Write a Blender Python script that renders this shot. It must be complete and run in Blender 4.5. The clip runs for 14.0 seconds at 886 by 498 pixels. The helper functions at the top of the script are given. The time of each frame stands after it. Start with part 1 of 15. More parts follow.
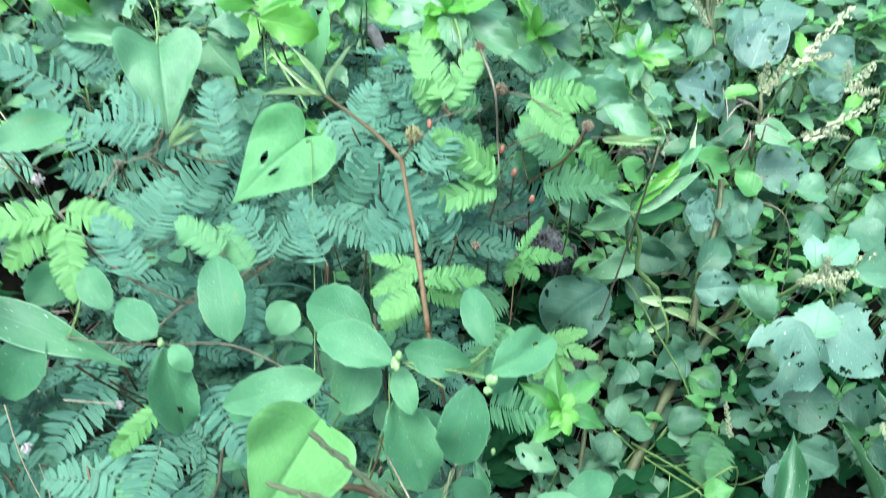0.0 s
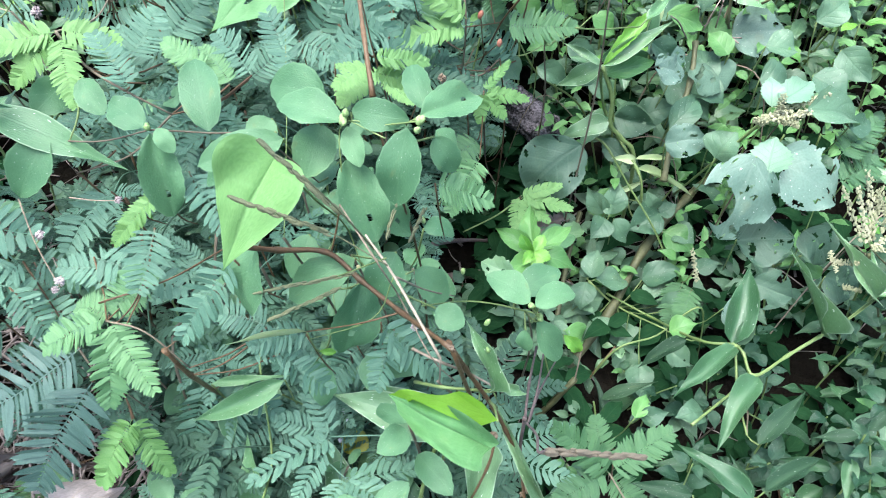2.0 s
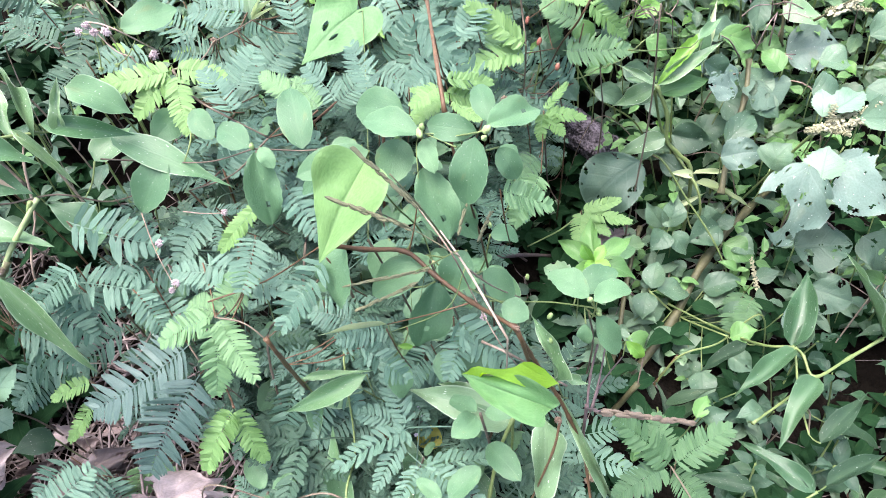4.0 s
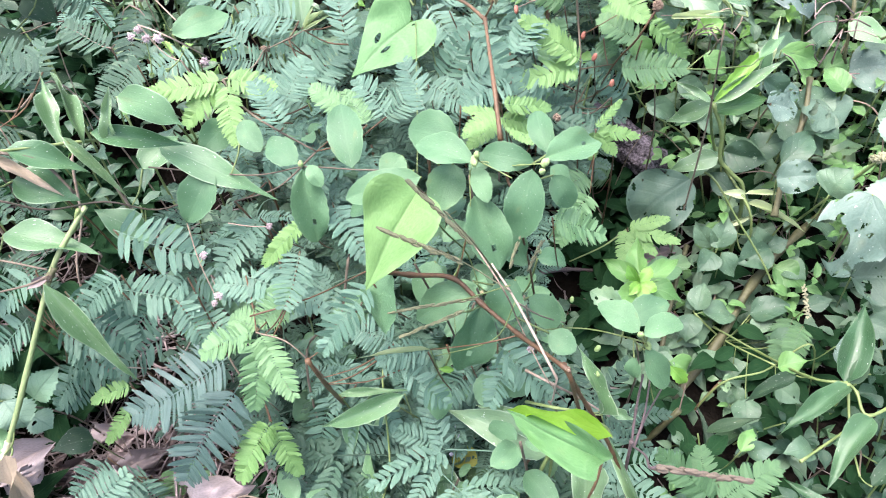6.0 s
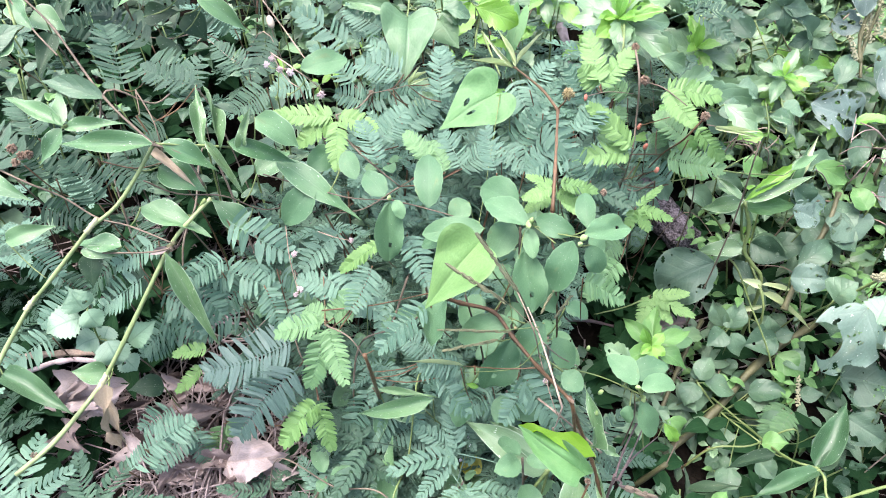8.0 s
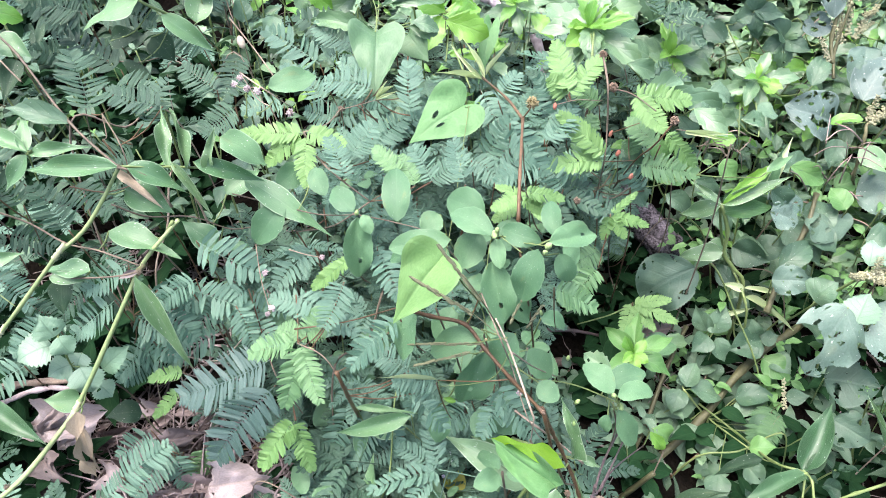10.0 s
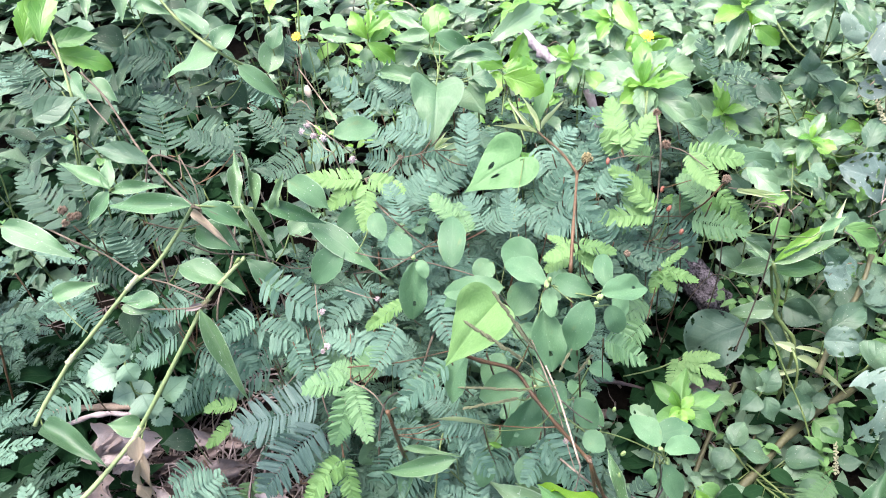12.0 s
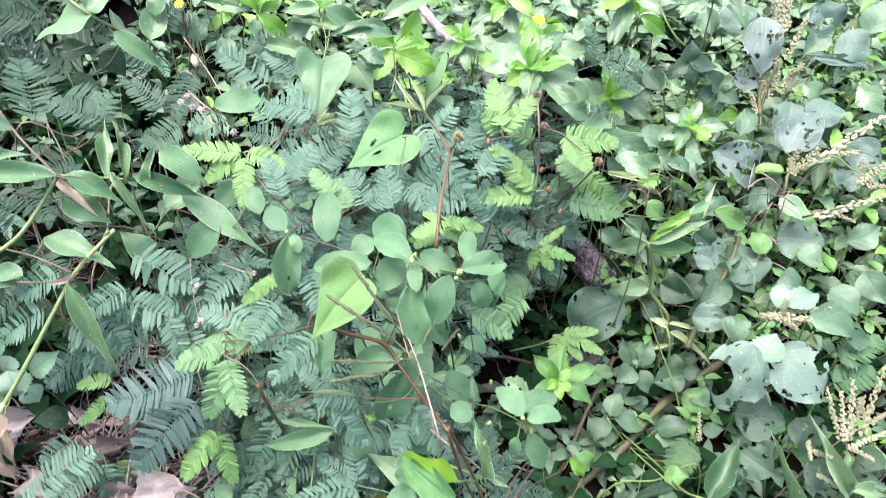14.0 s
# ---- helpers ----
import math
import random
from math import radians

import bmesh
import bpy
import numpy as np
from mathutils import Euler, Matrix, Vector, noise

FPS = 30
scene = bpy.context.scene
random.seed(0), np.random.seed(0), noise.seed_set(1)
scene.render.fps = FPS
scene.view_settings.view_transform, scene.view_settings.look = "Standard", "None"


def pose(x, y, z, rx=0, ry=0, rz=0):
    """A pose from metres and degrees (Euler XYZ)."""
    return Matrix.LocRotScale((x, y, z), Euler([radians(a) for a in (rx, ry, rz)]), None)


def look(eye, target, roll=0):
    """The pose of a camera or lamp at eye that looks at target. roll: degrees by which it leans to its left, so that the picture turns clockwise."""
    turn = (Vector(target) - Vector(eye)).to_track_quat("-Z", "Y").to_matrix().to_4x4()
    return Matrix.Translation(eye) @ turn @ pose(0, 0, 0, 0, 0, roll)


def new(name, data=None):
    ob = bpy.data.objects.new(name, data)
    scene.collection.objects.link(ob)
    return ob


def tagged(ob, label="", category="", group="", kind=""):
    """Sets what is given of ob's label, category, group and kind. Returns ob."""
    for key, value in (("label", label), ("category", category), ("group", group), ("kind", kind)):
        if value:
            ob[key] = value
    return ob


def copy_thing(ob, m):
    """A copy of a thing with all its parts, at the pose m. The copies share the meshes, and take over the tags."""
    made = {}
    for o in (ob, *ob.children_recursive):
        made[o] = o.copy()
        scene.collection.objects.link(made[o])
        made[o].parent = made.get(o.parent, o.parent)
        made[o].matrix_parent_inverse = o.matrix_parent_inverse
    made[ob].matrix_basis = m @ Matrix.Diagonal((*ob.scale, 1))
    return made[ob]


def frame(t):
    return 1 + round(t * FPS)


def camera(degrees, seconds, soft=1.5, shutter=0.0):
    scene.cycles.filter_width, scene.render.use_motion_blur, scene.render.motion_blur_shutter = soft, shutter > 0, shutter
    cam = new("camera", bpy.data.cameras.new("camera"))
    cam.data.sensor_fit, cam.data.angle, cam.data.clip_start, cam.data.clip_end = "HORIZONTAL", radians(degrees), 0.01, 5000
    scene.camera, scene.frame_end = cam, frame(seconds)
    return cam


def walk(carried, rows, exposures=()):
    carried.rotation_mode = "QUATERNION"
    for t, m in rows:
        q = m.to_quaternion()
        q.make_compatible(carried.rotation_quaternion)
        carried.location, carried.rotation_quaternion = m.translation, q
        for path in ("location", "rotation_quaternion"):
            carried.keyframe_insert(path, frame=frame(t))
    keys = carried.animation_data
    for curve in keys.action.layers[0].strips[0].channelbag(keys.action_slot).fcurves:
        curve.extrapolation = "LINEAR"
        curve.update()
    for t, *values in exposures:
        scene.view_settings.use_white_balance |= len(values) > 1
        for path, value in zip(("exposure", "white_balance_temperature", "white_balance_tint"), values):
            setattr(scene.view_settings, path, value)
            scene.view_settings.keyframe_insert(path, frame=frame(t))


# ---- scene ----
cam = camera(63.6, 14.0, soft=0.9, shutter=0.4)
METRES, EYE, TILT, LEAN, TURN = 0.52, 0.67, -45.0, 0.0, 0.0
ROWS = [
    (0.0, 0.0, 0.0, 0.0, -0.0, 0.0, -0.0),
    (0.5, -0.005, -0.0654, 0.0259, 0.65, 3.36, -0.54),
    (1.0, -0.0091, -0.1008, -0.0347, 1.1, 1.02, -1.28),
    (1.5, 0.0223, -0.0905, -0.1319, 1.79, -3.38, -1.8),
    (2.0, 0.0722, -0.0956, -0.1574, 1.53, -4.93, 1.02),
    (2.5, 0.0593, -0.1351, -0.1851, 4.62, -4.79, 2.32),
    (3.0, 0.0569, -0.173, -0.213, 8.02, -3.76, 2.13),
    (3.5, 0.0742, -0.1908, -0.2007, 6.6, -2.17, 2.19),
    (6.0, 0.0514, -0.1721, -0.1488, 9.31, -2.79, -0.05),
    (6.5, 0.016, -0.2477, -0.1042, 12.36, -4.41, -5.76),
    (7.0, 0.0313, -0.3544, -0.0866, 11.95, -2.17, -9.88),
    (7.5, 0.0509, -0.3734, -0.1126, 10.72, -1.37, -9.52),
    (8.0, 0.0596, -0.373, -0.1258, 12.48, -1.24, -10.68),
    (8.5, 0.0743, -0.3577, -0.1174, 11.8, -0.43, -8.24),
    (11.0, 0.0993, -0.3605, -0.1298, 13.59, 0.87, -10.42),
    (11.5, 0.0925, -0.3879, -0.133, 15.6, 2.18, -11.2),
    (12.0, 0.0914, -0.3965, -0.1248, 15.65, 3.09, -11.08),
    (12.5, 0.0973, -0.3964, -0.1061, 13.64, 4.37, -10.89),
    (13.0, 0.1121, -0.3919, -0.1044, 11.92, 4.48, -10.82),
    (13.5, 0.1356, -0.3705, -0.1088, 9.99, 4.4, -10.96),
    (14.0, 0.1705, -0.3961, -0.1148, 9.33, 2.62, -11.54),
]
EXPOSURES = [
    (0.0, 2.34, 5620, -16),
    (0.9, 2.32, 5640, -13),
    (2.0, 2.43, 6030, 7),
    (3.2, 2.58, 6400, 24),
    (6.0, 2.64, 6450, 24),
    (9.0, 2.51, 6500, 21),
    (14.0, 2.49, 6500, 21),
]
walk(cam, [(t, pose(0, 0, EYE, TILT, LEAN, TURN) @ pose(METRES * x, METRES * y, METRES * z, 90 + pitch, roll, yaw)) for t, x, y, z, yaw, pitch, roll in ROWS], EXPOSURES)

# ---- light: an even, bright overcast sky ----
world = bpy.data.worlds.new("overcast_sky")
scene.world = world
world.use_nodes = True
sky = world.node_tree.nodes.new("ShaderNodeTexSky")
sky.sky_type, sky.sun_disc = "NISHITA", False
sky.sun_elevation, sky.sun_rotation = radians(78), radians(234)
sky.dust_density, sky.air_density = 4.0, 1.0
world.node_tree.nodes["Background"].inputs["Strength"].default_value = 0.11
world.node_tree.links.new(sky.outputs[0], world.node_tree.nodes["Background"].inputs["Color"])
sun = new("sun", bpy.data.lights.new("sun", "SUN"))
sun.data.energy, sun.data.angle, sun.data.color = 1.7, radians(45), (1.0, 0.97, 0.93)
sun.matrix_world = look((-0.7, -0.5, 4.0), (0, 0, 0))


# ---- materials ----
def wire(tree, kind, **put):
    """A node with its inputs set or linked; keys of the form i0, i1 name inputs by number."""
    n = tree.nodes.new(kind)
    for key, value in put.items():
        if key[0] == "i" and key[1:].isdigit():
            slot = n.inputs[int(key[1:])]
            if isinstance(value, bpy.types.NodeSocket):
                tree.links.new(value, slot)
            else:
                slot.default_value = value
        elif key == "op":
            n.operation = value
        elif key == "blend":
            n.blend_type = value
    return n


def num(tree, op, a, b=0.0, c=0.0):
    return wire(tree, "ShaderNodeMath", op=op, i0=a, i1=b, i2=c).outputs[0]


def ramp(tree, value, lo, hi, a=0.0, b=1.0):
    n = wire(tree, "ShaderNodeMapRange", i0=value, i1=lo, i2=hi, i3=a, i4=b)
    n.interpolation_type = "SMOOTHSTEP"
    return n.outputs[0]


def blend(tree, fac, a, b):
    n = tree.nodes.new("ShaderNodeMixRGB")
    for slot, value in zip(n.inputs, (fac, a, b)):
        if isinstance(value, bpy.types.NodeSocket):
            tree.links.new(value, slot)
        elif isinstance(value, tuple):
            slot.default_value = (*value, 1)
        else:
            slot.default_value = value
    return n.outputs[0]


def blank(name):
    m = bpy.data.materials.new(name)
    m.use_nodes = True
    tree = m.node_tree
    return m, tree, tree.nodes["Principled BSDF"], tree.nodes["Material Output"]


LEAF = 0.7  # how much light the blades give back, of the fresh colours below


def leaf_material(name, deep, fresh, vein, rough=0.42, through_light=0.22, ribs=7.0, slant=1.7, vein_show=0.35, specks=0.0, age=0.25, gloss=0.5, per_leaflet=False, edge=0.3, quilt=0.0):
    """A leaf blade: veins and midrib from the blade's own length and width, mottling, age spots, light that shines through."""
    deep, fresh, vein = (tuple(c * LEAF for c in colour) for colour in (deep, fresh, vein))
    m, tree, skin, out = blank(name)
    uv = wire(tree, "ShaderNodeUVMap").outputs[0]
    parts = wire(tree, "ShaderNodeSeparateXYZ", i0=uv)
    along, across = parts.outputs[0], parts.outputs[1]
    rand = wire(tree, "ShaderNodeObjectInfo").outputs["Random"]
    if per_leaflet:
        island = wire(tree, "ShaderNodeNewGeometry").outputs["Random Per Island"]
        rand = num(tree, "ADD", num(tree, "MULTIPLY", rand, 0.62), num(tree, "MULTIPLY", island, 0.38))
    side = num(tree, "ABSOLUTE", num(tree, "MULTIPLY_ADD", across, 2.0, -1.0))
    shift = wire(tree, "ShaderNodeCombineXYZ", i0=num(tree, "MULTIPLY", rand, 61.0), i1=num(tree, "MULTIPLY", rand, 37.0), i2=0.0).outputs[0]
    place = wire(tree, "ShaderNodeVectorMath", op="ADD", i0=uv, i1=shift).outputs[0]
    broad = wire(tree, "ShaderNodeTexNoise", i0=place, i2=2.2, i3=3.0).outputs[0]
    grain = wire(tree, "ShaderNodeTexNoise", i0=place, i2=34.0, i3=4.0).outputs[0]
    tone = num(tree, "ADD", num(tree, "MULTIPLY", rand, 0.75), num(tree, "MULTIPLY_ADD", broad, 1.0, -0.38))
    colour = blend(tree, ramp(tree, tone, 0.0, 1.0), deep, fresh)
    old = num(tree, "MULTIPLY", ramp(tree, broad, 0.62, 0.75), age)
    colour = blend(tree, old, colour, (0.16, 0.135, 0.04))
    rib = ramp(tree, side, 0.02, 0.09, 1.0, 0.0)
    wave = num(tree, "ABSOLUTE", num(tree, "MULTIPLY_ADD", num(tree, "FRACT", num(tree, "SUBTRACT", num(tree, "MULTIPLY", along, ribs), num(tree, "MULTIPLY", side, slant))), 2.0, -1.0))
    veins = ramp(tree, wave, 0.72, 1.0)
    line = num(tree, "MAXIMUM", rib, num(tree, "MULTIPLY", veins, 0.55))
    colour = blend(tree, num(tree, "MULTIPLY", line, vein_show), colour, vein)
    colour = blend(tree, num(tree, "MULTIPLY", ramp(tree, grain, 0.35, 0.7), 0.22), colour, tuple(c * 0.55 for c in deep))
    colour = blend(tree, num(tree, "MULTIPLY", ramp(tree, side, 0.9, 0.98), edge), colour, vein)
    if specks:
        dots = wire(tree, "ShaderNodeTexNoise", i0=place, i2=19.0, i3=2.0).outputs[0]
        colour = blend(tree, num(tree, "MULTIPLY", ramp(tree, dots, 0.68, 0.72), specks), colour, (0.7, 0.72, 0.66))
    relief = num(tree, "ADD", num(tree, "MULTIPLY", line, -min(0.8, 2.5 * vein_show)), num(tree, "ADD", grain, num(tree, "MULTIPLY", broad, 1.5)))
    relief = num(tree, "ADD", relief, num(tree, "MULTIPLY", num(tree, "MULTIPLY", wave, wave), -0.45 * quilt))
    bump = wire(tree, "ShaderNodeBump", i0=0.35, i1=0.0012)
    tree.links.new(relief, bump.inputs["Height"])
    tree.links.new(colour, skin.inputs["Base Color"])
    tree.links.new(bump.outputs[0], skin.inputs["Normal"])
    tree.links.new(num(tree, "MULTIPLY_ADD", grain, 0.25, rough - 0.12), skin.inputs["Roughness"])
    skin.inputs["Specular IOR Level"].default_value = gloss
    glow = wire(tree, "ShaderNodeBsdfTranslucent")
    warm = wire(tree, "ShaderNodeHueSaturation", i0=0.485, i1=1.15, i2=1.7)
    tree.links.new(colour, warm.inputs["Color"])
    tree.links.new(warm.outputs[0], glow.inputs[0])
    mixed = wire(tree, "ShaderNodeMixShader", i0=through_light * 0.6, i1=skin.outputs[0], i2=glow.outputs[0])
    tree.links.new(mixed.outputs[0], out.inputs[0])
    return m


def plain_material(name, a, b, rough=0.75, scale=60.0, relief=0.4, streak=1.0, gloss=0.3, depth=0.002, span=(0.4, 1.15)):
    """Two tones mottled at two scales, with fine relief; streak stretches the grain along z."""
    m, tree, skin, out = blank(name)
    at = wire(tree, "ShaderNodeTexCoord").outputs["Object"]
    at = wire(tree, "ShaderNodeMapping", i0=at, i3=(1.0, 1.0, streak)).outputs[0]
    rand = wire(tree, "ShaderNodeObjectInfo").outputs["Random"]
    fine = wire(tree, "ShaderNodeTexNoise", i0=at, i2=scale * 6, i3=5.0).outputs[0]
    broad = wire(tree, "ShaderNodeTexNoise", i0=at, i2=scale, i3=4.0).outputs[0]
    tone = num(tree, "ADD", num(tree, "MULTIPLY", fine, 0.6), num(tree, "MULTIPLY_ADD", rand, 0.35, num(tree, "MULTIPLY", broad, 0.6)))
    colour = blend(tree, ramp(tree, tone, *span), a, b)
    bump = wire(tree, "ShaderNodeBump", i0=relief, i1=depth)
    tree.links.new(num(tree, "ADD", fine, broad), bump.inputs["Height"])
    tree.links.new(colour, skin.inputs["Base Color"])
    tree.links.new(bump.outputs[0], skin.inputs["Normal"])
    skin.inputs["Roughness"].default_value = rough
    skin.inputs["Specular IOR Level"].default_value = gloss
    return m


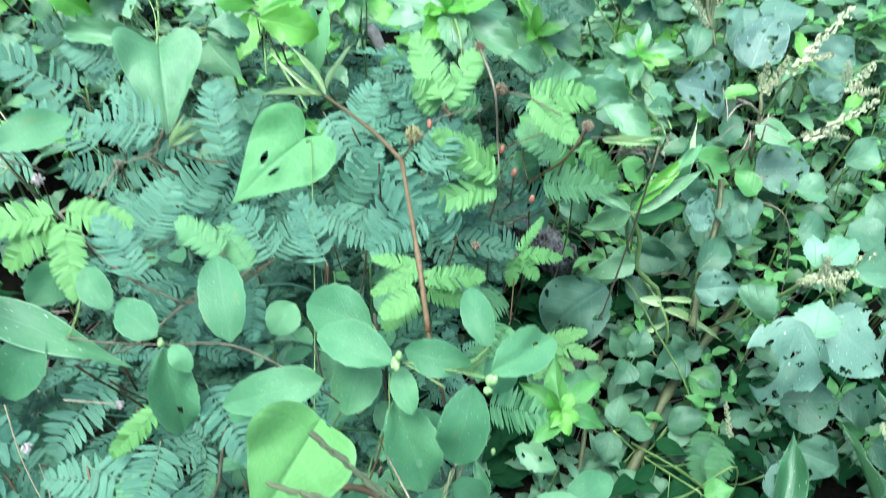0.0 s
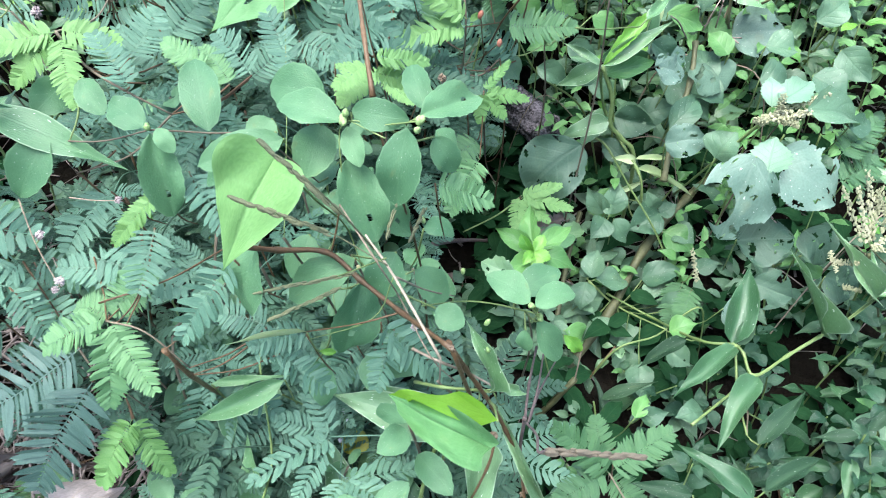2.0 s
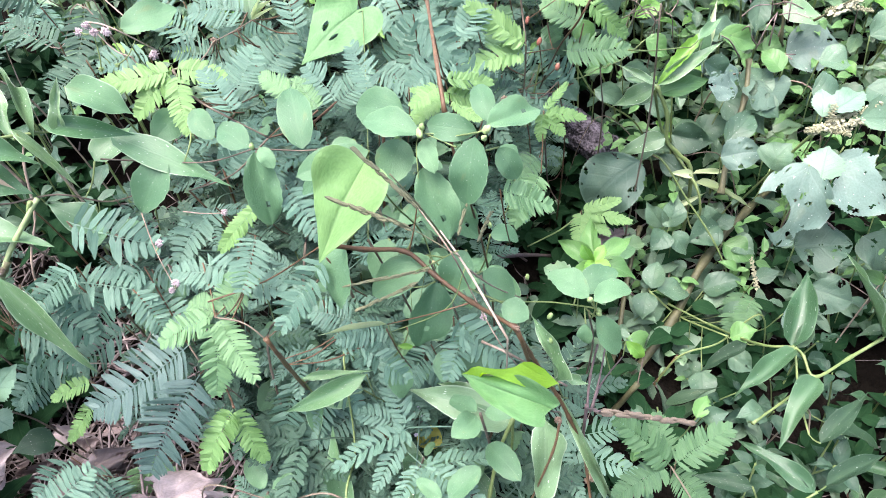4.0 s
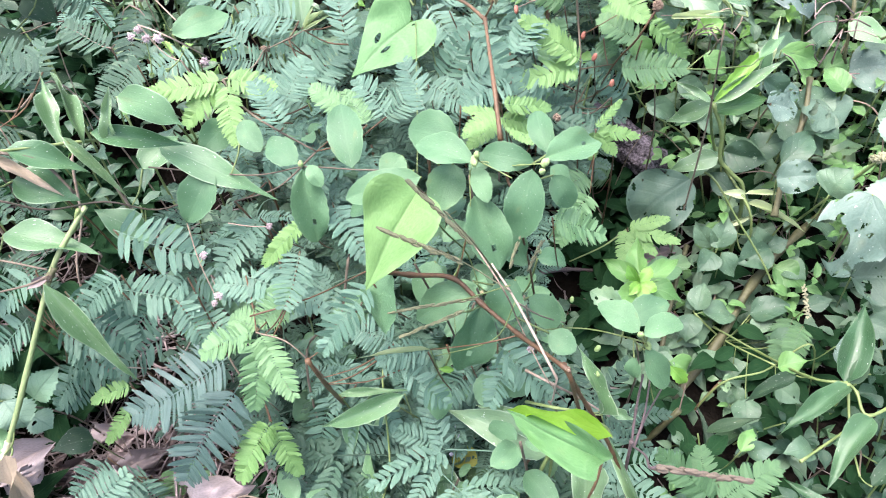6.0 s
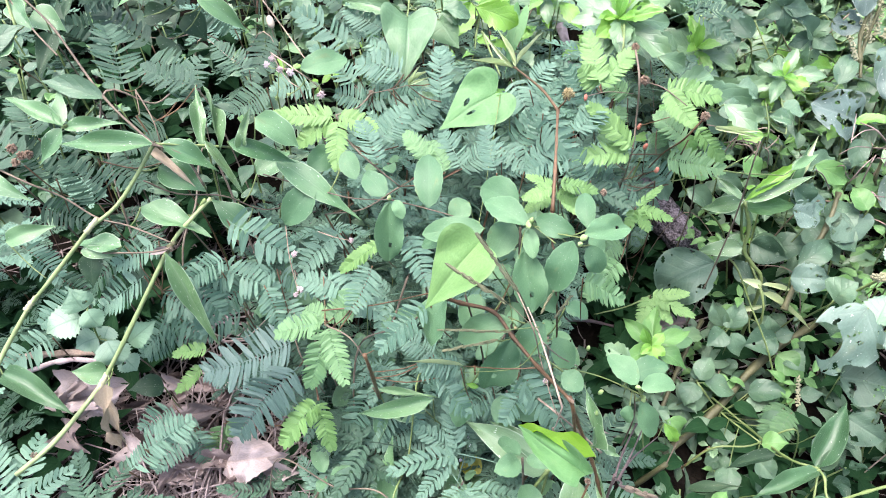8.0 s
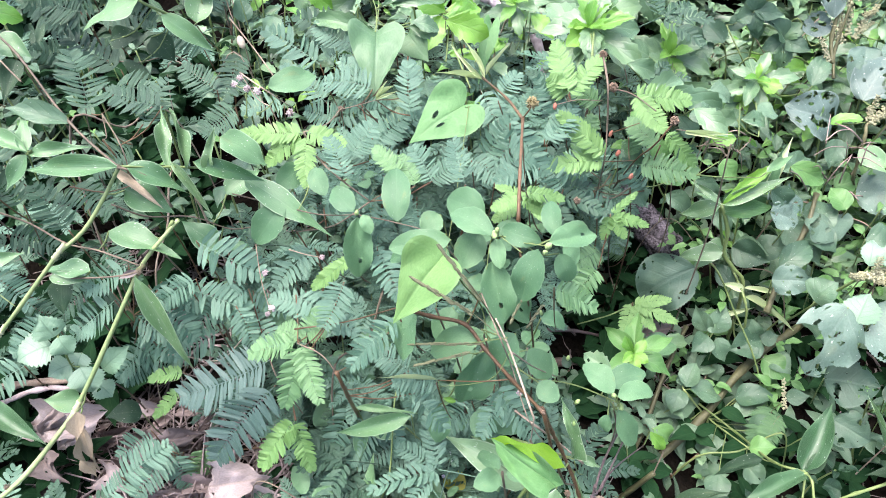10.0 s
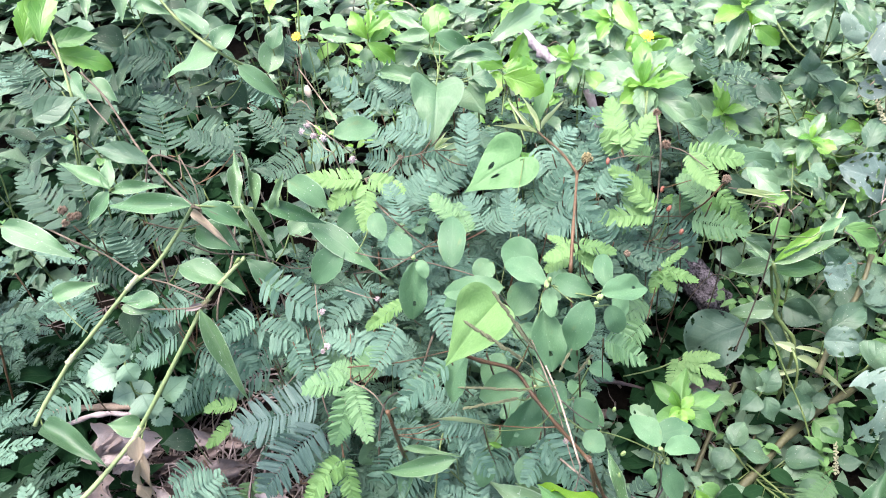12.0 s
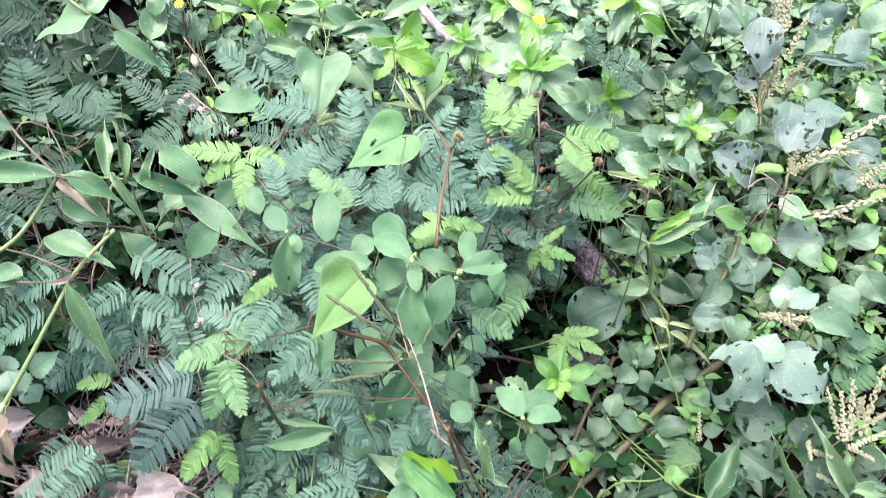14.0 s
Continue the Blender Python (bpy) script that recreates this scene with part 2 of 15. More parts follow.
M = {
    "sida": leaf_material("matt_oval_leaf", (0.072, 0.18, 0.084), (0.135, 0.285, 0.134), (0.19, 0.34, 0.18), rough=0.55, ribs=6, gloss=0.35, vein_show=0.1, specks=0.15),
    "heart": leaf_material("fresh_heart_leaf", (0.095, 0.25, 0.088), (0.132, 0.3, 0.113), (0.2, 0.38, 0.17), rough=0.58, through_light=0.3, ribs=4, age=0.1, gloss=0.3),
    "heart_pale": leaf_material("bright_heart_leaf", (0.158, 0.335, 0.105), (0.19, 0.375, 0.125), (0.28, 0.48, 0.2), rough=0.56, through_light=0.28, ribs=4, age=0.05, vein_show=0.2, gloss=0.32),
    # Lime base colour stands in for light shining through one leaf half.
    "heart_lime": leaf_material("backlight_lime_leaf", (0.2, 0.42, 0.05), (0.26, 0.48, 0.06), (0.2, 0.4, 0.06), rough=0.5, through_light=0.85, ribs=5, age=0.03, vein_show=0.35, gloss=0.35, quilt=0.8),
    "heart_dull": leaf_material("dull_heart_leaf", (0.095, 0.21, 0.1), (0.14, 0.27, 0.13), (0.21, 0.34, 0.2), rough=0.5, through_light=0.3, ribs=4, age=0.15, gloss=0.35),
    "mimosa": leaf_material("blue_green_leaflet", (0.066, 0.162, 0.108), (0.156, 0.3, 0.2), (0.22, 0.34, 0.24), rough=0.42, ribs=1, vein_show=0.2, age=0.1, per_leaflet=True, gloss=0.3),
    # The leaflet again in a dark tone that paints the shade of hollows.
    "mimosa_deep": leaf_material("shade_painted_leaflet", (0.03, 0.08, 0.048), (0.078, 0.168, 0.1), (0.12, 0.2, 0.14), rough=0.45, ribs=1, vein_show=0.2, age=0.1, per_leaflet=True, gloss=0.25),
    # Green leaflet with the shade low on the right mixed into its colour.
    "mimosa_shade": leaf_material("shade_toned_green_leaflet", (0.05, 0.13, 0.055), (0.09, 0.205, 0.08), (0.13, 0.25, 0.11), rough=0.5, ribs=1, vein_show=0.2, age=0.08, per_leaflet=True, gloss=0.3),
    "mimosa_blue": leaf_material("blue_grey_leaflet", (0.05, 0.112, 0.09), (0.112, 0.2, 0.163), (0.18, 0.26, 0.22), rough=0.45, ribs=1, vein_show=0.2, age=0.1, per_leaflet=True, gloss=0.45),
    "mimosa_fresh": leaf_material("fresh_green_leaflet", (0.135, 0.3, 0.085), (0.215, 0.42, 0.13), (0.27, 0.46, 0.16), rough=0.5, through_light=0.35, ribs=1, vein_show=0.2, age=0.05, per_leaflet=True),
    "mimosa_mid": leaf_material("green_leaflet", (0.1, 0.24, 0.1), (0.17, 0.35, 0.14), (0.2, 0.37, 0.16), rough=0.5, through_light=0.3, ribs=1, vein_show=0.2, age=0.05, per_leaflet=True),
    "day": leaf_material("satin_lance_leaf", (0.07, 0.19, 0.077), (0.152, 0.305, 0.133), (0.28, 0.42, 0.25), rough=0.4, ribs=0.5, slant=7.0, vein_show=0.13, specks=0.5, age=0.2, gloss=0.5, edge=0.8),
    # Lance leaf whose colour is cut down to stand for deep shade.
    "day_dark": leaf_material("shade_darkened_lance_leaf", (0.02, 0.055, 0.027), (0.05, 0.11, 0.052), (0.11, 0.18, 0.11), rough=0.5, ribs=0.5, slant=7.0, vein_show=0.13, specks=0.3, age=0.1, gloss=0.22),
    "wedelia": leaf_material("bright_toothed_leaf", (0.105, 0.31, 0.045), (0.218, 0.475, 0.07), (0.27, 0.48, 0.13), rough=0.36, through_light=0.35, ribs=4, age=0.08, gloss=0.55, quilt=0.4),
    "wedelia_dull": leaf_material("glossy_toothed_leaf", (0.08, 0.178, 0.082), (0.182, 0.325, 0.16), (0.24, 0.38, 0.2), rough=0.33, ribs=4, age=0.14, gloss=0.6, quilt=0.5),
    "weed": leaf_material("grey_green_ovate_leaf", (0.06, 0.136, 0.076), (0.143, 0.258, 0.148), (0.045, 0.12, 0.05), rough=0.46, ribs=5, vein_show=0.24, age=0.14, gloss=0.42, specks=0.25, quilt=0.8),
    # A darker copy of the ovate leaf, with shade painted into its green.
    "weed_deep": leaf_material("shade_darkened_ovate_leaf", (0.018, 0.062, 0.031), (0.05, 0.122, 0.063), (0.04, 0.1, 0.045), rough=0.46, ribs=5, vein_show=0.24, age=0.12, gloss=0.35, specks=0.2, quilt=0.8),
    "weed_fresh": leaf_material("fresh_ovate_leaf", (0.075, 0.2, 0.055), (0.14, 0.32, 0.09), (0.2, 0.36, 0.15), rough=0.45, ribs=5, vein_show=0.3, age=0.15, gloss=0.4, quilt=0.7),
    "big": leaf_material("blue_grey_broad_leaf", (0.09, 0.17, 0.125), (0.165, 0.26, 0.2), (0.22, 0.3, 0.25), rough=0.5, through_light=0.2, ribs=5, vein_show=0.2, age=0.16, gloss=0.3, specks=0.35, quilt=0.6),
    "big_pale": leaf_material("pale_blue_grey_leaf", (0.1, 0.168, 0.137), (0.155, 0.228, 0.19), (0.34, 0.42, 0.37), rough=0.5, through_light=0.2, ribs=5, vein_show=0.2, age=0.16, gloss=0.35, specks=0.4, quilt=0.6),
    "day_pale": leaf_material("pale_speckled_lance_leaf", (0.125, 0.26, 0.11), (0.215, 0.37, 0.18), (0.45, 0.58, 0.4), rough=0.36, ribs=0.5, slant=7.0, vein_show=0.13, specks=0.9, age=0.1, gloss=0.6, edge=0.8),
    "dry_leaf": leaf_material("papery_brown_leaf", (0.1, 0.078, 0.07), (0.4, 0.33, 0.305), (0.22, 0.18, 0.165), rough=0.8, through_light=0.1, ribs=3, age=0.4, gloss=0.2),
    # Near-black green gives the low leaves the shade between the plants.
    "shade_leaf": leaf_material("shade_darkened_low_leaf", (0.005, 0.022, 0.009), (0.016, 0.055, 0.021), (0.04, 0.09, 0.04), rough=0.6, through_light=0.12, ribs=4, vein_show=0.3, age=0.1, gloss=0.02),
    "big_dark": leaf_material("dark_broad_leaf", (0.045, 0.095, 0.06), (0.085, 0.155, 0.1), (0.13, 0.2, 0.14), rough=0.5, through_light=0.18, ribs=5, vein_show=0.3, age=0.15, gloss=0.25),
    "big_mid": leaf_material("grey_green_broad_leaf", (0.065, 0.13, 0.085), (0.12, 0.205, 0.14), (0.17, 0.25, 0.18), rough=0.5, through_light=0.2, ribs=5, vein_show=0.3, age=0.12, gloss=0.28),
    "day_mid": leaf_material("mid_green_lance_leaf", (0.036, 0.105, 0.043), (0.078, 0.178, 0.078), (0.14, 0.25, 0.13), rough=0.38, ribs=0.5, slant=7.0, vein_show=0.15, specks=0.3, age=0.1, gloss=0.45, edge=0.6),
    "nettle": leaf_material("pale_toothed_leaf", (0.16, 0.3, 0.18), (0.25, 0.4, 0.27), (0.1, 0.2, 0.12), rough=0.5, ribs=6, vein_show=0.5, age=0.05),
    "folded": leaf_material("pale_folded_leaf", (0.42, 0.56, 0.27), (0.6, 0.72, 0.42), (0.6, 0.62, 0.4), rough=0.6, ribs=1, age=0.05),
    "dead": leaf_material("dead_leaf", (0.19, 0.16, 0.15), (0.5, 0.44, 0.42), (0.36, 0.28, 0.22), rough=0.75, through_light=0.15, ribs=5, age=0.3, gloss=0.25),
    "tan_leaf": leaf_material("straw_dry_leaf", (0.22, 0.185, 0.12), (0.47, 0.4, 0.29), (0.32, 0.27, 0.18), rough=0.75, through_light=0.15, ribs=0.5, slant=7.0, age=0.35, gloss=0.25),
    "yellow": leaf_material("yellowing_leaf", (0.3, 0.34, 0.05), (0.4, 0.42, 0.07), (0.4, 0.4, 0.12), rough=0.5, through_light=0.35, age=0.4),
    "stem_green": plain_material("green_stem", (0.075, 0.12, 0.035), (0.16, 0.22, 0.08), rough=0.45, scale=40),
    "stem_pale": plain_material("pale_jointed_stem", (0.13, 0.19, 0.075), (0.235, 0.3, 0.135), rough=0.5, scale=45),
    "sheath": plain_material("papery_sheath", (0.2, 0.23, 0.12), (0.33, 0.34, 0.21), rough=0.7, scale=120),
    "stem_red": plain_material("red_brown_stem", (0.05, 0.029, 0.015), (0.125, 0.076, 0.038), rough=0.5, scale=50),
    "stem_brown": plain_material("dry_brown_stem", (0.06, 0.048, 0.034), (0.165, 0.138, 0.098), rough=0.7, scale=60),
    "stem_tan": plain_material("thick_tan_stem", (0.045, 0.05, 0.022), (0.115, 0.115, 0.058), rough=0.55, scale=45),
    "straw": plain_material("dry_straw", (0.13, 0.1, 0.07), (0.32, 0.26, 0.2), rough=0.8, scale=80),
    "litter": plain_material("grey_straw_litter", (0.1, 0.082, 0.078), (0.33, 0.28, 0.265), rough=0.85, scale=60),
    "straw_pink": plain_material("pinkish_dry_grass", (0.1, 0.075, 0.062), (0.27, 0.21, 0.18), rough=0.8, scale=80),
    "seed": plain_material("cream_green_seed_head", (0.19, 0.205, 0.11), (0.41, 0.405, 0.265), rough=0.75, scale=300),
    "grass_seed": plain_material("dark_grass_spikelet", (0.06, 0.07, 0.04), (0.16, 0.17, 0.09), rough=0.7, scale=300),
    "bud": plain_material("pale_green_bud", (0.15, 0.24, 0.08), (0.26, 0.36, 0.15), rough=0.5, scale=200),
    "bud_red": plain_material("salmon_bud", (0.24, 0.085, 0.055), (0.36, 0.16, 0.11), rough=0.5, scale=200),
    "bud_straw": plain_material("straw_flower_head", (0.2, 0.17, 0.08), (0.38, 0.34, 0.18), rough=0.7, scale=300),
    "bud_brown": plain_material("brown_flower_head", (0.13, 0.09, 0.06), (0.3, 0.235, 0.17), rough=0.8, scale=300),
    "dry_purple": plain_material("purplish_dry_stem", (0.035, 0.027, 0.026), (0.12, 0.092, 0.088), rough=0.85, scale=60, relief=0.7),
    "tuft": plain_material("lilac_white_dry_tuft", (0.3, 0.24, 0.24), (0.58, 0.5, 0.5), rough=0.85, scale=200),
    "petal": plain_material("yellow_petal", (0.75, 0.5, 0.02), (0.85, 0.62, 0.04), rough=0.5, scale=100),
    "floret": plain_material("pale_lilac_floret", (0.5, 0.48, 0.6), (0.75, 0.73, 0.8), rough=0.6, scale=200),
    # Darker than damp soil: the shade of the gaps is in the colour.
    "soil": plain_material("shade_darkened_soil", (0.003, 0.0028, 0.0023), (0.0095, 0.0085, 0.0068), rough=0.95, scale=25, relief=0.8, gloss=0.0, depth=0.006),
    "bark": plain_material("purple_grey_bark", (0.003, 0.0027, 0.003), (0.2, 0.18, 0.2), rough=0.85, scale=55, relief=0.9, depth=0.004, span=(0.62, 1.0)),
    "wood": plain_material("weathered_grey_wood", (0.06, 0.053, 0.056), (0.36, 0.32, 0.34), rough=0.85, scale=22, relief=0.8, depth=0.004),
    "shell": plain_material("cream_shell", (0.4, 0.33, 0.24), (0.66, 0.58, 0.46), rough=0.45, scale=60),
}


# ---- shapes ----
def mesh_of(name, verts, faces, material, uvs=None, smooth=True):
    me = bpy.data.meshes.new(name)
    me.from_pydata(verts, [], faces)
    if uvs:
        layer = me.uv_layers.new(name="UVMap").data
        for loop in me.loops:
            layer[loop.index].uv = uvs[loop.vertex_index]
    me.polygons.foreach_set("use_smooth", [smooth] * len(me.polygons))
    me.materials.append(M[material])
    return me


def spread(kind, u):
    """Half-width of a blade at u along it, 1 at the widest."""
    if kind == "oval":
        return math.sin(math.pi * min(1, u) ** 0.92) ** 0.62 if 0 < u < 1 else 0.0
    if kind == "lance":
        return (u ** 0.55) * (1 - u) ** 1.3 / 0.344 if 0 < u < 1 else 0.0
    if kind == "ovate":
        return (u ** 0.62) * (1 - u) ** 1.12 / 0.321 * (1 - 0.22 * math.exp(-((u - 0.9) / 0.09) ** 2)) if 0 < u < 1 else 0.0
    if kind == "round":
        return math.sin(math.pi * u) ** 0.5 if 0 < u < 1 else 0.0
    if kind == "wedge":
        saw = 0.86 + 0.24 * ((u * 6 + 0.4) % 1.0) if u > 0.32 else 0.95
        return saw * (u ** 1.0) * (1 - u) ** 0.9 / 0.268 if 0 < u < 1 else 0.0
    if kind == "broad":
        return (u ** 0.48) * (1 - u) ** 0.78 / 0.43 if 0 < u < 1 else 0.0
    if kind == "heart":
        return math.sqrt(max(0, 1 - ((0.24 - u) / 0.36) ** 2)) if u < 0.24 else max(0, 1 - ((u - 0.24) / 0.76) ** 1.45)
    return 1.0


HEART = ((0, 0), (-0.1, 0.09), (-0.17, 0.22), (-0.14, 0.36), (-0.01, 0.47), (0.16, 0.5), (0.34, 0.44), (0.52, 0.32), (0.7, 0.19), (0.86, 0.07), (1, 0))

DELTA = ((0, 0), (-0.03, 0.1), (-0.07, 0.23), (-0.07, 0.37), (0.0, 0.47), (0.13, 0.5), (0.31, 0.44), (0.5, 0.33), (0.69, 0.2), (0.86, 0.08), (1, 0))


def heart_edge(u, rim):
    """The margin of a heart-shaped blade, from the notch round a lobe to the tip."""
    k = min(len(rim) - 2, int(u * (len(rim) - 1)))
    t = u * (len(rim) - 1) - k
    a, b, c, d = (rim[max(0, min(len(rim) - 1, k + i))] for i in (-1, 0, 1, 2))
    return tuple(0.5 * (2 * q + (r - p) * t + (2 * p - 5 * q + 4 * r - w) * t * t + (3 * q - p - 3 * r + w) * t ** 3) for p, q, r, w in zip(a, b, c, d))


def blade(kind, material, seed, fold=0.25, arch=0.12, ripple=0.05, teeth=0.0, steps=10, sides=3, holes=(), ragged=0.0):
    """A leaf blade of length 1 along x and width 1 along y, with a folded midrib, an arch, rippled and toothed margins and eaten holes."""
    rng = random.Random(seed)
    fold, arch = fold * rng.uniform(0.5, 1.4), arch * rng.uniform(0.3, 1.6)
    bend, phase, turn = rng.uniform(-0.06, 0.06), rng.uniform(0, 6), rng.uniform(-0.25, 0.25)
    verts, uvs, faces = [], [], []
    n = 2 * sides + 1
    eaten = set()
    for i in range(steps + 1):
        for j in range(n):
            u, s = i / steps, j / sides - 1
            for a, b, ru, rv in holes:
                du, dv = (u - a) / ru, (0.5 + 0.5 * s - b) / rv
                r = max(0.05, math.hypot(du, dv))
                if r < 1:
                    eaten.add(i * n + j)
                    u, s = min(1.0, max(0.0, a + du / r * ru)), min(1.0, max(-1.0, 2 * (b + dv / r * rv) - 1))
                    break
            w = spread(kind, u)
            tooth = 1 + (teeth * (0.5 if i % 2 else -0.5) if abs(s) > 0.98 else 0)
            x = u + (teeth * 0.3 / steps * 2 * (1 if i % 2 else 0) if abs(s) > 0.98 else 0)
            y = 0.5 * w * s * tooth + bend * math.sin(math.pi * u)
            if kind in ("heart", "delta"):
                ex, ey = heart_edge(u, HEART if kind == "heart" else DELTA)
                x, y = u + (ex - u) * abs(s), (ey * tooth if s > 0 else -ey * tooth) * abs(s)
                w = 2 * ey
            z = fold * abs(0.5 * w * s) + arch * math.sin(math.pi * u) + ripple * s * s * math.sin(phase + u * 9 + s * 1.5) * min(1, 3 * w) + turn * 0.3 * s * w * (u - 0.4)
            z += 0.05 * noise.noise(Vector((x * 3.1 + seed, y * 4.3, seed * 0.7)))
            verts.append((x, y, z))
            uvs.append((u, 0.5 + 0.5 * s))
    for i in range(steps):
        for j in range(n - 1):
            a = i * n + j
            if len(eaten.intersection((a, a + n, a + n + 1, a + 1))) > 2:
                continue
            if ragged:
                at = Vector((i / steps * 4.6 + 7 * seed, j / n * 4.0, 1.7 * seed))
                gnawed = noise.fractal(at, 0.9, 2.1, 4) + 0.55 * max(0.0, abs(2 * (j + 0.5) / (n - 1) - 1) - 0.62) + 0.4 * max(0.0, i / steps - 0.8)
                if gnawed > 0.62 - ragged:
                    continue
            faces.append((a, a + n, a + n + 1, a + 1))
    return mesh_of(kind + "_blade", verts, faces, material, uvs)


def pinna_blade(material, seed, pairs=17, slim=1.0, lift=0.18, shape=((0.0, 0.35), (0.2, 1.0), (0.75, 0.9), (1.0, 0.2))):
    """A feather of paired leaflets on a thin rachis, length 1 along x, width 1 along y."""
    rng = random.Random(seed)
    aspect = 0.45
    verts, uvs, faces = [], [], []
    sag, bow = rng.uniform(-0.02, 0.1), rng.uniform(-0.08, 0.08)

    def spine(u):
        return Vector((u, bow * math.sin(math.pi * u), sag * math.sin(math.pi * u)))
    step = 0.93 / pairs
    for k in range(pairs):
        u = 0.05 + step * (k + 0.5)
        size = 0.5 * (math.sin(math.pi * (0.2 + 0.72 * u)) ** 0.7) * (1 - 0.25 * u ** 3)
        root = spine(u)
        for side in (-1, 1):
            if rng.random() < 0.02:
                continue
            lean = radians(rng.uniform(64, 84) - 25 * u * u)
            length = size * rng.uniform(0.9, 1.06)
            out = Vector((aspect * math.cos(lean), side * math.sin(lean), aspect * lift * rng.uniform(0.2, 1.5)))
            wide = Vector((math.sin(lean), -side * math.cos(lean) / aspect, rng.uniform(-0.6, 0.6))) * step * 0.5 * slim
            curl = Vector((0, 0, -rng.uniform(0.0, 0.1) * length))
            base = len(verts)
            for p, w in shape:
                mid = root + out * (length * p) + curl * p * p + Vector((0.09 * length * p * p, 0, 0))
                verts.append(tuple(mid - wide * w))
                verts.append(tuple(mid + wide * w))
                uvs += [(p, 0.0), (p, 1.0)]
            for i in range(len(shape) - 1):
                a = base + 2 * i
                faces.append((a, a + 2, a + 3, a + 1))
    thick = 0.007
    for i in range(6):
        p = spine(i / 5)
        base = len(verts)
        verts += [tuple(p + Vector((0, thick, 0))), tuple(p + Vector((0, -thick, 0))), tuple(p + Vector((0, 0, -2 * thick)))]
        uvs += [(0.5, 0.5)] * 3
        if i:
            for a, b in ((0, 1), (1, 2), (2, 0)):
                faces.append((base - 3 + a, base + a, base + b, base - 3 + b))
    return mesh_of("pinna_blade", verts, faces, material, uvs, smooth=False)


def curve_points(points, per=5):
    """Points smoothed by a Catmull-Rom curve."""
    p = [Vector(q) for q in points]
    if len(p) < 3:
        return [p[0].lerp(p[-1], i / per) for i in range(per + 1)]
    p = [2 * p[0] - p[1]] + p + [2 * p[-1] - p[-2]]
    line = []
    for a, b, c, d in zip(p, p[1:], p[2:], p[3:]):
        for i in range(per):
            t = i / per
            line.append(0.5 * ((2 * b) + (c - a) * t + (2 * a - 5 * b + 4 * c - d) * t * t + (3 * b - a - 3 * c + d) * t ** 3))
    return line + [p[-2]]


def tube(points, thick, taper=0.7, round_sides=6, knots=0.0, per=5, seed=0):
    """Vertices and faces of a stem along points; knots thickens it now and then."""
    line = curve_points(points, per)
    rng = random.Random(seed)
    verts, faces = [], []
    up = Vector((0.3, 0.5, 0.8))
    for i, p in enumerate(line):
        ahead = (line[min(i + 1, len(line) - 1)] - line[max(i - 1, 0)]).normalized()
        a = ahead.cross(up).normalized()
        b = ahead.cross(a)
        r = thick * (1 - (1 - taper) * i / (len(line) - 1)) * rng.uniform(0.92, 1.08)
        if knots and i % per == 0:
            r *= 1 + knots
        for k in range(round_sides):
            t = 2 * math.pi * k / round_sides
            verts.append(tuple(p + a * (r * math.cos(t)) + b * (r * math.sin(t))))
        if i:
            for k in range(round_sides):
                c, d = (i - 1) * round_sides, (k + 1) % round_sides
                faces.append((c + k, c + d, c + round_sides + d, c + round_sides + k))
    faces.append(tuple(range(round_sides))[::-1])
    faces.append(tuple(len(verts) - round_sides + k for k in range(round_sides)))
    return verts, faces


def knobs(spots, sizes, detail=1, rough_rng=None):
    """Small rounded grains at spots, as vertices and faces."""
    bm = bmesh.new()
    bmesh.ops.create_icosphere(bm, subdivisions=detail, radius=1.0)
    unit = [v.co.copy() for v in bm.verts]
    tris = [tuple(v.index for v in f.verts) for f in bm.faces]
    bm.free()
    verts, faces = [], []
    for p, r in zip(spots, sizes):
        base = len(verts)
        verts += [tuple(Vector(p) + v * r * (rough_rng.uniform(0.8, 1.2) if rough_rng else 1)) for v in unit]
        faces += [tuple(base + i for i in f) for f in tris]
    return verts, faces


# ---- parts and things ----
def thing(name, root, label, category, group=""):
    ob = new(name)
    ob.empty_display_size = 0.02
    ob.location = root
    return tagged(ob, label, category, group)


def part(name, me, parent, m=None, label=""):
    """Hangs a mesh under a thing; m is its pose in the world."""
    ob = new(name, me)
    ob.parent = parent
    ob.matrix_basis = Matrix.Translation(-parent.location) @ (m if m else Matrix())
    return tagged(ob, label)


def posed(base, tip, normal, width):
    """Pose and size of a unit blade from its base to its tip, facing along normal."""
    base, tip = Vector(base), Vector(tip)
    x = tip - base
    size = x.length
    x.normalize()
    z = Vector(normal)
    z = (z - x * z.dot(x)).normalized()
    y = z.cross(x)
    turn = Matrix((x, y, z)).transposed().to_4x4()
    return Matrix.Translation(base) @ turn @ Matrix.Diagonal((size, width, (width + size) * 0.5, 1))


def stem(parent, points, thick, material="stem_green", name="stem", taper=0.7, knots=0.0, sides=6, label="", per=5):
    verts, faces = tube(points, thick, taper, sides, knots, per, seed=len(points))
    base = parent.location
    me = mesh_of(name, [tuple(Vector(v) - base) for v in verts], faces, material)
    ob = new(name, me)
    ob.parent = parent
    STALKS.append((ob, Vector(points[0]), Vector(points[-1])))
    return tagged(ob, label)


def jointed_stem(parent, joints, thick, brown=()):
    """A creeping stem in nearly straight lengths, with a swollen joint in a papery sheath between them."""
    rng = random.Random(len(joints) + int(thick * 1e5))
    joints = [Vector(j) for j in joints]
    for k, (a, b) in enumerate(zip(joints, joints[1:])):
        sag = Vector([rng.uniform(-0.05, 0.05) for _ in range(3)]) * (b - a).length
        r = thick * (1 - 0.09 * k)
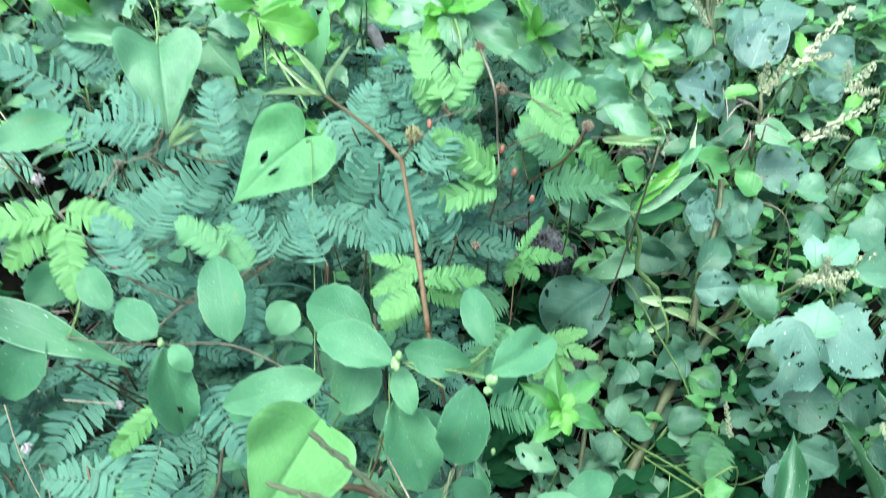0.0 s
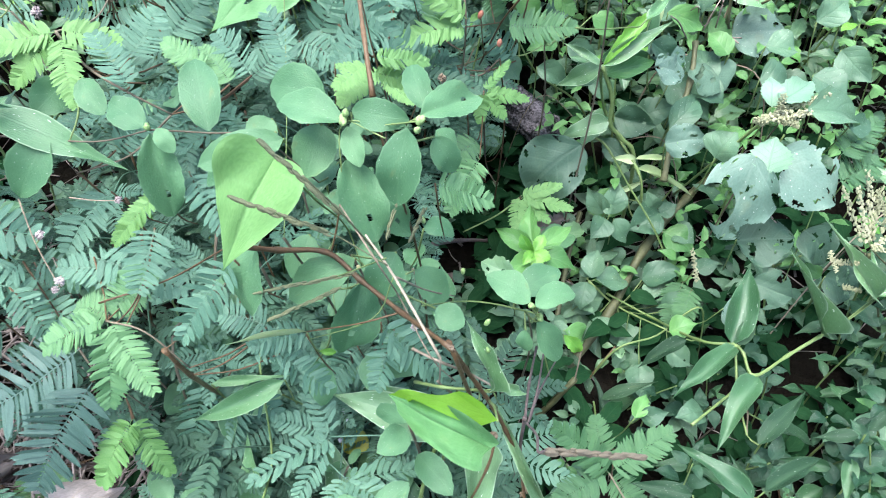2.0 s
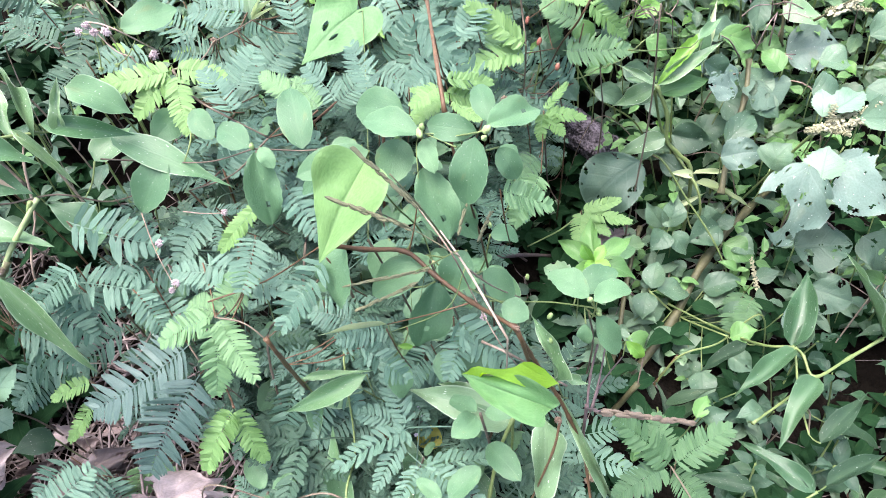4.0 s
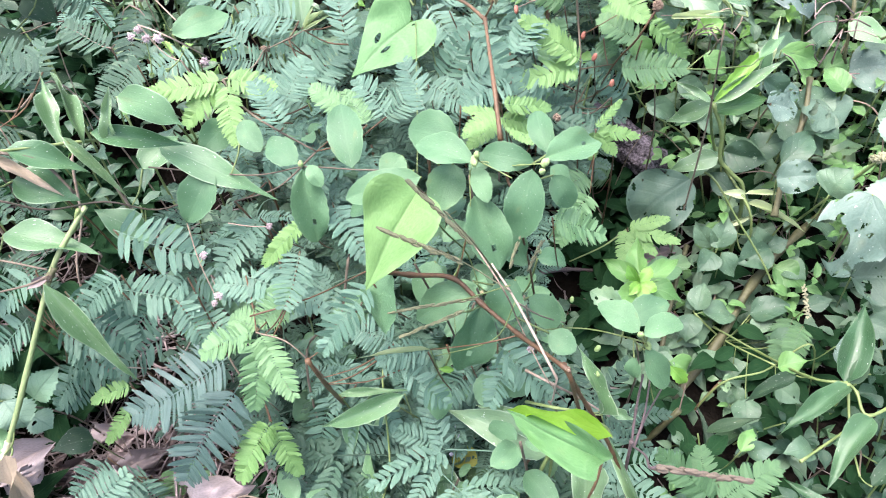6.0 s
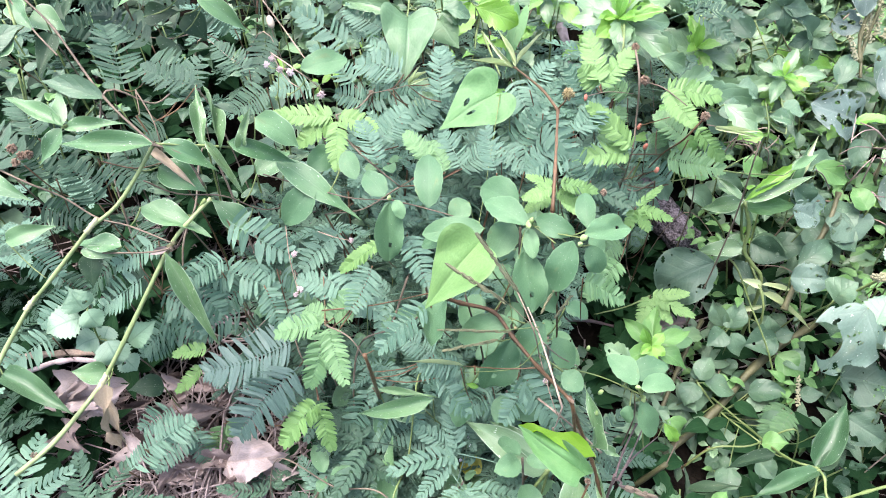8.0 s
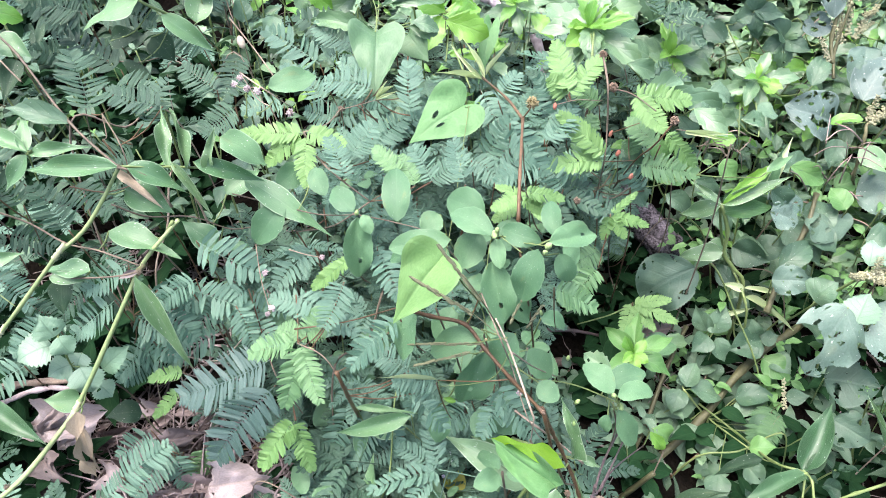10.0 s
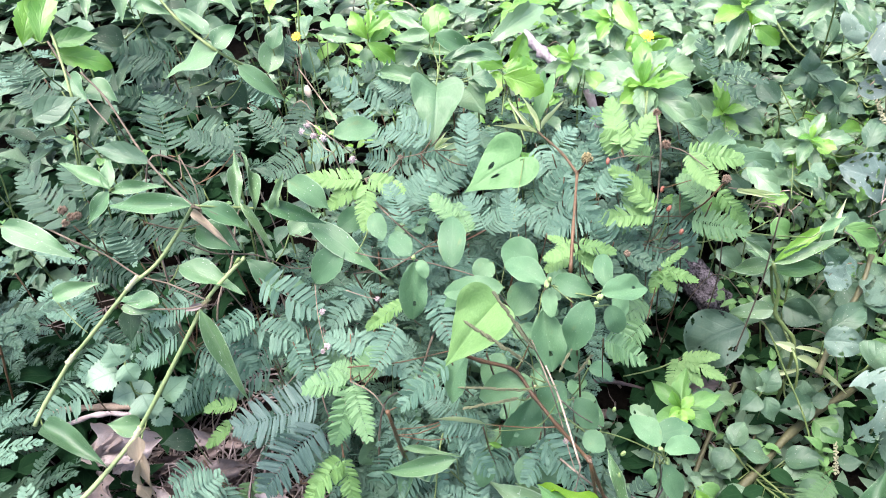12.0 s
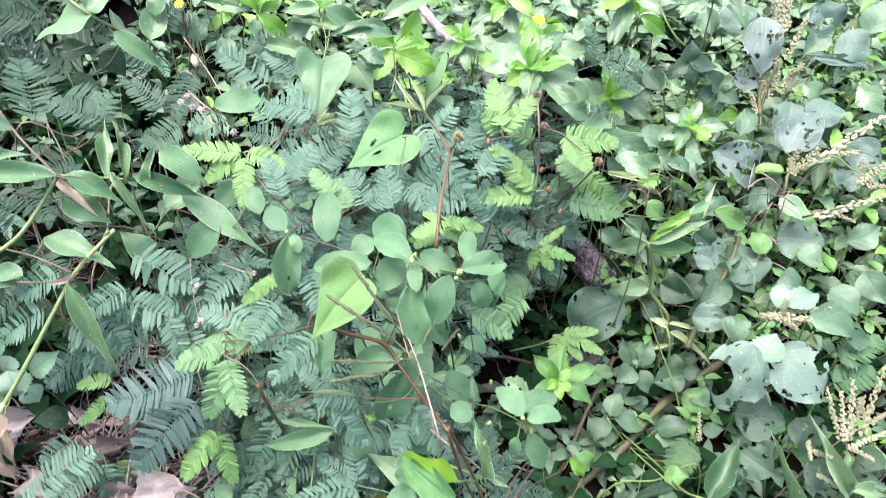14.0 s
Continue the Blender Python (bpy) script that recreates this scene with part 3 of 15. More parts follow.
        stem(parent, [a, a.lerp(b, 0.33) + sag, a.lerp(b, 0.67) + sag * 0.7, b], r, "stem_pale", taper=0.92, sides=8)
        if k:
            way = (b - a).normalized()
            stem(parent, [a - way * 0.005, a - way * 0.001, a + way * 0.003, a + way * 0.011], r * 1.35, "stem_tan" if k in brown else "sheath", "sheath", 0.78, 0.3, 8, "papery brown sheath" if k in brown else "pale papery sheath", 3)


def tie_leaves():
    """Hangs each leaf's own stalk under it, and the feathers of a frond under their common stalk."""
    for ob, base in TIES:
        for st, a, b in STALKS:
            if st.parent != ob.parent or not ob.parent or ob.parent.parent:
                continue
            if ob.name.startswith(("leaf", "pinna")) and st.name.startswith("petiole") and (a - base).length < 0.0008:
                st.data.transform(ob.matrix_basis.inverted())
                st.parent = ob
                break
            if ob.name.startswith("pinna") and st.name.startswith(("stem", "leaf_stalk")) and min((a - base).length, (b - base).length) < 0.003:
                st.name = "leaf_stalk"
                ob.parent = st
                break


TIES, STALKS = [], []
KINDS = {
    "sida": ("oval", "sida", 0.2, 0.1, 0.05, 0.05),
    "heart": ("heart", "heart", 0.1, 0.05, 0.03, 0.0),
    "heart_pale": ("delta", "heart_pale", 0.3, 0.06, 0.03, 0.0),
    "heart_dull": ("delta", "heart_dull", 0.2, 0.08, 0.05, 0.05),
    "day": ("lance", "day", 0.35, 0.07, 0.07, 0.0),
    "day_dark": ("lance", "day_dark", 0.3, 0.08, 0.05, 0.0),
    "day_curl": ("lance", "day_pale", 0.8, 0.16, 0.2, 0.0),
    "day_flat": ("lance", "day", 0.12, 0.05, 0.06, 0.0),
    "wedelia": ("wedge", "wedelia", 0.3, 0.14, 0.06, 0.1),
    "wedelia_dull": ("wedge", "wedelia_dull", 0.32, 0.14, 0.06, 0.08),
    "weed": ("ovate", "weed", 0.34, 0.12, 0.07, 0.04),
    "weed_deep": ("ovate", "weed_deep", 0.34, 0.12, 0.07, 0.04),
    "weed_bright": ("ovate", "weed_fresh", 0.34, 0.12, 0.07, 0.04),
    "big": ("broad", "big", 0.15, 0.1, 0.08, 0.04),
    "big_pale": ("broad", "big_pale", 0.15, 0.1, 0.08, 0.04),
    "day_pale": ("lance", "day_pale", 0.35, 0.08, 0.1, 0.0),
    "lime_half": ("lance", "heart_lime", 0.1, 0.05, 0.06, 0.0),
    "lower_half": ("delta", "heart", 0.16, 0.06, 0.06, 0.0),
    "dead_strip": ("lance", "tan_leaf", 0.3, 0.14, 0.2, 0.04),
    "dry_leaf": ("lance", "dry_leaf", 0.9, 0.12, 0.25, 0.05),
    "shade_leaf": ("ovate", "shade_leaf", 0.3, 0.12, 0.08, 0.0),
    "big_dark": ("broad", "big_dark", 0.2, 0.12, 0.08, 0.04),
    "day_mid": ("lance", "day_mid", 0.55, 0.1, 0.1, 0.0),
    "big_round": ("round", "big_mid", 0.12, 0.08, 0.06, 0.03),
    "nettle": ("ovate", "nettle", 0.15, 0.12, 0.06, 0.16),
    "folded": ("lance", "folded", 0.6, 0.05, 0.05, 0.0),
    "dead": ("ovate", "dead", 0.5, 0.15, 0.16, 0.05),
    "yellow": ("oval", "yellow", 0.2, 0.1, 0.06, 0.0),
}
BLADES = {}


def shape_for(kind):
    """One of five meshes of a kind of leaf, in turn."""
    if kind not in BLADES:
        form, material, fold, arch, ripple, teeth = KINDS[kind]
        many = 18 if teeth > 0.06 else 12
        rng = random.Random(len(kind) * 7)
        BLADES[kind] = [[], 0]
        for k in range(6):
            eaten = k == 4 and not kind.startswith("day") and kind not in ("folded", "dead", "heart_pale", "day_dark", "lime_half", "dry_leaf", "dead_strip")
            bites = [(rng.uniform(0.25, 0.85), rng.choice((rng.uniform(0.1, 0.9), rng.choice((0.02, 0.98)))), rng.uniform(0.05, 0.075), rng.uniform(0.075, 0.12)) for _ in range(rng.randint(1, 4))] if eaten else ()
            gnawed = (0.0, 0.1, 0.2, 0.05, 0.16, 0.24)[k] if kind.startswith("big") else 0.0
            fine = eaten or gnawed
            BLADES[kind][0].append(blade(form, material, 31 * k + len(kind), fold, arch, ripple, teeth, 40 if gnawed else 18 if eaten else many, 16 if gnawed else 6 if fine else 2, bites, gnawed))
    stock = BLADES[kind]
    stock[1] += 1
    return stock[0][stock[1] % 6]


PINNAE = {}


def pinna_for(kind):
    if kind not in PINNAE:
        material, pairs, slim, lift = {
            "pin": ("mimosa", 13, 0.78, 0.3),
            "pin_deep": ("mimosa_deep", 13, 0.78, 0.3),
            "far_pin": ("mimosa", 13, 0.78, 0.3),
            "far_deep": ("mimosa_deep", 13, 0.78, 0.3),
            "pin_shade": ("mimosa_shade", 25, 1.35, 0.14),
            "pin_wide": ("mimosa_blue", 23, 0.92, 0.2),
            "pin_fresh": ("mimosa_fresh", 27, 1.5, 0.12),
            "pin_mid": ("mimosa_mid", 25, 1.2, 0.16),
        }[kind]
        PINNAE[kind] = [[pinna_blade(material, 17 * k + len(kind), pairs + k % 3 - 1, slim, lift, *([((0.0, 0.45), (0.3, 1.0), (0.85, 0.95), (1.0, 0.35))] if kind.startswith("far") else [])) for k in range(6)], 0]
    stock = PINNAE[kind]
    stock[1] += 1
    return stock[0][stock[1] % 6]


def leaf(parent, kind, base, tip, width, normal=(0, -0.5, 0.85), label=""):
    width *= 0.7 if kind == "day_curl" else 1.0
    ob = part("leaf", shape_for(kind), parent, posed(base, tip, normal, width), label)
    TIES.append((ob, Vector(base)))
    return ob


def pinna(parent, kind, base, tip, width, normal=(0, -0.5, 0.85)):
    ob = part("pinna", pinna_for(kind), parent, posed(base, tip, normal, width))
    TIES.append((ob, Vector(base)))
    return ob


def eaten_leaf(parent, kind, base, tip, width, normal, holes, label, flat=1.0):
    """A broad leaf of its own mesh with holes eaten through it (along, across, radii)."""
    form, material, fold, arch, ripple, teeth = KINDS[kind]
    gnawed = 0.24 if kind.startswith("big") else 0.0
    me = blade(form, material, int(width * 1e4) % 23 if gnawed else 5, fold * flat, arch * flat, ripple * flat, 0.0, 64, 28, holes, gnawed)
    ob = part("leaf", me, parent, posed(base, tip, normal, width), label)
    TIES.append((ob, Vector(base)))
    return ob


def gather(name, pieces, material):
    """Joins copies of meshes, each at its pose, into one mesh with their UVs."""
    verts, faces, uvs = [], [], []
    for src, m in pieces:
        b = len(verts)
        where = {}
        if src.uv_layers:
            layer = src.uv_layers[0].data
            where = {loop.vertex_index: tuple(layer[loop.index].uv) for loop in src.loops}
        verts += [tuple(m @ v.co) for v in src.vertices]
        uvs += [where.get(i, (0.5, 0.5)) for i in range(len(src.vertices))]
        faces += [tuple(b + i for i in f.vertices) for f in src.polygons]
    return mesh_of(name, verts, faces, material, uvs)


def ground_height(x, y):
    """The soil: nearly level, a hump of litter in front and a bank that climbs behind."""
    def ease(a):
        a = max(0.0, min(1.0, a))
        return a * a * (3 - 2 * a)
    hump = 0.05 * math.exp(-(((x + 0.3) / 0.16) ** 2 + ((y - 0.1) / 0.14) ** 2))
    bank = 0.24 * ease((y - 0.52 - 0.7 * max(0.0, x + 0.05)) / 0.4) + 0.09 * ease((-0.33 - x) / 0.3) * ease((y - 0.1) / 0.4)
    dip = -0.07 * ease((x - 0.06) / 0.25) * ease((0.7 - y) / 0.3)
    return -0.035 + hump + bank + dip + 0.012 * noise.noise(Vector((x * 7, y * 7, 0.3)))


def grounded(x, y, lift=0.0):
    return (x, y, ground_height(x, y) + lift)


def bud_cluster(parent, at, size, material="bud", name="bud", count=1, seed=1):
    """A bud: one long grain, a few grains together, or a withered head of bristles round a core."""
    rng = random.Random(seed)
    if count <= 3:
        spots = [(0, 0, 0)] + [(rng.uniform(-0.6, 0.6) * size, rng.uniform(-0.6, 0.6) * size, rng.uniform(-0.3, 0.6) * size) for _ in range(count - 1)]
        verts, faces = knobs(spots, [size * (0.7 if i == 0 else rng.uniform(0.4, 0.6)) for i in range(count)], 2, None)
        long = 1.5 if count == 1 else 1.15
        verts = [(x * 0.8, y * 0.8, z * long) for x, y, z in verts]
    else:
        verts, faces = knobs([(0, 0, 0)], [size * 0.55], 1, rng)
        for _ in range(16 * count):
            d = Vector((rng.gauss(0, 1), rng.gauss(0, 1), rng.gauss(0, 1) + 0.3)).normalized()
            a = d.cross(Vector((0.3, 0.5, 0.8))).normalized()
            c = d.cross(a)
            r, w = size * rng.uniform(0.7, 1.25), size * rng.uniform(0.07, 0.16)
            k = len(verts)
            mid = d * r * 0.75
            verts += [tuple(d * size * 0.3), tuple(mid + a * w), tuple(mid - a * w * 0.5 + c * w), tuple(mid - a * w * 0.5 - c * w), tuple(d * r)]
            faces += [(k, k + 1, k + 2), (k, k + 2, k + 3), (k, k + 3, k + 1), (k + 4, k + 2, k + 1), (k + 4, k + 3, k + 2), (k + 4, k + 1, k + 3)]
    me = mesh_of(name, verts, faces, material)
    return part(name, me, parent, Matrix.Translation(at) @ pose(0, 0, 0, rng.uniform(-40, 40), rng.uniform(-40, 40), 0))


SPIKES = {}


def seed_spike(parent, base, tip, width, kind="seed"):
    """A spike crowded with small grains, one of four meshes."""
    if kind not in SPIKES:
        stock = []
        for k in range(4):
            rng = random.Random(90 + k)
            spots, sizes = [], []
            for i in range(26 * 7 if kind == "seed" else 70):
                if kind == "seed":  # knots of grains set round the axis
                    c = i // 7
                    u = (c + 0.5) / 26 + rng.gauss(0, 0.014)
                    a, r = 2.4 * c, (0.42 if c % 3 else 0.26) * (1 - 0.5 * u ** 2)
                    spots.append((u, r * math.cos(a) + rng.gauss(0, 0.15), r * math.sin(a) + rng.gauss(0, 0.15)))
                    sizes.append(rng.uniform(0.13, 0.22) * (1 - 0.3 * u))
                    continue
                u, r, a = rng.random() ** 0.9, 0.5, rng.uniform(0, 6.28)
                r *= (1 - 0.6 * u ** 3) * rng.uniform(0.3, 1.15)
                spots.append((u, r * math.cos(a) * 0.8, r * math.sin(a) * 0.8))
                sizes.append(rng.uniform(0.16, 0.3))
            bm = bmesh.new()
            bmesh.ops.create_icosphere(bm, subdivisions=1, radius=1.15)
            unit = [v.co.copy() for v in bm.verts]
            tris = [tuple(v.index for v in f.verts) for f in bm.faces]
            bm.free()
            verts, faces = [], []
            ratio = 7.0 if kind == "seed" else 14.0
            for p, r in zip(spots, sizes):
                b = len(verts)
                verts += [(p[0] + v.x * r / ratio * (1.0 if kind == "seed" else 2.6), p[1] + v.y * r, p[2] + v.z * r) for v in unit]
                faces += [tuple(b + i for i in f) for f in tris]
            stock.append(mesh_of("seed_spike", verts, faces, {"seed": "seed", "purple": "stem_brown"}.get(kind, "grass_seed")))
        SPIKES[kind] = [stock, 0]
    stock = SPIKES[kind]
    stock[1] += 1
    m = posed(base, tip, (0.1, -0.5, 0.8), width)
    size = (Vector(tip) - Vector(base)).length
    m = m @ Matrix.Diagonal((1, 1, width / ((width + size) * 0.5), 1))
    return part("seed_spike", stock[0][stock[1] % 4], parent, m)


def flower(parent, at, size, facing=(0, -0.6, 0.8)):
    """A small daisy: a raised disc and notched ray petals."""
    rng = random.Random(int(at[0] * 1e4))
    z = Vector(facing).normalized()
    x = z.cross(Vector((0.2, 1, 0))).normalized()
    m = Matrix.Translation(at) @ Matrix((x, z.cross(x), z)).transposed().to_4x4()
    if "petal" not in BLADES:
        BLADES["petal"] = [blade("wedge", "petal", 3, 0.2, 0.1, 0.02, 0.0, 6, 2), 0]
    for k in range(10):
        a = 2 * math.pi * (k + rng.uniform(-0.2, 0.2)) / 10
        tip = m @ Vector((math.cos(a) * size, math.sin(a) * size, -0.1 * size))
        part("petal", BLADES["petal"][0], parent, posed(m @ Vector((0.15 * size * math.cos(a), 0.15 * size * math.sin(a), 0)), tip, z, size * 0.45))
    spots = [(0.3 * size * math.sqrt(i / 24) * math.cos(2.4 * i), 0.3 * size * math.sqrt(i / 24) * math.sin(2.4 * i), 0.08 * size) for i in range(24)]
    verts, faces = knobs(spots, [0.08 * size] * 24)
    part("flower_disc", mesh_of("flower_disc", verts, faces, "petal"), parent, m)


# ---- the ground ----
def build_ground():
    xs = [-40, -12, -5, -2.5, -1.6] + [-1.2 + 0.04 * i for i in range(61)] + [1.6, 2.5, 5, 12, 40]
    ys = [-40, -12, -4, -1.5, -0.8] + [-0.5 + 0.04 * i for i in range(56)] + [2.1, 3, 5, 12, 40]
    verts = [grounded(x, y) for y in ys for x in xs]
    n = len(xs)
    faces = [(j * n + i, j * n + i + 1, (j + 1) * n + i + 1, (j + 1) * n + i) for j in range(len(ys) - 1) for i in range(n - 1)]
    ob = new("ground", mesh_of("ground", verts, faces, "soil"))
    return tagged(ob, "damp soil under dense weeds, coloured darker for shade in gaps", "ground", kind="structure")


ground = build_ground()

# ---- the plants, one by one ----

p = thing("creeping_vine", grounded(-0.067, 0.241), "heart-leaved green vine with insect-eaten leaves among ferny weeds", "vine")
stem(p, [grounded(-0.067, 0.241, -0.01), (-0.0549, 0.2117, 0.1917), (-0.0624, 0.1680, 0.3485)], 0.0011, "stem_brown", "stem")
stem(p, [(-0.0852, 0.3764, 0.3938), (-0.0813, 0.4007, 0.3588), (-0.0781, 0.4022, 0.3242)], 0.0006, "stem_green")
stem(p, [(-0.0852, 0.3764, 0.3938), (-0.0738, 0.2722, 0.3612), (-0.0624, 0.1680, 0.3485)], 0.0004, "stem_green")
stem(p, [(-0.0458, 0.1480, 0.4229), (-0.0440, 0.1826, 0.3636), (-0.0359, 0.2063, 0.3151), (-0.0279, 0.1956, 0.2868)], 0.0007, "stem_green")
stem(p, [(-0.2036, 0.4629, 0.4137), (-0.2180, 0.5171, 0.4155), (-0.2445, 0.5925, 0.4403)], 0.0009, "stem_green")
eaten_leaf(p, "heart", (-0.0902, 0.3790, 0.3933), (-0.1334, 0.3370, 0.3717), 0.0558, (0.18, -0.59, 0.79), ((0.52, 0.38, 0.05, 0.045), (0.52, 0.57, 0.06, 0.025), (0.14, 0.75, 0.02, 0.04),), "fresh green heart-shaped leaf with eaten holes")
eaten_leaf(p, "heart_pale", (-0.0476, 0.1491, 0.4277), (-0.0799, 0.1248, 0.3756), 0.0425, (-0.17, -0.85, 0.50), ((0.1, 0.97, 0.03, 0.03),), "bright yellow-green heart-shaped leaf lit from behind")
eaten_leaf(p, "heart_dull", (-0.2026, 0.4636, 0.4141), (-0.1872, 0.3993, 0.3751), 0.0576, (0.27, -0.45, 0.85), ((0.5, 0.995, 0.01, 0.01),), "dull green triangular heart-shaped leaf hanging tip down")
stem(p, [(0.0517, 0.1140, 0.2590), (0.0518, 0.0750, 0.3250), (0.0504, 0.0401, 0.3800)], 0.0008, "stem_green", "petiole", sides=5, per=3)
leaf(p, "lime_half", (0.0504, 0.0401, 0.3808), (-0.0018, 0.0867, 0.3177), 0.0110, (0.05, -0.25, 0.96), "half of a folded young leaf, lime colour standing for backlight")
eaten_leaf(p, "lower_half", (0.0469, 0.0330, 0.3704), (-0.0020, 0.0882, 0.3148), 0.0215, (0.0, -0.55, 0.83), ((0.5, 0.995, 0.01, 0.01),), "pale green half of a folded young leaf")
leaf(p, "heart", (-0.1161, 0.6217, 0.3487), (-0.1173, 0.5541, 0.3071), 0.0222, (0.16, -0.52, 0.84))
stem(p, [(0.0568, 0.1389, 0.2215), (0.0617, 0.1510, 0.1837), (0.0667, 0.1631, 0.1615)], 0.0008, "stem_green", "petiole", sides=4, per=3)
stem(p, [(-0.1161, 0.6217, 0.3487), (-0.1116, 0.6246, 0.3113), (-0.1071, 0.6275, 0.2887)], 0.0008, "stem_green", "petiole", sides=4, per=3)

p = thing("sida_plant", grounded(-0.031, 0.248), "low herb with matt oval green leaves and pale buds", "weed")
stem(p, [grounded(-0.031, 0.248, -0.01), (-0.0201, 0.2189, 0.1784), (-0.0284, 0.1752, 0.3243)], 0.0011, "stem_brown", "stem")
stem(p, [(0.0179, 0.1642, 0.4333), (-0.0009, 0.1783, 0.4197), (-0.0212, 0.1805, 0.4188), (-0.0241, 0.1700, 0.3932), (-0.0352, 0.1835, 0.3398), (-0.0433, 0.1835, 0.3103), (-0.0432, 0.1613, 0.2790)], 0.0004, "stem_green")
stem(p, [(-0.0432, 0.1613, 0.2790), (-0.0358, 0.1683, 0.2917), (-0.0284, 0.1752, 0.3243)], 0.0003, "stem_green")
stem(p, [(0.0008, 0.1698, 0.4184), (-0.0176, 0.1822, 0.4197)], 0.0004, "stem_green")
stem(p, [(-0.1363, 0.2137, 0.3900), (-0.1078, 0.2211, 0.3805), (-0.0655, 0.1841, 0.4081), (-0.0390, 0.1800, 0.3796)], 0.0006, "stem_brown")
stem(p, [(-0.2715, 0.2488, 0.3602), (-0.2270, 0.2478, 0.3557), (-0.1830, 0.2363, 0.3627), (-0.1363, 0.2137, 0.3900)], 0.0007, "stem_brown")
leaf(p, "sida", (-0.0214, 0.1814, 0.4196), (-0.0560, 0.1992, 0.4192), 0.0199, (-0.13, -0.23, 0.97))
leaf(p, "sida", (-0.0313, 0.2028, 0.4182), (-0.0644, 0.2202, 0.4134), 0.0266, (-0.40, -0.56, 0.73))
leaf(p, "sida", (-0.0166, 0.1862, 0.4229), (0.0122, 0.1805, 0.4208), 0.0163, (-0.09, -0.73, 0.68))
leaf(p, "sida", (0.0190, 0.1642, 0.4371), (0.0468, 0.1895, 0.4272), 0.0186, (0.48, -0.19, 0.86))
leaf(p, "sida", (0.0123, 0.1633, 0.4303), (0.0054, 0.1477, 0.3945), 0.0212, (-0.07, -0.91, 0.41))
leaf(p, "sida", (-0.0198, 0.1837, 0.4147), (-0.0130, 0.1663, 0.4030), 0.0118, (-0.01, -0.56, 0.83))
leaf(p, "sida", (0.0200, 0.1918, 0.4168), (0.0122, 0.2199, 0.4251), 0.0144, (-0.16, -0.32, 0.93))
leaf(p, "sida", (-0.0513, 0.1788, 0.4117), (-0.0966, 0.1723, 0.4002), 0.0192, (-0.11, -0.60, 0.79))
leaf(p, "sida", (-0.1077, 0.2224, 0.3806), (-0.1197, 0.2649, 0.4004), 0.0240, (0.07, -0.40, 0.91))
leaf(p, "sida", (-0.1370, 0.2134, 0.3877), (-0.1357, 0.1973, 0.3362), 0.0239, (0.31, -0.91, 0.29))
leaf(p, "sida", (-0.1320, 0.2127, 0.3917), (-0.1232, 0.2042, 0.3808), 0.0108, (0.37, -0.56, 0.74))
leaf(p, "sida", (-0.1445, 0.2233, 0.3839), (-0.1693, 0.2418, 0.3882), 0.0196, (-0.08, -0.33, 0.94))
leaf(p, "sida", (-0.2194, 0.2459, 0.3626), (-0.2436, 0.2220, 0.3297), 0.0268, (0.06, -0.83, 0.56))
leaf(p, "sida", (-0.2004, 0.2745, 0.3811), (-0.1839, 0.2551, 0.3677), 0.0180, (0.04, -0.55, 0.84))
leaf(p, "sida", (-0.0361, 0.2015, 0.4019), (-0.0446, 0.1769, 0.3858), 0.0232, (0.25, -0.59, 0.77))
leaf(p, "sida", (-0.0217, 0.1766, 0.3988), (-0.0077, 0.1529, 0.3613), 0.0252, (0.30, -0.75, 0.59))
leaf(p, "sida", (-0.0242, 0.1647, 0.3337), (-0.0651, 0.1544, 0.3094), 0.0237, (-0.22, -0.71, 0.67))
leaf(p, "sida", (-0.0661, 0.1680, 0.2177), (-0.0630, 0.1540, 0.1801), 0.0203, (0.35, -0.87, 0.35))
leaf(p, "sida", (0.0102, 0.2393, 0.2747), (0.0315, 0.2474, 0.2606), 0.0181, (0.57, -0.06, 0.82))
leaf(p, "sida", (0.0204, 0.1588, 0.2920), (0.0375, 0.1493, 0.2861), 0.0177, (0.06, -0.45, 0.89))
leaf(p, "sida", (-0.0731, 0.1536, 0.3608), (-0.0815, 0.1353, 0.3202), 0.0307, (-0.58, -0.69, 0.43))
leaf(p, "sida", (-0.0269, 0.1811, 0.2896), (-0.0426, 0.1585, 0.2435), 0.0337, (0.42, -0.86, 0.28))
leaf(p, "sida", (-0.2172, 0.2867, 0.3711), (-0.2330, 0.2614, 0.3645), 0.0236, (0.63, -0.54, 0.56))
leaf(p, "sida", (-0.2744, 0.3527, 0.4065), (-0.2413, 0.3893, 0.4016), 0.0260, (0.51, -0.36, 0.78))
leaf(p, "sida", (0.0002, 0.1629, 0.3408), (-0.0135, 0.1510, 0.3170), 0.0239, (-0.17, -0.84, 0.52))
leaf(p, "sida", (0.0055, 0.1972, 0.2809), (0.0271, 0.1950, 0.2526), 0.0225, (0.63, -0.57, 0.53))
leaf(p, "sida", (-0.0580, 0.1992, 0.3163), (-0.0662, 0.1759, 0.2976), 0.0213, (0.15, -0.65, 0.75))
leaf(p, "sida", (-0.0231, 0.1972, 0.3546), (0.0059, 0.1957, 0.3185), 0.0215, (0.67, -0.49, 0.56))
leaf(p, "sida", (0.0222, 0.2116, 0.3826), (0.0336, 0.2068, 0.3602), 0.0172, (0.43, -0.81, 0.39))
leaf(p, "sida", (-0.0904, 0.2851, 0.3377), (-0.1035, 0.2683, 0.3296), 0.0221, (0.16, -0.52, 0.84))
leaf(p, "sida", (-0.0316, 0.2027, 0.3731), (-0.0544, 0.1855, 0.3676), 0.0227, (-0.09, -0.19, 0.98))
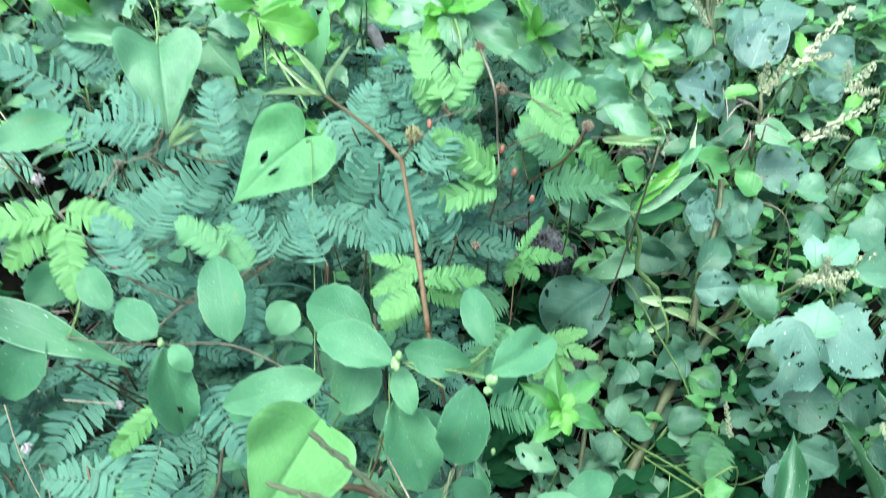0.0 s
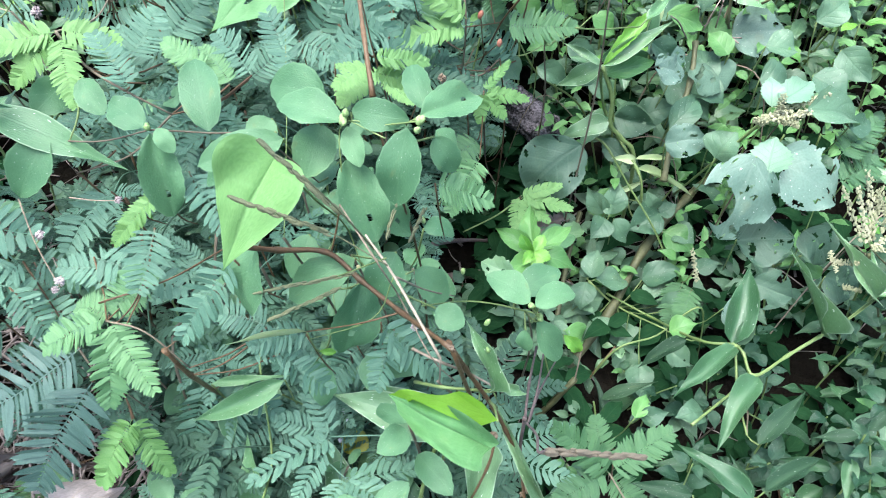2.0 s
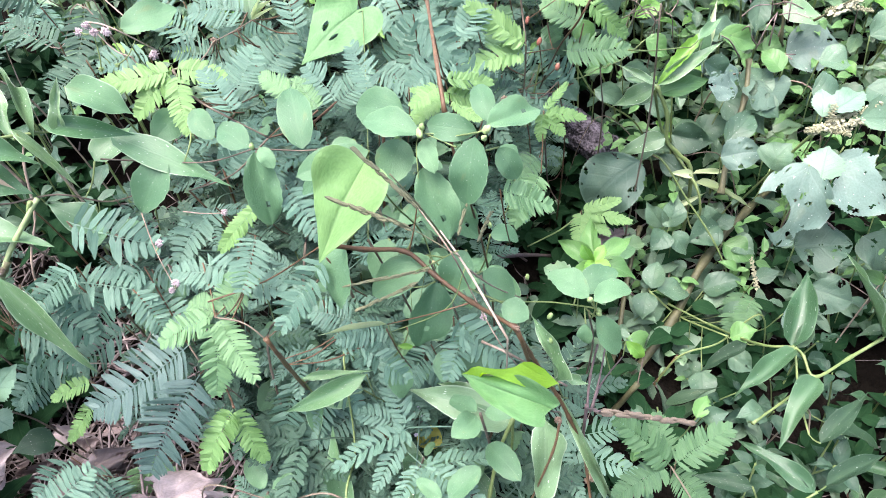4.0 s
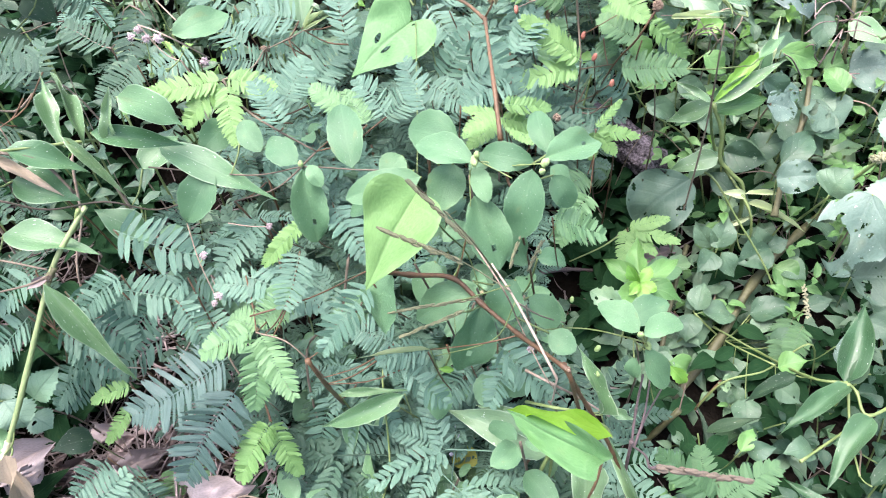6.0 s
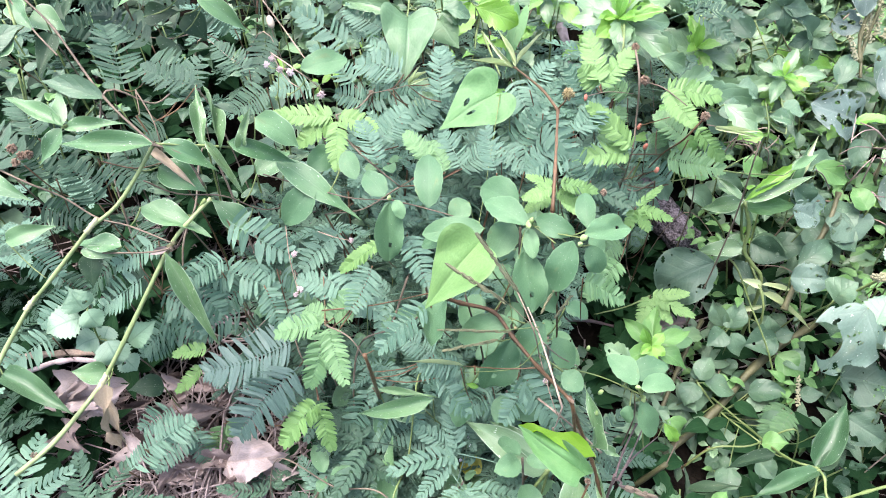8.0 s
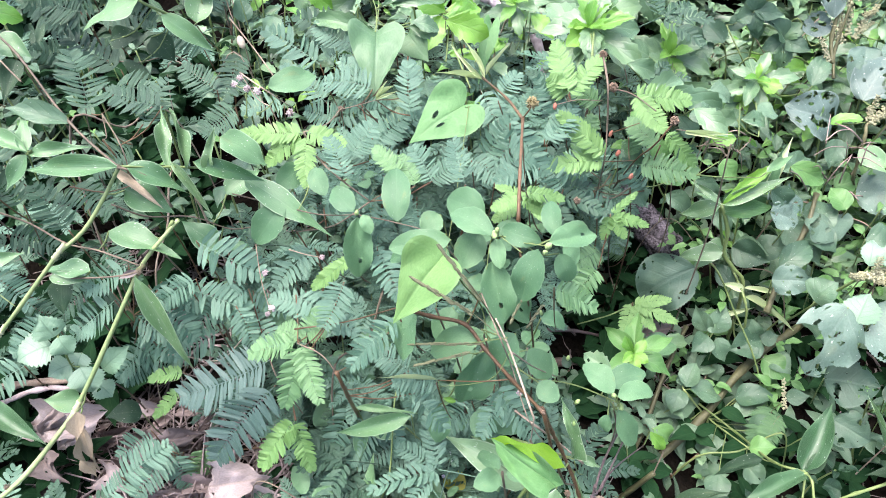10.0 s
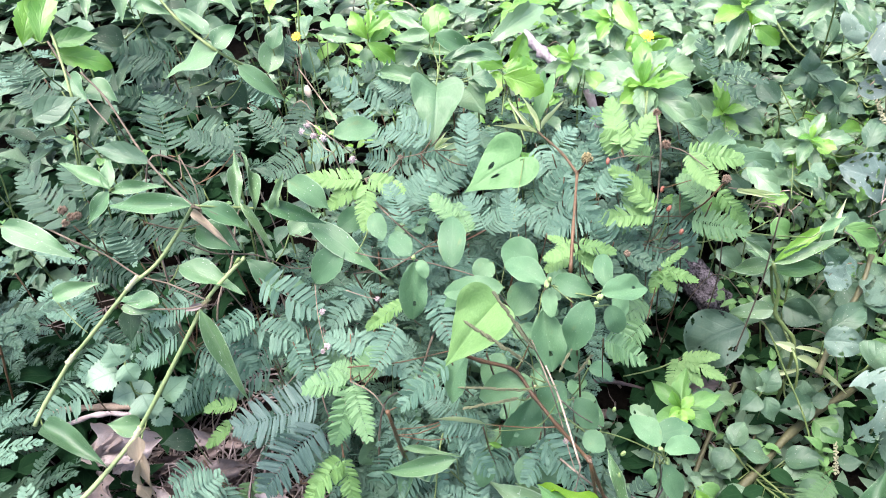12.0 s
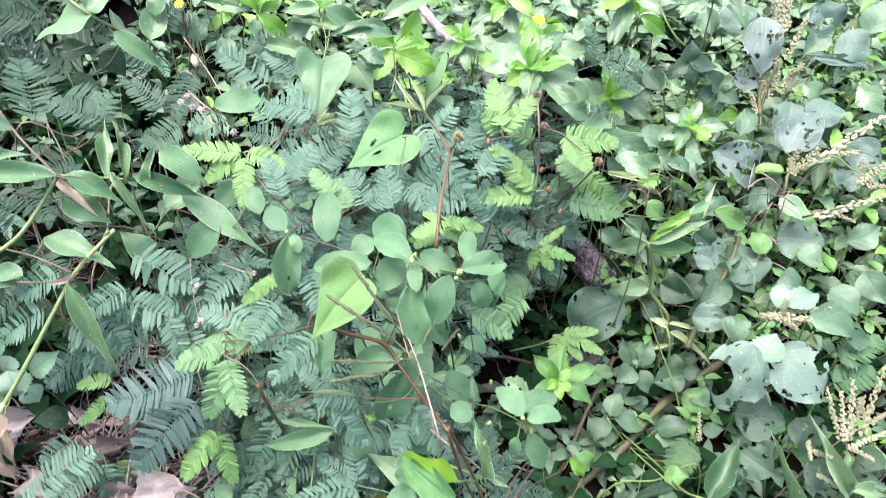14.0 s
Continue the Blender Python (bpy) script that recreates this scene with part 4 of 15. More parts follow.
leaf(p, "sida", (0.0312, 0.3004, 0.2831), (0.0186, 0.3092, 0.3040), 0.0302, (0.81, -0.15, 0.56))
leaf(p, "sida", (-0.0554, 0.1819, 0.4136), (-0.1008, 0.1820, 0.3777), 0.0184, (-0.47, -0.65, 0.60))
leaf(p, "sida", (-0.1560, 0.1867, 0.2926), (-0.1889, 0.1820, 0.2869), 0.0210, (-0.06, -0.56, 0.83))
bud_cluster(p, (-0.0201, 0.1790, 0.4225), 0.0037, "bud", "bud", 3, 907)
bud_cluster(p, (-0.0185, 0.1800, 0.4261), 0.0032, "bud", "bud", 2, 912)
bud_cluster(p, (0.0185, 0.1613, 0.4361), 0.0034, "bud", "bud", 3, 1001)
bud_cluster(p, (0.0174, 0.1589, 0.4325), 0.0030, "bud", "bud", 2, 996)
bud_cluster(p, (-0.1364, 0.2122, 0.3930), 0.0033, "bud", "bud", 2, 666)
bud_cluster(p, (0.0127, 0.2088, 0.3170), 0.0028, "bud", "bud", 1, 985)
bud_cluster(p, (0.0372, 0.2677, 0.1900), 0.0034, "bud", "bud", 1, 1032)
bud_cluster(p, (0.0519, 0.1582, 0.2770), 0.0032, "bud", "bud", 1, 1046)
bud_cluster(p, (-0.0397, 0.1662, 0.3377), 0.0017, "bud_straw", "bud", 2, 850)
bud_cluster(p, (-0.0183, 0.1441, 0.3517), 0.0020, "bud_straw", "bud", 2, 887)
stem(p, [(-0.0313, 0.2028, 0.4182), (-0.0262, 0.1917, 0.4156), (-0.0212, 0.1805, 0.4188)], 0.0008, "stem_green", "petiole", sides=4, per=3)
stem(p, [(0.0200, 0.1918, 0.4168), (0.0119, 0.1833, 0.4170), (0.0038, 0.1748, 0.4231)], 0.0008, "stem_green", "petiole", sides=4, per=3)
stem(p, [(-0.0513, 0.1788, 0.4117), (-0.0551, 0.1809, 0.4047), (-0.0589, 0.1831, 0.4009)], 0.0008, "stem_green", "petiole", sides=4, per=3)
stem(p, [(-0.2194, 0.2459, 0.3626), (-0.2177, 0.2454, 0.3593), (-0.2160, 0.2449, 0.3574)], 0.0008, "stem_green", "petiole", sides=4, per=3)
stem(p, [(-0.2004, 0.2745, 0.3811), (-0.2027, 0.2583, 0.3654), (-0.2050, 0.2421, 0.3592)], 0.0008, "stem_green", "petiole", sides=4, per=3)
stem(p, [(-0.0361, 0.2015, 0.4019), (-0.0442, 0.1918, 0.3947), (-0.0523, 0.1821, 0.3938)], 0.0008, "stem_green", "petiole", sides=4, per=3)
stem(p, [(-0.0242, 0.1647, 0.3337), (-0.0263, 0.1699, 0.3273), (-0.0284, 0.1752, 0.3243)], 0.0008, "stem_green", "petiole", sides=4, per=3)
stem(p, [(-0.0661, 0.1680, 0.2177), (-0.0546, 0.1646, 0.2404), (-0.0432, 0.1613, 0.2790)], 0.0008, "stem_green", "petiole", sides=4, per=3)
stem(p, [(0.0102, 0.2393, 0.2747), (0.0032, 0.2456, 0.2371), (-0.0037, 0.2519, 0.2147)], 0.0008, "stem_green", "petiole", sides=4, per=3)
stem(p, [(0.0204, 0.1588, 0.2920), (-0.0040, 0.1670, 0.3008), (-0.0284, 0.1752, 0.3243)], 0.0008, "stem_green", "petiole", sides=4, per=3)
stem(p, [(-0.0731, 0.1536, 0.3608), (-0.0594, 0.1673, 0.3682), (-0.0456, 0.1810, 0.3867)], 0.0008, "stem_green", "petiole", sides=4, per=3)
stem(p, [(-0.0269, 0.1811, 0.2896), (-0.0351, 0.1768, 0.2898), (-0.0433, 0.1724, 0.2946)], 0.0008, "stem_green", "petiole", sides=4, per=3)
stem(p, [(-0.2172, 0.2867, 0.3711), (-0.2221, 0.2673, 0.3582), (-0.2270, 0.2478, 0.3557)], 0.0008, "stem_green", "petiole", sides=4, per=3)
stem(p, [(-0.2744, 0.3527, 0.4065), (-0.2782, 0.3661, 0.3686), (-0.2820, 0.3794, 0.3465)], 0.0008, "stem_green", "petiole", sides=4, per=3)
stem(p, [(0.0002, 0.1629, 0.3408), (-0.0141, 0.1691, 0.3283), (-0.0284, 0.1752, 0.3243)], 0.0008, "stem_green", "petiole", sides=4, per=3)
stem(p, [(0.0055, 0.1972, 0.2809), (-0.0189, 0.1848, 0.2810), (-0.0433, 0.1724, 0.2946)], 0.0008, "stem_green", "petiole", sides=4, per=3)
stem(p, [(-0.0580, 0.1992, 0.3163), (-0.0507, 0.1914, 0.3106), (-0.0433, 0.1835, 0.3103)], 0.0008, "stem_green", "petiole", sides=4, per=3)
stem(p, [(-0.0231, 0.1972, 0.3546), (-0.0277, 0.1886, 0.3515), (-0.0324, 0.1801, 0.3531)], 0.0008, "stem_green", "petiole", sides=4, per=3)
stem(p, [(0.0222, 0.2116, 0.3826), (0.0106, 0.1950, 0.3945), (-0.0009, 0.1783, 0.4197)], 0.0008, "stem_green", "petiole", sides=4, per=3)
stem(p, [(-0.0904, 0.2851, 0.3377), (-0.0855, 0.2926, 0.3001), (-0.0805, 0.3001, 0.2777)], 0.0008, "stem_green", "petiole", sides=4, per=3)
stem(p, [(-0.0316, 0.2027, 0.3731), (-0.0353, 0.1913, 0.3734), (-0.0390, 0.1800, 0.3796)], 0.0008, "stem_green", "petiole", sides=4, per=3)
stem(p, [(0.0312, 0.3004, 0.2831), (0.0242, 0.3042, 0.2457), (0.0172, 0.3081, 0.2231)], 0.0008, "stem_green", "petiole", sides=4, per=3)
stem(p, [(-0.0554, 0.1819, 0.4136), (-0.0604, 0.1830, 0.4094), (-0.0655, 0.1841, 0.4081)], 0.0008, "stem_green", "petiole", sides=4, per=3)
stem(p, [(-0.1560, 0.1867, 0.2926), (-0.1599, 0.1898, 0.2553), (-0.1638, 0.1930, 0.2326)], 0.0008, "stem_green", "petiole", sides=4, per=3)
stem(p, [(-0.0185, 0.1800, 0.4261), (-0.0180, 0.1811, 0.4221), (-0.0176, 0.1822, 0.4197)], 0.0006, "stem_green", "petiole", sides=4, per=3)
stem(p, [(-0.0397, 0.1662, 0.3377), (-0.0374, 0.1748, 0.3366), (-0.0352, 0.1835, 0.3398)], 0.0006, "stem_green", "petiole", sides=4, per=3)

p = thing("sida_plant", grounded(0.081, 0.251), "small herb with matt oval leaves and round pale buds", "weed")
stem(p, [grounded(0.081, 0.251, -0.01), (0.0910, 0.2222, 0.1403), (0.0804, 0.1788, 0.2551)], 0.0011, "stem_brown", "stem")
stem(p, [(0.0836, 0.1668, 0.2735), (0.0565, 0.1996, 0.2395), (0.0364, 0.2113, 0.2262), (0.0119, 0.1617, 0.2908)], 0.0007, "stem_green")
stem(p, [(0.0836, 0.1668, 0.2735), (0.0820, 0.1728, 0.2543), (0.0804, 0.1788, 0.2551)], 0.0006, "stem_green")
stem(p, [(0.0836, 0.1668, 0.2735), (0.1010, 0.2203, 0.1483), (0.1110, 0.2225, 0.0976)], 0.0008, "stem_green")
leaf(p, "sida", (0.0783, 0.1645, 0.2883), (0.0519, 0.1826, 0.2942), 0.0200, (0.06, -0.23, 0.97))
leaf(p, "sida", (0.0726, 0.1896, 0.2639), (0.1027, 0.2124, 0.2619), 0.0221, (0.20, -0.17, 0.96))
leaf(p, "sida", (0.0815, 0.1662, 0.2826), (0.1091, 0.1842, 0.2728), 0.0182, (0.30, 0.06, 0.95))
leaf(p, "sida", (0.0842, 0.1686, 0.2618), (0.1028, 0.1646, 0.2228), 0.0188, (0.60, -0.72, 0.36))
leaf(p, "sida", (0.0769, 0.1623, 0.2616), (0.0774, 0.1564, 0.2465), 0.0113, (-0.38, -0.87, 0.33))
leaf(p, "sida", (0.1190, 0.4033, 0.0585), (0.1594, 0.4248, 0.0521), 0.0338, (0.15, 0.01, 0.99))
bud_cluster(p, (0.0783, 0.1597, 0.2920), 0.0036, "bud", "bud", 2, 1112)
bud_cluster(p, (0.0856, 0.1733, 0.2789), 0.0037, "bud", "bud", 2, 1128)
bud_cluster(p, (0.0863, 0.1691, 0.2650), 0.0037, "bud", "bud", 2, 1124)
bud_cluster(p, (0.0522, 0.1417, 0.2725), 0.0032, "bud", "bud", 1, 1040)
stem(p, [(0.0783, 0.1645, 0.2883), (0.0810, 0.1656, 0.2790), (0.0836, 0.1668, 0.2735)], 0.0008, "stem_green", "petiole", sides=4, per=3)
stem(p, [(0.0726, 0.1896, 0.2639), (0.0713, 0.1864, 0.2590), (0.0700, 0.1832, 0.2565)], 0.0008, "stem_green", "petiole", sides=4, per=3)
stem(p, [(0.0815, 0.1662, 0.2826), (0.0825, 0.1665, 0.2769), (0.0836, 0.1668, 0.2735)], 0.0008, "stem_green", "petiole", sides=4, per=3)
stem(p, [(0.0842, 0.1686, 0.2618), (0.0805, 0.1718, 0.2621), (0.0768, 0.1750, 0.2650)], 0.0008, "stem_green", "petiole", sides=4, per=3)
stem(p, [(0.0769, 0.1623, 0.2616), (0.0769, 0.1687, 0.2617), (0.0768, 0.1750, 0.2650)], 0.0008, "stem_green", "petiole", sides=4, per=3)
stem(p, [(0.1190, 0.4033, 0.0585), (0.1166, 0.4132, 0.0209), (0.1141, 0.4230, -0.0015)], 0.0008, "stem_green", "petiole", sides=4, per=3)
stem(p, [(0.0783, 0.1597, 0.2920), (0.0810, 0.1632, 0.2803), (0.0836, 0.1668, 0.2735)], 0.0006, "stem_green", "petiole", sides=4, per=3)
stem(p, [(0.0856, 0.1733, 0.2789), (0.0846, 0.1700, 0.2752), (0.0836, 0.1668, 0.2735)], 0.0006, "stem_green", "petiole", sides=4, per=3)
stem(p, [(0.0863, 0.1691, 0.2650), (0.0849, 0.1679, 0.2682), (0.0836, 0.1668, 0.2735)], 0.0006, "stem_green", "petiole", sides=4, per=3)

p = thing("mimosa_plant", grounded(-0.002, 0.256), "sensitive-plant herb with feathery pinnae on red-brown stalks", "weed")
stem(p, [grounded(-0.002, 0.256, -0.01), (0.0083, 0.2261, 0.2197), (-0.0004, 0.1815, 0.3995)], 0.0011, "stem_red", "stem")
stem(p, [(-0.0064, 0.1943, 0.4245), (-0.0111, 0.2229, 0.4419), (-0.0213, 0.2914, 0.4441)], 0.0014, "stem_red", knots=0.35, taper=0.8)
stem(p, [(-0.0064, 0.1943, 0.4245), (-0.0034, 0.1879, 0.4020), (-0.0004, 0.1815, 0.3995)], 0.0012, "stem_red")
stem(p, [(-0.0212, 0.2910, 0.4433), (-0.0414, 0.3292, 0.4363), (-0.0851, 0.4382, 0.3874)], 0.0012, "stem_red", knots=0.35, taper=0.8)
stem(p, [(-0.0213, 0.2914, 0.4441), (-0.0158, 0.2862, 0.4558), (-0.0151, 0.2930, 0.4593)], 0.0007, "stem_red")
leaf(p, "folded", (-0.0851, 0.4382, 0.3874), (-0.1218, 0.4517, 0.4143), 0.0046, (-0.68, -0.29, 0.67))
leaf(p, "folded", (-0.0841, 0.4411, 0.3872), (-0.1101, 0.4604, 0.4162), 0.0051, (-0.33, 0.01, 0.94))
leaf(p, "folded", (-0.0832, 0.4371, 0.3883), (-0.0979, 0.4533, 0.4102), 0.0045, (-0.36, 0.10, 0.93))
leaf(p, "folded", (-0.0856, 0.4352, 0.3878), (-0.1307, 0.4281, 0.3947), 0.0053, (0.20, -0.43, 0.88))
leaf(p, "folded", (-0.0842, 0.4467, 0.3860), (-0.0651, 0.4746, 0.4081), 0.0025, (0.11, 0.16, 0.98))
bud_cluster(p, (-0.0146, 0.2904, 0.4590), 0.0048, "bud_straw", "flower_head", 12, 980)
pinna(p, "pin_fresh", (-0.0076, 0.2239, 0.4274), (0.0202, 0.2382, 0.4132), 0.0139, (0.56, -0.35, 0.75))
pinna(p, "pin_fresh", (-0.0110, 0.2160, 0.4287), (-0.0280, 0.2063, 0.4214), 0.0136, (-0.05, -0.55, 0.83))
pinna(p, "pin_fresh", (-0.0085, 0.2225, 0.4193), (0.0131, 0.2299, 0.4042), 0.0124, (0.59, -0.58, 0.56))
pinna(p, "pin_fresh", (-0.0110, 0.2246, 0.4117), (-0.0277, 0.2105, 0.4060), 0.0135, (0.01, -0.38, 0.92))
pinna(p, "pin_fresh", (-0.0121, 0.2748, 0.3781), (-0.0385, 0.2593, 0.3752), 0.0124, (0.13, -0.40, 0.91))
pinna(p, "pin_fresh", (-0.0123, 0.2815, 0.3706), (0.0086, 0.2649, 0.3639), 0.0125, (-0.07, -0.45, 0.89))
pinna(p, "pin_fresh", (-0.0130, 0.2824, 0.3722), (-0.0396, 0.2799, 0.3822), 0.0111, (0.35, -0.51, 0.79))
stem(p, [(-0.0076, 0.2239, 0.4274), (-0.0087, 0.2198, 0.4309), (-0.0099, 0.2158, 0.4375)], 0.0007, "stem_red", "petiole", sides=4, per=3)
stem(p, [(-0.0110, 0.2160, 0.4287), (-0.0104, 0.2159, 0.4321), (-0.0099, 0.2158, 0.4375)], 0.0007, "stem_red", "petiole", sides=4, per=3)
stem(p, [(-0.0085, 0.2225, 0.4193), (-0.0092, 0.2191, 0.4261), (-0.0099, 0.2158, 0.4375)], 0.0007, "stem_red", "petiole", sides=4, per=3)
stem(p, [(-0.0110, 0.2246, 0.4117), (-0.0098, 0.2166, 0.4192), (-0.0087, 0.2086, 0.4332)], 0.0007, "stem_red", "petiole", sides=4, per=3)
stem(p, [(-0.0121, 0.2748, 0.3781), (-0.0154, 0.2745, 0.4030), (-0.0187, 0.2743, 0.4436)], 0.0007, "stem_red", "petiole", sides=4, per=3)
stem(p, [(-0.0123, 0.2815, 0.3706), (-0.0097, 0.2864, 0.3333), (-0.0072, 0.2914, 0.3106)], 0.0007, "stem_red", "petiole", sides=4, per=3)
stem(p, [(-0.0130, 0.2824, 0.3722), (-0.0071, 0.2940, 0.3343), (-0.0013, 0.3056, 0.3122)], 0.0007, "stem_red", "petiole", sides=4, per=3)

p = thing("mimosa_plant", grounded(-0.224, 0.321), "sensitive-plant herb with feathery pinnae on red-brown stalks", "weed")
stem(p, [grounded(-0.224, 0.321, -0.01), (-0.2103, 0.2913, 0.1795), (-0.2154, 0.2474, 0.3264)], 0.0011, "stem_red", "stem")
stem(p, [(-0.2171, 0.3001, 0.3985), (-0.2084, 0.2996, 0.3731), (-0.1742, 0.2704, 0.3754), (-0.1496, 0.2701, 0.3551)], 0.0010, "stem_brown")
stem(p, [(-0.1496, 0.2701, 0.3551), (-0.1825, 0.2588, 0.3308), (-0.2154, 0.2474, 0.3264)], 0.0008, "stem_brown")
stem(p, [(-0.2171, 0.3001, 0.3985), (-0.2139, 0.3422, 0.3805), (-0.2083, 0.3658, 0.3839)], 0.0008, "stem_brown")
pinna(p, "pin_fresh", (-0.2171, 0.3001, 0.3985), (-0.2764, 0.2948, 0.3936), 0.0232, (-0.00, -0.66, 0.75))
pinna(p, "pin_fresh", (-0.2155, 0.3017, 0.3989), (-0.1803, 0.3032, 0.3880), 0.0218, (0.26, -0.59, 0.76))
pinna(p, "pin_fresh", (-0.2179, 0.2990, 0.3967), (-0.2531, 0.2860, 0.3683), 0.0230, (-0.17, -0.80, 0.58))
pinna(p, "pin_fresh", (-0.2152, 0.2998, 0.3953), (-0.2044, 0.2629, 0.3677), 0.0222, (0.38, -0.48, 0.79))
bud_cluster(p, (-0.2092, 0.3648, 0.3831), 0.0029, "bud_brown", "flower_head", 6, 643)
leaf(p, "folded", (-0.1678, 0.3549, 0.4038), (-0.1548, 0.3747, 0.4091), 0.0035, (-0.06, -0.22, 0.97))
leaf(p, "folded", (-0.1678, 0.3549, 0.4038), (-0.1504, 0.3695, 0.4067), 0.0026, (0.43, -0.64, 0.64))
leaf(p, "folded", (-0.1678, 0.3549, 0.4038), (-0.1621, 0.3773, 0.4127), 0.0027, (0.30, -0.42, 0.86))
stem(p, [(-0.2080, 0.3646, 0.3827), (-0.1843, 0.3590, 0.3946), (-0.1678, 0.3549, 0.4038)], 0.0005, "stem_brown")
pinna(p, "pin", (-0.1392, 0.3657, 0.3836), (-0.1525, 0.4088, 0.4146), 0.0295, (0.24, -0.51, 0.82))
pinna(p, "pin", (-0.1837, 0.3888, 0.3927), (-0.2383, 0.3970, 0.3901), 0.0434, (-0.11, -0.42, 0.90))
pinna(p, "pin", (-0.2735, 0.4661, 0.3675), (-0.3516, 0.4985, 0.3834), 0.0403, (-0.09, -0.61, 0.79))
pinna(p, "pin", (-0.2336, 0.4726, 0.3893), (-0.2875, 0.4940, 0.3993), 0.0378, (-0.04, -0.50, 0.87))
pinna(p, "pin", (-0.1788, 0.3027, 0.3761), (-0.1672, 0.3416, 0.3883), 0.0329, (0.40, -0.38, 0.84))
pinna(p, "pin", (-0.1714, 0.3466, 0.3600), (-0.1500, 0.3884, 0.3690), 0.0349, (0.47, -0.41, 0.78))
pinna(p, "pin", (-0.1656, 0.2638, 0.3819), (-0.1923, 0.2961, 0.3998), 0.0268, (0.33, -0.24, 0.92))
pinna(p, "pin", (-0.2176, 0.3745, 0.3607), (-0.2501, 0.3684, 0.3728), 0.0341, (0.37, -0.60, 0.70))
pinna(p, "pin", (-0.1002, 0.2978, 0.3640), (-0.1267, 0.3253, 0.3783), 0.0289, (-0.12, -0.55, 0.83))
pinna(p, "pin", (-0.0627, 0.2683, 0.3894), (-0.0810, 0.3010, 0.4108), 0.0266, (0.10, -0.51, 0.86))
pinna(p, "pin_mid", (-0.1275, 0.2941, 0.3729), (-0.1573, 0.3127, 0.3823), 0.0213, (-0.06, -0.52, 0.85))
pinna(p, "pin_mid", (-0.1134, 0.2895, 0.3632), (-0.1339, 0.3141, 0.3761), 0.0193, (0.11, -0.38, 0.92))
pinna(p, "pin", (-0.0846, 0.4241, 0.3829), (-0.0391, 0.3760, 0.3494), 0.0329, (0.08, -0.52, 0.85))
pinna(p, "pin", (-0.0366, 0.3222, 0.4166), (-0.0040, 0.3202, 0.3706), 0.0305, (0.42, -0.84, 0.34))
pinna(p, "pin", (-0.0758, 0.3445, 0.3586), (-0.0394, 0.3267, 0.3460), 0.0316, (0.05, -0.51, 0.86))
pinna(p, "pin", (-0.0091, 0.3178, 0.3776), (-0.0423, 0.2887, 0.3778), 0.0297, (0.32, -0.36, 0.87))
pinna(p, "pin", (-0.1688, 0.3229, 0.3573), (-0.2031, 0.3398, 0.3658), 0.0306, (-0.06, -0.54, 0.84))
pinna(p, "pin", (-0.0588, 0.3818, 0.3993), (-0.0454, 0.4174, 0.4105), 0.0256, (0.29, -0.38, 0.88))
pinna(p, "pin", (-0.2209, 0.3998, 0.3647), (-0.2103, 0.4454, 0.3930), 0.0352, (0.23, -0.55, 0.80))
pinna(p, "pin", (-0.1700, 0.3772, 0.3664), (-0.1938, 0.3437, 0.3582), 0.0333, (0.37, -0.46, 0.80))
pinna(p, "pin", (-0.1945, 0.2652, 0.3297), (-0.1592, 0.2805, 0.3514), 0.0272, (-0.01, -0.81, 0.59))
pinna(p, "pin", (-0.0150, 0.3901, 0.3570), (0.0113, 0.4276, 0.3628), 0.0294, (0.28, -0.33, 0.90))
pinna(p, "pin", (-0.2959, 0.4105, 0.3472), (-0.3315, 0.3830, 0.3517), 0.0392, (0.31, -0.26, 0.91))
pinna(p, "pin", (-0.3127, 0.5048, 0.3574), (-0.2407, 0.5041, 0.3867), 0.0376, (-0.27, -0.71, 0.65))
pinna(p, "pin", (-0.2485, 0.4150, 0.3548), (-0.3155, 0.4587, 0.3661), 0.0338, (-0.01, -0.26, 0.97))
pinna(p, "pin", (-0.1812, 0.4190, 0.3850), (-0.2418, 0.4477, 0.3853), 0.0305, (-0.22, -0.48, 0.85))
pinna(p, "pin", (-0.1407, 0.3973, 0.3963), (-0.1567, 0.4235, 0.4076), 0.0243, (0.10, -0.34, 0.93))
pinna(p, "pin", (-0.2280, 0.3831, 0.3593), (-0.1638, 0.3808, 0.3832), 0.0329, (-0.24, -0.79, 0.56))
pinna(p, "pin", (-0.1598, 0.3754, 0.3557), (-0.1329, 0.3986, 0.3692), 0.0312, (0.18, -0.64, 0.75))
pinna(p, "pin", (-0.2098, 0.3644, 0.3427), (-0.1704, 0.3835, 0.3541), 0.0308, (0.17, -0.74, 0.65))
pinna(p, "pin_mid", (-0.1175, 0.2898, 0.3597), (-0.1631, 0.3265, 0.3687), 0.0195, (-0.20, -0.46, 0.87))
pinna(p, "pin", (-0.1092, 0.3160, 0.3475), (-0.0817, 0.3501, 0.3578), 0.0287, (0.33, -0.51, 0.80))
pinna(p, "pin", (-0.0671, 0.3583, 0.3503), (-0.0420, 0.3748, 0.3894), 0.0320, (-0.06, -0.91, 0.42))
pinna(p, "pin", (-0.0467, 0.3131, 0.3624), (-0.0177, 0.3493, 0.3754), 0.0307, (0.15, -0.44, 0.89))
pinna(p, "pin", (-0.1836, 0.3179, 0.3444), (-0.2111, 0.3598, 0.3636), 0.0254, (0.34, -0.20, 0.92))
stem(p, [(-0.1392, 0.3657, 0.3836), (-0.1535, 0.3603, 0.3893), (-0.1678, 0.3549, 0.4038)], 0.0007, "stem_red", "petiole", sides=4, per=3)
stem(p, [(-0.1837, 0.3888, 0.3927), (-0.1870, 0.3746, 0.3887), (-0.1902, 0.3604, 0.3917)], 0.0007, "stem_red", "petiole", sides=4, per=3)
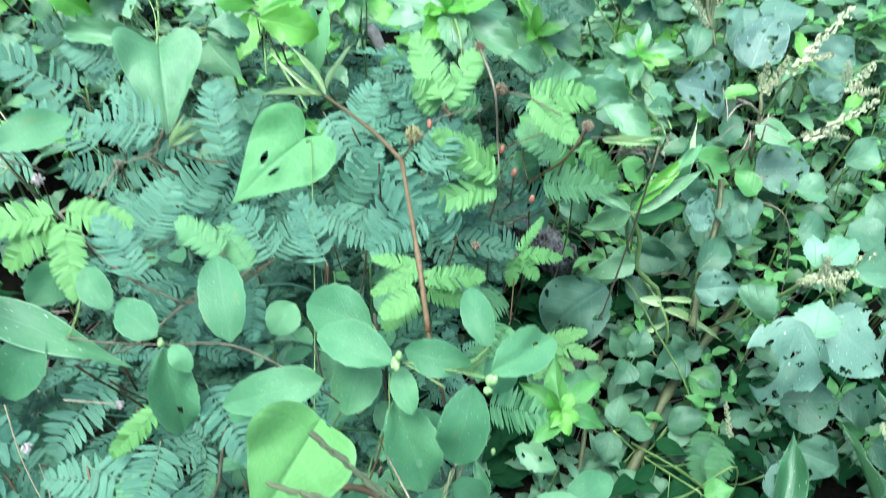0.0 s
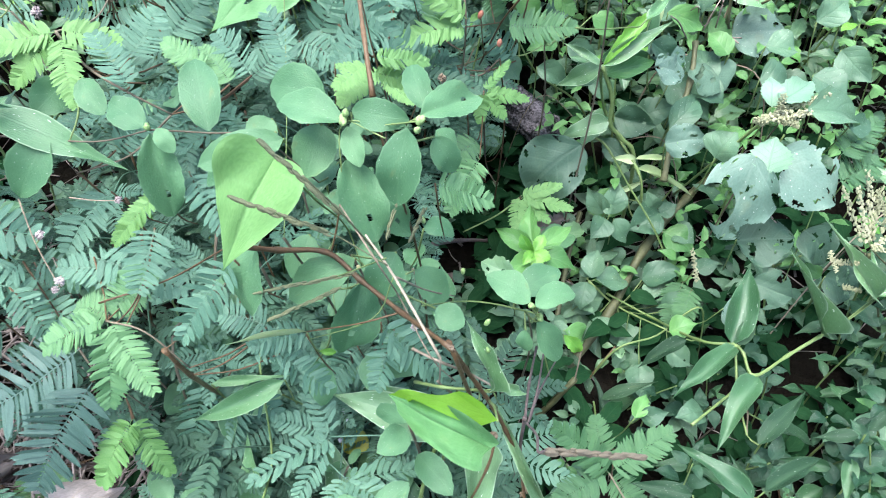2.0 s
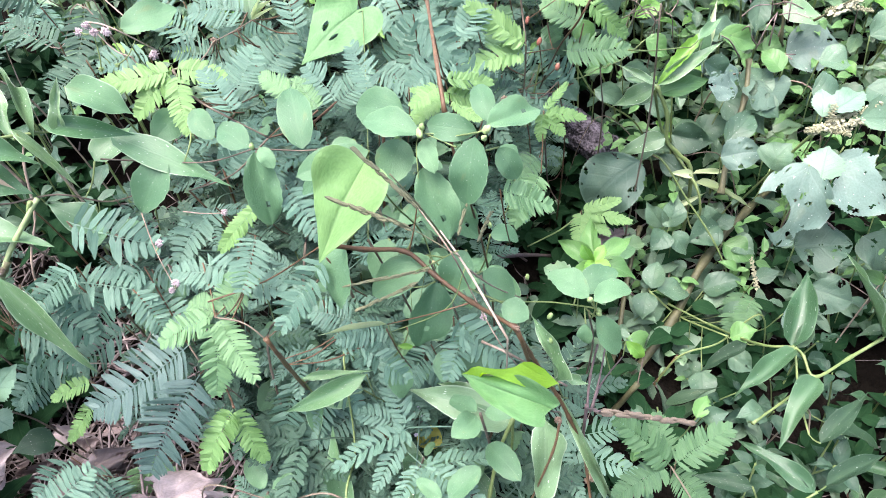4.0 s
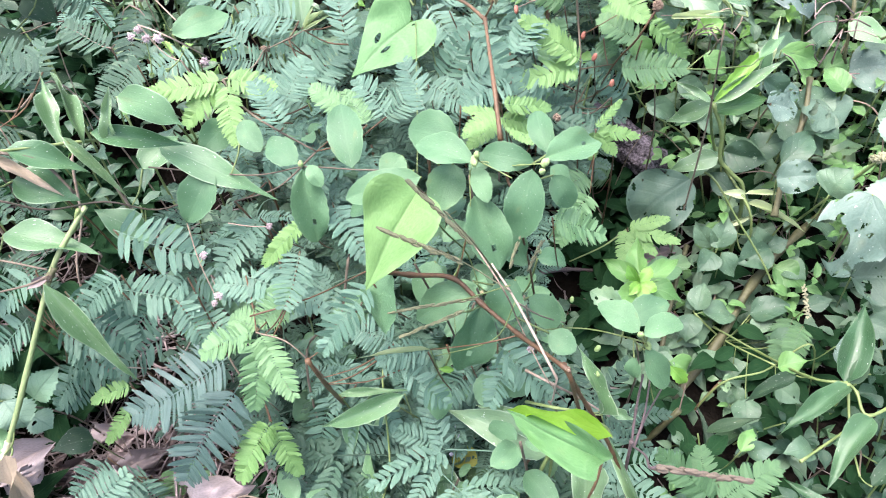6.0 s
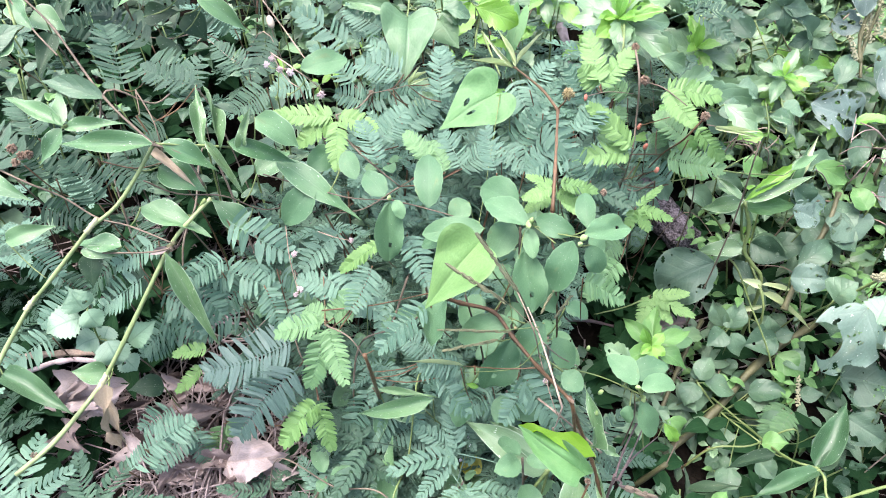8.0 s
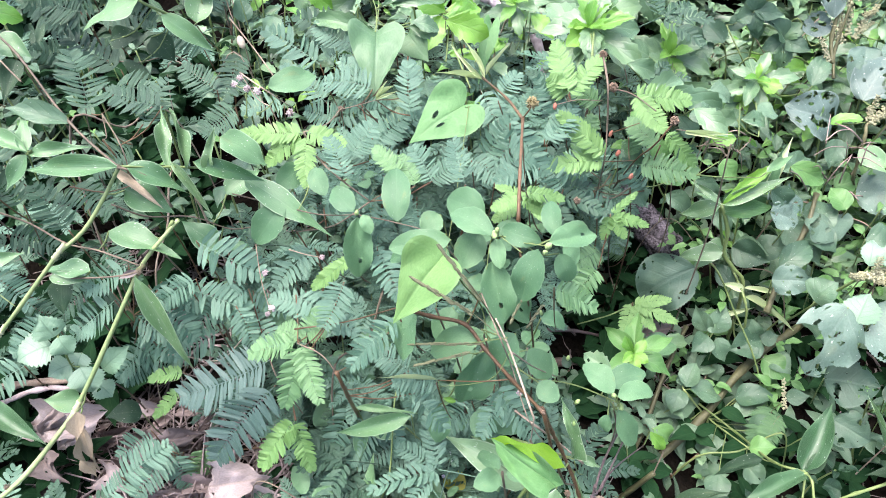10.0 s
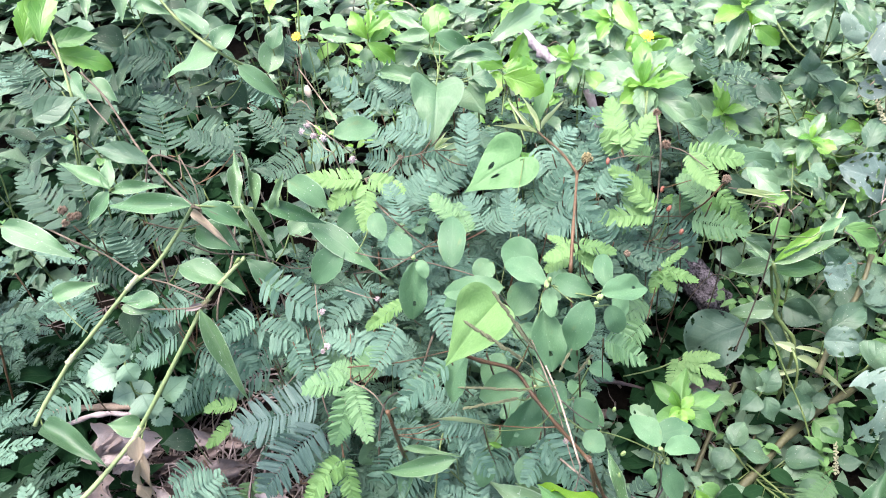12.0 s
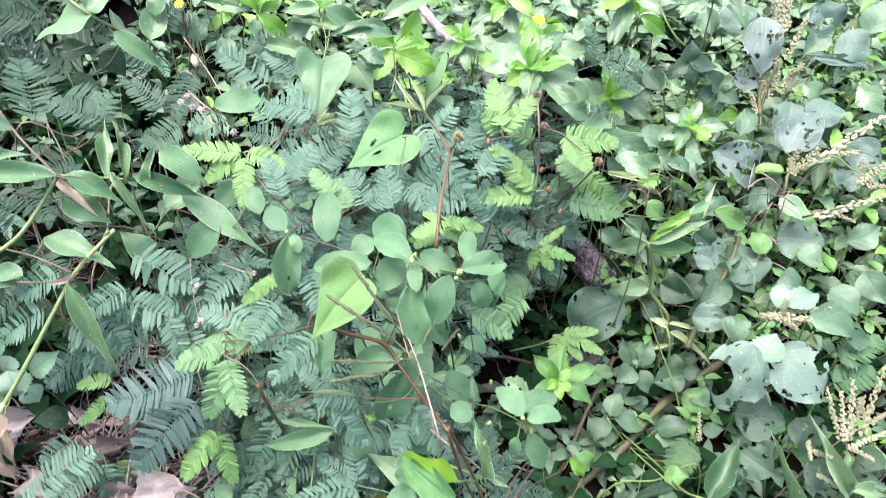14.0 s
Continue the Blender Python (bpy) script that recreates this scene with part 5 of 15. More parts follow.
stem(p, [(-0.2735, 0.4661, 0.3675), (-0.2687, 0.4704, 0.3301), (-0.2639, 0.4746, 0.3075)], 0.0007, "stem_red", "petiole", sides=4, per=3)
stem(p, [(-0.2336, 0.4726, 0.3893), (-0.2349, 0.4728, 0.3521), (-0.2362, 0.4730, 0.3293)], 0.0007, "stem_red", "petiole", sides=4, per=3)
stem(p, [(-0.1788, 0.3027, 0.3761), (-0.1851, 0.2939, 0.3726), (-0.1913, 0.2850, 0.3742)], 0.0007, "stem_red", "petiole", sides=4, per=3)
stem(p, [(-0.1714, 0.3466, 0.3600), (-0.1778, 0.3528, 0.3727), (-0.1843, 0.3590, 0.3946)], 0.0007, "stem_red", "petiole", sides=4, per=3)
stem(p, [(-0.1656, 0.2638, 0.3819), (-0.1699, 0.2671, 0.3771), (-0.1742, 0.2704, 0.3754)], 0.0007, "stem_red", "petiole", sides=4, per=3)
stem(p, [(-0.2176, 0.3745, 0.3607), (-0.2128, 0.3696, 0.3686), (-0.2080, 0.3646, 0.3827)], 0.0007, "stem_red", "petiole", sides=4, per=3)
stem(p, [(-0.1002, 0.2978, 0.3640), (-0.1249, 0.2839, 0.3527), (-0.1496, 0.2701, 0.3551)], 0.0007, "stem_red", "petiole", sides=4, per=3)
stem(p, [(-0.0627, 0.2683, 0.3894), (-0.0675, 0.2764, 0.3519), (-0.0722, 0.2845, 0.3294)], 0.0007, "stem_red", "petiole", sides=4, per=3)
stem(p, [(-0.1275, 0.2941, 0.3729), (-0.1386, 0.2821, 0.3595), (-0.1496, 0.2701, 0.3551)], 0.0007, "stem_red", "petiole", sides=4, per=3)
stem(p, [(-0.1134, 0.2895, 0.3632), (-0.1315, 0.2798, 0.3542), (-0.1496, 0.2701, 0.3551)], 0.0007, "stem_red", "petiole", sides=4, per=3)
stem(p, [(-0.0846, 0.4241, 0.3829), (-0.0817, 0.4334, 0.3453), (-0.0788, 0.4426, 0.3229)], 0.0007, "stem_red", "petiole", sides=4, per=3)
stem(p, [(-0.0366, 0.3222, 0.4166), (-0.0387, 0.3365, 0.3786), (-0.0407, 0.3507, 0.3566)], 0.0007, "stem_red", "petiole", sides=4, per=3)
stem(p, [(-0.0758, 0.3445, 0.3586), (-0.0739, 0.3468, 0.3214), (-0.0721, 0.3492, 0.2986)], 0.0007, "stem_red", "petiole", sides=4, per=3)
stem(p, [(-0.0091, 0.3178, 0.3776), (-0.0155, 0.3324, 0.3394), (-0.0220, 0.3470, 0.3176)], 0.0007, "stem_red", "petiole", sides=4, per=3)
stem(p, [(-0.1688, 0.3229, 0.3573), (-0.1843, 0.3076, 0.3599), (-0.1999, 0.2923, 0.3737)], 0.0007, "stem_red", "petiole", sides=4, per=3)
stem(p, [(-0.0588, 0.3818, 0.3993), (-0.0515, 0.3956, 0.3612), (-0.0442, 0.4094, 0.3393)], 0.0007, "stem_red", "petiole", sides=4, per=3)
stem(p, [(-0.2209, 0.3998, 0.3647), (-0.2146, 0.3828, 0.3693), (-0.2083, 0.3658, 0.3839)], 0.0007, "stem_red", "petiole", sides=4, per=3)
stem(p, [(-0.1700, 0.3772, 0.3664), (-0.1801, 0.3688, 0.3747), (-0.1902, 0.3604, 0.3917)], 0.0007, "stem_red", "petiole", sides=4, per=3)
stem(p, [(-0.1945, 0.2652, 0.3297), (-0.2049, 0.2563, 0.3247), (-0.2154, 0.2474, 0.3264)], 0.0007, "stem_red", "petiole", sides=4, per=3)
stem(p, [(-0.0150, 0.3901, 0.3570), (-0.0135, 0.3948, 0.3197), (-0.0119, 0.3995, 0.2970)], 0.0007, "stem_red", "petiole", sides=4, per=3)
stem(p, [(-0.2959, 0.4105, 0.3472), (-0.3020, 0.4144, 0.3098), (-0.3081, 0.4183, 0.2872)], 0.0007, "stem_red", "petiole", sides=4, per=3)
stem(p, [(-0.3127, 0.5048, 0.3574), (-0.3168, 0.5188, 0.3194), (-0.3210, 0.5327, 0.2974)], 0.0007, "stem_red", "petiole", sides=4, per=3)
stem(p, [(-0.2485, 0.4150, 0.3548), (-0.2284, 0.3904, 0.3609), (-0.2083, 0.3658, 0.3839)], 0.0007, "stem_red", "petiole", sides=4, per=3)
stem(p, [(-0.1812, 0.4190, 0.3850), (-0.1887, 0.3904, 0.3798), (-0.1961, 0.3618, 0.3887)], 0.0007, "stem_red", "petiole", sides=4, per=3)
stem(p, [(-0.1407, 0.3973, 0.3963), (-0.1543, 0.3761, 0.3939), (-0.1678, 0.3549, 0.4038)], 0.0007, "stem_red", "petiole", sides=4, per=3)
stem(p, [(-0.2280, 0.3831, 0.3593), (-0.2182, 0.3744, 0.3673), (-0.2083, 0.3658, 0.3839)], 0.0007, "stem_red", "petiole", sides=4, per=3)
stem(p, [(-0.1598, 0.3754, 0.3557), (-0.1720, 0.3672, 0.3693), (-0.1843, 0.3590, 0.3946)], 0.0007, "stem_red", "petiole", sides=4, per=3)
stem(p, [(-0.2098, 0.3644, 0.3427), (-0.2089, 0.3645, 0.3579), (-0.2080, 0.3646, 0.3827)], 0.0007, "stem_red", "petiole", sides=4, per=3)
stem(p, [(-0.1175, 0.2898, 0.3597), (-0.1336, 0.2799, 0.3529), (-0.1496, 0.2701, 0.3551)], 0.0007, "stem_red", "petiole", sides=4, per=3)
stem(p, [(-0.1092, 0.3160, 0.3475), (-0.1294, 0.2930, 0.3439), (-0.1496, 0.2701, 0.3551)], 0.0007, "stem_red", "petiole", sides=4, per=3)
stem(p, [(-0.0671, 0.3583, 0.3503), (-0.0612, 0.3700, 0.3124), (-0.0553, 0.3816, 0.2903)], 0.0007, "stem_red", "petiole", sides=4, per=3)
stem(p, [(-0.0467, 0.3131, 0.3624), (-0.0520, 0.3167, 0.3251), (-0.0572, 0.3202, 0.3024)], 0.0007, "stem_red", "petiole", sides=4, per=3)
stem(p, [(-0.1836, 0.3179, 0.3444), (-0.1960, 0.3087, 0.3537), (-0.2084, 0.2996, 0.3731)], 0.0007, "stem_red", "petiole", sides=4, per=3)

p = thing("mimosa_plant", grounded(0.074, 0.529), "sensitive-plant herb with feathery pinnae, brown heads and salmon buds", "weed")
stem(p, [grounded(0.074, 0.529, -0.01), (0.0835, 0.4983, 0.1450), (0.0732, 0.4524, 0.2637)], 0.0011, "stem_red", "stem")
stem(p, [(0.0268, 0.4699, 0.4064), (0.0361, 0.4327, 0.3949), (0.0406, 0.4327, 0.3511), (0.0426, 0.4201, 0.3177), (0.0391, 0.4490, 0.2515)], 0.0011, "stem_brown")
stem(p, [(0.0391, 0.4490, 0.2515), (0.0561, 0.4507, 0.2476), (0.0732, 0.4524, 0.2637)], 0.0009, "stem_brown")
stem(p, [(0.0442, 0.4412, 0.3880), (0.0605, 0.4394, 0.3852), (0.0830, 0.4189, 0.3826)], 0.0008, "stem_brown")
stem(p, [(0.1002, 0.4089, 0.3794), (0.0865, 0.4064, 0.3535), (0.0727, 0.4379, 0.3103), (0.0560, 0.4896, 0.2311)], 0.0011, "stem_red")
stem(p, [(0.0426, 0.4201, 0.3177), (0.0673, 0.4403, 0.3076), (0.0727, 0.4379, 0.3103)], 0.0006, "stem_red")
stem(p, [(-0.0095, 0.4074, 0.3849), (0.0099, 0.4197, 0.3853), (0.0330, 0.4351, 0.3775)], 0.0005, "stem_brown")
stem(p, [(0.0449, 0.4365, 0.3412), (0.0700, 0.4129, 0.3719)], 0.0005, "stem_red")
stem(p, [(0.0548, 0.4311, 0.3219), (0.0596, 0.4757, 0.2508)], 0.0006, "stem_red")
stem(p, [(0.0713, 0.4334, 0.2931), (0.0551, 0.4846, 0.2413), (0.0323, 0.4453, 0.2610)], 0.0006, "stem_red")
pinna(p, "pin_fresh", (0.0434, 0.4170, 0.3271), (-0.0061, 0.4142, 0.3712), 0.0287, (0.55, -0.60, 0.58))
pinna(p, "pin_fresh", (0.0425, 0.4182, 0.3204), (-0.0112, 0.3811, 0.3293), 0.0273, (0.38, -0.34, 0.86))
pinna(p, "pin_fresh", (0.0015, 0.4216, 0.3916), (-0.0204, 0.4705, 0.4167), 0.0274, (-0.13, -0.50, 0.86))
pinna(p, "pin_fresh", (0.0007, 0.4214, 0.3891), (0.0269, 0.4695, 0.4060), 0.0258, (0.12, -0.39, 0.91))
pinna(p, "pin_fresh", (-0.0020, 0.4301, 0.3816), (-0.0201, 0.4308, 0.4004), 0.0274, (0.48, -0.73, 0.49))
pinna(p, "pin_fresh", (0.0603, 0.4431, 0.3848), (0.1162, 0.4711, 0.3660), 0.0305, (0.49, -0.48, 0.73))
pinna(p, "pin_fresh", (0.0616, 0.4387, 0.3851), (0.0945, 0.4109, 0.3666), 0.0258, (-0.01, -0.56, 0.83))
pinna(p, "pin_fresh", (0.0938, 0.4003, 0.3735), (0.1268, 0.4039, 0.3384), 0.0188, (0.42, -0.85, 0.31))
pinna(p, "pin_mid", (0.0761, 0.4371, 0.3073), (0.1357, 0.4388, 0.3029), 0.0327, (0.07, -0.72, 0.69))
pinna(p, "pin_mid", (0.0632, 0.4585, 0.3239), (0.0720, 0.4556, 0.3061), 0.0246, (0.23, -0.94, 0.27))
pinna(p, "pin_mid", (0.0174, 0.4541, 0.2747), (-0.0067, 0.4197, 0.2654), 0.0364, (0.19, -0.38, 0.90))
pinna(p, "pin_mid", (0.0150, 0.4538, 0.2972), (0.0251, 0.4832, 0.3297), 0.0315, (0.04, -0.75, 0.66))
pinna(p, "pin_fresh", (0.0567, 0.3869, 0.2781), (0.0957, 0.4038, 0.2556), 0.0161, (0.59, -0.47, 0.66))
pinna(p, "pin_fresh", (0.0569, 0.3857, 0.2777), (0.0753, 0.3846, 0.2521), 0.0158, (0.47, -0.80, 0.37))
pinna(p, "pin_fresh", (0.0558, 0.3858, 0.2774), (0.0534, 0.3767, 0.2525), 0.0144, (0.02, -0.94, 0.34))
pinna(p, "pin_fresh", (0.0565, 0.3884, 0.2784), (0.0796, 0.4223, 0.2825), 0.0096, (0.37, -0.36, 0.86))
pinna(p, "pin_fresh", (0.1000, 0.4416, 0.0981), (0.1426, 0.4445, 0.1095), 0.0178, (-0.20, -0.48, 0.86))
pinna(p, "pin_fresh", (0.1002, 0.4408, 0.0970), (0.1532, 0.4260, 0.0926), 0.0194, (-0.04, -0.43, 0.90))
pinna(p, "pin_fresh", (0.0989, 0.4404, 0.0971), (0.0923, 0.4065, 0.0824), 0.0229, (-0.02, -0.40, 0.92))
pinna(p, "pin_fresh", (0.1005, 0.4401, 0.0958), (0.1296, 0.4168, 0.0823), 0.0184, (0.11, -0.39, 0.91))
pinna(p, "pin_mid", (0.0528, 0.4161, 0.1997), (0.0235, 0.3848, 0.1960), 0.0362, (0.19, -0.29, 0.94))
pinna(p, "pin_mid", (0.0529, 0.3569, 0.2308), (0.0261, 0.3348, 0.1865), 0.0332, (-0.19, -0.83, 0.53))
pinna(p, "pin_mid", (0.0219, 0.2027, 0.3549), (0.0558, 0.2119, 0.3290), 0.0261, (0.62, -0.37, 0.69))
pinna(p, "pin_mid", (0.0895, 0.6004, 0.0258), (0.0542, 0.5972, 0.0536), 0.0425, (0.43, -0.78, 0.46))
stem(p, [(0.1030, 0.4767, 0.0591), (0.0777, 0.4603, 0.0487), (0.0380, 0.4379, 0.0453)], 0.0011, "stem_green")
stem(p, [(0.0567, 0.3869, 0.2781), (0.0666, 0.5432, 0.0526), (0.0790, 0.5180, 0.0370)], 0.0011, "stem_brown")
bud_cluster(p, (0.0267, 0.4703, 0.4067), 0.0044, "bud_brown", "flower_head", 14, 1108)
bud_cluster(p, (0.0408, 0.4372, 0.3917), 0.0050, "bud_brown", "flower_head", 14, 1124)
bud_cluster(p, (0.1000, 0.4096, 0.3802), 0.0045, "bud_brown", "flower_head", 14, 1232)
bud_cluster(p, (0.0234, 0.3632, 0.3096), 0.0036, "bud_brown", "flower_head", 10, 1055)
bud_cluster(p, (-0.0093, 0.4063, 0.3844), 0.0034, "bud_red", "bud", 1, 1020)
bud_cluster(p, (0.0449, 0.4364, 0.3406), 0.0036, "bud_red", "bud", 1, 1118)
bud_cluster(p, (0.0548, 0.4311, 0.3219), 0.0041, "bud_red", "bud", 1, 1130)
bud_cluster(p, (0.0713, 0.4334, 0.2931), 0.0042, "bud_red", "bud", 1, 1152)
leaf(p, "folded", (0.1109, 0.4052, 0.3712), (0.1505, 0.3918, 0.3839), 0.0056, (-0.42, -0.67, 0.61))
leaf(p, "folded", (0.1107, 0.4057, 0.3722), (0.1472, 0.3853, 0.3818), 0.0046, (-0.51, -0.65, 0.56))
stem(p, [(0.1027, 0.4039, 0.3751), (0.1257, 0.4099, 0.3706), (0.1439, 0.4032, 0.3763)], 0.0005, "stem_brown")
stem(p, [(0.0434, 0.4170, 0.3271), (0.0428, 0.4201, 0.3258), (0.0421, 0.4232, 0.3260)], 0.0007, "stem_red", "petiole", sides=4, per=3)
stem(p, [(0.0015, 0.4216, 0.3916), (0.0033, 0.4191, 0.3873), (0.0050, 0.4166, 0.3852)], 0.0007, "stem_red", "petiole", sides=4, per=3)
stem(p, [(0.0007, 0.4214, 0.3891), (0.0029, 0.4190, 0.3862), (0.0050, 0.4166, 0.3852)], 0.0007, "stem_red", "petiole", sides=4, per=3)
stem(p, [(-0.0020, 0.4301, 0.3816), (0.0015, 0.4234, 0.3815), (0.0050, 0.4166, 0.3852)], 0.0007, "stem_red", "petiole", sides=4, per=3)
stem(p, [(0.0938, 0.4003, 0.3735), (0.0953, 0.4043, 0.3722), (0.0968, 0.4083, 0.3730)], 0.0007, "stem_red", "petiole", sides=4, per=3)
stem(p, [(0.0632, 0.4585, 0.3239), (0.0653, 0.4494, 0.3128), (0.0673, 0.4403, 0.3076)], 0.0007, "stem_red", "petiole", sides=4, per=3)
stem(p, [(0.0174, 0.4541, 0.2747), (0.0249, 0.4497, 0.2652), (0.0323, 0.4453, 0.2610)], 0.0007, "stem_red", "petiole", sides=4, per=3)
stem(p, [(0.0150, 0.4538, 0.2972), (0.0279, 0.4442, 0.2867), (0.0409, 0.4346, 0.2846)], 0.0007, "stem_red", "petiole", sides=4, per=3)
stem(p, [(0.1000, 0.4416, 0.0981), (0.0983, 0.4571, 0.0711), (0.0967, 0.4726, 0.0565)], 0.0007, "stem_red", "petiole", sides=4, per=3)
stem(p, [(0.1002, 0.4408, 0.0970), (0.0985, 0.4567, 0.0706), (0.0967, 0.4726, 0.0565)], 0.0007, "stem_red", "petiole", sides=4, per=3)
stem(p, [(0.0989, 0.4404, 0.0971), (0.0978, 0.4565, 0.0706), (0.0967, 0.4726, 0.0565)], 0.0007, "stem_red", "petiole", sides=4, per=3)
stem(p, [(0.1005, 0.4401, 0.0958), (0.0986, 0.4563, 0.0700), (0.0967, 0.4726, 0.0565)], 0.0007, "stem_red", "petiole", sides=4, per=3)
stem(p, [(0.0528, 0.4161, 0.1997), (0.0560, 0.4211, 0.2077), (0.0592, 0.4260, 0.2218)], 0.0007, "stem_red", "petiole", sides=4, per=3)
stem(p, [(0.0529, 0.3569, 0.2308), (0.0548, 0.3719, 0.2477), (0.0567, 0.3869, 0.2781)], 0.0007, "stem_red", "petiole", sides=4, per=3)
stem(p, [(0.0219, 0.2027, 0.3549), (0.0237, 0.2078, 0.3176), (0.0256, 0.2129, 0.2949)], 0.0007, "stem_red", "petiole", sides=4, per=3)
stem(p, [(0.0895, 0.6004, 0.0258), (0.0780, 0.5718, 0.0311), (0.0666, 0.5432, 0.0526)], 0.0007, "stem_red", "petiole", sides=4, per=3)
stem(p, [(0.0408, 0.4372, 0.3917), (0.0425, 0.4392, 0.3890), (0.0442, 0.4412, 0.3880)], 0.0006, "stem_green", "petiole", sides=4, per=3)

p = thing("mimosa_plant", grounded(-0.301, 0.243), "sensitive-plant herb with broad drooping blue-green feathery pinnae", "weed")
stem(p, [grounded(-0.301, 0.243, -0.01), (-0.2879, 0.2159, 0.0256), (-0.2928, 0.1746, 0.0465)], 0.0011, "stem_red", "stem")
stem(p, [(-0.1595, 0.1936, 0.1134), (-0.1321, 0.1308, 0.2635), (-0.1311, 0.1207, 0.3088)], 0.0017, "stem_red", knots=0.35, taper=0.8)
stem(p, [(-0.1595, 0.1936, 0.1134), (-0.2262, 0.1841, 0.0699), (-0.2928, 0.1746, 0.0465)], 0.0014, "stem_red")
stem(p, [(-0.2217, 0.1633, 0.2464), (-0.2126, 0.1545, 0.2273), (-0.2007, 0.1578, 0.1735)], 0.0008, "stem_brown")
stem(p, [(-0.1811, 0.1531, 0.2912), (-0.1524, 0.1417, 0.2957), (-0.1345, 0.1366, 0.2628)], 0.0007, "stem_brown")
pinna(p, "pin_wide", (-0.2195, 0.1625, 0.2464), (-0.3154, 0.1365, 0.1942), 0.0584, (-0.16, -0.73, 0.66))
pinna(p, "pin_wide", (-0.2110, 0.1442, 0.2329), (-0.2698, 0.1016, 0.1533), 0.0549, (0.13, -0.91, 0.39))
pinna(p, "pin_mid", (-0.1837, 0.1551, 0.2903), (-0.2287, 0.1463, 0.2694), 0.0258, (-0.23, -0.62, 0.75))
pinna(p, "pin_mid", (-0.1798, 0.1514, 0.2914), (-0.1910, 0.1228, 0.2375), 0.0274, (0.26, -0.87, 0.41))
pinna(p, "pin_mid", (-0.1774, 0.1516, 0.2934), (-0.1534, 0.1218, 0.2583), 0.0248, (0.38, -0.56, 0.74))
pinna(p, "pin_mid", (-0.1845, 0.1617, 0.2853), (-0.2073, 0.1671, 0.2856), 0.0258, (-0.08, -0.37, 0.92))
pinna(p, "pin_mid", (-0.1632, 0.1795, 0.2961), (-0.1838, 0.1630, 0.2863), 0.0286, (0.16, -0.65, 0.75))
pinna(p, "pin_fresh", (-0.1936, 0.1343, 0.1990), (-0.2268, 0.1074, 0.1475), 0.0285, (-0.22, -0.80, 0.56))
pinna(p, "pin_fresh", (-0.1924, 0.1343, 0.1995), (-0.1790, 0.1174, 0.1451), 0.0221, (0.54, -0.75, 0.37))
pinna(p, "pin_fresh", (-0.1494, 0.2129, 0.3403), (-0.1830, 0.1985, 0.3101), 0.0164, (-0.10, -0.85, 0.52))
pinna(p, "pin_fresh", (-0.3159, 0.1547, 0.2081), (-0.3561, 0.1478, 0.1921), 0.0178, (-0.24, -0.52, 0.82))
pinna(p, "pin_fresh", (-0.3312, 0.1536, 0.1768), (-0.3595, 0.1351, 0.1449), 0.0172, (-0.10, -0.82, 0.56))
pinna(p, "pin_mid", (-0.3391, 0.1555, 0.0619), (-0.3436, 0.1101, 0.0278), 0.0291, (0.55, -0.54, 0.64))
pinna(p, "pin_mid", (-0.3373, 0.1591, 0.0628), (-0.2949, 0.1439, 0.0408), 0.0254, (0.39, -0.21, 0.90))
pinna(p, "pin", (-0.2854, 0.2006, 0.3443), (-0.2273, 0.2029, 0.3139), 0.0438, (0.40, -0.55, 0.73))
pinna(p, "pin", (-0.2938, 0.1812, 0.3013), (-0.2341, 0.1794, 0.2865), 0.0371, (0.18, -0.58, 0.80))
pinna(p, "pin", (-0.3212, 0.1661, 0.3161), (-0.2892, 0.1608, 0.2598), 0.0433, (0.79, -0.38, 0.48))
pinna(p, "pin", (-0.2002, 0.1978, 0.2990), (-0.1379, 0.1785, 0.2865), 0.0350, (0.10, -0.30, 0.95))
pinna(p, "pin", (-0.1520, 0.1992, 0.3246), (-0.1601, 0.1628, 0.3048), 0.0330, (0.26, -0.51, 0.82))
pinna(p, "pin", (-0.0843, 0.1466, 0.3558), (-0.1213, 0.1245, 0.3117), 0.0280, (-0.10, -0.85, 0.51))
pinna(p, "pin", (-0.2599, 0.1904, 0.2789), (-0.2109, 0.1734, 0.2540), 0.0325, (0.27, -0.45, 0.85))
pinna(p, "pin", (-0.3593, 0.1591, 0.2949), (-0.4050, 0.1379, 0.2581), 0.0393, (-0.25, -0.68, 0.69))
pinna(p, "pin", (-0.3579, 0.1803, 0.2162), (-0.4024, 0.1529, 0.1711), 0.0381, (-0.16, -0.77, 0.62))
pinna(p, "pin", (-0.1240, 0.2139, 0.3572), (-0.0971, 0.1807, 0.3349), 0.0277, (0.33, -0.33, 0.89))
pinna(p, "pin", (-0.2949, 0.1970, 0.2253), (-0.3514, 0.1761, 0.1876), 0.0400, (-0.16, -0.74, 0.66))
pinna(p, "pin", (-0.2483, 0.2048, 0.2861), (-0.2052, 0.2035, 0.2691), 0.0362, (0.36, -0.16, 0.92))
pinna(p, "pin", (-0.2038, 0.2518, 0.3040), (-0.2284, 0.2107, 0.2855), 0.0358, (0.09, -0.45, 0.89))
pinna(p, "pin", (-0.1299, 0.1809, 0.1494), (-0.1632, 0.1856, 0.1868), 0.0357, (0.67, -0.37, 0.64))
pinna(p, "pin", (-0.1316, 0.1724, 0.1612), (-0.1539, 0.1425, 0.1223), 0.0355, (-0.13, -0.75, 0.65))
pinna(p, "pin", (-0.0838, 0.1802, 0.1299), (-0.1229, 0.1531, 0.1140), 0.0357, (-0.03, -0.47, 0.88))
pinna(p, "pin", (-0.1937, 0.1463, 0.0691), (-0.1377, 0.1765, 0.1119), 0.0345, (-0.03, -0.80, 0.60))
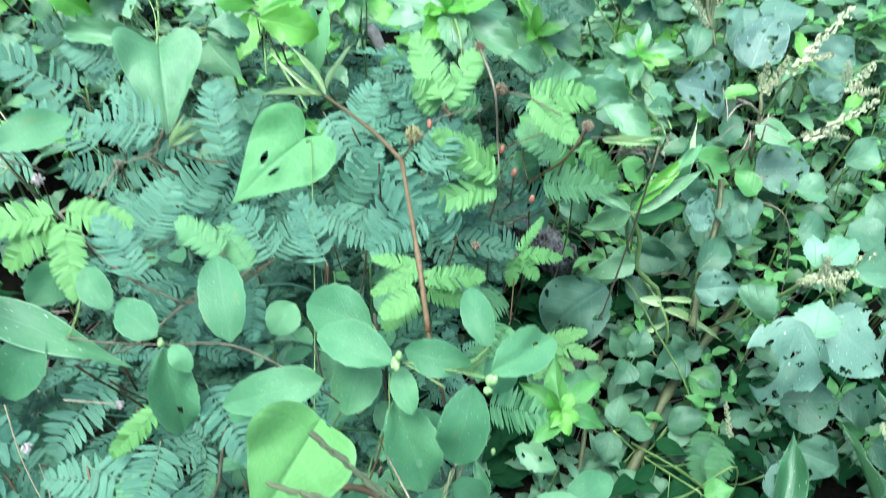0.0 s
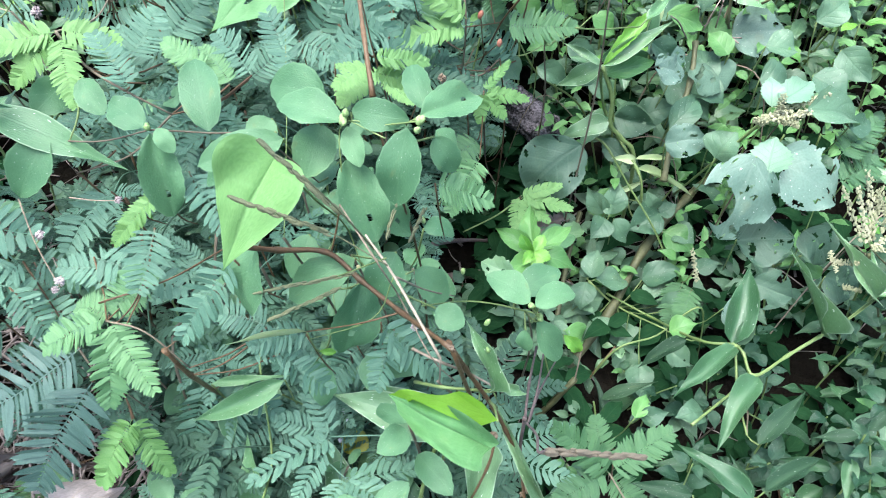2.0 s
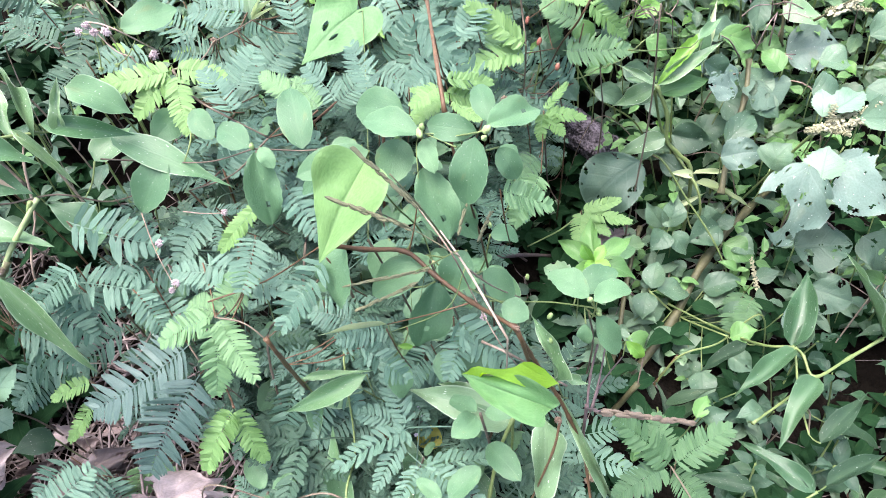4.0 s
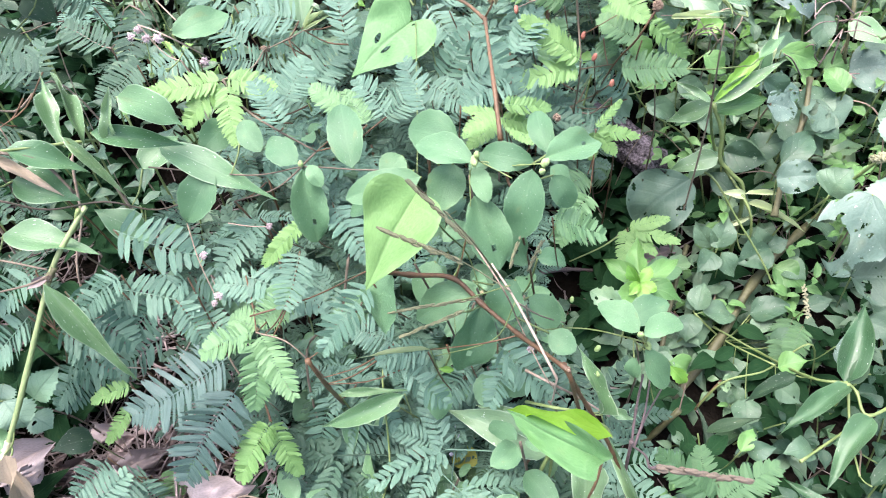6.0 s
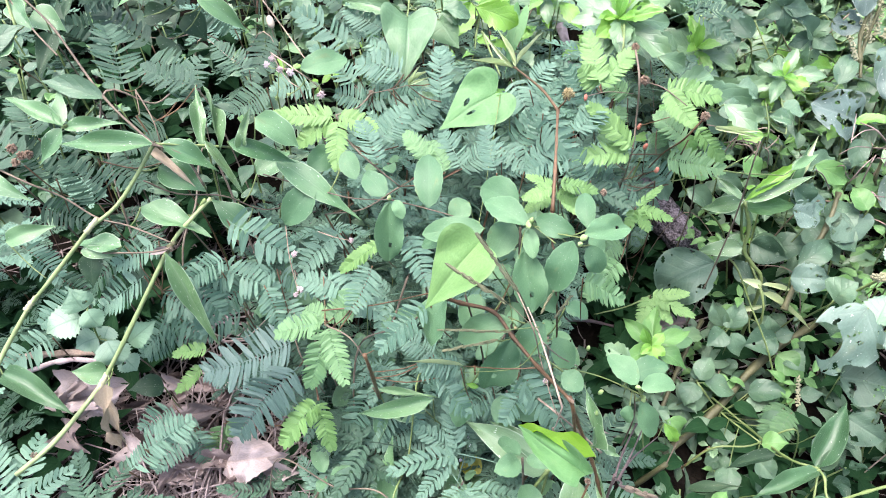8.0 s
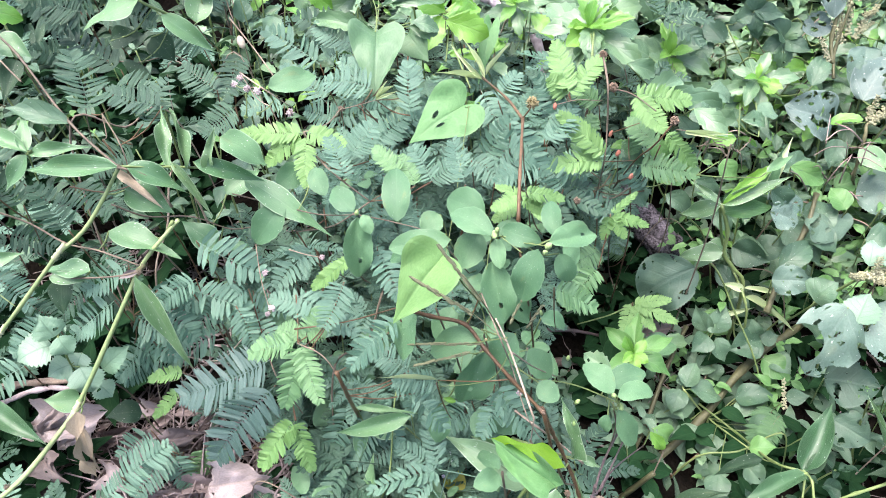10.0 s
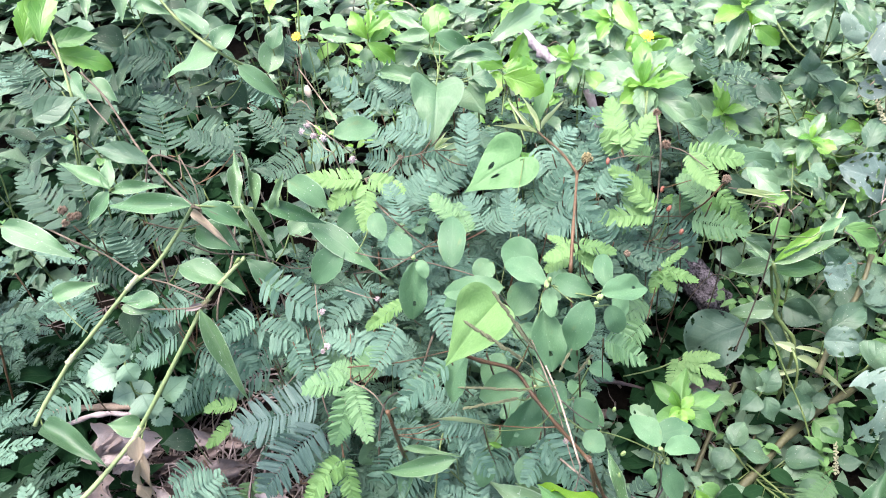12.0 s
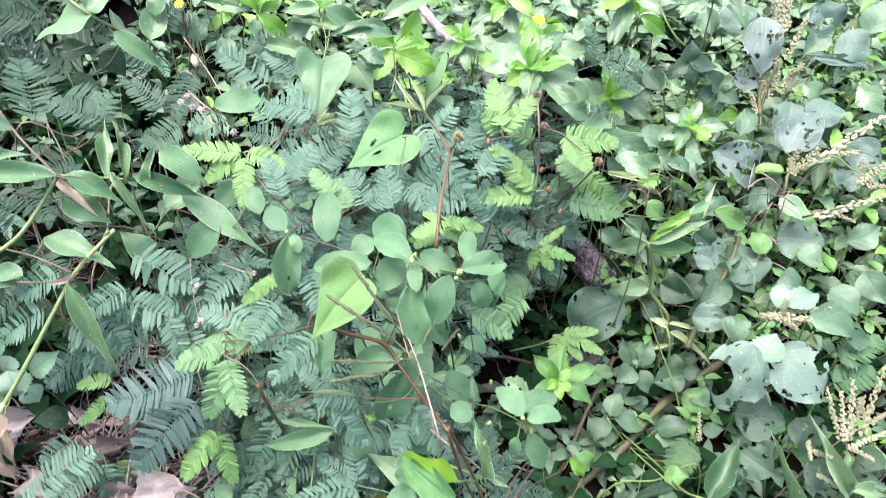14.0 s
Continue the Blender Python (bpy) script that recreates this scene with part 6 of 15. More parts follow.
pinna(p, "pin", (-0.0489, 0.2012, 0.1720), (-0.0090, 0.1774, 0.1271), 0.0421, (0.56, -0.42, 0.72))
pinna(p, "pin", (-0.3405, 0.0607, 0.1658), (-0.3156, 0.1020, 0.1652), 0.0376, (0.39, -0.22, 0.90))
pinna(p, "pin", (-0.3502, 0.0415, 0.1535), (-0.3320, 0.0787, 0.1551), 0.0321, (0.33, -0.20, 0.92))
pinna(p, "pin", (-0.3531, 0.1292, 0.0912), (-0.3737, 0.0785, 0.0753), 0.0425, (0.24, -0.38, 0.89))
pinna(p, "pin", (-0.0138, 0.1561, 0.2814), (0.0231, 0.1477, 0.2279), 0.0319, (0.53, -0.71, 0.47))
pinna(p, "pin", (-0.0977, 0.1476, 0.2695), (-0.0626, 0.1587, 0.2437), 0.0317, (0.61, -0.14, 0.78))
pinna(p, "pin", (-0.0864, 0.1591, 0.2741), (-0.1195, 0.1676, 0.2752), 0.0305, (-0.05, -0.33, 0.94))
pinna(p, "pin", (-0.4432, 0.1076, 0.2403), (-0.4750, 0.0731, 0.2217), 0.0403, (0.20, -0.60, 0.77))
pinna(p, "pin", (-0.4763, 0.1510, 0.3089), (-0.4429, 0.1456, 0.2781), 0.0365, (0.53, -0.52, 0.67))
pinna(p, "pin", (-0.4269, 0.1439, 0.2688), (-0.4602, 0.1143, 0.2434), 0.0355, (0.08, -0.70, 0.71))
pinna(p, "pin", (-0.2404, 0.1897, 0.3057), (-0.2747, 0.1794, 0.2805), 0.0274, (-0.21, -0.77, 0.60))
pinna(p, "pin", (-0.2701, 0.1857, 0.2860), (-0.3081, 0.1700, 0.2519), 0.0318, (0.03, -0.92, 0.39))
pinna(p, "pin", (-0.2825, 0.1800, 0.3185), (-0.3157, 0.1582, 0.2955), 0.0292, (0.06, -0.77, 0.64))
pinna(p, "pin", (-0.3513, 0.1640, 0.2541), (-0.3219, 0.1616, 0.2180), 0.0310, (0.69, -0.42, 0.59))
pinna(p, "pin", (-0.3725, 0.1826, 0.1879), (-0.3984, 0.1493, 0.1697), 0.0347, (0.26, -0.61, 0.75))
pinna(p, "pin", (-0.1732, 0.1905, 0.2890), (-0.2231, 0.1916, 0.2964), 0.0301, (0.13, -0.37, 0.92))
pinna(p, "pin", (-0.2470, 0.1747, 0.2981), (-0.2331, 0.1626, 0.2594), 0.0264, (0.69, -0.58, 0.43))
pinna(p, "pin", (-0.0963, 0.1517, 0.3304), (-0.1193, 0.1298, 0.3122), 0.0225, (-0.06, -0.60, 0.80))
pinna(p, "pin", (-0.0638, 0.1589, 0.2652), (-0.0970, 0.1446, 0.2725), 0.0251, (0.39, -0.52, 0.76))
pinna(p, "pin", (-0.0790, 0.1462, 0.2628), (-0.0511, 0.1396, 0.2290), 0.0257, (0.58, -0.56, 0.59))
pinna(p, "pin", (-0.1303, 0.1680, 0.2032), (-0.1009, 0.1545, 0.1563), 0.0289, (0.57, -0.62, 0.54))
pinna(p, "pin", (-0.1557, 0.1723, 0.1808), (-0.1753, 0.1419, 0.1225), 0.0331, (0.11, -0.90, 0.43))
pinna(p, "pin", (-0.1073, 0.1760, 0.1385), (-0.1450, 0.1414, 0.1233), 0.0312, (0.04, -0.44, 0.90))
pinna(p, "pin", (-0.0843, 0.1859, 0.1022), (-0.1184, 0.1500, 0.0636), 0.0338, (-0.25, -0.59, 0.77))
pinna(p, "pin", (-0.1496, 0.1331, 0.0982), (-0.2080, 0.1256, 0.0688), 0.0333, (-0.41, -0.23, 0.88))
pinna(p, "pin", (-0.1983, 0.1585, 0.0911), (-0.1570, 0.1319, 0.0671), 0.0326, (0.34, -0.29, 0.90))
pinna(p, "pin", (-0.3658, 0.1295, 0.1266), (-0.3864, 0.0967, 0.1193), 0.0344, (0.36, -0.42, 0.83))
pinna(p, "pin", (-0.3488, 0.1364, 0.0793), (-0.3811, 0.1088, 0.0803), 0.0372, (0.27, -0.28, 0.92))
pinna(p, "pin", (-0.3523, 0.1271, 0.0874), (-0.3378, 0.1127, 0.0472), 0.0331, (0.63, -0.63, 0.45))
pinna(p, "pin", (-0.0064, 0.1557, 0.2739), (-0.0213, 0.1354, 0.2348), 0.0252, (-0.17, -0.85, 0.50))
pinna(p, "pin", (-0.0425, 0.1945, 0.1939), (-0.0650, 0.1756, 0.1563), 0.0303, (-0.33, -0.75, 0.58))
pinna(p, "pin", (-0.1292, 0.1420, 0.0574), (-0.0902, 0.1322, 0.0313), 0.0329, (0.43, -0.43, 0.80))
stem(p, [(-0.2110, 0.1442, 0.2329), (-0.2118, 0.1493, 0.2287), (-0.2126, 0.1545, 0.2273)], 0.0007, "stem_red", "petiole", sides=4, per=3)
stem(p, [(-0.1845, 0.1617, 0.2853), (-0.1828, 0.1574, 0.2870), (-0.1811, 0.1531, 0.2912)], 0.0007, "stem_red", "petiole", sides=4, per=3)
stem(p, [(-0.1632, 0.1795, 0.2961), (-0.1686, 0.1649, 0.2905), (-0.1739, 0.1502, 0.2923)], 0.0007, "stem_red", "petiole", sides=4, per=3)
stem(p, [(-0.1936, 0.1343, 0.1990), (-0.2001, 0.1453, 0.1966), (-0.2066, 0.1562, 0.2004)], 0.0007, "stem_red", "petiole", sides=4, per=3)
stem(p, [(-0.1924, 0.1343, 0.1995), (-0.1995, 0.1452, 0.1968), (-0.2066, 0.1562, 0.2004)], 0.0007, "stem_red", "petiole", sides=4, per=3)
stem(p, [(-0.1494, 0.2129, 0.3403), (-0.1487, 0.2273, 0.3023), (-0.1481, 0.2417, 0.2803)], 0.0007, "stem_red", "petiole", sides=4, per=3)
stem(p, [(-0.3159, 0.1547, 0.2081), (-0.3094, 0.1586, 0.1707), (-0.3028, 0.1625, 0.1481)], 0.0007, "stem_red", "petiole", sides=4, per=3)
stem(p, [(-0.3312, 0.1536, 0.1768), (-0.3337, 0.1617, 0.1393), (-0.3361, 0.1698, 0.1168)], 0.0007, "stem_red", "petiole", sides=4, per=3)
stem(p, [(-0.3391, 0.1555, 0.0619), (-0.3159, 0.1651, 0.0479), (-0.2928, 0.1746, 0.0465)], 0.0007, "stem_red", "petiole", sides=4, per=3)
stem(p, [(-0.3373, 0.1591, 0.0628), (-0.3151, 0.1668, 0.0487), (-0.2928, 0.1746, 0.0465)], 0.0007, "stem_red", "petiole", sides=4, per=3)
stem(p, [(-0.2854, 0.2006, 0.3443), (-0.2848, 0.2061, 0.3070), (-0.2841, 0.2116, 0.2843)], 0.0007, "stem_red", "petiole", sides=4, per=3)
stem(p, [(-0.2938, 0.1812, 0.3013), (-0.2884, 0.1842, 0.2639), (-0.2830, 0.1871, 0.2413)], 0.0007, "stem_red", "petiole", sides=4, per=3)
stem(p, [(-0.3212, 0.1661, 0.3161), (-0.3217, 0.1679, 0.2789), (-0.3221, 0.1697, 0.2561)], 0.0007, "stem_red", "petiole", sides=4, per=3)
stem(p, [(-0.2002, 0.1978, 0.2990), (-0.1907, 0.1754, 0.2892), (-0.1811, 0.1531, 0.2912)], 0.0007, "stem_red", "petiole", sides=4, per=3)
stem(p, [(-0.1520, 0.1992, 0.3246), (-0.1594, 0.1733, 0.3016), (-0.1668, 0.1474, 0.2934)], 0.0007, "stem_red", "petiole", sides=4, per=3)
stem(p, [(-0.0843, 0.1466, 0.3558), (-0.0786, 0.1555, 0.3181), (-0.0728, 0.1644, 0.2958)], 0.0007, "stem_red", "petiole", sides=4, per=3)
stem(p, [(-0.2599, 0.1904, 0.2789), (-0.2408, 0.1769, 0.2558), (-0.2217, 0.1633, 0.2464)], 0.0007, "stem_red", "petiole", sides=4, per=3)
stem(p, [(-0.3593, 0.1591, 0.2949), (-0.3520, 0.1612, 0.2575), (-0.3447, 0.1634, 0.2349)], 0.0007, "stem_red", "petiole", sides=4, per=3)
stem(p, [(-0.3579, 0.1803, 0.2162), (-0.3547, 0.1893, 0.1786), (-0.3515, 0.1982, 0.1562)], 0.0007, "stem_red", "petiole", sides=4, per=3)
stem(p, [(-0.1240, 0.2139, 0.3572), (-0.1307, 0.2262, 0.3192), (-0.1374, 0.2385, 0.2972)], 0.0007, "stem_red", "petiole", sides=4, per=3)
stem(p, [(-0.2949, 0.1970, 0.2253), (-0.2893, 0.1982, 0.1879), (-0.2837, 0.1994, 0.1653)], 0.0007, "stem_red", "petiole", sides=4, per=3)
stem(p, [(-0.2483, 0.2048, 0.2861), (-0.2350, 0.1841, 0.2586), (-0.2217, 0.1633, 0.2464)], 0.0007, "stem_red", "petiole", sides=4, per=3)
stem(p, [(-0.2038, 0.2518, 0.3040), (-0.1972, 0.2636, 0.2661), (-0.1906, 0.2754, 0.2440)], 0.0007, "stem_red", "petiole", sides=4, per=3)
stem(p, [(-0.1299, 0.1809, 0.1494), (-0.1413, 0.1794, 0.1474), (-0.1526, 0.1779, 0.1509)], 0.0007, "stem_red", "petiole", sides=4, per=3)
stem(p, [(-0.1316, 0.1724, 0.1612), (-0.1421, 0.1752, 0.1532), (-0.1526, 0.1779, 0.1509)], 0.0007, "stem_red", "petiole", sides=4, per=3)
stem(p, [(-0.0838, 0.1802, 0.1299), (-0.0822, 0.1883, 0.0924), (-0.0807, 0.1965, 0.0699)], 0.0007, "stem_red", "petiole", sides=4, per=3)
stem(p, [(-0.1937, 0.1463, 0.0691), (-0.1973, 0.1472, 0.0319), (-0.2008, 0.1480, 0.0091)], 0.0007, "stem_red", "petiole", sides=4, per=3)
stem(p, [(-0.0489, 0.2012, 0.1720), (-0.0493, 0.2142, 0.1341), (-0.0497, 0.2271, 0.1120)], 0.0007, "stem_red", "petiole", sides=4, per=3)
stem(p, [(-0.3405, 0.0607, 0.1658), (-0.3448, 0.0677, 0.1284), (-0.3492, 0.0748, 0.1058)], 0.0007, "stem_red", "petiole", sides=4, per=3)
stem(p, [(-0.3502, 0.0415, 0.1535), (-0.3535, 0.0519, 0.1158), (-0.3567, 0.0623, 0.0935)], 0.0007, "stem_red", "petiole", sides=4, per=3)
stem(p, [(-0.3531, 0.1292, 0.0912), (-0.3462, 0.1425, 0.0531), (-0.3393, 0.1558, 0.0312)], 0.0007, "stem_red", "petiole", sides=4, per=3)
stem(p, [(-0.0138, 0.1561, 0.2814), (-0.0170, 0.1624, 0.2440), (-0.0201, 0.1686, 0.2214)], 0.0007, "stem_red", "petiole", sides=4, per=3)
stem(p, [(-0.0977, 0.1476, 0.2695), (-0.1149, 0.1392, 0.2619), (-0.1321, 0.1308, 0.2635)], 0.0007, "stem_red", "petiole", sides=4, per=3)
stem(p, [(-0.0864, 0.1591, 0.2741), (-0.1104, 0.1479, 0.2620), (-0.1345, 0.1366, 0.2628)], 0.0007, "stem_red", "petiole", sides=4, per=3)
stem(p, [(-0.4432, 0.1076, 0.2403), (-0.4507, 0.1155, 0.2027), (-0.4582, 0.1235, 0.1803)], 0.0007, "stem_red", "petiole", sides=4, per=3)
stem(p, [(-0.4763, 0.1510, 0.3089), (-0.4710, 0.1636, 0.2710), (-0.4657, 0.1763, 0.2489)], 0.0007, "stem_red", "petiole", sides=4, per=3)
stem(p, [(-0.4269, 0.1439, 0.2688), (-0.4333, 0.1504, 0.2313), (-0.4397, 0.1569, 0.2088)], 0.0007, "stem_red", "petiole", sides=4, per=3)
stem(p, [(-0.2404, 0.1897, 0.3057), (-0.2310, 0.1765, 0.2679), (-0.2217, 0.1633, 0.2464)], 0.0007, "stem_red", "petiole", sides=4, per=3)
stem(p, [(-0.2701, 0.1857, 0.2860), (-0.2459, 0.1745, 0.2582), (-0.2217, 0.1633, 0.2464)], 0.0007, "stem_red", "petiole", sides=4, per=3)
stem(p, [(-0.2825, 0.1800, 0.3185), (-0.2888, 0.1863, 0.2810), (-0.2951, 0.1927, 0.2585)], 0.0007, "stem_red", "petiole", sides=4, per=3)
stem(p, [(-0.3513, 0.1640, 0.2541), (-0.3451, 0.1683, 0.2167), (-0.3390, 0.1725, 0.1941)], 0.0007, "stem_red", "petiole", sides=4, per=3)
stem(p, [(-0.3725, 0.1826, 0.1879), (-0.3673, 0.1969, 0.1498), (-0.3621, 0.2113, 0.1279)], 0.0007, "stem_red", "petiole", sides=4, per=3)
stem(p, [(-0.1732, 0.1905, 0.2890), (-0.1771, 0.1718, 0.2855), (-0.1811, 0.1531, 0.2912)], 0.0007, "stem_red", "petiole", sides=4, per=3)
stem(p, [(-0.2470, 0.1747, 0.2981), (-0.2343, 0.1690, 0.2652), (-0.2217, 0.1633, 0.2464)], 0.0007, "stem_red", "petiole", sides=4, per=3)
stem(p, [(-0.0963, 0.1517, 0.3304), (-0.1137, 0.1362, 0.3134), (-0.1311, 0.1207, 0.3088)], 0.0007, "stem_red", "petiole", sides=4, per=3)
stem(p, [(-0.0638, 0.1589, 0.2652), (-0.0591, 0.1619, 0.2279), (-0.0543, 0.1650, 0.2052)], 0.0007, "stem_red", "petiole", sides=4, per=3)
stem(p, [(-0.0790, 0.1462, 0.2628), (-0.1056, 0.1385, 0.2565), (-0.1321, 0.1308, 0.2635)], 0.0007, "stem_red", "petiole", sides=4, per=3)
stem(p, [(-0.1303, 0.1680, 0.2032), (-0.1380, 0.1651, 0.1932), (-0.1458, 0.1622, 0.1884)], 0.0007, "stem_red", "petiole", sides=4, per=3)
stem(p, [(-0.1557, 0.1723, 0.1808), (-0.1507, 0.1673, 0.1827), (-0.1458, 0.1622, 0.1884)], 0.0007, "stem_red", "petiole", sides=4, per=3)
stem(p, [(-0.1073, 0.1760, 0.1385), (-0.1299, 0.1769, 0.1391), (-0.1526, 0.1779, 0.1509)], 0.0007, "stem_red", "petiole", sides=4, per=3)
stem(p, [(-0.0843, 0.1859, 0.1022), (-0.0780, 0.1997, 0.0641), (-0.0718, 0.2136, 0.0422)], 0.0007, "stem_red", "petiole", sides=4, per=3)
stem(p, [(-0.1496, 0.1331, 0.0982), (-0.1546, 0.1633, 0.0982), (-0.1595, 0.1936, 0.1134)], 0.0007, "stem_red", "petiole", sides=4, per=3)
stem(p, [(-0.1983, 0.1585, 0.0911), (-0.1789, 0.1760, 0.0954), (-0.1595, 0.1936, 0.1134)], 0.0007, "stem_red", "petiole", sides=4, per=3)
stem(p, [(-0.3658, 0.1295, 0.1266), (-0.3583, 0.1296, 0.0892), (-0.3508, 0.1298, 0.0666)], 0.0007, "stem_red", "petiole", sides=4, per=3)
stem(p, [(-0.3488, 0.1364, 0.0793), (-0.3562, 0.1408, 0.0419), (-0.3637, 0.1452, 0.0193)], 0.0007, "stem_red", "petiole", sides=4, per=3)
stem(p, [(-0.3523, 0.1271, 0.0874), (-0.3520, 0.1335, 0.0500), (-0.3518, 0.1399, 0.0274)], 0.0007, "stem_red", "petiole", sides=4, per=3)
stem(p, [(-0.0064, 0.1557, 0.2739), (-0.0125, 0.1653, 0.2362), (-0.0186, 0.1749, 0.2139)], 0.0007, "stem_red", "petiole", sides=4, per=3)
stem(p, [(-0.0425, 0.1945, 0.1939), (-0.0400, 0.2040, 0.1563), (-0.0375, 0.2134, 0.1339)], 0.0007, "stem_red", "petiole", sides=4, per=3)
stem(p, [(-0.1292, 0.1420, 0.0574), (-0.1290, 0.1502, 0.0199), (-0.1289, 0.1585, -0.0026)], 0.0007, "stem_red", "petiole", sides=4, per=3)

p = thing("mimosa_plant", grounded(0.160, 0.209), "sensitive-plant herb with feathery pinnae low in the weeds", "weed")
stem(p, [grounded(0.160, 0.209, -0.01), (0.1680, 0.1816, 0.0409), (0.1557, 0.1400, 0.0744)], 0.0011, "stem_red", "stem")
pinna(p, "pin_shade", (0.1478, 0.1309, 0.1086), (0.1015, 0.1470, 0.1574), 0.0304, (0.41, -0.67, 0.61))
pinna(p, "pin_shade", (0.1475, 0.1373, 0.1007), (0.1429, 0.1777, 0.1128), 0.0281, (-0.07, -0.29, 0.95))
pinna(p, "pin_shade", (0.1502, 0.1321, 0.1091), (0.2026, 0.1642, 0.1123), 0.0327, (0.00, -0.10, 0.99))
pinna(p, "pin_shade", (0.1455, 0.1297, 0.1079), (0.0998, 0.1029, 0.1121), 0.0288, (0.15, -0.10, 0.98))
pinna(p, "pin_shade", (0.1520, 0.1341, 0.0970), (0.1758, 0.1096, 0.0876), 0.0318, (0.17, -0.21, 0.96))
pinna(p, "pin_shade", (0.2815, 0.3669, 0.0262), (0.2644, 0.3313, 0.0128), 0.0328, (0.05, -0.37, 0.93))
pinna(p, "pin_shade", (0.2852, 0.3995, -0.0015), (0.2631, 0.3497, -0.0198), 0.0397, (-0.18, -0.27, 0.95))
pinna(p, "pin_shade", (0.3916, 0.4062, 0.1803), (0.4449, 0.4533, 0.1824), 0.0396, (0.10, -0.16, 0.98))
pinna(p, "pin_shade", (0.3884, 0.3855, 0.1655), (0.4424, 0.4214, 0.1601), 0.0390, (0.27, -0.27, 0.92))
stem(p, [(0.1478, 0.1309, 0.1086), (0.1641, 0.1081, 0.0908), (0.1722, 0.0848, 0.0808)], 0.0007, "stem_brown")
stem(p, [(0.1478, 0.1309, 0.1086), (0.1518, 0.1354, 0.0815), (0.1557, 0.1400, 0.0744)], 0.0005, "stem_brown")
stem(p, [(0.1475, 0.1373, 0.1007), (0.1477, 0.1341, 0.1034), (0.1478, 0.1309, 0.1086)], 0.0007, "stem_red", "petiole", sides=4, per=3)
stem(p, [(0.1520, 0.1341, 0.0970), (0.1519, 0.1296, 0.0992), (0.1519, 0.1252, 0.1042)], 0.0007, "stem_red", "petiole", sides=4, per=3)
stem(p, [(0.2815, 0.3669, 0.0262), (0.2822, 0.3756, -0.0113), (0.2828, 0.3843, -0.0338)], 0.0007, "stem_red", "petiole", sides=4, per=3)
stem(p, [(0.2852, 0.3995, -0.0015), (0.2862, 0.4025, -0.0387), (0.2873, 0.4054, -0.0615)], 0.0007, "stem_red", "petiole", sides=4, per=3)
stem(p, [(0.3916, 0.4062, 0.1803), (0.3984, 0.4164, 0.1425), (0.4053, 0.4267, 0.1203)], 0.0007, "stem_red", "petiole", sides=4, per=3)
stem(p, [(0.3884, 0.3855, 0.1655), (0.3918, 0.3998, 0.1275), (0.3952, 0.4141, 0.1055)], 0.0007, "stem_red", "petiole", sides=4, per=3)

p = thing("mimosa_plant", grounded(-0.359, 0.230), "sensitive-plant herb with feathery pinnae over brown litter", "weed")
stem(p, [grounded(-0.359, 0.230, -0.01), (-0.3445, 0.2020, 0.1524), (-0.3473, 0.1598, 0.2771)], 0.0011, "stem_red", "stem")
pinna(p, "pin", (-0.3429, 0.1754, 0.3280), (-0.3859, 0.1557, 0.3030), 0.0321, (-0.04, -0.75, 0.66))
pinna(p, "pin", (-0.3173, 0.1774, 0.3101), (-0.2814, 0.1849, 0.2764), 0.0330, (0.69, -0.26, 0.68))
pinna(p, "pin", (-0.3473, 0.1598, 0.2771), (-0.3153, 0.1643, 0.2435), 0.0335, (0.72, -0.25, 0.65))
pinna(p, "pin", (-0.2916, 0.2011, 0.2795), (-0.3340, 0.1768, 0.2608), 0.0326, (-0.03, -0.57, 0.82))
pinna(p, "pin", (-0.3726, 0.1664, 0.2211), (-0.3378, 0.1704, 0.1846), 0.0337, (0.72, -0.21, 0.66))
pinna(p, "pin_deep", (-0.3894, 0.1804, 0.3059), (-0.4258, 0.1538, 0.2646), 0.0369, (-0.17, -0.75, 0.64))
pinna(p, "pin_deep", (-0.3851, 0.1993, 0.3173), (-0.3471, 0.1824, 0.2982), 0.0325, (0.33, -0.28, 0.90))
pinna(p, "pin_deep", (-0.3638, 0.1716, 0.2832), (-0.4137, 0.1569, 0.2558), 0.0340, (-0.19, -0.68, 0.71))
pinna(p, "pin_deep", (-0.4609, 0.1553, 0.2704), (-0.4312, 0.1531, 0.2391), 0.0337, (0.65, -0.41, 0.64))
stem(p, [(-0.3429, 0.1754, 0.3280), (-0.3451, 0.1676, 0.2962), (-0.3473, 0.1598, 0.2771)], 0.0007, "stem_red", "petiole", sides=4, per=3)
stem(p, [(-0.3173, 0.1774, 0.3101), (-0.3323, 0.1686, 0.2879), (-0.3473, 0.1598, 0.2771)], 0.0007, "stem_red", "petiole", sides=4, per=3)
stem(p, [(-0.2916, 0.2011, 0.2795), (-0.3195, 0.1804, 0.2700), (-0.3473, 0.1598, 0.2771)], 0.0007, "stem_red", "petiole", sides=4, per=3)
stem(p, [(-0.3726, 0.1664, 0.2211), (-0.3600, 0.1631, 0.2417), (-0.3473, 0.1598, 0.2771)], 0.0007, "stem_red", "petiole", sides=4, per=3)
stem(p, [(-0.3894, 0.1804, 0.3059), (-0.3683, 0.1701, 0.2849), (-0.3473, 0.1598, 0.2771)], 0.0007, "stem_red", "petiole", sides=4, per=3)
stem(p, [(-0.3851, 0.1993, 0.3173), (-0.3662, 0.1796, 0.2891), (-0.3473, 0.1598, 0.2771)], 0.0007, "stem_red", "petiole", sides=4, per=3)
stem(p, [(-0.3638, 0.1716, 0.2832), (-0.3556, 0.1657, 0.2776), (-0.3473, 0.1598, 0.2771)], 0.0007, "stem_red", "petiole", sides=4, per=3)
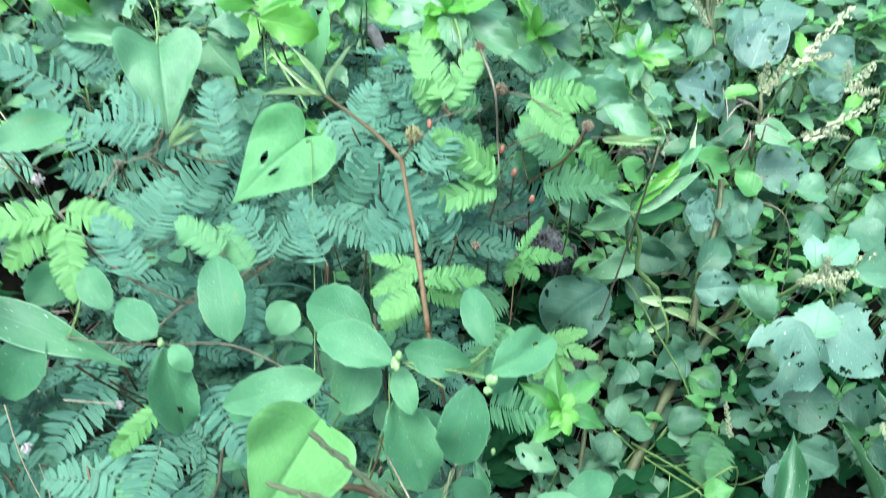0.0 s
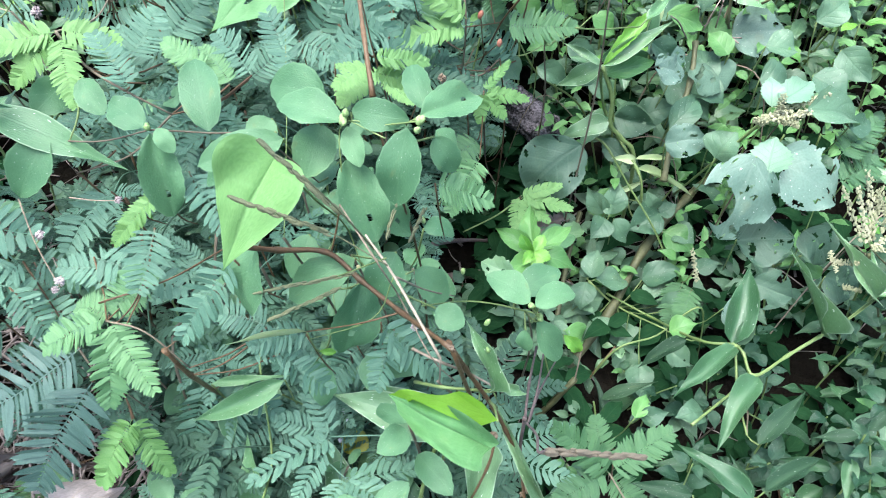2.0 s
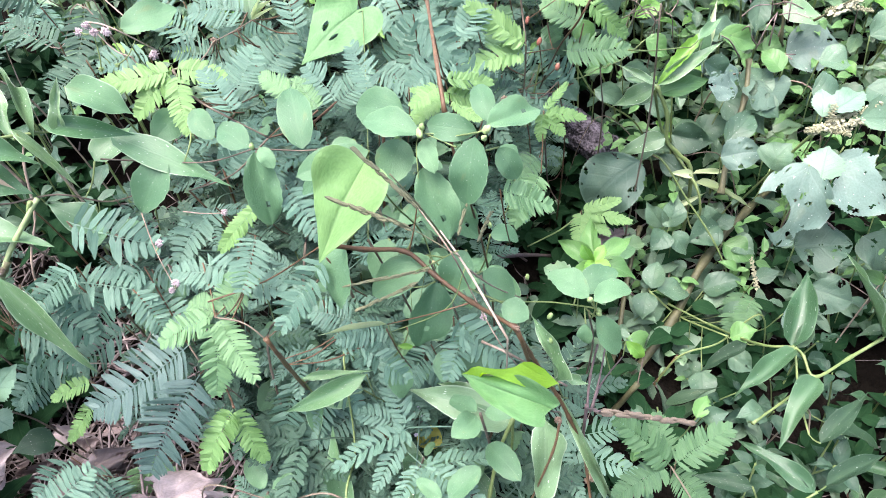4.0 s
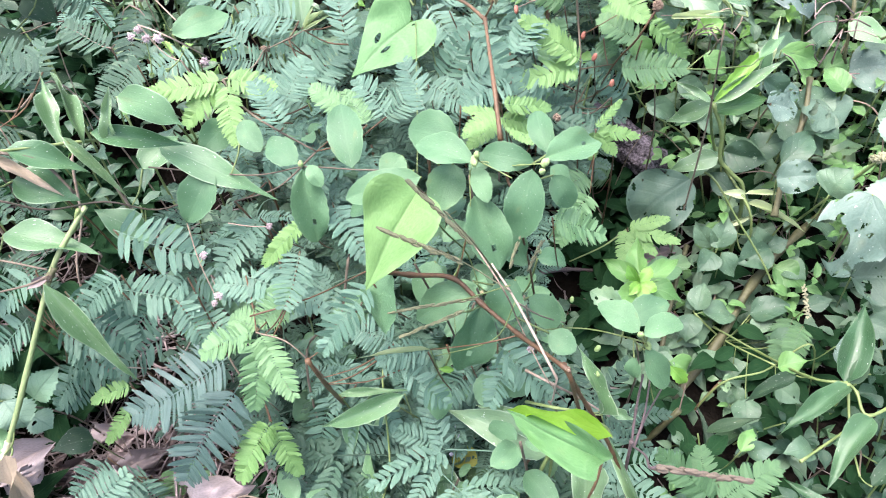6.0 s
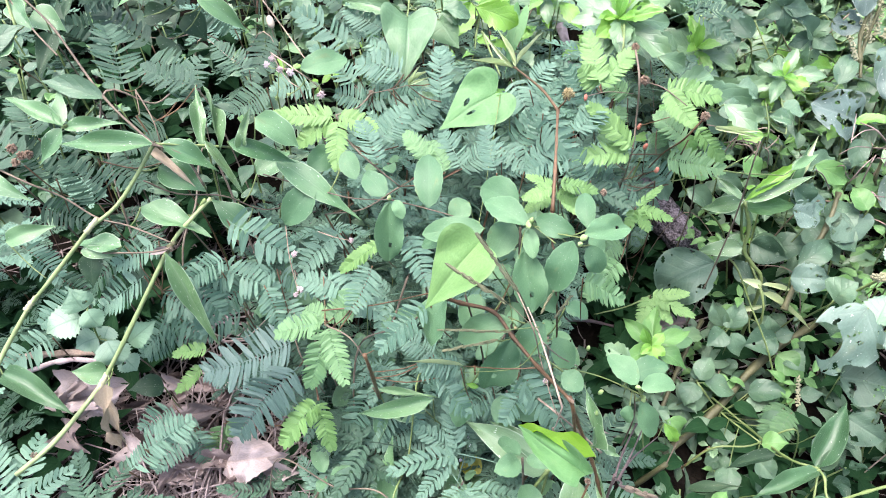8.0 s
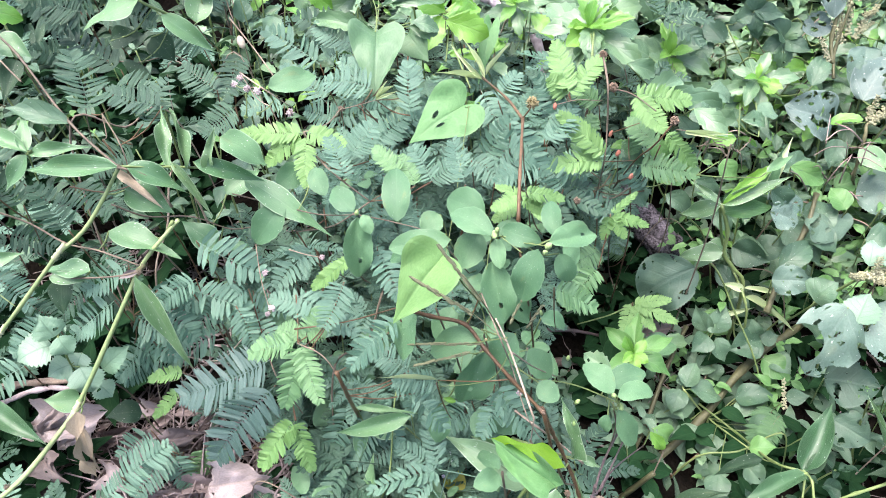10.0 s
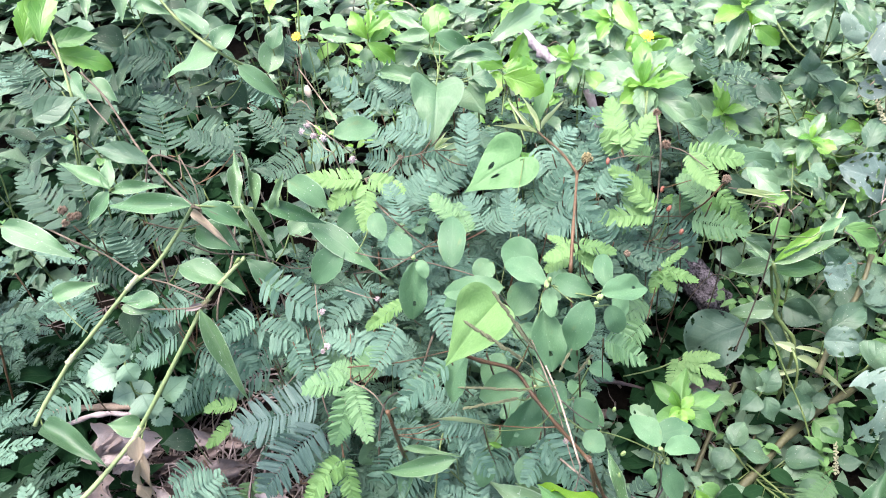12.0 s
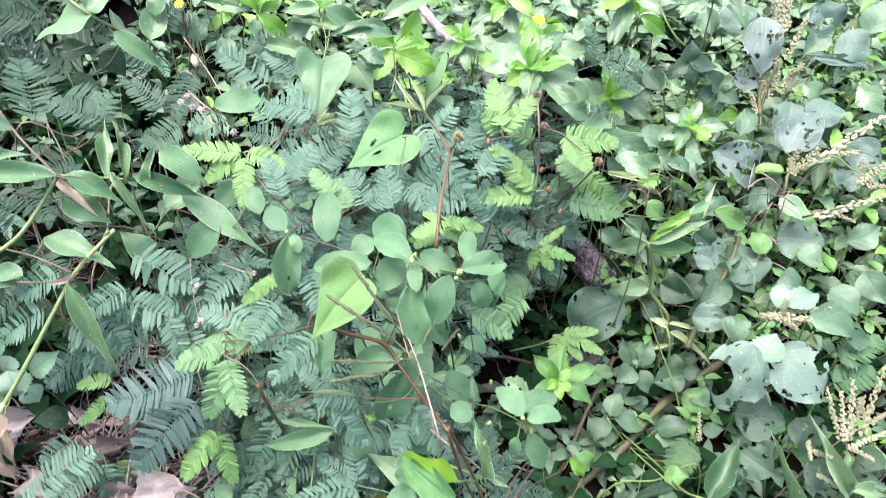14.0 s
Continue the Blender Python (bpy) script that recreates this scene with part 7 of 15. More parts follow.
stem(p, [(-0.4609, 0.1553, 0.2704), (-0.4648, 0.1698, 0.2324), (-0.4686, 0.1843, 0.2104)], 0.0007, "stem_red", "petiole", sides=4, per=3)

p = thing("mimosa_plant", grounded(0.035, 0.527), "sensitive-plant herb with feathery pinnae among salmon buds", "weed")
stem(p, [grounded(0.035, 0.527, -0.01), (0.0451, 0.4968, 0.1402), (0.0352, 0.4512, 0.2549)], 0.0011, "stem_red", "stem")
pinna(p, "pin", (0.0101, 0.3528, 0.3300), (-0.0188, 0.3576, 0.3615), 0.0276, (0.38, -0.80, 0.47))
pinna(p, "pin", (0.0370, 0.4108, 0.2725), (0.0023, 0.4122, 0.3032), 0.0320, (0.50, -0.63, 0.59))
pinna(p, "pin", (0.0512, 0.5064, 0.2384), (0.0139, 0.5136, 0.2799), 0.0349, (0.39, -0.78, 0.49))
pinna(p, "pin", (0.0893, 0.4671, 0.2508), (0.0532, 0.4741, 0.2903), 0.0343, (0.46, -0.70, 0.55))
pinna(p, "pin_mid", (0.0941, 0.4374, 0.3329), (0.0585, 0.4620, 0.3421), 0.0269, (-0.18, -0.56, 0.81))
pinna(p, "pin", (-0.0011, 0.4262, 0.3583), (-0.0323, 0.4345, 0.3971), 0.0294, (0.38, -0.80, 0.47))
pinna(p, "pin", (0.0636, 0.4268, 0.2358), (0.0216, 0.4243, 0.2666), 0.0334, (0.51, -0.57, 0.64))
pinna(p, "pin_mid", (0.0286, 0.4780, 0.3451), (-0.0079, 0.4742, 0.3700), 0.0269, (0.37, -0.83, 0.42))
pinna(p, "pin", (0.1291, 0.7087, -0.0176), (0.0695, 0.7115, 0.0343), 0.0475, (0.43, -0.73, 0.53))
pinna(p, "pin", (-0.0119, 0.3854, 0.3553), (0.0079, 0.4344, 0.3703), 0.0287, (0.19, -0.36, 0.91))
stem(p, [(0.0101, 0.3528, 0.3300), (0.0030, 0.3570, 0.2925), (-0.0041, 0.3613, 0.2700)], 0.0007, "stem_red", "petiole", sides=4, per=3)
stem(p, [(0.0370, 0.4108, 0.2725), (0.0361, 0.4310, 0.2584), (0.0352, 0.4512, 0.2549)], 0.0007, "stem_red", "petiole", sides=4, per=3)
stem(p, [(0.0512, 0.5064, 0.2384), (0.0432, 0.4788, 0.2395), (0.0352, 0.4512, 0.2549)], 0.0007, "stem_red", "petiole", sides=4, per=3)
stem(p, [(0.0893, 0.4671, 0.2508), (0.0622, 0.4592, 0.2460), (0.0352, 0.4512, 0.2549)], 0.0007, "stem_red", "petiole", sides=4, per=3)
stem(p, [(0.0941, 0.4374, 0.3329), (0.0885, 0.4442, 0.2954), (0.0829, 0.4511, 0.2729)], 0.0007, "stem_red", "petiole", sides=4, per=3)
stem(p, [(-0.0011, 0.4262, 0.3583), (0.0025, 0.4376, 0.3205), (0.0060, 0.4490, 0.2983)], 0.0007, "stem_red", "petiole", sides=4, per=3)
stem(p, [(0.0636, 0.4268, 0.2358), (0.0494, 0.4390, 0.2403), (0.0352, 0.4512, 0.2549)], 0.0007, "stem_red", "petiole", sides=4, per=3)
stem(p, [(0.0286, 0.4780, 0.3451), (0.0343, 0.4828, 0.3077), (0.0401, 0.4876, 0.2851)], 0.0007, "stem_red", "petiole", sides=4, per=3)
stem(p, [(0.1291, 0.7087, -0.0176), (0.1316, 0.7221, -0.0555), (0.1342, 0.7354, -0.0776)], 0.0007, "stem_red", "petiole", sides=4, per=3)
stem(p, [(-0.0119, 0.3854, 0.3553), (-0.0135, 0.3991, 0.3174), (-0.0150, 0.4128, 0.2953)], 0.0007, "stem_red", "petiole", sides=4, per=3)

p = thing("mimosa_plant", grounded(-0.400, 0.322), "sensitive-plant herb with blue-green pinnae coloured dark for shade", "weed")
stem(p, [grounded(-0.400, 0.322, -0.01), (-0.3843, 0.2925, 0.2213), (-0.3861, 0.2485, 0.4024)], 0.0011, "stem_red", "stem")
stem(p, [(-0.4035, 0.2770, 0.4089), (-0.3695, 0.2485, 0.3991), (-0.3659, 0.2405, 0.3612)], 0.0008, "stem_brown")
stem(p, [(-0.4035, 0.2770, 0.4089), (-0.3948, 0.2628, 0.3957), (-0.3861, 0.2485, 0.4024)], 0.0006, "stem_brown")
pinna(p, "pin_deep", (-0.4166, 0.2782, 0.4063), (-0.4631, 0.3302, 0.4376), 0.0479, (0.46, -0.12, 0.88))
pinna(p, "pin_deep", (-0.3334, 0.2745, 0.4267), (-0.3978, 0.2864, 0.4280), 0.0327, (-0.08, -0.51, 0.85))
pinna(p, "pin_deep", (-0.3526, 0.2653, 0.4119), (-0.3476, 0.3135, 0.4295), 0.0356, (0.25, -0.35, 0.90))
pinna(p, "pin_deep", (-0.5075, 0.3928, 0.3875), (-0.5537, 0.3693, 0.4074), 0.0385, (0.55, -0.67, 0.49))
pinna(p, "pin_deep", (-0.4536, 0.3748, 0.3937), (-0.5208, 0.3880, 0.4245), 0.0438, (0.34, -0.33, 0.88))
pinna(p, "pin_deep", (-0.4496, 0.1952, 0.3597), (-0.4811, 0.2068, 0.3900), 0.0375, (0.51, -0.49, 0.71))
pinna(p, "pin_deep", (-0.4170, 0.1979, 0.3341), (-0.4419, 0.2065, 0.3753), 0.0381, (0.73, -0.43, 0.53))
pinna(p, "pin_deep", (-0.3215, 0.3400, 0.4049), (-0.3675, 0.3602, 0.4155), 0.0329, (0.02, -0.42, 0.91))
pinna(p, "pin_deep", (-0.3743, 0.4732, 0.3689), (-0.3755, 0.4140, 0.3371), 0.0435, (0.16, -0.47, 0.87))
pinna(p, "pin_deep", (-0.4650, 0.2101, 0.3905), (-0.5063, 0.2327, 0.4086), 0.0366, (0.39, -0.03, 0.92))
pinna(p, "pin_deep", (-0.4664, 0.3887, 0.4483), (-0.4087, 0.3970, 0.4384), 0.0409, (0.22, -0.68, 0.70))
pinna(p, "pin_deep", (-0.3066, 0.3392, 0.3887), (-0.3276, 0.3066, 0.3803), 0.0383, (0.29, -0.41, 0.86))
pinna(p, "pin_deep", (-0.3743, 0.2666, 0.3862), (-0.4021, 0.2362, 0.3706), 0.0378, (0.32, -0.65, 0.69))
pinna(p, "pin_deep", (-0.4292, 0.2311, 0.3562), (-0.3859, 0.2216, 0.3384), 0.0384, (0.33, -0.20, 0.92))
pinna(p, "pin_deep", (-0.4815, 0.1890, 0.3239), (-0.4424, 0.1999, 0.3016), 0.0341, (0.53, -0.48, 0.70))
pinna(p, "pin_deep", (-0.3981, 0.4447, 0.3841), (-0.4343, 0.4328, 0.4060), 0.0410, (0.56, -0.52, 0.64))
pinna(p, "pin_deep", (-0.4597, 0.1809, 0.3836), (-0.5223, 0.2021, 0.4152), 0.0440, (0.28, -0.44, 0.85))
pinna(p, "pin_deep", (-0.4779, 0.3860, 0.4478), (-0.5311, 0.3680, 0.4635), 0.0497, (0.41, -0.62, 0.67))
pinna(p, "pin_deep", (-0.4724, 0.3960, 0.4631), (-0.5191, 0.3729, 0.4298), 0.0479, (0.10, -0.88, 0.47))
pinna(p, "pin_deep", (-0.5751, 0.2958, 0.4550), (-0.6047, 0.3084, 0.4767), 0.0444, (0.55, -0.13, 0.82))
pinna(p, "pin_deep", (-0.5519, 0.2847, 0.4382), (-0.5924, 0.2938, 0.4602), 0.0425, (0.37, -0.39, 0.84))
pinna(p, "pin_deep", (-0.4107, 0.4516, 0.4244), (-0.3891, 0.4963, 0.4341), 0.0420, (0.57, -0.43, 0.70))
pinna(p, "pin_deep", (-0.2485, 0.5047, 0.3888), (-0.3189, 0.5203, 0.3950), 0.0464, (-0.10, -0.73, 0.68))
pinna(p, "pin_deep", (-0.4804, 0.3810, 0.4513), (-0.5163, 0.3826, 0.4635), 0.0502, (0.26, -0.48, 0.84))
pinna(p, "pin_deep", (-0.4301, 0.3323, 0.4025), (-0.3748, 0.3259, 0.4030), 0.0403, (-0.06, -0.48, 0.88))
stem(p, [(-0.4166, 0.2782, 0.4063), (-0.4100, 0.2776, 0.4060), (-0.4035, 0.2770, 0.4089)], 0.0007, "stem_red", "petiole", sides=4, per=3)
stem(p, [(-0.3334, 0.2745, 0.4267), (-0.3514, 0.2615, 0.4066), (-0.3695, 0.2485, 0.3991)], 0.0007, "stem_red", "petiole", sides=4, per=3)
stem(p, [(-0.3526, 0.2653, 0.4119), (-0.3611, 0.2569, 0.4022), (-0.3695, 0.2485, 0.3991)], 0.0007, "stem_red", "petiole", sides=4, per=3)
stem(p, [(-0.5075, 0.3928, 0.3875), (-0.5030, 0.3938, 0.3502), (-0.4986, 0.3947, 0.3275)], 0.0007, "stem_red", "petiole", sides=4, per=3)
stem(p, [(-0.4536, 0.3748, 0.3937), (-0.4519, 0.3775, 0.3564), (-0.4502, 0.3801, 0.3337)], 0.0007, "stem_red", "petiole", sides=4, per=3)
stem(p, [(-0.4496, 0.1952, 0.3597), (-0.4570, 0.1981, 0.3223), (-0.4644, 0.2010, 0.2997)], 0.0007, "stem_red", "petiole", sides=4, per=3)
stem(p, [(-0.4170, 0.1979, 0.3341), (-0.4126, 0.2012, 0.2968), (-0.4081, 0.2045, 0.2741)], 0.0007, "stem_red", "petiole", sides=4, per=3)
stem(p, [(-0.3215, 0.3400, 0.4049), (-0.3288, 0.3473, 0.3672), (-0.3361, 0.3545, 0.3449)], 0.0007, "stem_red", "petiole", sides=4, per=3)
stem(p, [(-0.3743, 0.4732, 0.3689), (-0.3766, 0.4818, 0.3314), (-0.3789, 0.4904, 0.3089)], 0.0007, "stem_red", "petiole", sides=4, per=3)
stem(p, [(-0.4650, 0.2101, 0.3905), (-0.4638, 0.2207, 0.3529), (-0.4627, 0.2313, 0.3305)], 0.0007, "stem_red", "petiole", sides=4, per=3)
stem(p, [(-0.4664, 0.3887, 0.4483), (-0.4602, 0.3938, 0.4109), (-0.4540, 0.3989, 0.3883)], 0.0007, "stem_red", "petiole", sides=4, per=3)
stem(p, [(-0.3066, 0.3392, 0.3887), (-0.3046, 0.3410, 0.3514), (-0.3025, 0.3428, 0.3287)], 0.0007, "stem_red", "petiole", sides=4, per=3)
stem(p, [(-0.3743, 0.2666, 0.3862), (-0.3762, 0.2611, 0.3916), (-0.3780, 0.2556, 0.4016)], 0.0007, "stem_red", "petiole", sides=4, per=3)
stem(p, [(-0.4292, 0.2311, 0.3562), (-0.3976, 0.2358, 0.3510), (-0.3659, 0.2405, 0.3612)], 0.0007, "stem_red", "petiole", sides=4, per=3)
stem(p, [(-0.4815, 0.1890, 0.3239), (-0.4853, 0.1904, 0.2867), (-0.4890, 0.1918, 0.2639)], 0.0007, "stem_red", "petiole", sides=4, per=3)
stem(p, [(-0.3981, 0.4447, 0.3841), (-0.3927, 0.4498, 0.3467), (-0.3873, 0.4549, 0.3241)], 0.0007, "stem_red", "petiole", sides=4, per=3)
stem(p, [(-0.4597, 0.1809, 0.3836), (-0.4566, 0.1941, 0.3457), (-0.4534, 0.2073, 0.3236)], 0.0007, "stem_red", "petiole", sides=4, per=3)
stem(p, [(-0.4779, 0.3860, 0.4478), (-0.4796, 0.3891, 0.4106), (-0.4814, 0.3922, 0.3878)], 0.0007, "stem_red", "petiole", sides=4, per=3)
stem(p, [(-0.4724, 0.3960, 0.4631), (-0.4762, 0.4033, 0.4257), (-0.4799, 0.4107, 0.4031)], 0.0007, "stem_red", "petiole", sides=4, per=3)
stem(p, [(-0.5751, 0.2958, 0.4550), (-0.5768, 0.2968, 0.4177), (-0.5785, 0.2979, 0.3950)], 0.0007, "stem_red", "petiole", sides=4, per=3)
stem(p, [(-0.5519, 0.2847, 0.4382), (-0.5466, 0.2942, 0.4006), (-0.5414, 0.3038, 0.3782)], 0.0007, "stem_red", "petiole", sides=4, per=3)
stem(p, [(-0.4107, 0.4516, 0.4244), (-0.4051, 0.4643, 0.3865), (-0.3995, 0.4770, 0.3644)], 0.0007, "stem_red", "petiole", sides=4, per=3)
stem(p, [(-0.2485, 0.5047, 0.3888), (-0.2452, 0.5170, 0.3510), (-0.2418, 0.5294, 0.3288)], 0.0007, "stem_red", "petiole", sides=4, per=3)
stem(p, [(-0.4804, 0.3810, 0.4513), (-0.4774, 0.3874, 0.4139), (-0.4743, 0.3938, 0.3913)], 0.0007, "stem_red", "petiole", sides=4, per=3)
stem(p, [(-0.4301, 0.3323, 0.4025), (-0.4168, 0.3047, 0.3983), (-0.4035, 0.2770, 0.4089)], 0.0007, "stem_red", "petiole", sides=4, per=3)

p = thing("dayflower_plant", grounded(-0.348, 0.273), "sprawling dayflower with pale green satin lance leaves", "weed")
stem(p, [grounded(-0.348, 0.273, -0.01), (-0.3327, 0.2437, 0.1868), (-0.3355, 0.2006, 0.3397)], 0.0011, "stem_brown", "stem")
jointed_stem(p, [(-0.4345, 0.0040, 0.1727), (-0.3813, 0.0848, 0.2216), (-0.3330, 0.1717, 0.3235), (-0.2933, 0.1984, 0.3688)], 0.0024, (2,))
leaf(p, "dead_strip", (-0.3790, 0.0840, 0.2220), (-0.3380, 0.0450, 0.1900), 0.008, (0.2, -0.5, 0.8), "straw-coloured dead leaf hanging from a joint")
leaf(p, "day_pale", (-0.4010, 0.1450, 0.3290), (-0.3700, 0.1620, 0.3180), 0.0125, (0.2, -0.6, 0.75))
leaf(p, "dead", (-0.3310, 0.1720, 0.3250), (-0.3450, 0.1600, 0.3240), 0.006, (0.2, -0.6, 0.75), "withered brown leaf sheath")
stem(p, [(-0.2971, 0.1952, 0.3690), (-0.3163, 0.1979, 0.3443), (-0.3355, 0.2006, 0.3397)], 0.0018, "stem_green")
jointed_stem(p, [(-0.4736, 0.0613, 0.2331), (-0.4480, 0.1085, 0.2830), (-0.3919, 0.1569, 0.3478), (-0.3392, 0.2077, 0.4109)], 0.0022)
stem(p, [(-0.3344, 0.2020, 0.4135), (-0.4102, 0.2448, 0.4212), (-0.4729, 0.2828, 0.4576), (-0.5106, 0.2996, 0.4730)], 0.0012, "stem_brown", knots=0.35, taper=0.8)
stem(p, [(-0.4866, 0.1733, 0.3822), (-0.4492, 0.1682, 0.3759), (-0.4329, 0.1793, 0.3549), (-0.4014, 0.1767, 0.3400), (-0.3603, 0.1688, 0.3471), (-0.3182, 0.1632, 0.3437)], 0.0010, "stem_brown")
stem(p, [(-0.3587, 0.2009, 0.3723), (-0.3386, 0.2123, 0.3525), (-0.2979, 0.2209, 0.3521), (-0.2701, 0.2335, 0.3316), (-0.2405, 0.2536, 0.3294)], 0.0008, "stem_brown")
stem(p, [(-0.3347, 0.2019, 0.4153), (-0.3152, 0.2095, 0.4000), (-0.3022, 0.2063, 0.3746)], 0.0012, "stem_brown", knots=0.35, taper=0.8)
stem(p, [(-0.3172, 0.1598, 0.3404), (-0.3408, 0.1542, 0.3344), (-0.4087, 0.1505, 0.3193)], 0.0010, "stem_brown")
stem(p, [(-0.2687, 0.2393, 0.3958), (-0.3017, 0.2246, 0.4033), (-0.3343, 0.2026, 0.4149)], 0.0012, "stem_green", knots=0.35, taper=0.8)
leaf(p, "day", (-0.3347, 0.2019, 0.4153), (-0.4271, 0.1919, 0.4046), 0.0193, (-0.02, -0.65, 0.76))
leaf(p, "day", (-0.3312, 0.2061, 0.4135), (-0.2931, 0.2194, 0.3810), 0.0193, (0.68, -0.28, 0.68))
leaf(p, "day_flat", (-0.2560, 0.2501, 0.3812), (-0.1753, 0.2391, 0.3345), 0.0244, (0.43, -0.35, 0.83))
leaf(p, "day", (-0.2833, 0.2282, 0.4087), (-0.2364, 0.2529, 0.3766), 0.0165, (0.65, -0.54, 0.54))
leaf(p, "day_curl", (-0.3068, 0.2261, 0.3984), (-0.3342, 0.2740, 0.4286), 0.0178, (0.25, -0.41, 0.88))
leaf(p, "day_curl", (-0.2909, 0.2246, 0.3994), (-0.3257, 0.2723, 0.4285), 0.0119, (0.49, -0.16, 0.85))
leaf(p, "day_curl", (-0.3044, 0.2266, 0.4073), (-0.2731, 0.2165, 0.3597), 0.0116, (0.59, -0.62, 0.52))
leaf(p, "day_curl", (-0.2750, 0.2328, 0.3993), (-0.2685, 0.2495, 0.4310), 0.0145, (0.32, -0.86, 0.39))
leaf(p, "day", (-0.2593, 0.2394, 0.4290), (-0.2275, 0.2484, 0.3968), 0.0286, (0.72, -0.18, 0.67))
leaf(p, "day", (-0.4225, 0.2031, 0.4159), (-0.4860, 0.2150, 0.4258), 0.0151, (0.09, -0.29, 0.95))
leaf(p, "day", (-0.4237, 0.2020, 0.4152), (-0.4425, 0.2339, 0.4323), 0.0130, (0.29, -0.31, 0.90))
leaf(p, "day", (-0.4230, 0.2015, 0.4146), (-0.4395, 0.1791, 0.3894), 0.0154, (0.29, -0.80, 0.53))
leaf(p, "day", (-0.4252, 0.2058, 0.4124), (-0.3735, 0.2227, 0.4144), 0.0130, (0.18, -0.63, 0.76))
leaf(p, "weed", (-0.4084, 0.2433, 0.4200), (-0.4604, 0.2336, 0.4355), 0.0196, (0.33, -0.43, 0.84))
leaf(p, "day_flat", (-0.3962, 0.3693, 0.4775), (-0.4537, 0.3460, 0.4504), 0.0343, (-0.19, -0.50, 0.84))
leaf(p, "day", (-0.3835, 0.3747, 0.4583), (-0.3446, 0.3878, 0.4169), 0.0203, (0.67, -0.60, 0.44))
leaf(p, "day_pale", (-0.3223, 0.1570, 0.3365), (-0.2852, 0.1388, 0.2428), 0.0160, (0.62, -0.69, 0.38))
leaf(p, "day", (-0.3678, 0.1580, 0.3309), (-0.4166, 0.1545, 0.3247), 0.0195, (-0.11, -0.22, 0.97))
leaf(p, "day_dark", (-0.4062, 0.1587, 0.3121), (-0.4004, 0.1387, 0.2881), 0.0220, (0.46, -0.63, 0.63))
leaf(p, "day", (-0.4664, 0.1342, 0.3341), (-0.4289, 0.1582, 0.3404), 0.0181, (0.30, -0.65, 0.70))
leaf(p, "day_mid", (-0.4638, 0.0624, 0.2358), (-0.3861, 0.0505, 0.2182), 0.0232, (0.20, -0.16, 0.97))
leaf(p, "day", (-0.3595, 0.1875, 0.3534), (-0.2951, 0.1873, 0.3325), 0.0256, (0.31, -0.11, 0.95))
leaf(p, "day_dark", (-0.4858, 0.2908, 0.4474), (-0.4810, 0.2516, 0.4249), 0.0190, (0.56, -0.36, 0.75))
leaf(p, "day", (-0.5044, 0.2674, 0.4562), (-0.5230, 0.2422, 0.4390), 0.0286, (0.20, -0.65, 0.73))
leaf(p, "day", (-0.3440, 0.2073, 0.3852), (-0.3078, 0.2130, 0.3604), 0.0289, (0.55, -0.45, 0.70))
leaf(p, "day", (-0.2812, 0.2537, 0.3545), (-0.2626, 0.2874, 0.3591), 0.0252, (0.40, -0.34, 0.85))
leaf(p, "day_dark", (-0.4230, 0.3712, 0.4059), (-0.4300, 0.3591, 0.3922), 0.0336, (0.10, -0.77, 0.63))
leaf(p, "day_dark", (-0.4145, 0.3893, 0.4260), (-0.3963, 0.3897, 0.3994), 0.0292, (0.59, -0.71, 0.39))
leaf(p, "day_dark", (-0.4479, 0.3704, 0.4285), (-0.4120, 0.3793, 0.4342), 0.0238, (0.08, -0.75, 0.65))
leaf(p, "day", (-0.2904, 0.2291, 0.3111), (-0.3219, 0.2323, 0.3330), 0.0264, (0.47, -0.49, 0.74))
leaf(p, "day", (-0.3897, 0.1013, 0.2155), (-0.4149, 0.0870, 0.2253), 0.0231, (0.54, -0.47, 0.70))
leaf(p, "day_dark", (-0.3831, 0.1436, 0.1317), (-0.4119, 0.1254, 0.1409), 0.0276, (0.37, -0.12, 0.92))
leaf(p, "dead_strip", (-0.3599, 0.0733, 0.2459), (-0.3504, 0.0480, 0.1823), 0.0095, (-0.25, -0.75, 0.6))
leaf(p, "dead_strip", (-0.3654, 0.0790, 0.2334), (-0.3748, 0.0627, 0.2180), 0.0070, (0.09, -0.71, 0.70))
leaf(p, "dead_strip", (-0.3540, 0.2150, 0.3980), (-0.3100, 0.2050, 0.3720), 0.0085, (0.71, -0.52, 0.47))
bud_cluster(p, (-0.3170, 0.1592, 0.3397), 0.0026, "stem_brown", "flower_head", 5, 285)
bud_cluster(p, (-0.4231, 0.0207, 0.1839), 0.0030, "stem_brown", "flower_head", 6, 42)
bud_cluster(p, (-0.3343, 0.2026, 0.4149), 0.0022, "stem_brown", "flower_head", 5, 257)
leaf(p, "day", (-0.4092, 0.3765, 0.4896), (-0.4568, 0.3862, 0.5080), 0.0185, (0.27, -0.35, 0.90))
leaf(p, "day", (-0.4009, 0.3672, 0.4796), (-0.3899, 0.3989, 0.4908), 0.0239, (0.49, -0.44, 0.75))
leaf(p, "day_dark", (-0.5121, 0.3696, 0.4771), (-0.5416, 0.3503, 0.4887), 0.0245, (0.58, -0.52, 0.62))
leaf(p, "day_dark", (-0.4794, 0.4160, 0.5039), (-0.4527, 0.3952, 0.4778), 0.0297, (0.28, -0.59, 0.76))
leaf(p, "day", (-0.4004, 0.4482, 0.4134), (-0.3993, 0.4933, 0.4481), 0.0303, (0.37, -0.57, 0.73))
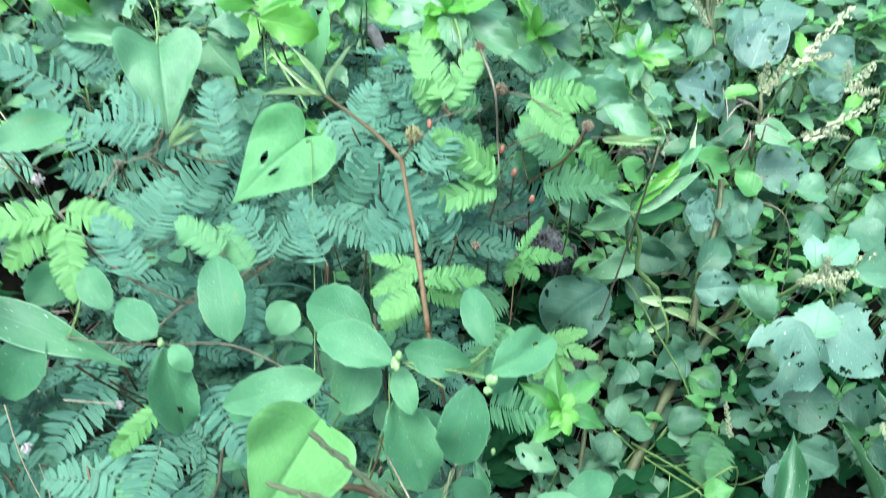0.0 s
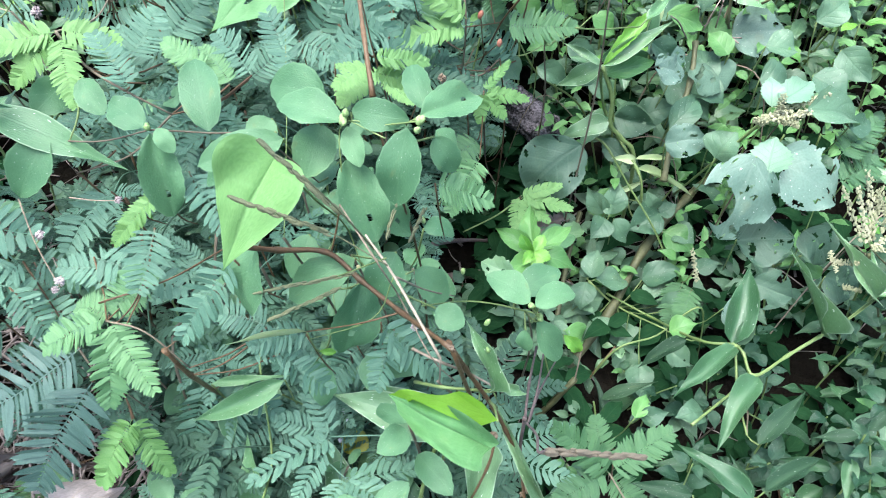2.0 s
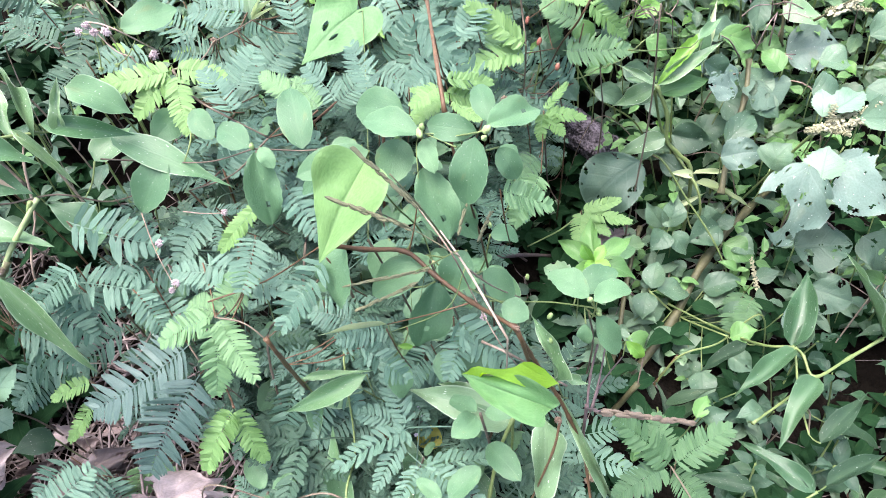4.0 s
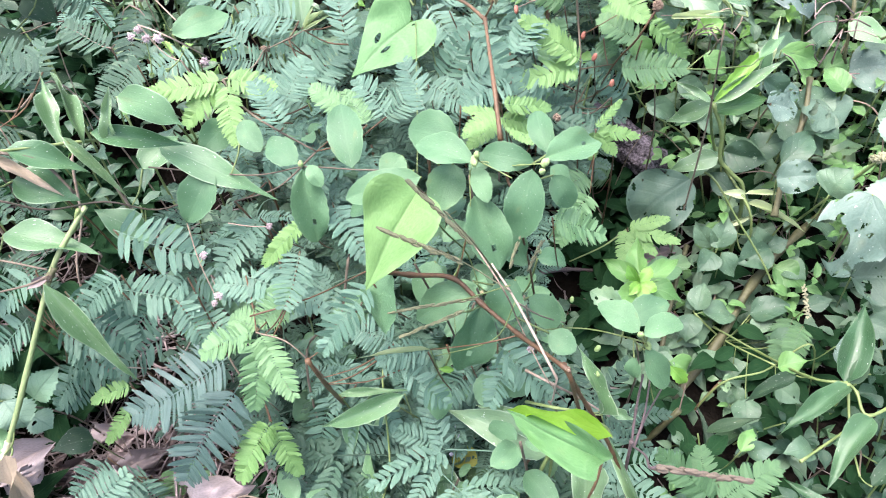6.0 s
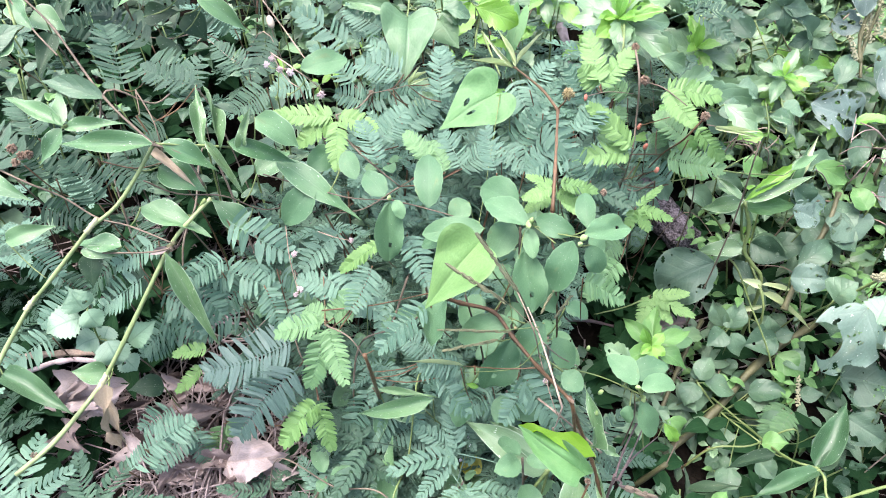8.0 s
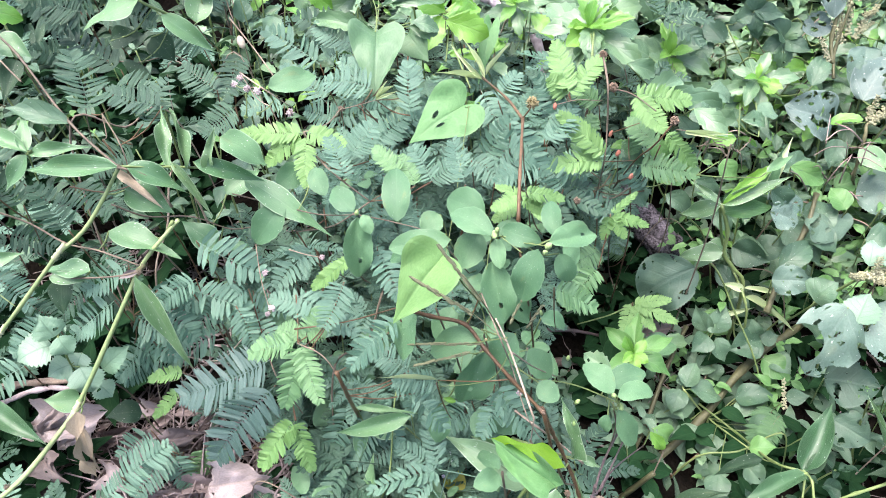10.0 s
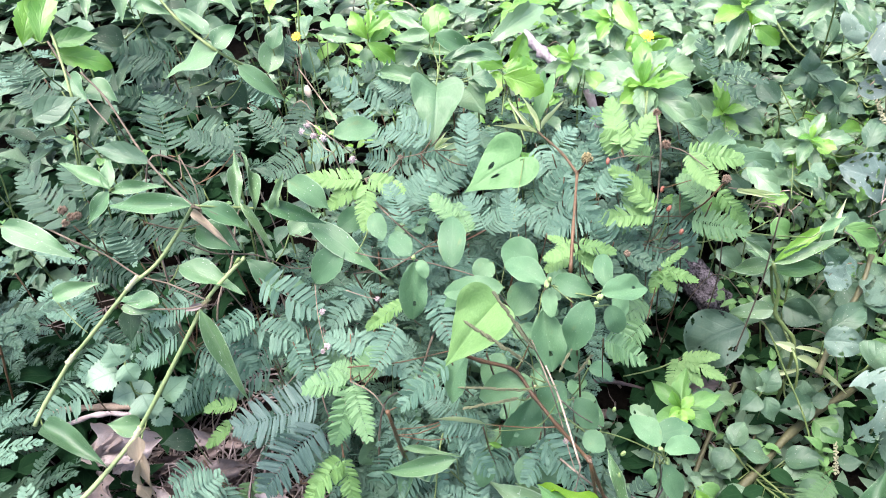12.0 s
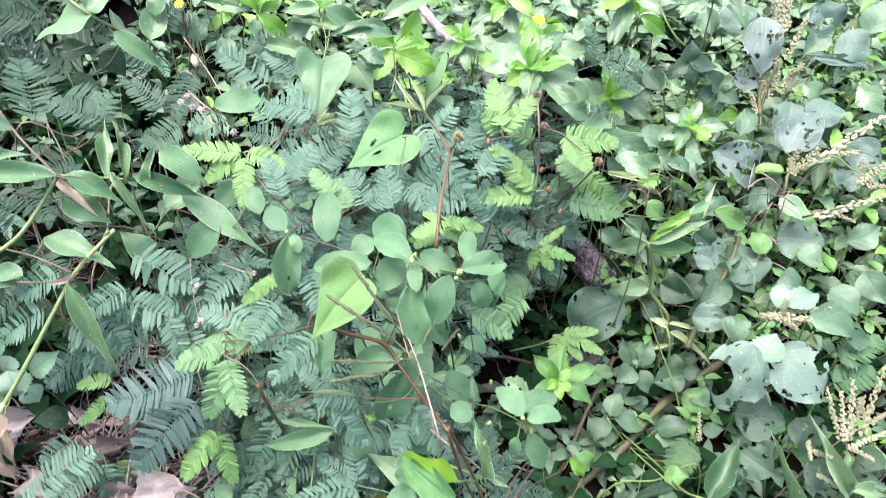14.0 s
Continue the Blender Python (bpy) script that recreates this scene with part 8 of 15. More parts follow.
stem(p, [(-0.3840, 0.3925, 0.4483), (-0.4022, 0.3663, 0.4799), (-0.4490, 0.3817, 0.5017), (-0.4848, 0.3971, 0.5279)], 0.0017, "stem_green", knots=0.35, taper=0.8)
stem(p, [(-0.5011, 0.2701, 0.4586), (-0.5400, 0.3101, 0.5001), (-0.5723, 0.3342, 0.5276)], 0.0014, "stem_green", knots=0.35, taper=0.8)
leaf(p, "day_flat", (-0.5160, 0.1546, 0.3920), (-0.4467, 0.1613, 0.3618), 0.0258, (0.39, -0.47, 0.79))
stem(p, [(-0.2560, 0.2501, 0.3812), (-0.2623, 0.2447, 0.3859), (-0.2687, 0.2393, 0.3958)], 0.0008, "stem_green", "petiole", sides=4, per=3)
stem(p, [(-0.2833, 0.2282, 0.4087), (-0.2842, 0.2301, 0.4029), (-0.2852, 0.2319, 0.3996)], 0.0008, "stem_green", "petiole", sides=4, per=3)
stem(p, [(-0.3068, 0.2261, 0.3984), (-0.3043, 0.2253, 0.4000), (-0.3017, 0.2246, 0.4033)], 0.0008, "stem_green", "petiole", sides=4, per=3)
stem(p, [(-0.2593, 0.2394, 0.4290), (-0.2640, 0.2394, 0.4083), (-0.2687, 0.2393, 0.3958)], 0.0008, "stem_green", "petiole", sides=4, per=3)
stem(p, [(-0.4225, 0.2031, 0.4159), (-0.4164, 0.2239, 0.4133), (-0.4102, 0.2448, 0.4212)], 0.0008, "stem_green", "petiole", sides=4, per=3)
stem(p, [(-0.4237, 0.2020, 0.4152), (-0.4170, 0.2234, 0.4128), (-0.4102, 0.2448, 0.4212)], 0.0008, "stem_green", "petiole", sides=4, per=3)
stem(p, [(-0.4230, 0.2015, 0.4146), (-0.4166, 0.2231, 0.4124), (-0.4102, 0.2448, 0.4212)], 0.0008, "stem_green", "petiole", sides=4, per=3)
stem(p, [(-0.4252, 0.2058, 0.4124), (-0.4177, 0.2253, 0.4117), (-0.4102, 0.2448, 0.4212)], 0.0008, "stem_green", "petiole", sides=4, per=3)
stem(p, [(-0.3962, 0.3693, 0.4775), (-0.3969, 0.3711, 0.4739), (-0.3977, 0.3728, 0.4720)], 0.0008, "stem_green", "petiole", sides=4, per=3)
stem(p, [(-0.3835, 0.3747, 0.4583), (-0.3883, 0.3771, 0.4597), (-0.3931, 0.3794, 0.4641)], 0.0008, "stem_green", "petiole", sides=4, per=3)
stem(p, [(-0.3678, 0.1580, 0.3309), (-0.3713, 0.1552, 0.3277), (-0.3748, 0.1524, 0.3268)], 0.0008, "stem_green", "petiole", sides=4, per=3)
stem(p, [(-0.4062, 0.1587, 0.3121), (-0.4075, 0.1546, 0.3143), (-0.4087, 0.1505, 0.3193)], 0.0008, "stem_green", "petiole", sides=4, per=3)
stem(p, [(-0.4664, 0.1342, 0.3341), (-0.4487, 0.1294, 0.3153), (-0.4309, 0.1246, 0.3073)], 0.0008, "stem_green", "petiole", sides=4, per=3)
stem(p, [(-0.4638, 0.0624, 0.2358), (-0.4699, 0.0671, 0.2362), (-0.4760, 0.0717, 0.2403)], 0.0008, "stem_green", "petiole", sides=4, per=3)
stem(p, [(-0.3595, 0.1875, 0.3534), (-0.3599, 0.1782, 0.3479), (-0.3603, 0.1688, 0.3471)], 0.0008, "stem_green", "petiole", sides=4, per=3)
stem(p, [(-0.4858, 0.2908, 0.4474), (-0.4841, 0.2889, 0.4526), (-0.4824, 0.2870, 0.4614)], 0.0008, "stem_green", "petiole", sides=4, per=3)
stem(p, [(-0.3440, 0.2073, 0.3852), (-0.3498, 0.1998, 0.3858), (-0.3555, 0.1923, 0.3912)], 0.0008, "stem_green", "petiole", sides=4, per=3)
stem(p, [(-0.2812, 0.2537, 0.3545), (-0.2826, 0.2404, 0.3446), (-0.2840, 0.2272, 0.3419)], 0.0008, "stem_green", "petiole", sides=4, per=3)
stem(p, [(-0.4230, 0.3712, 0.4059), (-0.4035, 0.3819, 0.4197), (-0.3840, 0.3925, 0.4483)], 0.0008, "stem_green", "petiole", sides=4, per=3)
stem(p, [(-0.4145, 0.3893, 0.4260), (-0.3993, 0.3909, 0.4326), (-0.3840, 0.3925, 0.4483)], 0.0008, "stem_green", "petiole", sides=4, per=3)
stem(p, [(-0.4479, 0.3704, 0.4285), (-0.4205, 0.3749, 0.4383), (-0.3931, 0.3794, 0.4641)], 0.0008, "stem_green", "petiole", sides=4, per=3)
stem(p, [(-0.2904, 0.2291, 0.3111), (-0.2837, 0.2297, 0.3205), (-0.2771, 0.2303, 0.3367)], 0.0008, "stem_green", "petiole", sides=4, per=3)
stem(p, [(-0.3897, 0.1013, 0.2155), (-0.3854, 0.0932, 0.2162), (-0.3811, 0.0850, 0.2216)], 0.0008, "stem_green", "petiole", sides=4, per=3)
stem(p, [(-0.3831, 0.1436, 0.1317), (-0.3851, 0.1488, 0.0944), (-0.3870, 0.1540, 0.0717)], 0.0008, "stem_green", "petiole", sides=4, per=3)
stem(p, [(-0.3599, 0.0733, 0.2459), (-0.3667, 0.0860, 0.2367), (-0.3734, 0.0987, 0.2349)], 0.0008, "stem_green", "petiole", sides=4, per=3)
stem(p, [(-0.3654, 0.0790, 0.2334), (-0.3713, 0.0854, 0.2286), (-0.3773, 0.0919, 0.2282)], 0.0008, "stem_green", "petiole", sides=4, per=3)
stem(p, [(-0.4092, 0.3765, 0.4896), (-0.4115, 0.3733, 0.4864), (-0.4139, 0.3701, 0.4853)], 0.0008, "stem_green", "petiole", sides=4, per=3)
stem(p, [(-0.5121, 0.3696, 0.4771), (-0.4940, 0.3814, 0.4918), (-0.4758, 0.3932, 0.5213)], 0.0008, "stem_green", "petiole", sides=4, per=3)
stem(p, [(-0.4794, 0.4160, 0.5039), (-0.4776, 0.4046, 0.5091), (-0.4758, 0.3932, 0.5213)], 0.0008, "stem_green", "petiole", sides=4, per=3)
stem(p, [(-0.4004, 0.4482, 0.4134), (-0.3922, 0.4204, 0.4227), (-0.3840, 0.3925, 0.4483)], 0.0008, "stem_green", "petiole", sides=4, per=3)
stem(p, [(-0.5160, 0.1546, 0.3920), (-0.5013, 0.1639, 0.3828), (-0.4866, 0.1733, 0.3822)], 0.0008, "stem_green", "petiole", sides=4, per=3)

p = thing("dayflower_plant", grounded(-0.569, 0.408), "leafy shoot with pale hanging lance leaves and bright young leaves", "weed")
stem(p, [grounded(-0.569, 0.408, -0.01), (-0.5519, 0.3778, 0.2627), (-0.5518, 0.3331, 0.4777)], 0.0011, "stem_brown", "stem")
stem(p, [(-0.5457, 0.3074, 0.4987), (-0.5206, 0.2931, 0.4761), (-0.4869, 0.2746, 0.4571), (-0.4474, 0.2512, 0.4519)], 0.0011, "stem_brown")
stem(p, [(-0.5457, 0.3074, 0.4987), (-0.5488, 0.3203, 0.4782), (-0.5518, 0.3331, 0.4777)], 0.0009, "stem_brown")
leaf(p, "wedelia", (-0.5518, 0.3029, 0.4983), (-0.5628, 0.3488, 0.5332), 0.0258, (0.53, -0.43, 0.73))
leaf(p, "wedelia", (-0.5624, 0.3105, 0.4956), (-0.5902, 0.3371, 0.5195), 0.0207, (0.19, -0.54, 0.82))
leaf(p, "weed_bright", (-0.5415, 0.3074, 0.4962), (-0.5145, 0.3425, 0.4954), 0.0197, (0.59, -0.44, 0.67))
leaf(p, "wedelia", (-0.5483, 0.3066, 0.4854), (-0.5068, 0.3369, 0.4614), 0.0259, (0.66, -0.39, 0.65))
leaf(p, "day_pale", (-0.5413, 0.3701, 0.5463), (-0.5175, 0.3355, 0.5085), 0.0168, (0.70, -0.25, 0.67))
leaf(p, "day_pale", (-0.5057, 0.3836, 0.5454), (-0.4934, 0.3554, 0.5015), 0.0246, (0.55, -0.62, 0.55))
leaf(p, "day_pale", (-0.4351, 0.4174, 0.5239), (-0.3940, 0.4102, 0.4945), 0.0238, (0.49, -0.38, 0.78))
leaf(p, "day", (-0.4907, 0.3780, 0.5137), (-0.4514, 0.3827, 0.5025), 0.0149, (0.27, -0.72, 0.64))
leaf(p, "weed", (-0.5264, 0.2410, 0.4522), (-0.4987, 0.2759, 0.4609), 0.0251, (0.48, -0.55, 0.68))
leaf(p, "day", (-0.5181, 0.2916, 0.4741), (-0.4884, 0.2748, 0.4574), 0.0210, (0.07, -0.64, 0.77))
leaf(p, "day", (-0.5141, 0.3011, 0.4548), (-0.4825, 0.3048, 0.4415), 0.0291, (0.39, -0.44, 0.81))
leaf(p, "weed_bright", (-0.4055, 0.4521, 0.4915), (-0.4075, 0.4864, 0.5096), 0.0133, (0.76, -0.27, 0.59))
leaf(p, "day", (-0.3963, 0.4613, 0.4369), (-0.3949, 0.4871, 0.4594), 0.0231, (-0.05, -0.66, 0.75))
leaf(p, "weed", (-0.4339, 0.3991, 0.4886), (-0.3995, 0.4021, 0.4756), 0.0251, (0.29, -0.77, 0.58))
leaf(p, "weed", (-0.4431, 0.4211, 0.5061), (-0.4367, 0.3918, 0.4854), 0.0218, (0.30, -0.51, 0.81))
stem(p, [(-0.5518, 0.3029, 0.4983), (-0.5488, 0.3051, 0.4976), (-0.5457, 0.3074, 0.4987)], 0.0008, "stem_green", "petiole", sides=4, per=3)
stem(p, [(-0.5624, 0.3105, 0.4956), (-0.5541, 0.3090, 0.4950), (-0.5457, 0.3074, 0.4987)], 0.0008, "stem_green", "petiole", sides=4, per=3)
stem(p, [(-0.5483, 0.3066, 0.4854), (-0.5439, 0.3052, 0.4877), (-0.5394, 0.3039, 0.4930)], 0.0008, "stem_green", "petiole", sides=4, per=3)
stem(p, [(-0.5413, 0.3701, 0.5463), (-0.5485, 0.3753, 0.5088), (-0.5557, 0.3804, 0.4863)], 0.0008, "stem_green", "petiole", sides=4, per=3)
stem(p, [(-0.5057, 0.3836, 0.5454), (-0.5094, 0.3894, 0.5081), (-0.5130, 0.3952, 0.4854)], 0.0008, "stem_green", "petiole", sides=4, per=3)
stem(p, [(-0.4351, 0.4174, 0.5239), (-0.4417, 0.4266, 0.4862), (-0.4483, 0.4357, 0.4639)], 0.0008, "stem_green", "petiole", sides=4, per=3)
stem(p, [(-0.4907, 0.3780, 0.5137), (-0.4918, 0.3820, 0.4764), (-0.4929, 0.3859, 0.4537)], 0.0008, "stem_green", "petiole", sides=4, per=3)
stem(p, [(-0.5264, 0.2410, 0.4522), (-0.5108, 0.2601, 0.4510), (-0.4953, 0.2792, 0.4619)], 0.0008, "stem_green", "petiole", sides=4, per=3)
stem(p, [(-0.5141, 0.3011, 0.4548), (-0.5131, 0.2948, 0.4605), (-0.5122, 0.2885, 0.4713)], 0.0008, "stem_green", "petiole", sides=4, per=3)
stem(p, [(-0.4055, 0.4521, 0.4915), (-0.4115, 0.4607, 0.4539), (-0.4175, 0.4693, 0.4315)], 0.0008, "stem_green", "petiole", sides=4, per=3)
stem(p, [(-0.3963, 0.4613, 0.4369), (-0.4023, 0.4742, 0.3989), (-0.4083, 0.4871, 0.3769)], 0.0008, "stem_green", "petiole", sides=4, per=3)
stem(p, [(-0.4339, 0.3991, 0.4886), (-0.4372, 0.4126, 0.4507), (-0.4406, 0.4260, 0.4286)], 0.0008, "stem_green", "petiole", sides=4, per=3)
stem(p, [(-0.4431, 0.4211, 0.5061), (-0.4488, 0.4269, 0.4687), (-0.4544, 0.4327, 0.4461)], 0.0008, "stem_green", "petiole", sides=4, per=3)

p = thing("dayflower_plant", grounded(0.017, 0.204), "dayflower shoot with speckled lance leaves and green stem", "weed")
stem(p, [grounded(0.017, 0.204, -0.01), (0.0276, 0.1766, 0.0634), (0.0180, 0.1349, 0.1154)], 0.0011, "stem_brown", "stem")
stem(p, [(0.0227, 0.1364, 0.1771), (0.0104, 0.1233, 0.1479), (0.0018, 0.1067, 0.1129), (-0.0049, 0.0889, 0.0767)], 0.0018, "stem_green", knots=0.35, taper=0.8)
stem(p, [(0.0227, 0.1364, 0.1771), (0.0204, 0.1357, 0.1362), (0.0180, 0.1349, 0.1154)], 0.0014, "stem_green")
stem(p, [(0.0039, 0.1481, 0.2220), (0.0236, 0.1267, 0.2528), (0.0466, 0.1326, 0.2375)], 0.0012, "stem_green", knots=0.35, taper=0.8)
leaf(p, "day_pale", (0.0220, 0.1416, 0.1574), (-0.0656, 0.1723, 0.1634), 0.0313, (-0.06, -0.36, 0.93))
leaf(p, "day_pale", (0.0225, 0.1499, 0.1666), (-0.0403, 0.1768, 0.1642), 0.0214, (-0.14, -0.25, 0.96))
leaf(p, "day_curl", (0.0564, 0.1331, 0.2350), (0.0384, 0.1571, 0.2829), 0.0187, (0.44, -0.73, 0.53))
leaf(p, "day", (0.0297, 0.2178, 0.2205), (0.0204, 0.2431, 0.2298), 0.0100, (-0.10, -0.37, 0.92))
leaf(p, "day", (-0.1267, 0.1057, 0.0681), (-0.1293, 0.1500, 0.1442), 0.0259, (0.04, -0.86, 0.50))
leaf(p, "day_pale", (-0.0564, 0.1114, 0.0681), (-0.0783, 0.1670, 0.1154), 0.0286, (0.30, -0.55, 0.78))
leaf(p, "day_pale", (0.0459, 0.1214, 0.2030), (0.0397, 0.0853, 0.1309), 0.0292, (0.34, -0.85, 0.40))
leaf(p, "day_curl", (0.0585, 0.1327, 0.2148), (0.0989, 0.0965, 0.1162), 0.0127, (0.18, -0.90, 0.40))
leaf(p, "day", (-0.0557, 0.1592, 0.0676), (-0.0085, 0.1569, 0.0774), 0.0175, (-0.21, -0.33, 0.92))
leaf(p, "day_dark", (-0.0614, 0.1563, 0.0621), (-0.0195, 0.1451, 0.0629), 0.0216, (-0.04, -0.08, 1.00))
leaf(p, "day", (0.0023, 0.1104, 0.0829), (-0.0218, 0.1477, 0.0954), 0.0164, (0.03, -0.30, 0.95))
leaf(p, "day_curl", (0.0577, 0.1355, 0.2363), (0.0784, 0.1365, 0.2248), 0.0113, (0.45, -0.42, 0.79))
leaf(p, "day", (-0.0913, 0.1633, 0.1998), (-0.1643, 0.1489, 0.1668), 0.0182, (-0.17, -0.71, 0.69))
leaf(p, "day", (-0.1459, 0.1639, 0.1936), (-0.0858, 0.1688, 0.1968), 0.0074, (-0.02, -0.37, 0.93))
leaf(p, "day", (-0.1432, 0.1804, 0.1593), (-0.1462, 0.1395, 0.1168), 0.0163, (-0.20, -0.70, 0.69))
leaf(p, "day_flat", (-0.1016, 0.1710, 0.1644), (-0.1603, 0.1765, 0.1479), 0.0291, (-0.28, -0.39, 0.88))
leaf(p, "yellow", (-0.0668, 0.1706, 0.0884), (-0.0433, 0.1626, 0.0876), 0.0234, (-0.00, -0.11, 0.99))
bud_cluster(p, (-0.0620, 0.1807, 0.1185), 0.0020, "floret", "flower_head", 6, 738)
bud_cluster(p, (-0.0582, 0.1735, 0.1162), 0.0017, "floret", "flower_head", 5, 745)
bud_cluster(p, (-0.0646, 0.1610, 0.1062), 0.0020, "floret", "flower_head", 6, 733)
bud_cluster(p, (0.0085, 0.1374, 0.3045), 0.0014, "floret", "flower_head", 5, 852)
stem(p, [(-0.0624, 0.1786, 0.1143), (-0.0601, 0.1615, 0.0950), (-0.0562, 0.1478, 0.0570)], 0.0005, "stem_green")
stem(p, [(0.0220, 0.1416, 0.1574), (0.0193, 0.1357, 0.1583), (0.0166, 0.1298, 0.1625)], 0.0008, "stem_green", "petiole", sides=4, per=3)
stem(p, [(0.0225, 0.1499, 0.1666), (0.0226, 0.1432, 0.1698), (0.0227, 0.1364, 0.1771)], 0.0008, "stem_green", "petiole", sides=4, per=3)
stem(p, [(0.0564, 0.1331, 0.2350), (0.0515, 0.1328, 0.2350), (0.0466, 0.1326, 0.2375)], 0.0008, "stem_green", "petiole", sides=4, per=3)
stem(p, [(0.0297, 0.2178, 0.2205), (0.0246, 0.2217, 0.1832), (0.0195, 0.2255, 0.1605)], 0.0008, "stem_green", "petiole", sides=4, per=3)
stem(p, [(-0.1267, 0.1057, 0.0681), (-0.1251, 0.1080, 0.0309), (-0.1236, 0.1102, 0.0081)], 0.0008, "stem_green", "petiole", sides=4, per=3)
stem(p, [(-0.0564, 0.1114, 0.0681), (-0.0563, 0.1296, 0.0580), (-0.0562, 0.1478, 0.0570)], 0.0008, "stem_green", "petiole", sides=4, per=3)
stem(p, [(0.0459, 0.1214, 0.2030), (0.0463, 0.1270, 0.2159), (0.0466, 0.1326, 0.2375)], 0.0008, "stem_green", "petiole", sides=4, per=3)
stem(p, [(0.0585, 0.1327, 0.2148), (0.0526, 0.1327, 0.2231), (0.0466, 0.1326, 0.2375)], 0.0008, "stem_green", "petiole", sides=4, per=3)
stem(p, [(-0.0557, 0.1592, 0.0676), (-0.0565, 0.1552, 0.0661), (-0.0572, 0.1513, 0.0665)], 0.0008, "stem_green", "petiole", sides=4, per=3)
stem(p, [(-0.0614, 0.1563, 0.0621), (-0.0593, 0.1538, 0.0634), (-0.0572, 0.1513, 0.0665)], 0.0008, "stem_green", "petiole", sides=4, per=3)
stem(p, [(0.0023, 0.1104, 0.0829), (0.0004, 0.1041, 0.0867), (-0.0016, 0.0978, 0.0948)], 0.0008, "stem_green", "petiole", sides=4, per=3)
stem(p, [(0.0577, 0.1355, 0.2363), (0.0521, 0.1340, 0.2355), (0.0466, 0.1326, 0.2375)], 0.0008, "stem_green", "petiole", sides=4, per=3)
stem(p, [(-0.0913, 0.1633, 0.1998), (-0.0929, 0.1688, 0.1624), (-0.0944, 0.1743, 0.1398)], 0.0008, "stem_green", "petiole", sides=4, per=3)
stem(p, [(-0.1459, 0.1639, 0.1936), (-0.1392, 0.1651, 0.1562), (-0.1326, 0.1663, 0.1336)], 0.0008, "stem_green", "petiole", sides=4, per=3)
stem(p, [(-0.1432, 0.1804, 0.1593), (-0.1430, 0.1874, 0.1219), (-0.1429, 0.1944, 0.0993)], 0.0008, "stem_green", "petiole", sides=4, per=3)
stem(p, [(-0.1016, 0.1710, 0.1644), (-0.0820, 0.1748, 0.1317), (-0.0624, 0.1786, 0.1143)], 0.0008, "stem_green", "petiole", sides=4, per=3)
stem(p, [(-0.0668, 0.1706, 0.0884), (-0.0634, 0.1661, 0.0901), (-0.0601, 0.1615, 0.0950)], 0.0008, "stem_green", "petiole", sides=4, per=3)

p = thing("dayflower_plant", grounded(0.287, 0.252), "dayflower shoot with drooping lance leaves, mostly coloured for deep shade", "weed")
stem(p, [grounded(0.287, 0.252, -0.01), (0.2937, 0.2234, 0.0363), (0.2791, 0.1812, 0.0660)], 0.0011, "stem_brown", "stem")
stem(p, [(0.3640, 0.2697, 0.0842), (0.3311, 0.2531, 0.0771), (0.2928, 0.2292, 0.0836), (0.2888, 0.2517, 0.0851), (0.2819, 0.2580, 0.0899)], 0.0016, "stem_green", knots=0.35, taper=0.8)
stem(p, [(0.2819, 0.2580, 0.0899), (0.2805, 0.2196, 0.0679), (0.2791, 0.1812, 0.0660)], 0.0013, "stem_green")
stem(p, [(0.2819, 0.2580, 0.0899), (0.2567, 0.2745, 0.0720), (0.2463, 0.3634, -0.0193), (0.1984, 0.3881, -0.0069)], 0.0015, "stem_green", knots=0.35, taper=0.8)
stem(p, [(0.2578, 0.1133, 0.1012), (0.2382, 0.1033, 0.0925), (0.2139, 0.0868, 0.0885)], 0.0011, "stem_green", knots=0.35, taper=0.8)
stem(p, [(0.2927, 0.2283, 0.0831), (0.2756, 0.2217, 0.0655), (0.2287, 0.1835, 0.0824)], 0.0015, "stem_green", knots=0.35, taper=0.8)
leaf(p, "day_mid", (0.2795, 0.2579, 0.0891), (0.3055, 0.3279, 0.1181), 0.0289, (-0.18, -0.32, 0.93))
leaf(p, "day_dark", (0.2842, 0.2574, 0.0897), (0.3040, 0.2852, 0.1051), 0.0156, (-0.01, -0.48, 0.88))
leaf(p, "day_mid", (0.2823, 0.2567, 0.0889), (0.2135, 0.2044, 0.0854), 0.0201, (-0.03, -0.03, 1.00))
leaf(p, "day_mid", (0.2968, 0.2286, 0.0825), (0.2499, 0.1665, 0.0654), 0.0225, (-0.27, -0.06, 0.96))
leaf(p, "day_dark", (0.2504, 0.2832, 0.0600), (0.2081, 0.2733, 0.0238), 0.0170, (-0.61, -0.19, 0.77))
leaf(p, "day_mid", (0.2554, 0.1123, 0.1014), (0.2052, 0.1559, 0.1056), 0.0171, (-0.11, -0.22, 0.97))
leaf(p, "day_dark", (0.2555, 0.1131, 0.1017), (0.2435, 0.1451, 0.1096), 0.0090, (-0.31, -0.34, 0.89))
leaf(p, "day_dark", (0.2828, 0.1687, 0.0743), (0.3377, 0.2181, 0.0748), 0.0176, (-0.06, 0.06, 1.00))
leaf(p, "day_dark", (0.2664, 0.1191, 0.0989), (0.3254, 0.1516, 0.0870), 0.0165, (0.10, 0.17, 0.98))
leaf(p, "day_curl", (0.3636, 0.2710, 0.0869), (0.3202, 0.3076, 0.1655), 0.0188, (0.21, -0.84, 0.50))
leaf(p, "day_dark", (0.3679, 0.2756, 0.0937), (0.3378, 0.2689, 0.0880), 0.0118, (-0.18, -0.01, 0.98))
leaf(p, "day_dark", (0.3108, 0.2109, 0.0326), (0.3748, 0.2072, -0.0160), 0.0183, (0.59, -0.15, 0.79))
